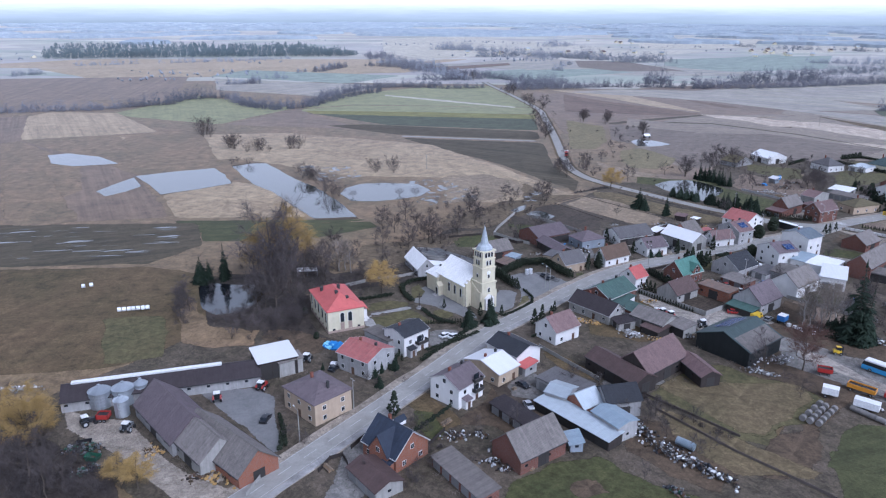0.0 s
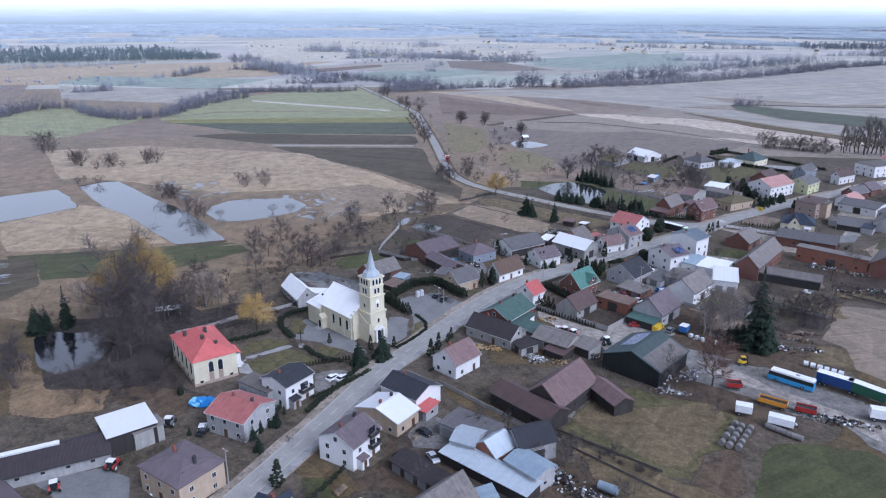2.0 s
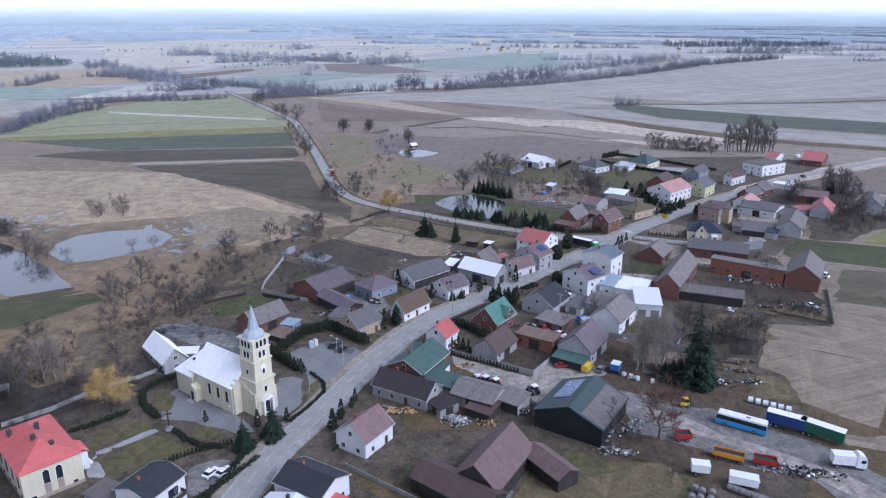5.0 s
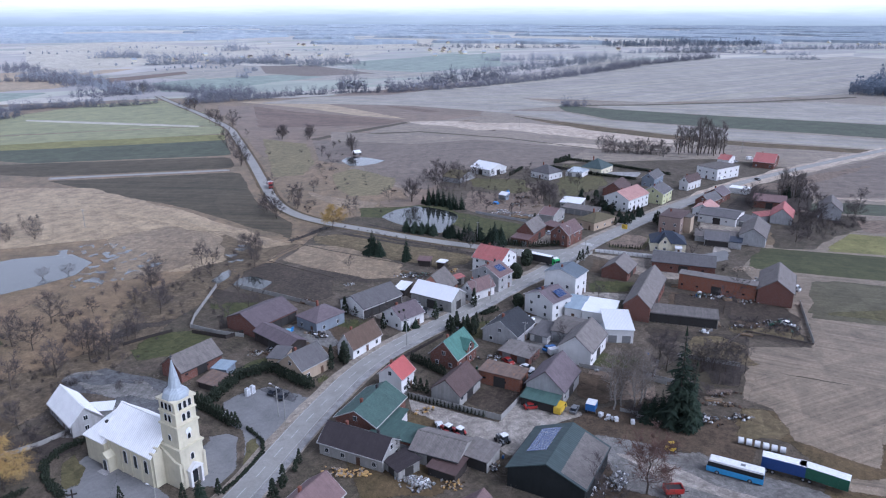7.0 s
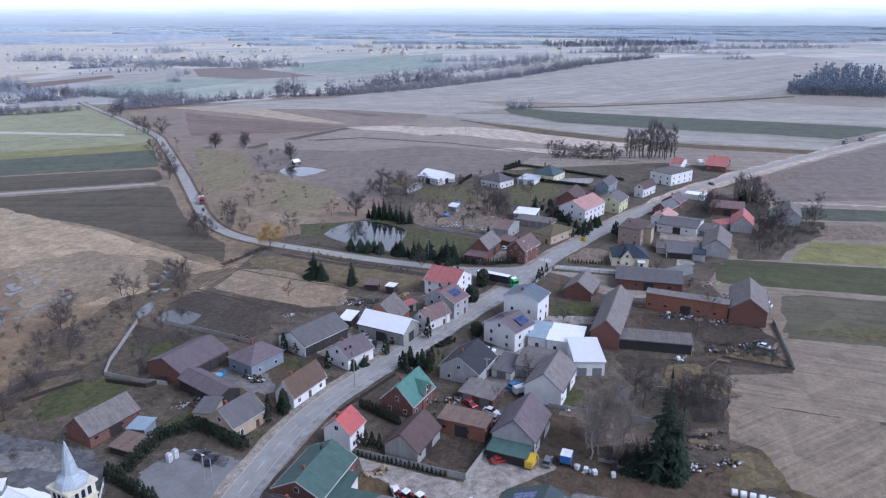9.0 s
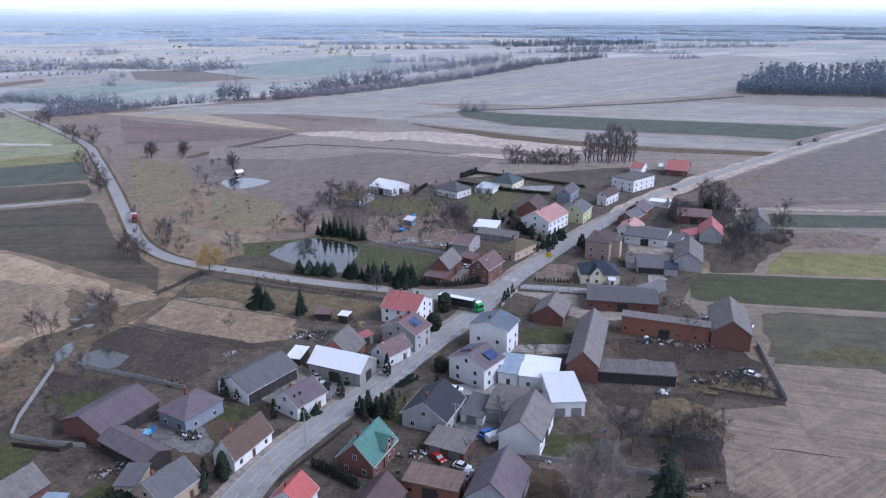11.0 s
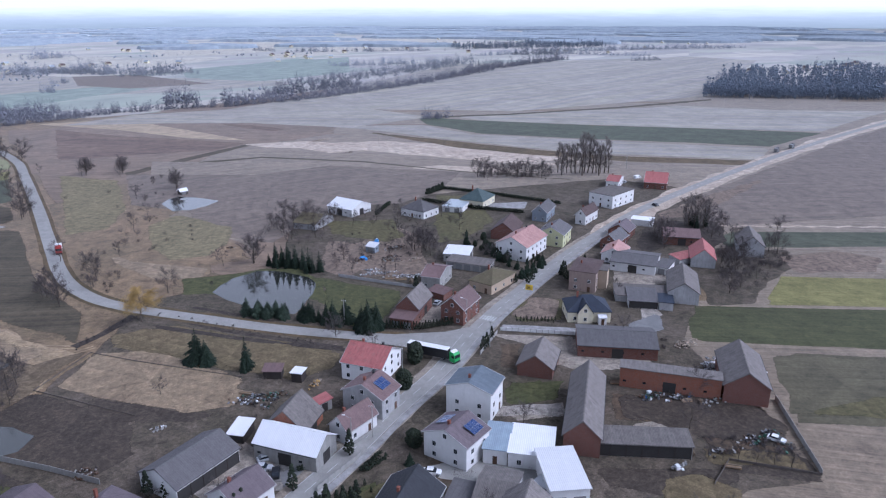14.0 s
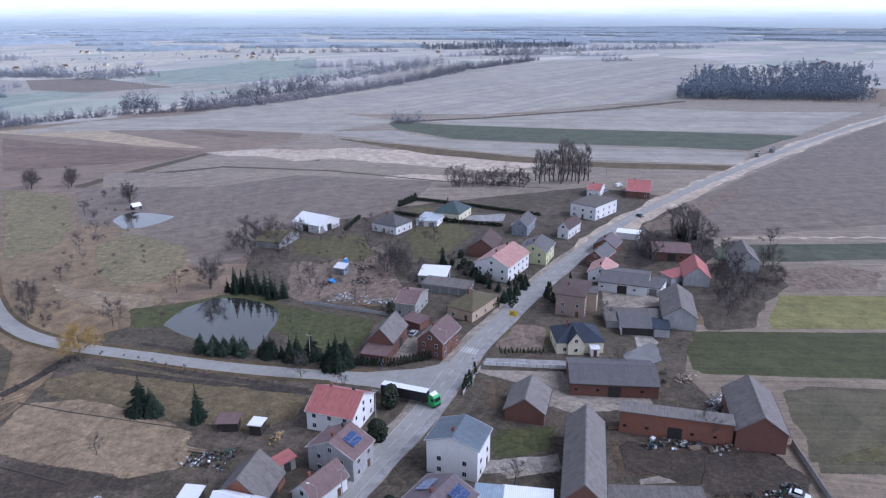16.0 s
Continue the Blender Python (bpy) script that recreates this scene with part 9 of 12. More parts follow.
plant("bush", 9, [(-81.4, 428.3), (-78.2, 425.3), (-86.1, 431.3), (-42.1, 451), (-32.2, 454.5), (-67.3, 397.4), (-60.2, 382.2)])
plant("bare", 10, [(74.8, 866), (87.1, 782.3), (103.2, 753), (84.4, 604), (85.8, 580), (129.2, 667.2), (149.1, 656.1), (74.4, 448.2), (76.7, 438.9), (93.5, 459.4)])
plant("bare", 9, [(80.9, 893.3), (92.4, 752.5), (81.1, 571.8), (76.4, 465.5), (166.4, 597)])
plant("bare", 11, [(150.7, 439.1), (165.1, 593.5), (128.9, 665.3), (147.4, 656)])
plant("bush", 3, [(74.2, 313.7), (75.4, 308.2), (76.6, 303), (73.8, 304.9)])

scrub(22, 3, [(11, 372.2), (58.9, 389.6), (42.9, 339.1), (5.5, 317.9)], "tangle of low leafless scrub and brambles", None, 301)
scrub(24, 3, [(-36, 279.8), (16.1, 316.3), (28.8, 299.7), (-27.7, 253)], "tangle of low leafless scrub and brambles", None, 303)
scrub(34, 4, [(-98, 269.7), (-56.4, 283.3), (-45.4, 220.2), (-86.3, 234.3)], "tangle of low leafless scrub and brambles", None, 304)

scrub(26, 1.3, [(102.7, 410.8), (142.9, 346.8), (141.9, 344.8), (101.8, 407.4)], "low dead growth along a roadside ditch", None, 311)
scrub(16, 1.6, [(74.4, 397.5), (96.5, 412.7), (96.6, 408.7), (73.8, 393.3)], "low dead growth along a fence", None, 312)
fence([(122.1, 212), (125.6, 207), (129.1, 202.7)], 1.3, CONCRETE, "pale low wall before the firs")
fence([(133.9, 234.3), (139.4, 227.6), (145.6, 219.9)], 1.2, CONCRETE, "grey wall behind gardens")
fence([(73.3, 264.6), (83.3, 269.8), (96.8, 276.8)], 1.0, W_WOOD, "dark garden fence beside the road")
fence([(117.4, 296.8), (123.7, 298.6), (128.4, 300.1)], 1.0, CONCRETE, "low wall by the pavement")
hedge([(103.9, 295.3), (106.7, 296.2), (110.3, 296.5)], 1.4, 1.6)
plant("column", 3.4, [(100.3, 276.3), (102.5, 277.6), (103.3, 275.3), (105.1, 275.8), (107.1, 275.7), (100.9, 278.1)])
plant("column", 4.2, [(86.1, 288.7), (88.2, 289.6), (94.1, 292.2), (91.9, 291.3), (73.4, 306.8), (76.7, 304)])
plant("ball", 3.2, [(240.2, 402), (238.9, 395.9), (238.8, 390.8), (240.5, 387.8), (240.9, 384.2)])
plant("fir", 6, [(230, 359), (233.5, 359.7), (238.3, 361.6), (244.3, 364.1), (247.7, 366)])
plant("column", 3.5, [(228.3, 353.6), (190, 374.7), (232, 355.4), (244.4, 352.3), (248.5, 354.8)])

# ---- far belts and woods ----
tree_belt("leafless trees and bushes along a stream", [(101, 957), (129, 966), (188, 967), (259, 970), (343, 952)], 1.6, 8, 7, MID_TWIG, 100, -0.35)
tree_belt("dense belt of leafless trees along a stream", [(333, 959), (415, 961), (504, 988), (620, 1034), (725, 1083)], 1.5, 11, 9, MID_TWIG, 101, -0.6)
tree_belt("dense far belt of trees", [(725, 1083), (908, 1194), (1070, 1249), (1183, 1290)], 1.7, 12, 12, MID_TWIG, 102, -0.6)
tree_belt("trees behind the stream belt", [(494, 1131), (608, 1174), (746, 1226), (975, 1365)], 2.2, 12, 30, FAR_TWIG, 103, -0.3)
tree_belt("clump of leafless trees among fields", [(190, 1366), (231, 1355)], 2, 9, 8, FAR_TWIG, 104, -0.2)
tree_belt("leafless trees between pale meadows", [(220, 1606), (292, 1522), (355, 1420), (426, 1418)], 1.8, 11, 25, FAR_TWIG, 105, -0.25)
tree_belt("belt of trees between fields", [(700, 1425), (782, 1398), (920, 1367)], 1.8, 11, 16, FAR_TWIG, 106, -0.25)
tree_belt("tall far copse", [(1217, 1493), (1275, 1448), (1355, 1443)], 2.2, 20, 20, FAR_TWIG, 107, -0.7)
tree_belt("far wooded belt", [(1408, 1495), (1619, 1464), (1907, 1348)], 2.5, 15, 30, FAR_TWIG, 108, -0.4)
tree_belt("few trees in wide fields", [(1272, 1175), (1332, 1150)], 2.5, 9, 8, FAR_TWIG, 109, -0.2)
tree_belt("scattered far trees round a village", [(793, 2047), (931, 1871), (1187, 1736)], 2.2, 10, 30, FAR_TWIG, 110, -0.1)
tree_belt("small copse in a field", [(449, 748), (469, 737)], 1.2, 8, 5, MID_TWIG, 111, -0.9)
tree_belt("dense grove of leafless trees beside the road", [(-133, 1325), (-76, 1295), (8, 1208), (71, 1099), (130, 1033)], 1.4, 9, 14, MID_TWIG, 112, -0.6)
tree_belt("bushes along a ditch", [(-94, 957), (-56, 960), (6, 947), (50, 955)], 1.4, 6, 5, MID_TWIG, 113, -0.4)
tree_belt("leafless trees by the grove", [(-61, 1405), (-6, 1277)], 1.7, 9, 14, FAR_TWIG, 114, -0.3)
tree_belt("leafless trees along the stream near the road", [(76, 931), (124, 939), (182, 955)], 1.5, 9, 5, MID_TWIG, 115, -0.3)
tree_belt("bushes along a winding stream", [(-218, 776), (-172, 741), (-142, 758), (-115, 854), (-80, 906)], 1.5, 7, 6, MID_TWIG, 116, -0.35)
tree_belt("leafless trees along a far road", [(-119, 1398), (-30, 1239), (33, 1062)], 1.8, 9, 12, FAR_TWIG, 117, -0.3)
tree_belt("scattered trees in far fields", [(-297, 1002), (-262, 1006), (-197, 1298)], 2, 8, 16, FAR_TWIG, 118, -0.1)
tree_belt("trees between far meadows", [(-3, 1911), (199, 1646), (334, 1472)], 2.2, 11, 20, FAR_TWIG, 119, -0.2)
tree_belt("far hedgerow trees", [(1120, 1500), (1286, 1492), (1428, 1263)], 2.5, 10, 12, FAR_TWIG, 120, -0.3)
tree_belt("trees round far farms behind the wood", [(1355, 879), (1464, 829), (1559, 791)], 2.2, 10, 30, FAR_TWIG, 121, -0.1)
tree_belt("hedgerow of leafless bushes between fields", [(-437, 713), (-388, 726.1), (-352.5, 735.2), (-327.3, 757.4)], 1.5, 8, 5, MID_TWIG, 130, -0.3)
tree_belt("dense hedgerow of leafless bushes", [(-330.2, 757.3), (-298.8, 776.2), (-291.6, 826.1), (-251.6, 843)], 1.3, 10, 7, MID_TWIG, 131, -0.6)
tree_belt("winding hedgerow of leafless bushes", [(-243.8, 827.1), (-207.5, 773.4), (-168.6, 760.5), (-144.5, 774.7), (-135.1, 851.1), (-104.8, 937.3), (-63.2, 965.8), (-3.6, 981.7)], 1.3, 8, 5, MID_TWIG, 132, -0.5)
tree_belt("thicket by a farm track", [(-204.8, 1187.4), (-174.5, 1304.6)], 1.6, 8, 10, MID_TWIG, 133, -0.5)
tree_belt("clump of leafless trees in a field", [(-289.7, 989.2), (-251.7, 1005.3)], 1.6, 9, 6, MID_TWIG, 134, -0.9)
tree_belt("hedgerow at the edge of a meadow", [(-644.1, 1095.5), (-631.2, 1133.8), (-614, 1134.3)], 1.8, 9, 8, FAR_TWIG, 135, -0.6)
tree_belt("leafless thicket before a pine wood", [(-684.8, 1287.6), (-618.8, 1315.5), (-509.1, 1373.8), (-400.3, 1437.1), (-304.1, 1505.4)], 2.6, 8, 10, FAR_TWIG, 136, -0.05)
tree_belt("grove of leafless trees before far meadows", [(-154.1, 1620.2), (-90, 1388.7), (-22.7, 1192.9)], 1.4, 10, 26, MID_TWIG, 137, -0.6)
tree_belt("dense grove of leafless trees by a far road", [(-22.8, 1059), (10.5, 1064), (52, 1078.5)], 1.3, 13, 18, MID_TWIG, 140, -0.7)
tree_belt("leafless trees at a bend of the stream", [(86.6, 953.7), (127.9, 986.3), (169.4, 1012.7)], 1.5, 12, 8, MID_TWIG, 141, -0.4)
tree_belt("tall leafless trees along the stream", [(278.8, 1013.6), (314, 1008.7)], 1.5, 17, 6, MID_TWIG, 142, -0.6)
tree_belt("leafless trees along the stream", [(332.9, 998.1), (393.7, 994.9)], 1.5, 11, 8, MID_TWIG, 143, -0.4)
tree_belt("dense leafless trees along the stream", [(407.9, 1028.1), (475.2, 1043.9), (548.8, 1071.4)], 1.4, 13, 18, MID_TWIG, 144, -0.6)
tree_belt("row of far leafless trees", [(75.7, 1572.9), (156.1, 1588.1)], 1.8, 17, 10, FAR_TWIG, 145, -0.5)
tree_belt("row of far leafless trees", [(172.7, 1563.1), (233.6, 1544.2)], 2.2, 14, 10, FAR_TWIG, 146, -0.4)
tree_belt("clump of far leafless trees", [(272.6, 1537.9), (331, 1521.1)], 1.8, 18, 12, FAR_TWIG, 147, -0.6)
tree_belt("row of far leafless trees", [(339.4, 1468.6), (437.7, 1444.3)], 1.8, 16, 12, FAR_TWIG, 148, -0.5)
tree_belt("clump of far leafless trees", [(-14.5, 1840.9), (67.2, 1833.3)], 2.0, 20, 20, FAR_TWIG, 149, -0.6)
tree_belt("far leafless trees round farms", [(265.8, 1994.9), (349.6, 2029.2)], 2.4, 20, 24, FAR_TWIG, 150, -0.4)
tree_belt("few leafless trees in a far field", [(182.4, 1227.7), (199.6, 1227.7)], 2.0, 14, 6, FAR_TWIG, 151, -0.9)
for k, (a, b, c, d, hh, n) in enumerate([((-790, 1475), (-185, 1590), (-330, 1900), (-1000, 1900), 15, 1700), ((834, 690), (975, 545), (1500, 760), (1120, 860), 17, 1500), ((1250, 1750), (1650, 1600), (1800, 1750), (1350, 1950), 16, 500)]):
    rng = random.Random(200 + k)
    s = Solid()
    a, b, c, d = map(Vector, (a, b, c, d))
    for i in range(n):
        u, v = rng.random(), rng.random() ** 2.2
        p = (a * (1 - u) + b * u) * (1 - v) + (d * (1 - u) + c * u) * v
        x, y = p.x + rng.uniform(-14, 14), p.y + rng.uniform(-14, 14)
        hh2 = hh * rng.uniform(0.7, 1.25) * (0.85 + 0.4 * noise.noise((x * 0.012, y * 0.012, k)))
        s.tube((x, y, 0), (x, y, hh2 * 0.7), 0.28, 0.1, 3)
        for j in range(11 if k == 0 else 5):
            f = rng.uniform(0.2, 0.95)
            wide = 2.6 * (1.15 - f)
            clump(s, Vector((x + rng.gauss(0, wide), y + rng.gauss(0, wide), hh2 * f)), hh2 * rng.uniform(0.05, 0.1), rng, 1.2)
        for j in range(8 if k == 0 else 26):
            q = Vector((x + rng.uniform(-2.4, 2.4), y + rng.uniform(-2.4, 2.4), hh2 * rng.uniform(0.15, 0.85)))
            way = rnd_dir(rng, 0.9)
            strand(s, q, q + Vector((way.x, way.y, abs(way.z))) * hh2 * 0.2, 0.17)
    solo("far_wood", s, FAR_PINE if k == 0 else HAZED_WOOD, pose(0, 0, 0), ("far pine wood in haze-tinted colours", "mixed wood beside the main road tinted blue for haze", "hazy copse far out on the plain")[k], "trees", kind="stuff")
# woods towards the horizon: low uneven canopies, haze put into their colour
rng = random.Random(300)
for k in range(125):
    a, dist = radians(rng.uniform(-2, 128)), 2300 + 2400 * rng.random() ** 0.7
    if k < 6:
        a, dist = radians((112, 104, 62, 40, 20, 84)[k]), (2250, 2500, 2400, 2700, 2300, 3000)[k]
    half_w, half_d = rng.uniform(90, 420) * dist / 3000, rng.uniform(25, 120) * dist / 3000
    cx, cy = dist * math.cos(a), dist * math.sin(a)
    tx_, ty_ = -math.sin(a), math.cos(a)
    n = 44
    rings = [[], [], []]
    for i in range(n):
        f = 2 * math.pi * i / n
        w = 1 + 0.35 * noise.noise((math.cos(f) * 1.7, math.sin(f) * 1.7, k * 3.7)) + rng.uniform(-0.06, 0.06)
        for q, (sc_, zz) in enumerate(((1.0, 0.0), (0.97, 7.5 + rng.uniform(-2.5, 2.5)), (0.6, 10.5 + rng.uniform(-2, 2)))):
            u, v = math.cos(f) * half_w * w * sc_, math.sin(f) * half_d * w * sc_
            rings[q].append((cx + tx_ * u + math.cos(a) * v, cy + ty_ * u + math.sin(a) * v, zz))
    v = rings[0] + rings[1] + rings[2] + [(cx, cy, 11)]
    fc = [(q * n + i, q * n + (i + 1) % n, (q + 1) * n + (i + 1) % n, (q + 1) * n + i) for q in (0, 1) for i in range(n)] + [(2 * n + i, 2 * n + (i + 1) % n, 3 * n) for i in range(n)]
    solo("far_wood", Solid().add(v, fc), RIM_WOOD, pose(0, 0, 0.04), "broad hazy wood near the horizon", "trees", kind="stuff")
# a far village: small pale houses strewn among the trees
far_rng = random.Random(77)
FH = [body(9, 8, 3.5, 6.5, "gab").mesh("wall", W_CREAM), roofing(9, 8, 3.5, 6.5, "gab").mesh("roof", R_BROWN), roofing(9, 8, 3.5, 6.5, "gab").mesh("roof", R_ZINC)]
for cx, cy, n, sp_ in ((700, 1750, 14, 260), (1050, 2150, 16, 330), (250, 1700, 9, 200), (-900, 1650, 8, 160), (1350, 830, 9, 90), (1700, 1500, 8, 220)):
    for k in range(n):
        h_ = thing("far_house", pose(cx + far_rng.gauss(0, sp_), cy + far_rng.gauss(0, sp_ * 0.35), 0.03, 0, 0, far_rng.uniform(0, 180)), "small pale far-off village house", "house", "far village houses")
        part("wall", FH[0], None, h_)
        part("roof", FH[1 + k % 2], None, h_)

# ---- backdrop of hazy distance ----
# Emission ramp by height paints the haze; the tall ring also whitens pond reflections.
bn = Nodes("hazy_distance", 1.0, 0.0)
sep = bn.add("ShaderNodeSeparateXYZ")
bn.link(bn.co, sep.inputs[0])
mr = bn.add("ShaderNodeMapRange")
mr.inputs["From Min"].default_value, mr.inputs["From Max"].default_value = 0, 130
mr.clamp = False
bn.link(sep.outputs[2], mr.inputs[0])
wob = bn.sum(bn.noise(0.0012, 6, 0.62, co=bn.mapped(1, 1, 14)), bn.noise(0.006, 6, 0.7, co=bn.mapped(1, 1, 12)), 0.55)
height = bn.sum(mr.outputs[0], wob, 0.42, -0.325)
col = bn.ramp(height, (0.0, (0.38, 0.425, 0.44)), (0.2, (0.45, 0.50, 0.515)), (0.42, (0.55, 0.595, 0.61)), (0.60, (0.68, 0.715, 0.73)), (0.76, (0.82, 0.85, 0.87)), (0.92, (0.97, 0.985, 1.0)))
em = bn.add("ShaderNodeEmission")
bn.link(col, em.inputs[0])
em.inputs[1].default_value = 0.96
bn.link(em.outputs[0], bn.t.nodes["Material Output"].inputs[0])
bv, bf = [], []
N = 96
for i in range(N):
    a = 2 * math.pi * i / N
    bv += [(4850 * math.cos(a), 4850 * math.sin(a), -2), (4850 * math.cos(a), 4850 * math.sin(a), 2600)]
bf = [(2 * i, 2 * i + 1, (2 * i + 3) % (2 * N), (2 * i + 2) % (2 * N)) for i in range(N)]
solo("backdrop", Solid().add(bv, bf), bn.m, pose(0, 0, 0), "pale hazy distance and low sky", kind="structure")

# ---- road markings ----
def dashes(line, z, dash, gap, half, label):
    s = Solid()
    pts_ = smooth(line, 6)
    acc, on = 0.0, True
    for p, q in zip(along(pts_, dash + gap), along(pts_, dash + gap)[1:]):
        d = math.dist(p, q)
        ux, uy = (q[0] - p[0]) / d, (q[1] - p[1]) / d
        e = (p[0] + ux * dash, p[1] + uy * dash)
        nx, ny = -uy * half, ux * half
        s.slab([(p[0] - nx, p[1] - ny, z), (e[0] - nx, e[1] - ny, z), (e[0] + nx, e[1] + ny, z), (p[0] + nx, p[1] + ny, z)], 0.008)
    return solo("road_marking", s, PAINT, pose(0, 0, 0), label, kind="structure")


dashes(MAIN[:19], 0.136, 4.0, 4.0, 0.07, "white dashed centre line")
ribbon("road_marking", PAINT, MAIN[:12], 0.05, 0.135, "thin white edge line", 2.75, 0.006)
ribbon("road_marking", PAINT, MAIN[:12], 0.05, 0.135, "thin white edge line", -2.75, 0.006)
for k in range(6):
    c = (193.6 - 2.3 + 0.92 * k * 0.5, 336.8 + 2.0 - 0.92 * k * 0.85)
    u = (math.cos(radians(28)), math.sin(radians(28)))
    s = Solid()
    x, y = 194.3 + (k - 2.5) * 0.95 * -math.sin(radians(28)) * -1, 336.8 + (k - 2.5) * 0.95 * -math.cos(radians(28))
    s.slab([(x - u[0] * 1.8 + u[1] * 0.25, y - u[1] * 1.8 - u[0] * 0.25, 0.138), (x + u[0] * 1.8 + u[1] * 0.25, y + u[1] * 1.8 - u[0] * 0.25, 0.138), (x + u[0] * 1.8 - u[1] * 0.25, y + u[1] * 1.8 + u[0] * 0.25, 0.138), (x - u[0] * 1.8 - u[1] * 0.25, y - u[1] * 1.8 + u[0] * 0.25, 0.138)], 0.008)
    solo("zebra_stripe", s, PAINT, pose(0, 0, 0), "white stripe of a zebra crossing", kind="structure", group="zebra crossing")

# ---- vehicles ----
RUBBER = plain_mat("tyre_rubber", (0.02, 0.02, 0.02), 0.9)
STEEL = plain_mat("wheel_steel", (0.35, 0.35, 0.36), 0.4, 0.6)
DARKTRIM = plain_mat("dark_trim", (0.03, 0.03, 0.032), 0.6)
PAINTS = {n: plain_mat(n + "_paint", c, 0.3, 0, 0.05, 0.5) for n, c in dict(white=(0.75, 0.75, 0.75), silver=(0.42, 0.43, 0.45), black=(0.02, 0.021, 0.025), red=(0.33, 0.03, 0.025), blue=(0.05, 0.16, 0.42), sky=(0.06, 0.28, 0.55), navy=(0.02, 0.05, 0.17), green=(0.03, 0.34, 0.08), dkgreen=(0.025, 0.10, 0.06), yellow=(0.62, 0.42, 0.03), orange=(0.62, 0.27, 0.03), grey=(0.16, 0.165, 0.17), cyan=(0.25, 0.52, 0.66)).items()}
TARP = plain_mat("black_trailer_curtain", (0.02, 0.02, 0.022), 0.6)


def side_cut(ring, w):
    """A side outline in x and z pulled across to the width w."""
    n = len(ring)
    v = [(x, -w / 2, z) for x, z in ring] + [(x, w / 2, z) for x, z in ring]
    return Solid().add(v, [tuple(range(n)), tuple(range(2 * n - 1, n - 1, -1))] + [(i, n + i, n + (i + 1) % n, (i + 1) % n) for i in range(n)])


def wheels(t, xs, half, r, w=0.22):
    ty, ri = Solid().wheel(0, 0, 0, r, w).mesh("tyre", RUBBER), Solid().wheel(0, 0, 0, r * 0.55, w + 0.03, 10).mesh("rim", STEEL)
    for x in xs:
        for s_ in (-1, 1):
            tyre = part("wheel", ty, None, t, "", pose(x, s_ * half, r))
            part("rim", ri, None, tyre)


def car(x, y, rz, paint, label, van=False):
    t = thing("van" if van else "car", pose(x, y, 0.1, 0, 0, rz), label, "van" if van else "car")
    P = PAINTS[paint]
    if van:
        part("body", side_cut([(-2.5, 0.3), (2.5, 0.3), (2.55, 0.9), (2.2, 1.15), (1.5, 2.1), (-2.4, 2.15), (-2.5, 1.9)], 1.9), P, t)
        part("windscreen", side_cut([(2.18, 1.2), (1.52, 2.0), (1.6, 2.03), (2.27, 1.2)], 1.7), GLASS, t)
        part("side_glass", Solid().box(0.7, -0.97, 1.2, 1.55, 0.97, 1.85), GLASS, t)
        wheels(t, (-1.6, 1.6), 0.88, 0.34)
    else:
        part("body", side_cut([(-2.1, 0.28), (2.1, 0.28), (2.15, 0.62), (1.95, 0.82), (1.0, 0.95), (-1.6, 0.98), (-2.1, 0.9), (-2.15, 0.55)], 1.76), P, t)
        part("cabin_glass", side_cut([(1.02, 0.94), (0.35, 1.42), (-1.1, 1.44), (-1.75, 0.96)], 1.56), GLASS, t)
        part("roof", side_cut([(0.38, 1.38), (0.3, 1.47), (-1.05, 1.49), (-1.2, 1.4)], 1.5), P, t)
        part("headlight", Solid().box(2.02, -0.8, 0.62, 2.14, -0.5, 0.74), FRAME_W, t)
        part("headlight", Solid().box(2.02, 0.5, 0.62, 2.14, 0.8, 0.74), FRAME_W, t)
        wheels(t, (-1.35, 1.35), 0.8, 0.31)
    return t


def coach(x, y, rz):
    t = thing("coach", pose(x, y, 0.1, 0, 0, rz), "sky-blue touring coach with a white roof", "coach")
    part("body", side_cut([(-6, 0.35), (5.9, 0.35), (6.0, 1.0), (5.9, 1.7), (-6, 1.7)], 2.5), PAINTS["sky"], t)
    part("window_band", side_cut([(-5.95, 1.7), (5.9, 1.7), (5.6, 2.9), (-5.9, 2.9)], 2.46), GLASS, t, "long dark window band")
    part("roof", side_cut([(-6, 2.9), (5.62, 2.9), (5.4, 3.3), (-5.8, 3.35)], 2.5), PAINTS["white"], t, "white roof")
    part("rear_panel", Solid().box(-6.05, -1.2, 0.5, -5.98, 1.2, 2.8), PAINTS["sky"], t)
    part("roof_hatch", Solid().box(-2, -0.4, 3.33, -1, 0.4, 3.42), PAINTS["grey"], t)
    wheels(t, (-3.3, 3.6), 1.12, 0.5, 0.3)


def box_trailer(x, y, rz, L, paint, label, h=3.9, roofmat=None, name="box_trailer"):
    t = thing(name, pose(x, y, 0.1, 0, 0, rz), label, "trailer")
    a = L / 2
    part("box", Solid().box(-a, -1.25, 1.15, a, 1.25, h), PAINTS[paint] if paint in PAINTS else TARP, t)
    part("roof", Solid().box(-a - 0.02, -1.27, h, a + 0.02, 1.27, h + 0.08), roofmat or PAINTS["white"], t)
    part("chassis", Solid().box(-a, -0.5, 0.75, a, 0.5, 1.15), DARKTRIM, t)
    for k in range(1, int(L / 2)):
        part("rib", Solid().box(-a + 2 * k - 0.04, -1.28, 1.15, -a + 2 * k + 0.04, 1.28, h), PAINTS[paint] if paint in PAINTS else TARP, t)
    wheels(t, (-a + 1.2, -a + 2.5) if L > 5 else (-a + 1,), 1.05, 0.5, 0.3)


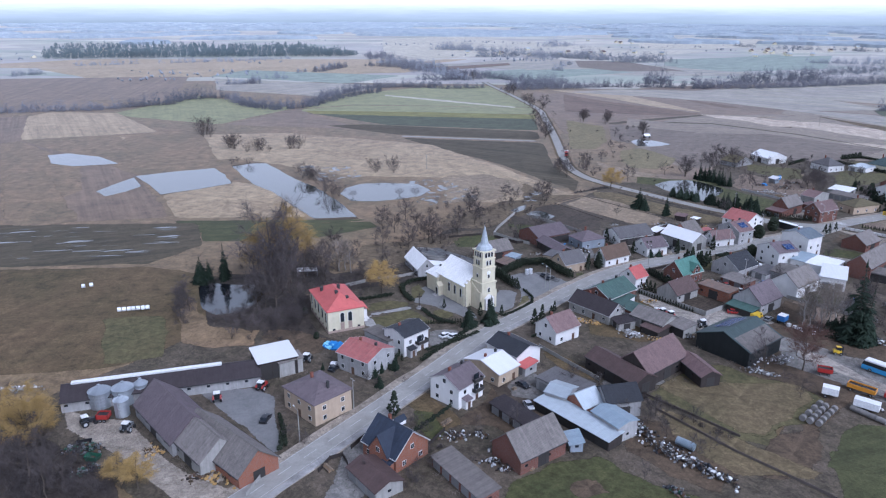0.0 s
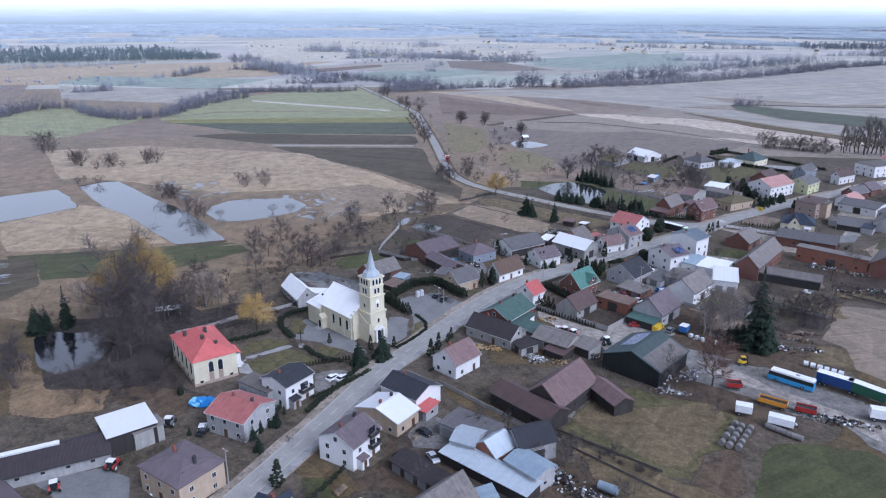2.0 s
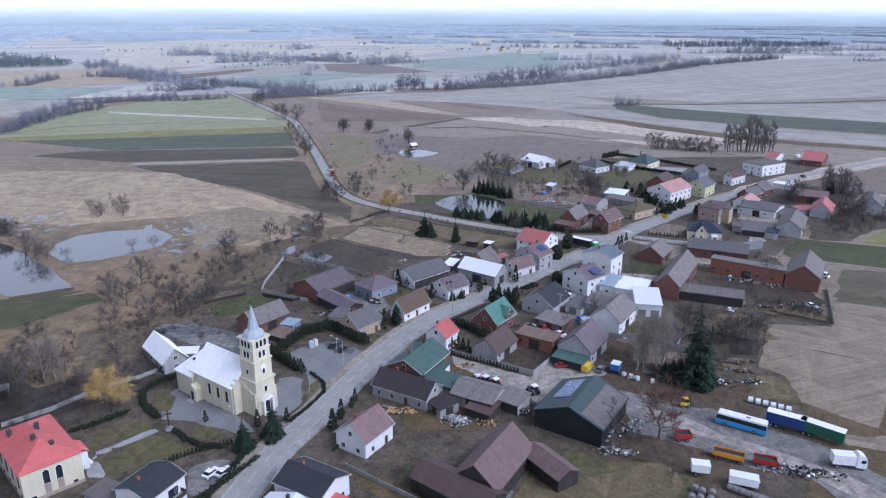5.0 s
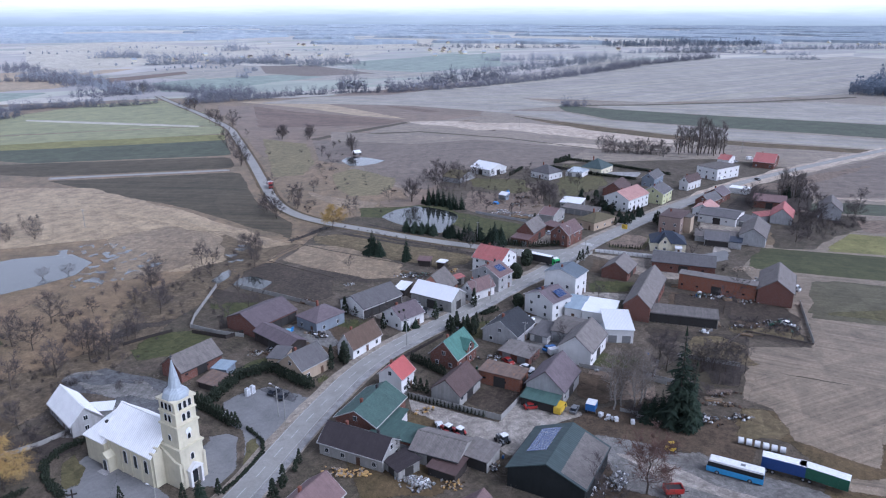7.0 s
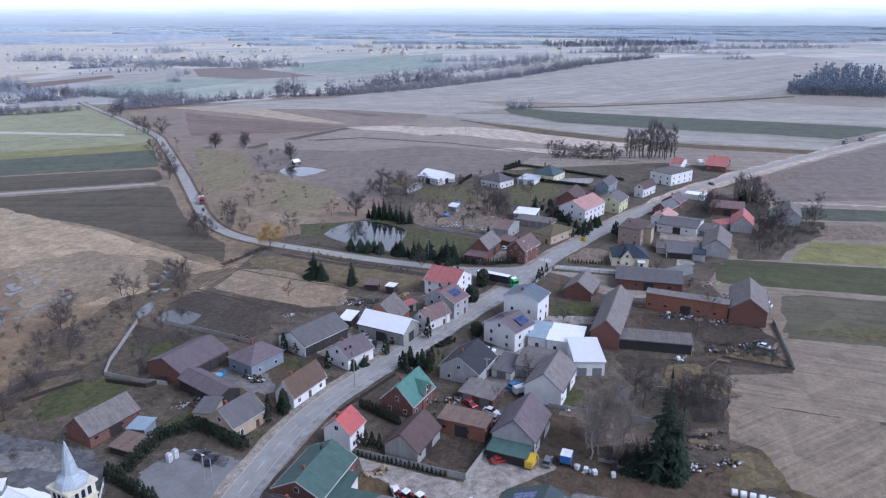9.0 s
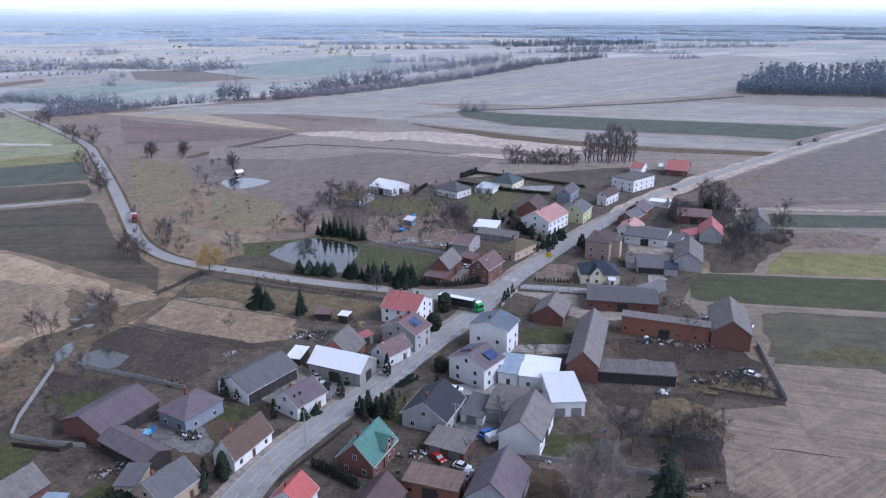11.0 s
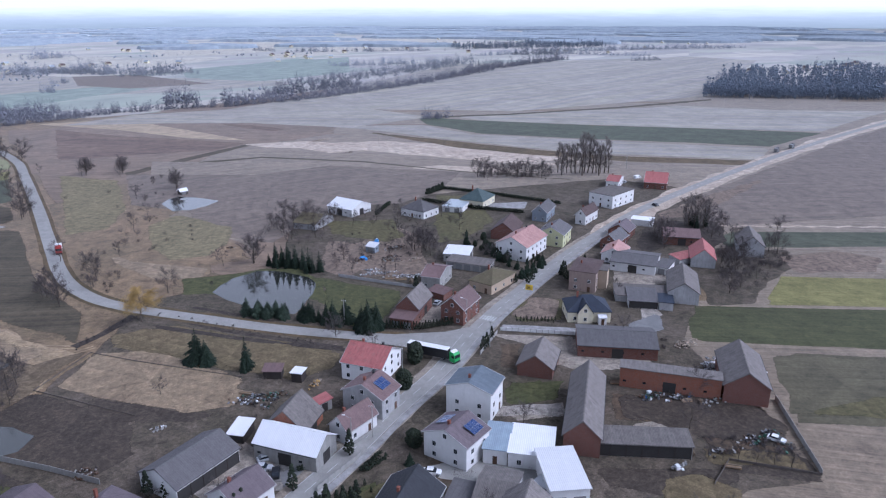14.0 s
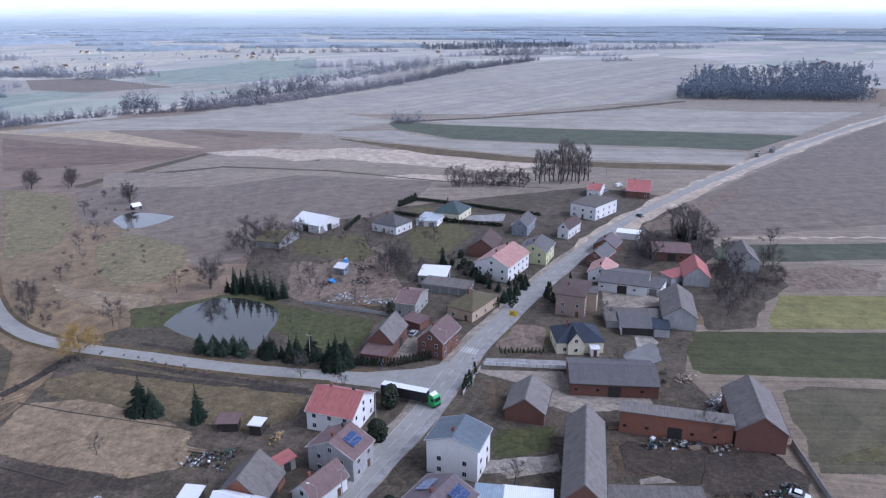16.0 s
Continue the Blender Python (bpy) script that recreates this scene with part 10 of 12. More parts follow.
def lorry(x, y, rz, paint, label, L=6.0, cargo="white"):
    """A rigid lorry or a tractor unit: cab, windscreen, chassis and, with L over 3, a load box."""
    t = thing("lorry", pose(x, y, 0.12, 0, 0, rz), label, "lorry")
    part("cab", side_cut([(0, 0.6), (2.2, 0.6), (2.25, 1.7), (2.05, 3.1), (1.4, 3.6), (0, 3.7)], 2.45), PAINTS[paint], t)
    part("windscreen", side_cut([(2.2, 1.9), (2.06, 2.9), (2.12, 2.92), (2.28, 1.9)], 2.2), GLASS, t)
    part("side_glass", Solid().box(0.9, -1.24, 1.9, 1.9, 1.24, 2.7), GLASS, t)
    part("bumper", Solid().box(2.1, -1.2, 0.4, 2.32, 1.2, 0.95), DARKTRIM, t)
    part("chassis", Solid().box(-max(L, 3.5), -0.5, 0.7, 0.1, 0.5, 1.05), DARKTRIM, t)
    if L > 3:
        part("load_box", Solid().box(-L, -1.25, 1.1, -0.15, 1.25, 3.5), PAINTS[cargo], t)
    part("air_deflector", side_cut([(0.1, 3.66), (1.5, 3.6), (0.3, 4.05)], 2.2), PAINTS["white" if paint == "green" else paint], t)
    wheels(t, (-max(L, 3.5) + 1.0, 1.25), 1.05, 0.5, 0.3)
    return t


def tractor(x, y, rz, paint, label, roof="white"):
    t = thing("tractor", pose(x, y, 0.1, 0, 0, rz), label, "tractor")
    part("bonnet", side_cut([(0.1, 0.8), (2.1, 0.8), (2.15, 1.4), (1.9, 1.65), (0.1, 1.75)], 0.85), PAINTS[paint], t)
    part("cab", side_cut([(-1.3, 1.0), (0.2, 1.0), (0.3, 1.7), (0.05, 2.65), (-1.2, 2.65)], 1.5), GLASS, t)
    part("roof", side_cut([(-1.4, 2.65), (0.25, 2.65), (0.1, 2.85), (-1.3, 2.88)], 1.65), PAINTS[roof], t)
    for s_ in (-1, 1):
        part("fender", side_cut([(-1.7, 1.2), (-1.4, 1.75), (-0.3, 1.75), (0.0, 1.2), (-0.3, 1.6), (-1.4, 1.6)], 0.5), PAINTS[paint], t, "", pose(0, s_ * 0.95, 0))
        part("front_wheel", Solid().wheel(1.6, s_ * 0.75, 0.5, 0.5, 0.35), RUBBER, t)
        w_ = part("rear_wheel", Solid().wheel(-0.85, s_ * 0.95, 0.85, 0.85, 0.5, 18), RUBBER, t)
        part("rim", Solid().wheel(-0.85, s_ * 0.95, 0.85, 0.45, 0.54, 12), PAINTS["silver"], w_)
    part("exhaust", Solid().tube((1.2, 0.3, 1.6), (1.2, 0.3, 2.5), 0.06, 0.06, 6), DARKTRIM, t)


def tipper(x, y, rz, paint, label, L=5.0, h=1.6):
    t = thing("farm_trailer", pose(x, y, 0.1, 0, 0, rz), label, "trailer")
    a = L / 2
    s = Solid().box(-a, -1.15, 0.95, a, 1.15, 1.05).box(-a, -1.2, 1.0, a, -1.1, h + 0.6).box(-a, 1.1, 1.0, a, 1.2, h + 0.6).box(-a, -1.2, 1.0, -a + 0.1, 1.2, h + 0.6).box(a - 0.1, -1.2, 1.0, a, 1.2, h + 0.6)
    part("tub", s, PAINTS[paint], t)
    part("load", Solid().box(-a + 0.1, -1.1, 1.05, a - 0.1, 1.1, h + 0.2), DARKTRIM, t)
    part("drawbar", Solid().box(a, -0.06, 0.7, a + 1.4, 0.06, 0.82), DARKTRIM, t)
    wheels(t, (-a + 1.0, a - 1.0), 0.95, 0.42, 0.3)


def excavator(x, y, rz):
    t = thing("wheel_loader", pose(x, y, 0.1, 0, 0, rz), "small yellow loader with a black mast", "loader")
    part("body", side_cut([(-1.6, 0.6), (0.6, 0.6), (0.6, 1.4), (-0.4, 1.6), (-1.6, 1.5)], 1.3), PAINTS["yellow"], t)
    part("cab", side_cut([(-0.9, 1.4), (0.4, 1.4), (0.3, 2.5), (-0.8, 2.5)], 1.2), GLASS, t)
    part("cab_roof", Solid().box(-0.95, -0.65, 2.5, 0.4, 0.65, 2.6), PAINTS["yellow"], t)
    part("mast", Solid().box(0.8, -0.5, 0.3, 1.0, -0.35, 2.8).box(0.8, 0.35, 0.3, 1.0, 0.5, 2.8).box(1.0, -0.5, 0.3, 2.2, -0.35, 0.4).box(1.0, 0.35, 0.3, 2.2, 0.5, 0.4), DARKTRIM, t)
    wheels(t, (-1.1, 0.5), 0.65, 0.45, 0.35)


coach(126.7, 183.6, 128)
box_trailer(137.2, 179.8, -52, 9, "navy", "dark blue box trailer parked in a yard")
box_trailer(141.9, 173.1, -60, 10, "dkgreen", "dark green box trailer parked in a yard")
lorry(139.6, 161.6, -29, "white", "white lorry parked in a yard", 5, "white")
tipper(114.6, 173.8, -45, "orange", "orange farm trailer loaded with gear", 7)
tipper(109.6, 184.1, -22, "red", "red farm trailer in the yard", 4)
box_trailer(104.7, 171.4, -32, 4, "white", "pair of white storage containers", 3.0, None, "container")
box_trailer(110.6, 164.4, -40, 6, "white", "long white storage container", 3.0, None, "container")
tipper(120.8, 169.0, -39, "red", "red trailer parked in mud", 5)
box_trailer(161.1, 325.1, -59, 13.4, "curtain", "long black curtain-sided semitrailer with a white roof", 4.0)
lorry(165.1, 318.4, -81, "green", "bright green tractor unit turning at the junction", 2.0, "white")
lorry(86.9, 501.1, -100, "red", "small red and white lorry on the side road", 5, "white")
car(0.8, 208.2, 43, "white", "white car parked by a hedge")
car(3.5, 207.6, 43, "white", "white car parked beside another")
car(-45.0, 159.1, 81, "black", "dark car in the farmyard")
tractor(-60.1, 168.8, 105, "red", "red tractor in the farmyard")
tractor(-49.5, 174.7, 71, "red", "red combine-like machine by the shed")
tractor(-89.0, 156.8, 41, "black", "dark old tractor by a shed")
tractor(-77.9, 154.2, 83, "grey", "muddy grey tractor with a loader")
tractor(-40.1, 191.3, 79, "grey", "grey tractor by the shed")
tipper(-85.9, 158.8, 0, "red", "squat red feed mixer trailer", 3)
car(-31.4, 186.1, 63, "black", "dark car beside the house")
car(-31.9, 187.8, 88, "white", "pale car beside the house")
car(22.6, 165.8, -73, "silver", "silver car by the sheds")
car(15.6, 167.6, -39, "black", "dark car by the sheds")
car(22.2, 176.6, -49, "black", "black car by the house")
car(74.2, 228.6, 80, "white", "white car in the gravel yard")
tractor(74.7, 225.7, 112, "red", "red tractor with a white cab roof")
tractor(76.8, 223.4, 110, "red", "second red tractor with a white roof")
tractor(85.3, 216.4, 100, "grey", "pale tractor with a white cab roof")
car(106.2, 223.2, 37, "yellow", "yellow van in the gravel yard", True)
car(109.5, 221.5, 40, "grey", "grey car beside a van")
box_trailer(113.2, 219.3, 41, 3, "blue", "small blue storage container", 3.0, None, "container")
car(100.2, 227.4, -13, "red", "red car in the gravel yard")
car(40.0, 262.9, 38, "black", "dark car in the car park")
car(41.5, 259.6, 52, "black", "dark blue-black car in the car park")
car(107.0, 252.2, -81, "red", "red car behind a shed")
car(123.8, 253.9, -56, "blue", "dark blue car by a barn")
car(109.1, 243.3, 35, "silver", "pale car by a barn")
excavator(120.3, 196.6, -15)
car(99.5, 304.1, -8, "silver", "silver estate car in a yard")
car(99.1, 297.4, 62, "black", "black car in a yard")
car(187.4, 357.3, 29, "silver", "silver car in the corner farm yard")
car(343.9, 409.8, 14, "white", "white van by the flat-roofed house", True)
car(362.6, 398.9, -103, "black", "dark car beside the road")
car(407.6, 448.5, 0, "white", "white van by a brick house", True)
car(392.0, 445.5, 15, "silver", "silver car by a house")
car(232.3, 259.4, -67, "white", "white van behind the barn", True)
car(204.4, 237.3, -72, "white", "white wreck in the muddy yard")
lorry(560.0, 444.2, 17, "grey", "roadwork machine on the far road", 4, "grey")
lorry(584.6, 446.2, 12, "grey", "second roadwork machine on the far road", 4, "grey")
car(128.2, 276.6, -45, "white", "white car by a shed")
car(109.9, 246.4, -61, "white", "white car behind a brick garage")
car(122.5, 254.6, 14, "blue", "dark blue car in a yard")
car(123.1, 251.5, 0, "white", "white van in a yard", True)
car(97.5, 301.0, -39, "silver", "pale car beside a shed")
car(99.1, 297.5, 62, "black", "dark car beside a shed")

# ---- silos, tanks, poles, signs ----
GALV = roof_mat("galvanised_sheet", (0.5, 0.54, 0.58), 0.0, 0.35, 0.15, 0.7)


def silo(x, y, r, h):
    t = thing("grain_silo", pose(x, y, 0.12), "galvanised grain silo with a conical lid", "silo", "silos by the barn")
    prof_ = []
    for k in range(int(h / 0.9)):
        prof_ += [(r, k * 0.9), (r, k * 0.9 + 0.8), (r + 0.05, k * 0.9 + 0.85)]
    s = Solid()
    v = [(q * math.cos(i * math.pi / 12), q * math.sin(i * math.pi / 12), z) for q, z in prof_ for i in range(24)]
    s.add(v, [(k * 24 + i, k * 24 + (i + 1) % 24, k * 24 + 24 + (i + 1) % 24, k * 24 + 24 + i) for k in range(len(prof_) - 1) for i in range(24)])
    part("shell", s, GALV, t)
    part("lid", Solid().disc(0, 0, int(h / 0.9) * 0.9, h + r * 0.45, r + 0.15, 24, 0, 0.12), GALV, t)
    part("hatch", Solid().disc(0, 0, h + r * 0.43, h + r * 0.45 + 0.3, 0.4, 10), GALV, t)
    part("ladder", Solid().box(-0.25, -r - 0.15, 0.3, -0.2, -r - 0.08, h).box(0.2, -r - 0.15, 0.3, 0.25, -r - 0.08, h), STEEL, t)


def pole(x, y, h=8.5, lamp=True, rz=0.0, wires=False):
    t = thing("street_lamp" if lamp else "utility_pole", pose(x, y, 0.2, 0, 0, rz), "grey concrete lamp post beside the road" if lamp else "concrete utility pole with a crossarm", "lamp post" if lamp else "pole")
    part("post", Solid().tube((0, 0, -0.1), (0, 0, h), 0.15, 0.09, 8), CONCRETE, t)
    if lamp:
        part("arm", Solid().tube((0, 0, h - 0.1), (1.6, 0, h + 0.5), 0.05, 0.04, 6), STEEL, t)
        part("lamp_head", Solid().box(1.5, -0.14, h + 0.42, 2.2, 0.14, h + 0.56), FRAME_W, t)
    else:
        part("crossarm", Solid().box(-0.06, -0.8, h - 0.5, 0.06, 0.8, h - 0.38), CONCRETE, t)
        for q in (-0.7, 0, 0.7):
            part("insulator", Solid().disc(0, q, h - 0.38, h - 0.18, 0.07, 8), FRAME_W, t)


def solar(x, y, z, rz, tilt, cols, rows, label="array of dark blue solar panels on a roof"):
    t = thing("solar_array", pose(x, y, z, 0, 0, rz) @ pose(0, 0, 0, tilt), label, "solar panels")
    me = Solid().box(0.02, 0.02, 0, 0.98, 1.63, 0.05).box(0, 0, -0.06, 1.0, 1.65, 0.0, 1).mesh("panel", SOLAR, STEEL)
    for i in range(cols):
        for j in range(rows):
            part("panel", me, None, t, "", pose((i - cols / 2) * 1.03, (j - rows / 2) * 1.68, 0.1))


def solar_mat():
    n = Nodes("solar_cells", 0.15, 0.5)
    a, b = n.wave(3.1, axis="X", detail=0), n.wave(3.1, axis="Y", detail=0)
    g = n.mix(1.0, n.ramp(a, (0.0, (0.35, 0.4, 0.5)), (0.08, (0.02, 0.045, 0.14))), n.ramp(b, (0.0, (0.6, 0.6, 0.6)), (0.08, (1, 1, 1))), "MULTIPLY")
    return n.done(g)


SOLAR = solar_mat()


def heap(name, x, y, rx, ry, rz, n, mats, label, category, seed, size=0.5, h=1.2, flat=0.4):
    """A tangle of boards, sheets, drums and sacks, too many to tell apart."""
    rng = random.Random(seed)
    s = Solid()
    for k in range(n):
        px, py = rng.gauss(0, 0.42) * rx, rng.gauss(0, 0.42) * ry
        top = h * max(0.05, 1 - (px / rx) ** 2 - (py / ry) ** 2)
        a, b, c = size * rng.uniform(0.3, 1.6), size * rng.uniform(0.3, 1.2), size * rng.uniform(0.15, flat * 2)
        m = pose(px, py, rng.uniform(0, top) + c * 0.3, rng.uniform(-30, 30), rng.uniform(-30, 30), rng.uniform(0, 180))
        v = [m @ Vector((sx * a / 2 * rng.uniform(0.8, 1.1), sy * b / 2, sz * c / 2)) for sz in (-1, 1) for sx, sy in ((-1, -1), (1, -1), (1, 1), (-1, 1))]
        s.add(v, [(3, 2, 1, 0), (4, 5, 6, 7), (0, 1, 5, 4), (1, 2, 6, 5), (2, 3, 7, 6), (3, 0, 4, 7)], rng.randrange(len(mats)))
    return solo(name, s, mats, pose(x, y, 0.13, 0, 0, rz), label, category, kind="stuff")


WRAP = plain_mat("white_bale_wrap", (0.72, 0.73, 0.74), 0.45)
WRAP_GREY = plain_mat("grey_straw_bale", (0.19, 0.178, 0.168), 0.85)
STRAW = plain_mat("orange_straw", (0.42, 0.27, 0.1), 0.95)
BLUE_TARP = plain_mat("blue_tarpaulin", (0.04, 0.2, 0.5), 0.5)
SCRAP = (PAINTS["white"], PAINTS["grey"], PAINTS["black"], PAINTS["silver"], DOOR_BROWN, CONCRETE, W_WOOD, PAINTS["black"], W_WOOD, DIRT)
WHITES = (CONCRETE, PAINTS["silver"], PAINTS["white"], CONCRETE, PAINTS["grey"], WRAP_GREY, W_BLOCK)
SANDS = (SAND, VERGE)
STRAWS = (STRAW, STRAW, DIRT, VERGE)
DARKS = (PAINTS["dkgreen"], PAINTS["black"], DOOR_BROWN, PAINTS["grey"])
BLUES = (BLUE_TARP, BLUE_TARP, PAINTS["cyan"])
EARTH = (DIRT, DOOR_BROWN, W_WOOD, CONCRETE)


def bale(x, y, z, r, w, rz, mat, label, group):
    s = Solid().wheel(0, 0, r, r, w, 14)
    return solo("bale", s, mat, pose(x, y, z, 0, 0, rz), label, "bale", group)


silo(-89.9, 166.2, 2.8, 4.6)
silo(-84.5, 167.9, 2.8, 4.6)
silo(-82.3, 161.5, 1.8, 4.8)
silo(-80.7, 170, 1.8, 4.8)
pole(39.6, 248.1, 8.5, True, 130)
pole(118.2, 296.2, 8.5, True, 130)
pole(-34.5, 149.6, 8.5, True, 130)
pole(-23.2, 164.5, 9, False, 40)
pole(38.4, 250.7, 8.5, True, 130)
pole(149.1, 321.4, 9, False, 40)
pole(151.8, 361.5, 9, False, 40)
pole(124.8, 297.4, 9, False, 40)
pole(116, 258.4, 9, False, 40)
pole(83.7, 275.5, 9, False, 40)
pole(7.6, 219.8, 8.5, True, 130)
pole(180.5, 319.2, 9, False, 40)
pole(423.8, 471.2, 9, False, 40)
pole(333.4, 639.1, 9, False, 40)
pole(186, 338.2, 8.5, True, 130)
pole(-10.8, 458.2, 9, False, 40)
heap("scrap_heap", 48.6, 154.3, 6, 3, -45, 160, SCRAP, "long heap of scrap and plastic sheeting", "heap", 20, 0.55, 1.6)
heap("scrap_heap", 53.2, 146, 7, 3, -45, 180, SCRAP, "heap of scrap metal and sacks", "heap", 21, 0.55, 1.4)
heap("scrap_heap", 58.1, 140.5, 6, 2.5, -45, 140, SCRAP, "heap of scrap and pale sheets", "heap", 22, 0.55, 1.2)
heap("scrap_heap", 62.2, 135.7, 5, 2, -45, 90, SCRAP, "black and white sheeted scrap", "heap", 23, 0.55, 1.2)
heap("scrap_heap", 5.9, 133.1, 3, 2, 0, 40, SCRAP, "clutter of boards by a shed", "heap", 24, 0.55, 0.8)
heap("scrap_heap", 136.4, 204.4, 5, 3, -40, 120, SCRAP, "pile of scrap vehicles and drums", "heap", 25, 0.55, 1.8)
heap("scrap_heap", 146.6, 201.3, 5, 1.5, -30, 50, SCRAP, "rubble along the field edge", "heap", 26, 0.55, 0.8)
heap("scrap_heap", 147.2, 207.7, 6, 1.2, -30, 50, EARTH, "heap of boards and earth", "heap", 27, 0.55, 0.8)
heap("scrap_heap", 223.3, 269.3, 5, 3, 30, 90, WHITES, "pile of white sheets behind the barn", "heap", 28, 0.55, 1.4)
heap("scrap_heap", 202.3, 264.6, 8, 2, -45, 25, SCRAP, "drums and scrap along a brick wall", "heap", 29, 0.55, 1.0)
heap("scrap_heap", 196, 269.1, 4, 2, -45, 24, DARKS, "dark sacks and drums", "heap", 30, 0.55, 1.0)
heap("scrap_heap", 213.5, 256.3, 6, 1.5, -45, 30, EARTH, "timber along the barn wall", "heap", 31, 0.55, 1.0)
heap("scrap_heap", 199.8, 241.1, 4, 2, 0, 24, SCRAP, "loose scrap in a garden", "heap", 32, 0.55, 0.8)
heap("scrap_heap", 204.2, 234.8, 3, 2, 0, 18, DARKS, "dark scrap by the fence", "heap", 33, 0.55, 0.8)
heap("scrap_heap", 189.8, 416.2, 5, 3, 20, 60, EARTH, "heaps of earth and boards", "heap", 34, 0.55, 0.8)
heap("scrap_heap", 199.6, 409.1, 6, 4, 20, 90, EARTH, "heap of sandy rubble and boards", "heap", 35, 0.55, 1.2)
heap("scrap_heap", 194.1, 387.6, 9, 2, -30, 120, WHITES, "stacked pale stone along a wall", "heap", 36, 0.55, 0.7)
heap("scrap_heap", 186.5, 401.3, 5, 2, -30, 40, WHITES, "pale blocks on the building plot", "heap", 37, 0.55, 0.8)
heap("scrap_heap", 109.6, 332.3, 6, 2, -40, 42, DARKS, "stack of dark beams behind a barn", "heap", 38, 0.55, 0.8)
heap("scrap_heap", 63.8, 324.7, 3, 1, -30, 30, EARTH, "small pile of logs", "heap", 39, 0.55, 0.6)
heap("scrap_heap", 304.9, 633.5, 3, 2, 0, 20, EARTH, "heap of earth in the field", "heap", 40, 0.55, 0.5)
heap("scrap_heap", 308.4, 691.6, 12, 3, 20, 60, SANDS, "sandy spoil heap in the field", "heap", 41, 0.55, 1.2)
heap("scrap_heap", 45.9, 221.2, 3.2, 1.6, -45, 110, STRAWS, "orange straw and sacks in a framed pen", "heap", 42, 0.55, 0.8)
heap("scrap_heap", 50.5, 219.1, 2.4, 1.6, -45, 70, STRAWS, "second heap of orange straw", "heap", 43, 0.55, 0.7)
heap("scrap_heap", 61.8, 209.6, 3, 2, 0, 60, WHITES, "plastic sheeting and tubs", "heap", 44, 0.55, 0.8)
heap("scrap_heap", 67.4, 206.6, 3, 2, 0, 50, STRAWS, "sandy rubble and tubs", "heap", 45, 0.55, 0.7)
heap("scrap_heap", 78.2, 208.5, 2, 2, 0, 50, SCRAP, "scrap iron beside a shed", "heap", 46, 0.55, 1.2)
heap("scrap_heap", 63.5, 231.6, 2, 1, 0, 20, SCRAP, "boxes behind a wing", "heap", 47, 0.55, 0.6)
heap("scrap_heap", 60.3, 296.1, 3, 2, 0, 40, SCRAP, "machine parts in a yard", "heap", 48, 0.55, 1.0)
heap("scrap_heap", 44.4, 289.8, 2, 2, 0, 30, SCRAP, "garden clutter", "heap", 49, 0.55, 0.8)
heap("scrap_heap", 83, 332.7, 2, 1, 0, 20, WHITES, "pale rubble by a barn", "heap", 50, 0.55, 0.6)
heap("scrap_heap", 105.6, 331.1, 6, 2, -40, 36, SCRAP, "dark stack of beams", "heap", 51, 0.55, 0.7)
heap("scrap_heap", 115.3, 213.9, 2.2, 1.4, -45, 14, WHITES, "white big-bags in a row", "heap", 52, 0.55, 1.2)
heap("scrap_heap", -87.2, 145.4, 3, 2, 0, 50, DARKS, "dark green farm machinery", "heap", 53, 0.55, 1.5)
heap("scrap_heap", -80.9, 137.8, 3.5, 2, 40, 60, DARKS, "rusty green machinery", "heap", 54, 0.55, 1.2)
heap("scrap_heap", -68.5, 145.5, 3, 2, -30, 60, STRAWS, "spilled straw by the barn", "heap", 55, 0.55, 0.5)
heap("scrap_heap", -50.9, 135.8, 4, 2.5, -30, 120, STRAWS, "straw litter beside the old barn", "heap", 56, 0.55, 0.5)
heap("scrap_heap", -116.9, 174.3, 8, 2, 10, 110, WHITES, "pale rubble at the meadow edge", "heap", 57, 0.55, 0.6)
heap("covered_stack", -33.8, 200.7, 3.2, 1.6, -20, 12, BLUES, "stack under blue tarpaulins", "heap", 58, 2.0, 1.4, 0.25)
heap("scrap_heap", 9.3, 152.9, 2, 1.5, 0, 30, SCRAP, "garden clutter by a shed", "heap", 59, 0.55, 0.8)
heap("scrap_heap", 15.1, 139.2, 3, 2, 0, 60, SCRAP, "boards and old tyres", "heap", 60, 0.55, 0.6)
heap("scrap_heap", 58.6, 148.3, 2, 1, -45, 6, BLUES, "bluish water tank on a frame", "heap", 61, 0.55, 1.6)
heap("scrap_heap", 92, 192.1, 6, 3, 0, 110, SCRAP, "scrap and branches behind the shed", "heap", 62, 0.55, 1.2)
heap("scrap_heap", 91.6, 185.1, 5, 2, -30, 80, WHITES, "rubble along the paddock", "heap", 63, 0.55, 1.0)
heap("scrap_heap", 112.7, 165.4, 4, 2, -30, 60, SCRAP, "gravel boxes and drums", "heap", 64, 0.55, 0.8)
heap("scrap_heap", 127.5, 163.7, 9, 2.5, -30, 140, SCRAP, "timber and scrap beside the yard", "heap", 65, 0.55, 1.0)
heap("scrap_heap", 74.2, 237.6, 3, 1.5, 0, 30, STRAWS, "straw pile", "heap", 66, 0.55, 0.6)
heap("scrap_heap", 60.2, 208.2, 2, 1, 0, 20, SCRAP, "small clutter behind a house", "heap", 67, 0.55, 0.6)
heap("scrap_heap", 44.9, 189.5, 3, 1, -45, 30, SCRAP, "planks along a garden path", "heap", 68, 0.55, 0.7)
heap("scrap_heap", 206.3, 239.9, 4, 2, -30, 24, DARKS, "dark scrap by a fence", "heap", 69, 0.55, 0.8)
heap("scrap_heap", 192.4, 241.2, 6, 1.5, -20, 30, EARTH, "earth bank in a garden", "heap", 70, 0.55, 0.7)
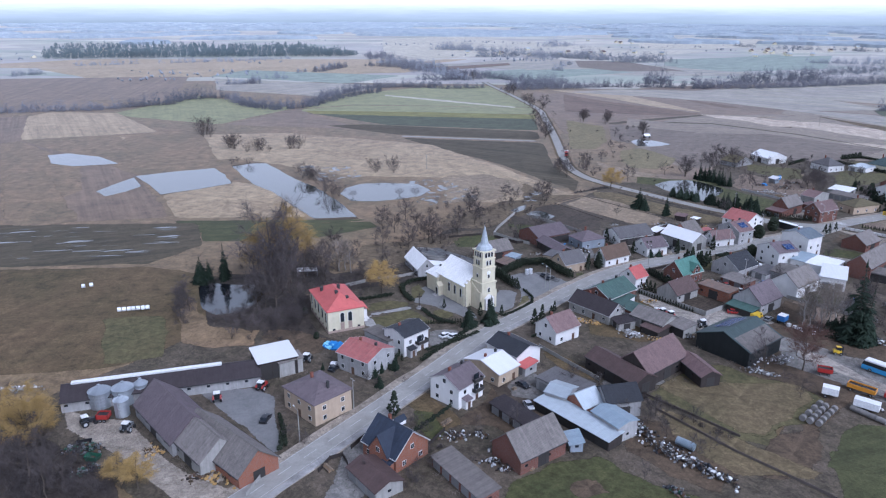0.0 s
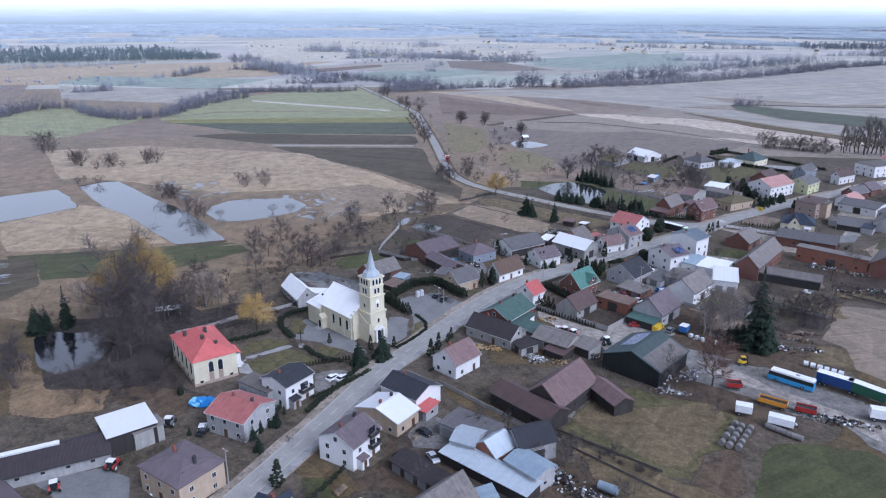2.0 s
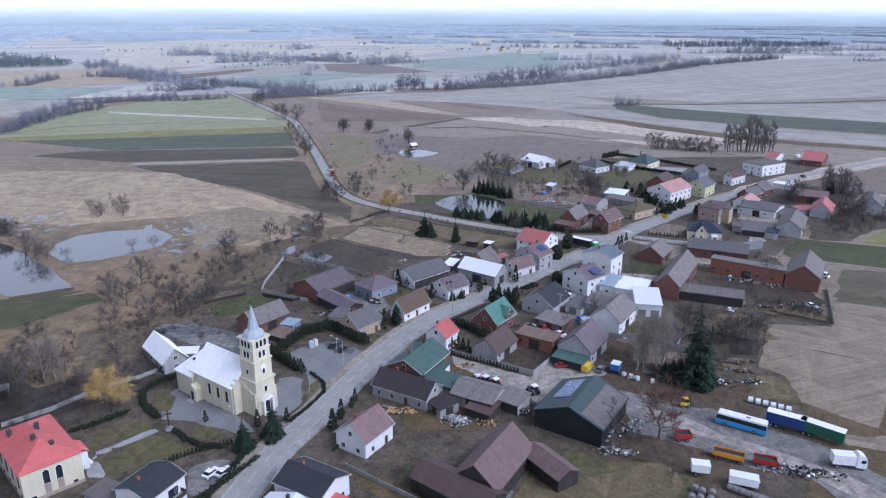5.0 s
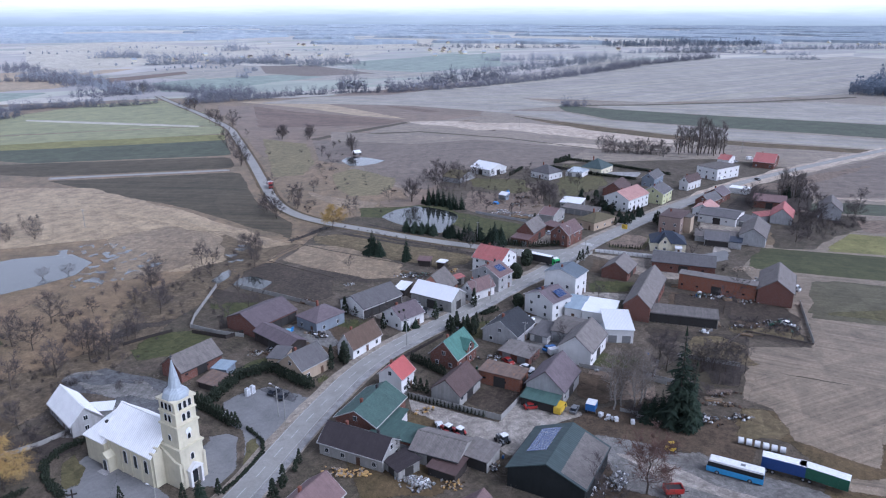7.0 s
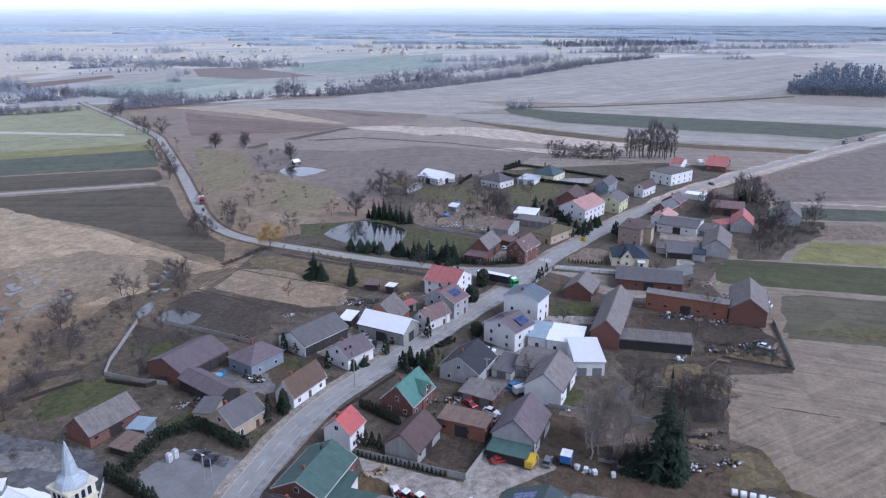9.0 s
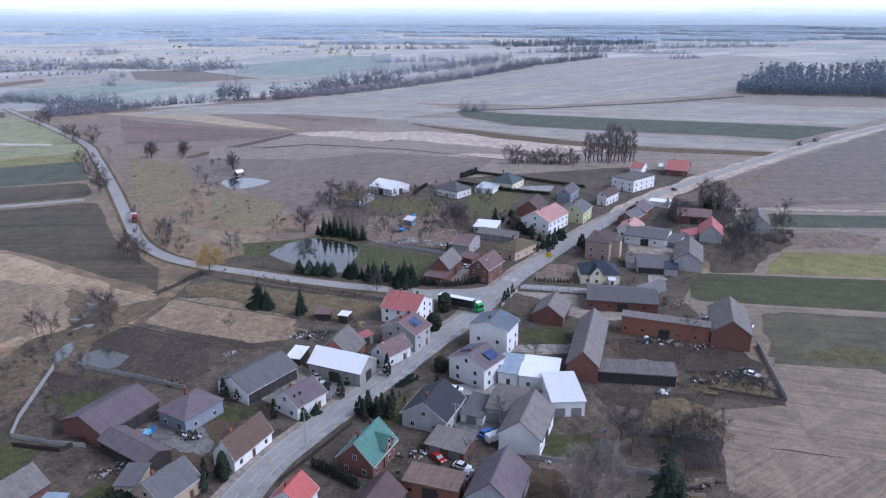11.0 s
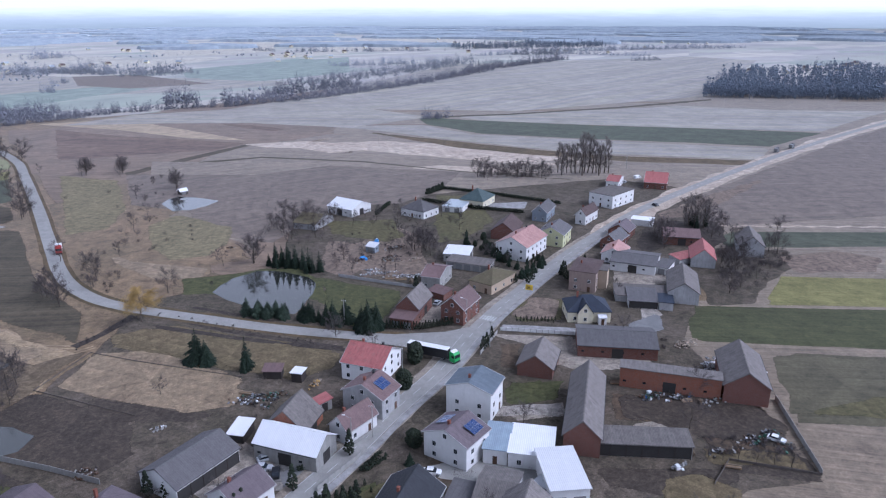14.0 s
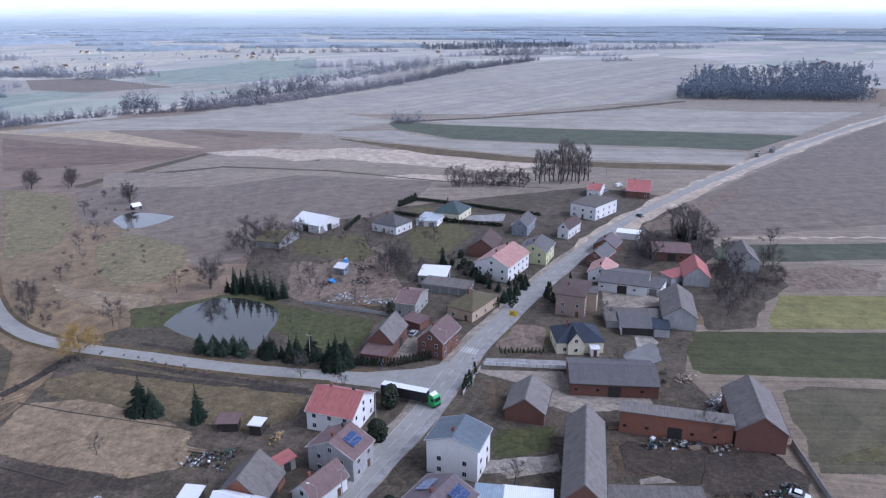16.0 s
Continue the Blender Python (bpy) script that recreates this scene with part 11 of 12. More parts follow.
heap("scrap_heap", 150.6, 464, 3, 2, 0, 20, EARTH, "earth heap in the grass", "heap", 71, 0.55, 0.5)
for k in range(7):
    bale(-111.4 + (8.9) * k / 6, 227.6 + (2.0) * k / 6, 0.1, 0.75, 1.2, 103 + k % 3 * 6, WRAP, "white wrapped bales in the meadow", "bales")
for k in range(2):
    bale(-134.3 + (2.4) * k / 1, 249.5 + (1.2) * k / 1, 0.1, 0.75, 1.2, 117 + k % 3 * 6, WRAP, "white wrapped bales in the meadow", "bales")
for k in range(5):
    bale(93.1 + (7.3) * k / 4, 158.4 + (6.9) * k / 4, 0.1, 0.8, 1.2, 133 + k % 3 * 6, WRAP_GREY, "grey round bales stacked in rows", "bales")
for k in range(5):
    bale(94.8 + (7.3) * k / 4, 157.3 + (6.8) * k / 4, 0.1, 0.8, 1.2, 133 + k % 3 * 6, WRAP_GREY, "grey round bales stacked in rows", "bales")
for k in range(4):
    bale(91.9 + (7.7) * k / 3, 159.8 + (6.9) * k / 3, 0.1, 0.8, 1.2, 132 + k % 3 * 6, WRAP_GREY, "grey round bales stacked in rows", "bales")
for k in range(7):
    bale(107.3 + (4.4) * k / 6, 164.5 + (-6.3) * k / 6, 0.1, 0.7, 1.2, 35 + k % 3 * 6, WRAP_GREY, "grey round bales beside containers", "bales")
for k in range(6):
    bale(143.8 + (-5.9) * k / 5, 185.5 + (7.2) * k / 5, 0.1, 0.8, 1.2, 219 + k % 3 * 6, WRAP, "white and red wrapped bales in the yard", "bales")
heap("scrap_heap", 101, 192.8, 5, 3, 20, 110, WHITES, "pale rubble and branches behind the barn", "heap", 79, 0.55, 1.0)
heap("scrap_heap", 59.4, 211.7, 4, 2, -30, 70, WHITES, "plaster rubble in a yard", "heap", 80, 0.55, 0.9)
heap("scrap_heap", 72.3, 182.7, 2, 1.5, 0, 40, STRAWS, "stack of split firewood", "heap", 81, 0.55, 1.2)
heap("covered_stack", -35.4, 200.2, 4.0, 1.6, 0, 10, BLUES, "blue tarpaulins over a stack", "heap", 82, 2.0, 1.3, 0.25)
heap("covered_stack", 52.6, 300.8, 2.4, 1.2, 0, 6, BLUES, "bright blue plastic sheet", "heap", 83, 2.0, 0.5, 0.25)
heap("scrap_heap", 49.9, 302.2, 3, 1.5, 0, 40, WHITES, "white sacks and boards", "heap", 84, 0.55, 0.6)
heap("scrap_heap", 61, 292.7, 2.5, 2, 0, 60, SCRAP, "scrap and machine parts in a yard", "heap", 85, 0.55, 1.0)
heap("scrap_heap", 63.8, 322.3, 3, 1.2, 0, 40, EARTH, "logs beside a fence", "heap", 86, 0.55, 0.6)
heap("scrap_heap", 107.9, 333.1, 6, 2, -20, 42, SCRAP, "dark stacked beams behind a barn", "heap", 87, 0.55, 0.8)
heap("scrap_heap", 108.9, 326.1, 3, 0.8, 30, 6, DARKS, "dark tank lying in the grass", "heap", 88, 0.55, 0.9)
heap("scrap_heap", 197.2, 269.6, 4, 1.5, 0, 36, DARKS, "dark drums along a brick wall", "heap", 89, 0.55, 0.9)
heap("scrap_heap", 201.3, 264.7, 5, 1.5, 0, 21, SCRAP, "scrap iron along a brick wall", "heap", 90, 0.55, 0.9)
heap("scrap_heap", 208, 257.9, 6, 2, -10, 48, EARTH, "poles and timber along a wall", "heap", 91, 0.55, 0.7)
heap("scrap_heap", 231.6, 284.3, 5, 2.5, 0, 80, SANDS, "heap of pale sandy rubble", "heap", 92, 0.55, 0.8)
heap("scrap_heap", 200.2, 239.7, 6, 1.5, 0, 36, DARKS, "dark rubble along a garden", "heap", 93, 0.55, 0.6)
heap("scrap_heap", 188.4, 243.4, 3, 1, 0, 30, SCRAP, "loose boards in a garden", "heap", 94, 0.55, 0.6)
heap("scrap_heap", 125.3, 330.3, 3, 1.5, 20, 40, STRAWS, "boards and straw by a red-roofed house", "heap", 95, 0.55, 0.7)
heap("scrap_heap", 209.3, 420.9, 6, 2.5, 0, 70, EARTH, "boards and earth on a building plot", "heap", 96, 0.55, 1.0)
heap("scrap_heap", 208.5, 402.5, 5, 2, 10, 60, SANDS, "sand heaps on a building plot", "heap", 97, 0.55, 0.8)
heap("scrap_heap", 187.1, 396.8, 10, 1.5, -20, 90, WHITES, "pale stones in rows", "heap", 98, 0.55, 0.6)
heap("scrap_heap", 193.2, 387.5, 6, 1.5, -20, 60, SCRAP, "rows of blocks and scrap", "heap", 99, 0.55, 0.7)
heap("covered_stack", 190.2, 415.9, 2.0, 1.2, 0, 4, BLUES, "blue tarpaulin on the ground", "heap", 100, 2.0, 0.4, 0.25)
heap("covered_stack", 204.7, 429.3, 1.6, 1.2, 0, 5, BLUES, "blue machine on a building plot", "heap", 101, 2.0, 1.6, 0.25)
heap("scrap_heap", 103.8, 256.9, 5, 1.5, -20, 50, SCRAP, "scrap beside a brick garage", "heap", 102, 0.55, 0.8)
heap("scrap_heap", 176, 244.7, 3, 1, 0, 24, WHITES, "white tubs behind a shed", "heap", 103, 0.55, 0.9)
heap("scrap_heap", 128.4, 237.3, 1.5, 1, 0, 12, WHITES, "white sacks by a wall", "heap", 104, 0.55, 0.8)
heap("scrap_heap", 150.6, 211.6, 6, 1, -10, 50, EARTH, "low bank of branches and earth", "heap", 105, 0.55, 0.7)
heap("scrap_heap", 112.2, 331.1, 6, 2, -10, 48, DARKS, "dark stacked pipes and beams", "heap", 106, 0.55, 0.9)
heap("scrap_heap", 40.1, 289.2, 5, 2, -20, 50, EARTH, "stacked logs in a farmyard", "heap", 107, 0.55, 0.7)
heap("scrap_heap", 60.2, 294.4, 1.6, 1.4, 0, 30, SCRAP, "machinery in a farmyard", "heap", 108, 0.55, 1.3)
heap("scrap_heap", 228.6, 272, 3, 2, 20, 24, WHITES, "white sheets stacked behind a barn", "heap", 109, 0.55, 0.8)
heap("scrap_heap", -83.8, 145.8, 3.5, 2.5, 20, 80, DARKS, "dark green farm trailers and machinery", "heap", 110, 0.55, 2.0)
heap("scrap_heap", -54.2, 136.2, 3, 2, 20, 90, EARTH, "heap of dung and straw by the barn", "heap", 111, 0.55, 0.5)
heap("scrap_heap", 50.8, 130.6, 3, 1.5, -40, 50, DARKS, "dark scrap cars and tyres", "heap", 112, 0.55, 0.9)
heap("scrap_heap", 3.4, 152.2, 4, 2.5, 0, 70, SCRAP, "scrap and boards in a back yard", "heap", 113, 0.55, 0.7)
heap("scrap_heap", 11.6, 141.8, 4, 1.5, 0, 50, SCRAP, "tyres and hoops by the brick barn", "heap", 114, 0.55, 0.6)

solo("ridge_vent", Solid().box(-19, -0.5, 0, 19, 0.5, 0.45).box(-19, -0.7, 0.45, 19, 0.7, 0.55), PAINTS["white"], pose(-79.6, 173.2, 5.55, 0, 0, 16.9), "long white ridge vent on a byre", "roof vent")
# solar panels
solar(89.7, 204.8, 6.95, 37.8, -21.9, 10, 3)
solar(140.2, 276.6, 8.0, 19, 22.5, 4, 2)
solar(137.0, 283.4, 7.9, 19, -22.5, 4, 2)
solar(133.9, 307.6, 7.75, 26.2, 25, 4, 2)

# the yellow direction board
sb = thing("road_sign", pose(220.6, 344.8, 0.25, 0, 0, -58), "large yellow direction board on two posts", "sign")
for q in (-0.9, 0.9):
    part("post", Solid().tube((q, 0, 0), (q, 0, 3.6), 0.05, 0.05, 6), STEEL, sb)
part("board", Solid().box(-1.4, -0.08, 1.6, 1.4, -0.02, 3.7), PAINTS["yellow"], sb)
for k in range(3):
    part("text_bar", Solid().box(-1.0, -0.1, 2.0 + 0.5 * k, 0.7 - 0.2 * k, -0.085, 2.2 + 0.5 * k), DARKTRIM, sb)
for k in range(2):
    wc = thing("portable_toilet", pose(33.0 + 1.5 * k, 264.6 + 0.9 * k, 0.13, 0, 0, 35), "white portable toilet by the hedge", "toilet", "portable toilets")
    part("cabin", Solid().box(-0.55, -0.55, 0, 0.55, 0.55, 2.1), PAINTS["white"], wc)
    part("roof", Solid().prism([(-0.6, -0.6), (0.6, -0.6), (0.6, 0.6), (-0.6, 0.6)], 2.1, 2.3, 0, 0.7), PAINTS["silver"], wc)
    part("door", Solid().box(-0.4, -0.6, 0.1, 0.4, -0.555, 1.95), PAINTS["silver"], wc)

# ---- pallets, timber, drums and containers in the yards ----
junk_rng = random.Random(63)
PALLET_WOOD = plain_mat("grey_pallet_wood", (0.22, 0.17, 0.12), 0.95, 0, 0.2)
LOG_END = plain_mat("sawn_log", (0.30, 0.20, 0.11), 0.95, 0, 0.2)


def pallet_stack(x, y, n):
    t = thing("pallet_stack", pose(x, y, 0.09, 0, 0, junk_rng.uniform(0, 90)), "stack of weathered wooden pallets in a yard", "pallets")
    for k in range(n):
        s = Solid()
        for q in (-0.5, -0.25, 0, 0.25, 0.5):
            s.box(q - 0.08, -0.4, 0.1, q + 0.08, 0.4, 0.13)
        for q in (-0.36, 0, 0.36):
            s.box(-0.6, q - 0.05, 0, 0.6, q + 0.05, 0.1)
        part("pallet", s, PALLET_WOOD, t, "", pose(junk_rng.uniform(-0.05, 0.05), junk_rng.uniform(-0.05, 0.05), 0.14 * k, 0, 0, junk_rng.uniform(-5, 5)))


def timber_stack(x, y, rz, length):
    t = thing("timber_stack", pose(x, y, 0.09, 0, 0, rz), "stack of grey boards and logs on the ground", "timber")
    for k in range(9):
        row, col = divmod(k, 4) if k < 8 else (2, 1)
        part("log", Solid().tube((-length / 2 + junk_rng.uniform(-0.2, 0.2), 0, 0.16), (length / 2 + junk_rng.uniform(-0.2, 0.2), 0, 0.16), 0.16, 0.13, 7), PALLET_WOOD if k % 3 else LOG_END, t, "", pose(0, (col - 1.5 + 0.5 * row) * 0.34, row * 0.29))


def drum(x, y, paint, label):
    t = thing("drum", pose(x, y, 0.09, 0, 0, junk_rng.uniform(0, 360)), label, "drum")
    part("shell", Solid().disc(0, 0, 0, 0.88, 0.29, 14), paint, t)
    part("hoop", Solid().disc(0, 0, 0.28, 0.32, 0.31, 14).disc(0, 0, 0.56, 0.60, 0.31, 14), paint, t)
    part("lid", Solid().disc(0, 0, 0.88, 0.9, 0.25, 14), PAINTS["grey"], t)


def tote(x, y, rz):
    t = thing("tote_tank", pose(x, y, 0.09, 0, 0, rz), "white plastic liquid tank in a wire cage", "tank")
    part("bottle", Solid().box(-0.56, -0.46, 0.15, 0.56, 0.46, 1.12).disc(0, 0, 1.12, 1.18, 0.12, 10), WRAP, t)
    part("pallet", Solid().box(-0.6, -0.5, 0, 0.6, 0.5, 0.14), PALLET_WOOD, t)
    for q in (-0.59, -0.2, 0.2, 0.59):
        part("bar", Solid().box(q - 0.015, -0.49, 0.15, q + 0.015, -0.465, 1.14).box(q - 0.015, 0.465, 0.15, q + 0.015, 0.49, 1.14), PAINTS["silver"], t)


def skip(x, y, rz, paint, label):
    t = thing("skip", pose(x, y, 0.09, 0, 0, rz), label, "skip")
    for q in (-1, 1):
        part("side", Solid().add([(-1.2, q * 0.85, 0), (1.2, q * 0.85, 0), (1.75, q * 0.95, 1.3), (-1.75, q * 0.95, 1.3), (-1.2, q * 0.79, 0), (1.2, q * 0.79, 0), (1.75, q * 0.89, 1.3), (-1.75, q * 0.89, 1.3)], [(0, 1, 2, 3), (7, 6, 5, 4), (0, 4, 5, 1), (2, 6, 7, 3), (1, 5, 6, 2), (3, 7, 4, 0)]), paint, t)
        part("end", Solid().slab([(q * 1.2, -0.82, 0.05), (q * 1.2, 0.82, 0.05), (q * 1.75, 0.9, 1.3), (q * 1.75, -0.9, 1.3)], 0.06), paint, t)
    part("floor_plate", Solid().box(-1.2, -0.82, 0, 1.2, 0.82, 0.06), paint, t)
    part("load", Solid().disc(0, 0, 0.06, 0.85, 0.78, 9, 0, 0.6), DIRT, t)


for x, y in [(48.5, 295), (62.2, 297.1), (87.5, 291.9)] + [(206.4, 292.1), (200.9, 408.2), (212.2, 407.2)] + [(19.7, 175), (49.8, 170.6), (55.8, 162.2)] + [(67.8, 220.4), (80.4, 209.9)] + [(56.9, 297.4), (111.4, 320.7)]:
    pallet_stack(x, y, junk_rng.randint(3, 8))
for (x, y), rz in zip([(187.7, 389.5), (190.4, 386), (192.7, 382.2), (194.4, 377.5), (195.1, 280), (202.7, 262.1), (205.3, 259.2), (107.6, 336.6)] + [(37.2, 153), (19, 139.3), (1, 157.9), (-26.1, 139.1)] + [(146.5, 210.6), (148.2, 207), (183.9, 247.3), (186.2, 237.4)], itertools.cycle((-40, -25, 50, 130))):
    timber_stack(x, y, rz, junk_rng.uniform(2.2, 4.5))
for (x, y), c in zip([(195.1, 269.7), (195.4, 268.3), (197.4, 267.3), (202.6, 264.4), (204.3, 262.4), (216.4, 255.2), (218.2, 252.5)] + [(67.4, 217.7), (82.5, 210.9), (114.3, 217.3)] + [(87.1, 256.4), (96.7, 252.7), (148.1, 239.3)] + [(11, 145.8), (29.4, 148.2), (50.4, 155.6), (-82.1, 160.2)], itertools.cycle(("blue", "white", "grey", "dkgreen"))):
    drum(x, y, PAINTS[c], {"blue": "blue plastic drum standing by a wall", "white": "white plastic drum standing in mud", "grey": "grey steel drum in a yard", "dkgreen": "dark green steel drum in a yard"}[c])
for x, y in [(114.2, 216.5), (115.3, 214.8), (116.5, 213.1)] + [(119.5, 210.3), (175, 244.5)] + [(197.3, 270.5), (208.4, 434.8)]:
    tote(x, y, junk_rng.uniform(0, 90))
(ax, ay), (bx, by), (ex, ey) = [(-85.6, 147.7), (-81, 142.1), (45.9, 160.8)]
skip(ax, ay, 20, PAINTS["black"], "dark rusty skip standing by scrub")
skip(bx, by, -10, PAINTS["dkgreen"], "green rusty skip standing by scrub")
skip(ex, ey, 45, PAINTS["grey"], "grey skip by a workshop yard")


# ---- porches, dormers, cross gables and other additions to houses ----
def cross_gable(label, x, side, w, out, he, hr, wall, cover, name="cross_gable", win=True):
    """A gabled bay standing across the main ridge, on the side of local y given by side."""
    h, L, W, he0, hr0 = BUILT[label]
    y1 = W / 2 + out
    base = body(y1, w, he, hr, "gab")
    m = pose(x, side * y1 / 2, 0, 0, 0, 90)
    g = part(name, base, wall, h, "", m)
    part("bay_roof", roofing(y1, w, he, hr, "gab", 0.35), cover, g)
    if win:
        for z in [z for z in (1.5, 4.3) if z < he - 0.5] + [he + 0.6]:
            window(h, x, side * (y1 + 0.02), z, 0 if side < 0 else 180)
    return g


def porch(label, x, side, w, d, hgt, wall, cover):
    """A low porch with a sloping roof against one long wall."""
    h, L, W, he0, hr0 = BUILT[label]
    m = pose(x, side * (W / 2 + d / 2), 0, 0, 0, 0 if side < 0 else 180)
    p = part("porch", Solid().box(-w / 2, -d / 2, 0, w / 2, d / 2, hgt), wall, h, "", m)
    part("porch_roof", Solid().slab([(-w / 2 - 0.2, -d / 2 - 0.25, hgt), (w / 2 + 0.2, -d / 2 - 0.25, hgt), (w / 2 + 0.2, d / 2, hgt + 0.5), (-w / 2 - 0.2, d / 2, hgt + 0.5)], 0.14), cover, p)
    part("porch_door", Solid().box(-0.5, -d / 2 - 0.05, 0.02, 0.5, -d / 2 + 0.03, 2.1), DOOR_BROWN, p)
    return p


def balcony(label, x, side, w, z, d=1.4):
    h, L, W, he0, hr0 = BUILT[label]
    m = pose(x, side * W / 2, z, 0, 0, 0 if side < 0 else 180)
    b = part("balcony", Solid().box(-w / 2, -d, -0.15, w / 2, 0, 0), CONCRETE, h, "", m)
    rail = Solid().box(-w / 2, -d, 0, w / 2, -d + 0.06, 1.0).box(-w / 2, -d + 0.06, 0, -w / 2 + 0.06, 0, 1.0).box(w / 2 - 0.06, -d + 0.06, 0, w / 2, 0, 1.0)
    part("railing", rail, DOOR_DARK, b, "dark balcony parapet")
    part("balcony_door", Solid().box(-w * 0.3, -0.06, 0, w * 0.3, 0.02, 2.1), GLASS, b)
    return b


def dormer(label, x, side, w=2.0):
    """A small gabled window on the roof slope."""
    h, L, W, he0, hr0 = BUILT[label]
    k = (hr0 - he0) / (W / 2)
    z0 = he0 + 0.35 * (hr0 - he0)
    y = side * W / 2 * 0.65
    d = part("dormer", Solid().add([(-w / 2, -1.6, 0), (w / 2, -1.6, 0), (w / 2, 1.6, 0), (-w / 2, 1.6, 0), (-w / 2, -1.6, 1.2), (w / 2, -1.6, 1.2), (w / 2, 1.6, 1.2), (-w / 2, 1.6, 1.2), (0, -1.6, 2.0), (0, 1.6, 2.0)], [(0, 1, 5, 8, 4), (1, 2, 6, 5), (2, 3, 7, 9, 6), (3, 0, 4, 7), (4, 8, 9, 7), (8, 5, 6, 9), (3, 2, 1, 0)]), FRAME_W, h, "", pose(x, y, z0 - 0.1, 0, 0, 0 if side < 0 else 180))
    part("dormer_pane", Solid().box(-w * 0.32, -1.65, 0.2, w * 0.32, -1.6, 1.1), GLASS, d)
    part("dormer_roof", Solid().slab([(-w / 2 - 0.2, -1.85, 1.12), (0, -1.85, 2.1), (0, 1.6, 2.1), (-w / 2 - 0.2, 1.6, 1.12)], 0.1).slab([(0, -1.85, 2.1), (w / 2 + 0.2, -1.85, 1.12), (w / 2 + 0.2, 1.6, 1.12), (0, 1.6, 2.1)], 0.1), next(c for c in h.children if c.name.startswith("roof")).data.materials[0], d)
    return d


NAVY = "orange brick house with a steep dark blue roof"
cross_gable(NAVY, 0.6, -1, 6.0, 0.9, 4.0, 8.2, W_ORANGE, R_NAVY)
dormer(NAVY, -2.5, 1)
porch(NAVY, 3.6, -1, 2.6, 1.5, 2.5, W_ORANGE, R_NAVY)
TWO = "white two-storey house with balconies and brown roof"
balcony(TWO, 2.2, -1, 3.4, 3.0)
balcony(TWO, 2.2, -1, 3.4, 5.7, 1.1)
porch(TWO, -2.6, -1, 2.4, 1.6, 2.6, W_WHITE, R_LILAC)
WD = "white two-storey house with an anthracite roof"
balcony(WD, 1.5, -1, 4.2, 3.0, 1.8)
porch(WD, -2.8, -1, 2.6, 1.8, 2.6, W_GREY, R_DARK)
# parish house: tall round-headed windows and a side porch
ph, L_, W_, he_, hr_ = BUILT["cream parish house with a bright red hipped roof"]
for q in (-1.3, 1.3):
    arch_window(ph, pose(L_ / 2, q, 3.4, 0, 0, 90), 1.3, 3.2)
    part("panel", Solid().box(-0.65, -0.06, 0.9, 0.65, 0.02, 3.2), W_ROSE, ph, "", pose(L_ / 2, q, 0, 0, 0, 90))
for q in range(5):
    arch_window(ph, pose(-L_ / 2 + L_ * (q + 0.5) / 5, -W_ / 2, 3.2, 0, 0, 0), 1.2, 3.4)
    window(ph, -L_ / 2 + L_ * (q + 0.5) / 5, -W_ / 2, 1.2, 0, True)
    window(ph, -L_ / 2 + L_ * (q + 0.5) / 5, W_ / 2, 5.2, 180)
for q in (-4.2, 4.2):
    window(ph, L_ / 2, q, 1.1, 90, True)
part("plinth", Solid().box(-L_ / 2 - 0.08, -W_ / 2 - 0.08, 0, L_ / 2 + 0.08, W_ / 2 + 0.08, 0.8), W_ROSE, ph)
part("porch", Solid().box(1.0, W_ / 2, 0, 6.0, W_ / 2 + 2.6, 4.4).box(3.0, W_ / 2 + 2.6, 0, 5.0, W_ / 2 + 3.6, 0.5), W_WHITE, ph, "white entrance porch")
part("porch_roof", Solid().add([(0.6, W_ / 2 - 1.5, 7.0), (6.4, W_ / 2 - 1.5, 7.0), (6.4, W_ / 2 + 3.0, 4.4), (0.6, W_ / 2 + 3.0, 4.4), (3.5, W_ / 2 - 2.5, 7.6), (3.5, W_ / 2 + 2.0, 6.2), (0.6, W_ / 2 + 3.0, 4.2), (6.4, W_ / 2 + 3.0, 4.2)], [(3, 2, 5), (2, 1, 4, 5), (0, 3, 5, 4), (6, 7, 2, 3)]), R_RED, ph)
for cx, cy, zt in ((-1.0, 1.2, 11.6), (3.2, -0.8, 11.3), (-4.6, -3.6, 10.2), (6.5, 1.8, 10.2)):
    part("chimney", Solid().box(cx - 0.55, cy - 0.4, 8.2, cx + 0.55, cy + 0.4, zt).box(cx - 0.65, cy - 0.5, zt, cx + 0.65, cy + 0.5, zt + 0.14), CHIM_GREY, ph)

# white tent in the grove
tx, ty = (-53.2, 264.1)
tent = thing("party_tent", pose(tx, ty, 0.1, 0, 0, 8), "white open-sided tent among bare trees", "tent")
for px in (-3.8, 0, 3.8):
    for py in (-1.8, 1.8):
        part("pole", Solid().tube((px, py, 0), (px, py, 2.2), 0.04, 0.04, 5), PAINTS["silver"], tent)
part("canopy", Solid().slab([(-4, -2, 2.1), (4, -2, 2.1), (4, 0, 3.0), (-4, 0, 3.0)], 0.05).slab([(-4, 0, 3.0), (4, 0, 3.0), (4, 2, 2.1), (-4, 2, 2.1)], 0.05), PAINTS["white"], tent)
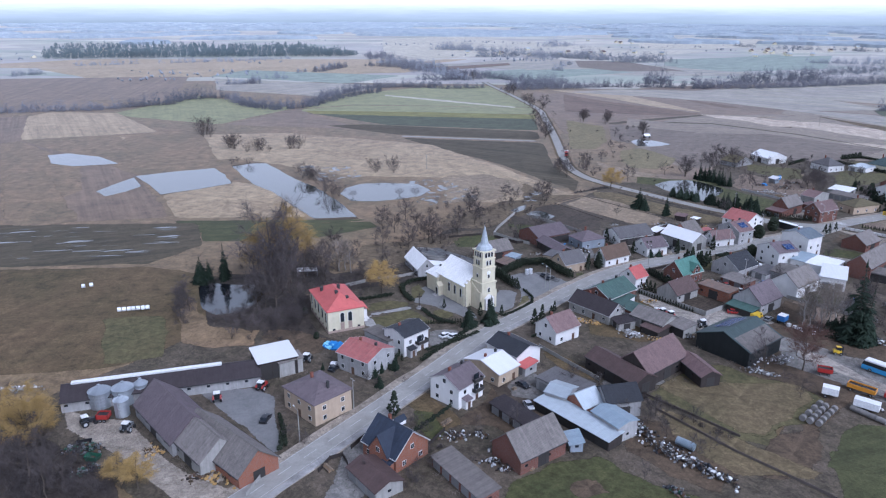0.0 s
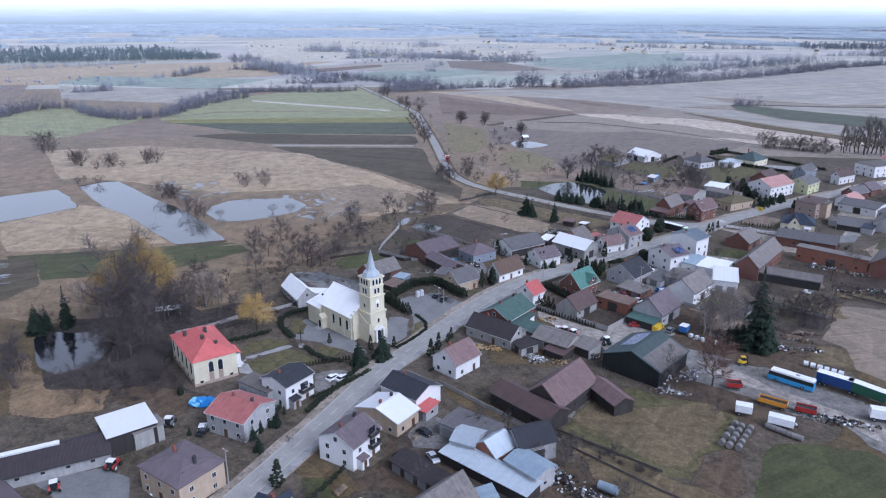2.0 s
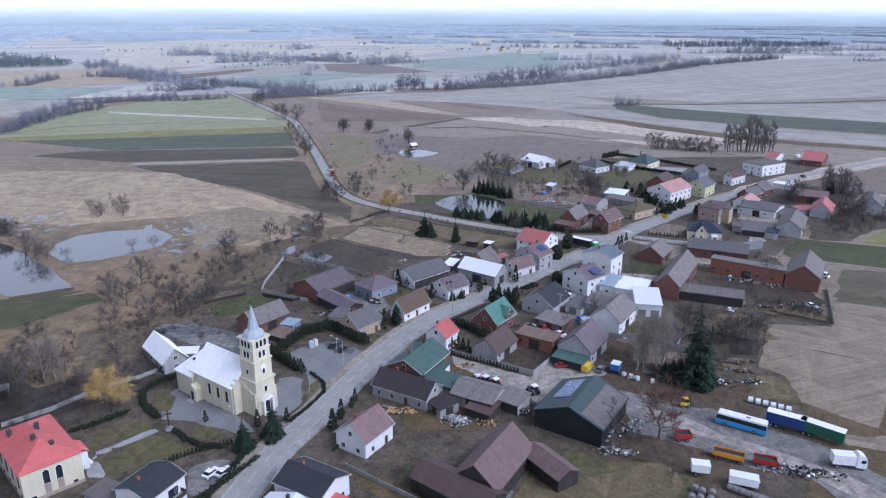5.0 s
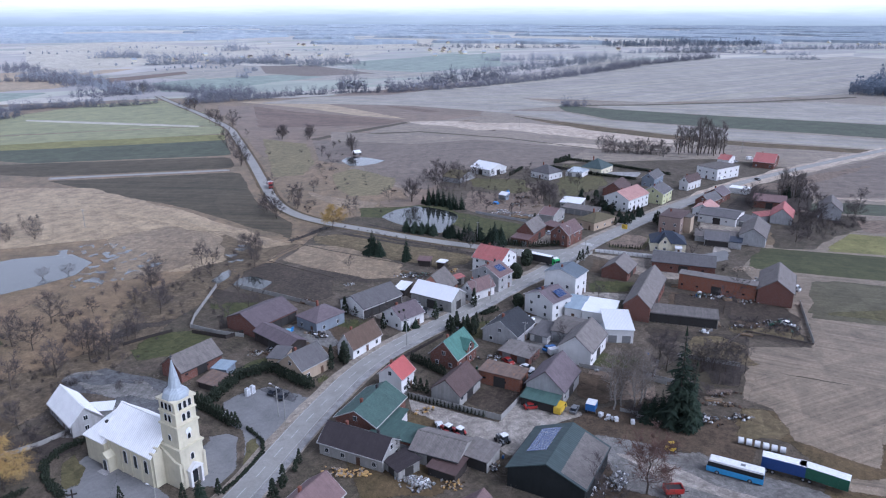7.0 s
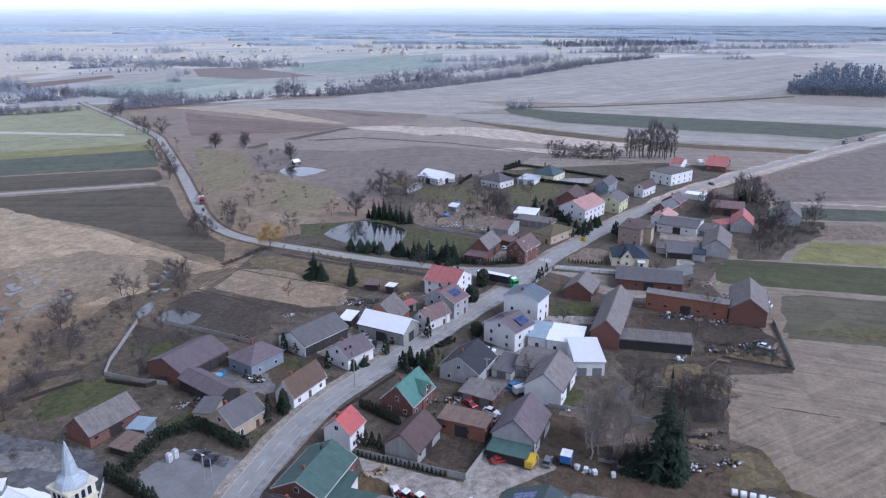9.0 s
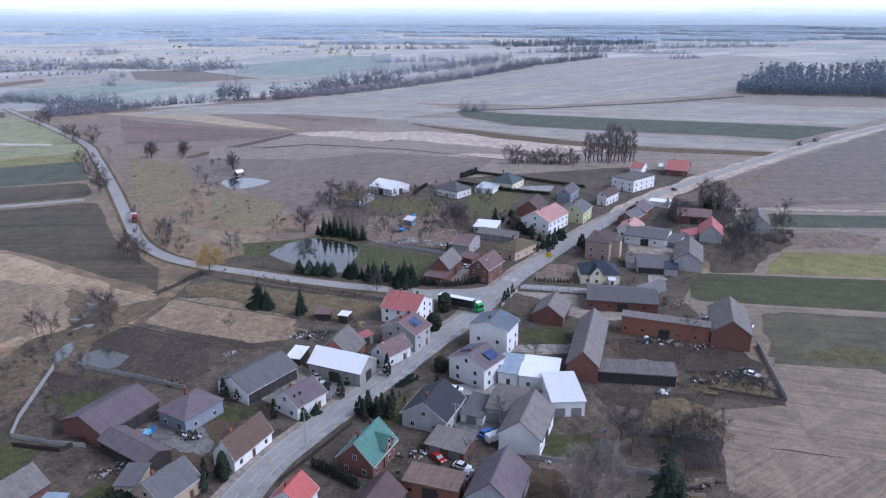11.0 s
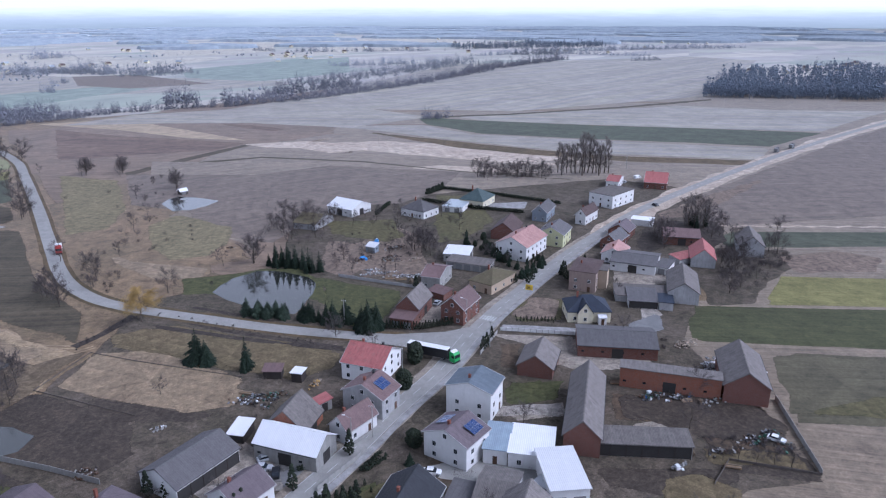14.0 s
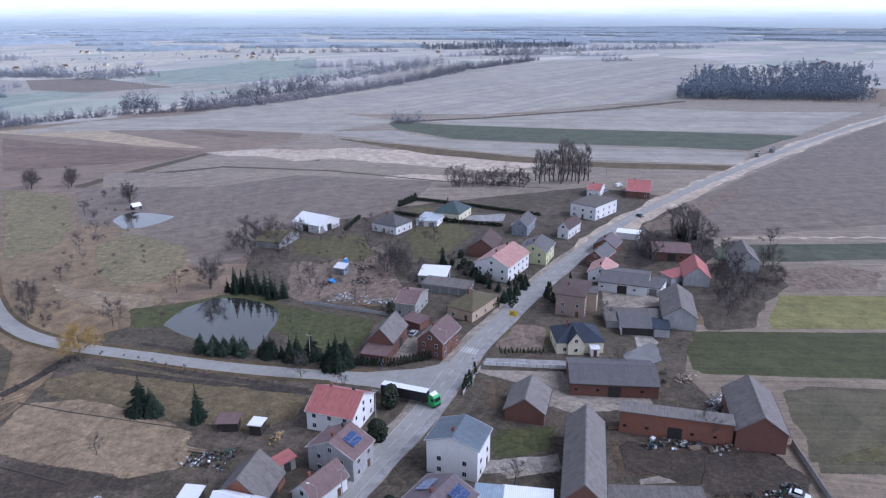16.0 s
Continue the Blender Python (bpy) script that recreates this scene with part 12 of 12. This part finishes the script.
# conifers, birches and scrub round the yards and the meadow
plant("spruce", 31, [(129.9, 205.3)])
plant("spruce", 23, [(128, 206.7), (131.4, 203.5)])
plant("spruce", 20, [(126.8, 207.9)])
plant("fir", 7, [(124.1, 211.4), (125.2, 209.7), (126.2, 208.4), (134.2, 204.3)])
plant("birch", 11, [(119.4, 218), (122.3, 218.7), (124.1, 215.7), (127.2, 217.2)])
plant("fruit", 6, [(158.6, 227.5), (159.6, 224), (161.5, 221.6), (165.4, 221.2), (165.8, 218.5), (155.7, 218), (158.8, 215.9)])
plant("bare", 9, [(146.9, 233.1), (146.3, 229), (138.9, 226.2)])
plant("fir", 14, [(-91.5, 254.7)])
plant("spruce", 13, [(-89.1, 255.5)])
plant("bare", 8, [(-88.8, 223.2), (-93, 232.6), (-89.2, 228)])
plant("bush", 5, [(-70.3, 217.7), (-64.9, 216.4), (-60.9, 220.7), (-57, 218.4), (-75.7, 218.9), (-86.6, 219.1), (-69, 222.2), (-64, 225), (-53.9, 216.2), (-52.3, 220.8)])
plant("fruit", 4, [(184.5, 242.9), (186.7, 240.4), (188.7, 237.7), (191.3, 234.7), (194.2, 232), (196.7, 229.1)])
plant("fruit", 5, [(156.8, 231.3), (160.7, 229), (164.5, 226.8), (167.7, 225.5)])
# groves round the back farms
plant("bare", 8, [(305.8, 349.4), (311.7, 357.5), (319.8, 356.3), (316.7, 363.8), (321.1, 362.5)])
plant("poplar", 12, [(344.4, 367), (344.5, 364.6), (344.1, 361.5), (348.8, 361.3), (347.2, 358), (354, 360.8)])
plant("spruce", 9, [(344.6, 360), (350.2, 359.2)])
plant("bare", 7, [(344.9, 349.9), (336, 346.1), (342.7, 346.1), (351.4, 350.3), (315, 320.3), (320.2, 319.7), (306.5, 318.5), (339.1, 319.5), (340.1, 316)])
plant("bush", 3, [(315.5, 328.4), (320.9, 327.9), (321.2, 324.1), (315.2, 315.9), (320.2, 314.7), (320.4, 311.2), (319.5, 307.1), (308.6, 309), (299.7, 312), (297, 306.7), (329.6, 309.2), (289.3, 298.6), (282.8, 300.2)])
plant("bare", 7, [(179.4, 472.3), (177.4, 459.4), (191.8, 485.2), (199.4, 486.7), (188.4, 457.1), (196.3, 463.7), (209.3, 479.1), (183.5, 486.9)])
plant("bush", 4, [(174.8, 458.4), (177.1, 451.7), (177.8, 471.3), (182.8, 452.3), (189.6, 452.1), (178.2, 481.8)])
plant("bare", 8, [(218.3, 409.3), (218.7, 415.4), (222.5, 409.8)])
plant("fruit", 6, [(183.5, 420), (186.8, 392.4), (178.5, 403.9), (176.1, 413.4)])
plant("spruce", 8, [(239.6, 407.2)])
plant("fir", 6, [(238.5, 386.8), (237.2, 380.9), (238.7, 378.1), (238.9, 390.9)])
plant("bare", 9, [(329.3, 511.4), (335, 511.9), (336.4, 506.5), (343.7, 505.9), (349.1, 502.3), (350.4, 497), (355.7, 495.6), (362.8, 495.1), (364.7, 489.4), (366.9, 485.8)])
plant("bush", 4, [(330, 508.7), (338.4, 503), (344.2, 501.2), (351.4, 494.1), (356.7, 492.7), (360.1, 488.2), (362.9, 484.2)])
# leafless trees and bushes of the back gardens
plant("bare", 7, [(323.5, 364), (323.1, 359.2), (315, 360.7), (361.8, 378.7), (370.5, 378.2), (369.4, 372.6), (368.4, 367.2), (367.4, 362), (308.1, 322.2), (300.8, 312.9), (288.4, 308.8), (326, 324.3), (337, 333.5)])
plant("fruit", 6, [(225.6, 485.8), (226, 464), (242.5, 468.5), (236.4, 442.4), (257, 450.8), (250.5, 426.8), (240.2, 402), (230.6, 380.4), (217.8, 360.1), (221.4, 399.8), (221.7, 416.8), (220.6, 434.6)])
plant("bush", 4, [(225.1, 474), (222.9, 449), (238.6, 452.7), (233.6, 426.1), (253.5, 438.5), (243.2, 413.5), (234.4, 389.4), (223.7, 369), (219.6, 389.2), (221, 406.9), (218.1, 423.3), (210.6, 425.7)])
# wayside cross by the church path
wx, wy = (-8.2, 230.7)
wc = thing("wayside_cross", pose(wx, wy, 0.2), "tall dark wooden cross on a pale stone base", "cross")
part("base", Solid().disc(0, 0, 0, 0.3, 1.1, 16).box(-0.45, -0.45, 0.3, 0.45, 0.45, 0.9), PAVING, wc)
part("upright", Solid().box(-0.14, -0.14, 0.9, 0.14, 0.14, 5.6), W_WOOD, wc)
part("arm", Solid().box(-0.95, -0.13, 4.3, 0.95, 0.13, 4.58), W_WOOD, wc)
# tank lying in a garden
kx, ky = (58.0, 147.5)
tk = thing("water_tank", pose(kx, ky, 0.2, 0, 0, -45), "bluish plastic water tank lying on beams", "tank")
part("shell", Solid().tube((-2.2, 0, 1.1), (2.2, 0, 1.1), 1.0, 1.0, 16), R_BLUEZ, tk)
for q in (-1.4, 1.4):
    part("cradle", Solid().box(q - 0.15, -0.9, 0, q + 0.15, 0.9, 0.35), W_WOOD, tk)

# the barn's weathered far slope
gh, gL, gW, ghe, ghr = BUILT["huge black-clad shed with grey-green roof"]
gs = (ghr - ghe) / (gW / 2)
part("roof_sheet", Solid().slab([(gL / 2 * -0.96, -1 * (gW / 2 + 0.3), ghe - 0.3 * gs + 0.16), (gL / 2 * 0.96, -1 * (gW / 2 + 0.3), ghe - 0.3 * gs + 0.16), (gL / 2 * 0.96, -1 * 0.9, ghr - 0.9 * gs + 0.16), (gL / 2 * -0.96, -1 * 0.9, ghr - 0.9 * gs + 0.16)], 0.03), R_ASB, gh, "pale weathered fibre-cement sheets")

cross_gable("cream house with dark blue hipped roof", -1.5, -1, 5.0, 0.8, 4.0, 7.4, W_CREAM, R_NAVY)
porch("cream house with dark blue hipped roof", 4.2, -1, 2.6, 2.2, 2.6, W_WHITE, R_WHITE)
building("fishing_hut", 164.0, 578.3, 10, 4.5, 3.2, 2.2, 3.4, "gab", W_WOOD, R_WHITE, "small dark hut with a white roof by a pond", "garage", 0, "hut")

cross_gable("red brick house with a steep teal roof", 1.6, -1, 4.4, 0.3, 5.2, 7.4, W_BRICK, R_TEAL)


# ---- weeds, dead stalks and brambles at the feet of walls ----
weed_rng = random.Random(41)
for g_ in range(6):
    s = Solid()
    for k, (h, L, W, he, hr) in enumerate(BUILT.values()):
        if k % 6 != g_:
            continue
        for j in range(7):
            on_long = weed_rng.random() < 0.6
            u = weed_rng.uniform(-0.55, 0.55) * (L if on_long else W)
            v = weed_rng.choice((-1, 1)) * ((W if on_long else L) / 2 + weed_rng.uniform(0.4, 2.4))
            p = h.matrix_basis @ Vector((u, v, 0) if on_long else (v, u, 0))
            if min(math.dist(p.xy, q) for q in ROAD_PTS) < 5.5:
                continue
            hh = weed_rng.uniform(0.5, 1.9)
            for i in range(30):
                d = rnd_dir(weed_rng, 0.9)
                q = Vector((p.x + weed_rng.gauss(0, 0.35) * (0.6 + hh), p.y + weed_rng.gauss(0, 0.35) * (0.6 + hh), weed_rng.uniform(0, 0.4) * hh))
                strand(s, q, q + Vector((d.x, d.y, abs(d.z))) * hh * weed_rng.uniform(0.25, 0.6), 0.03)
    solo("weeds", s, (TWIG, TWIG_PALE, TWIG)[g_ % 3], pose(0, 0, 0.1), "dead weeds and brambles along walls", "weeds", kind="stuff")

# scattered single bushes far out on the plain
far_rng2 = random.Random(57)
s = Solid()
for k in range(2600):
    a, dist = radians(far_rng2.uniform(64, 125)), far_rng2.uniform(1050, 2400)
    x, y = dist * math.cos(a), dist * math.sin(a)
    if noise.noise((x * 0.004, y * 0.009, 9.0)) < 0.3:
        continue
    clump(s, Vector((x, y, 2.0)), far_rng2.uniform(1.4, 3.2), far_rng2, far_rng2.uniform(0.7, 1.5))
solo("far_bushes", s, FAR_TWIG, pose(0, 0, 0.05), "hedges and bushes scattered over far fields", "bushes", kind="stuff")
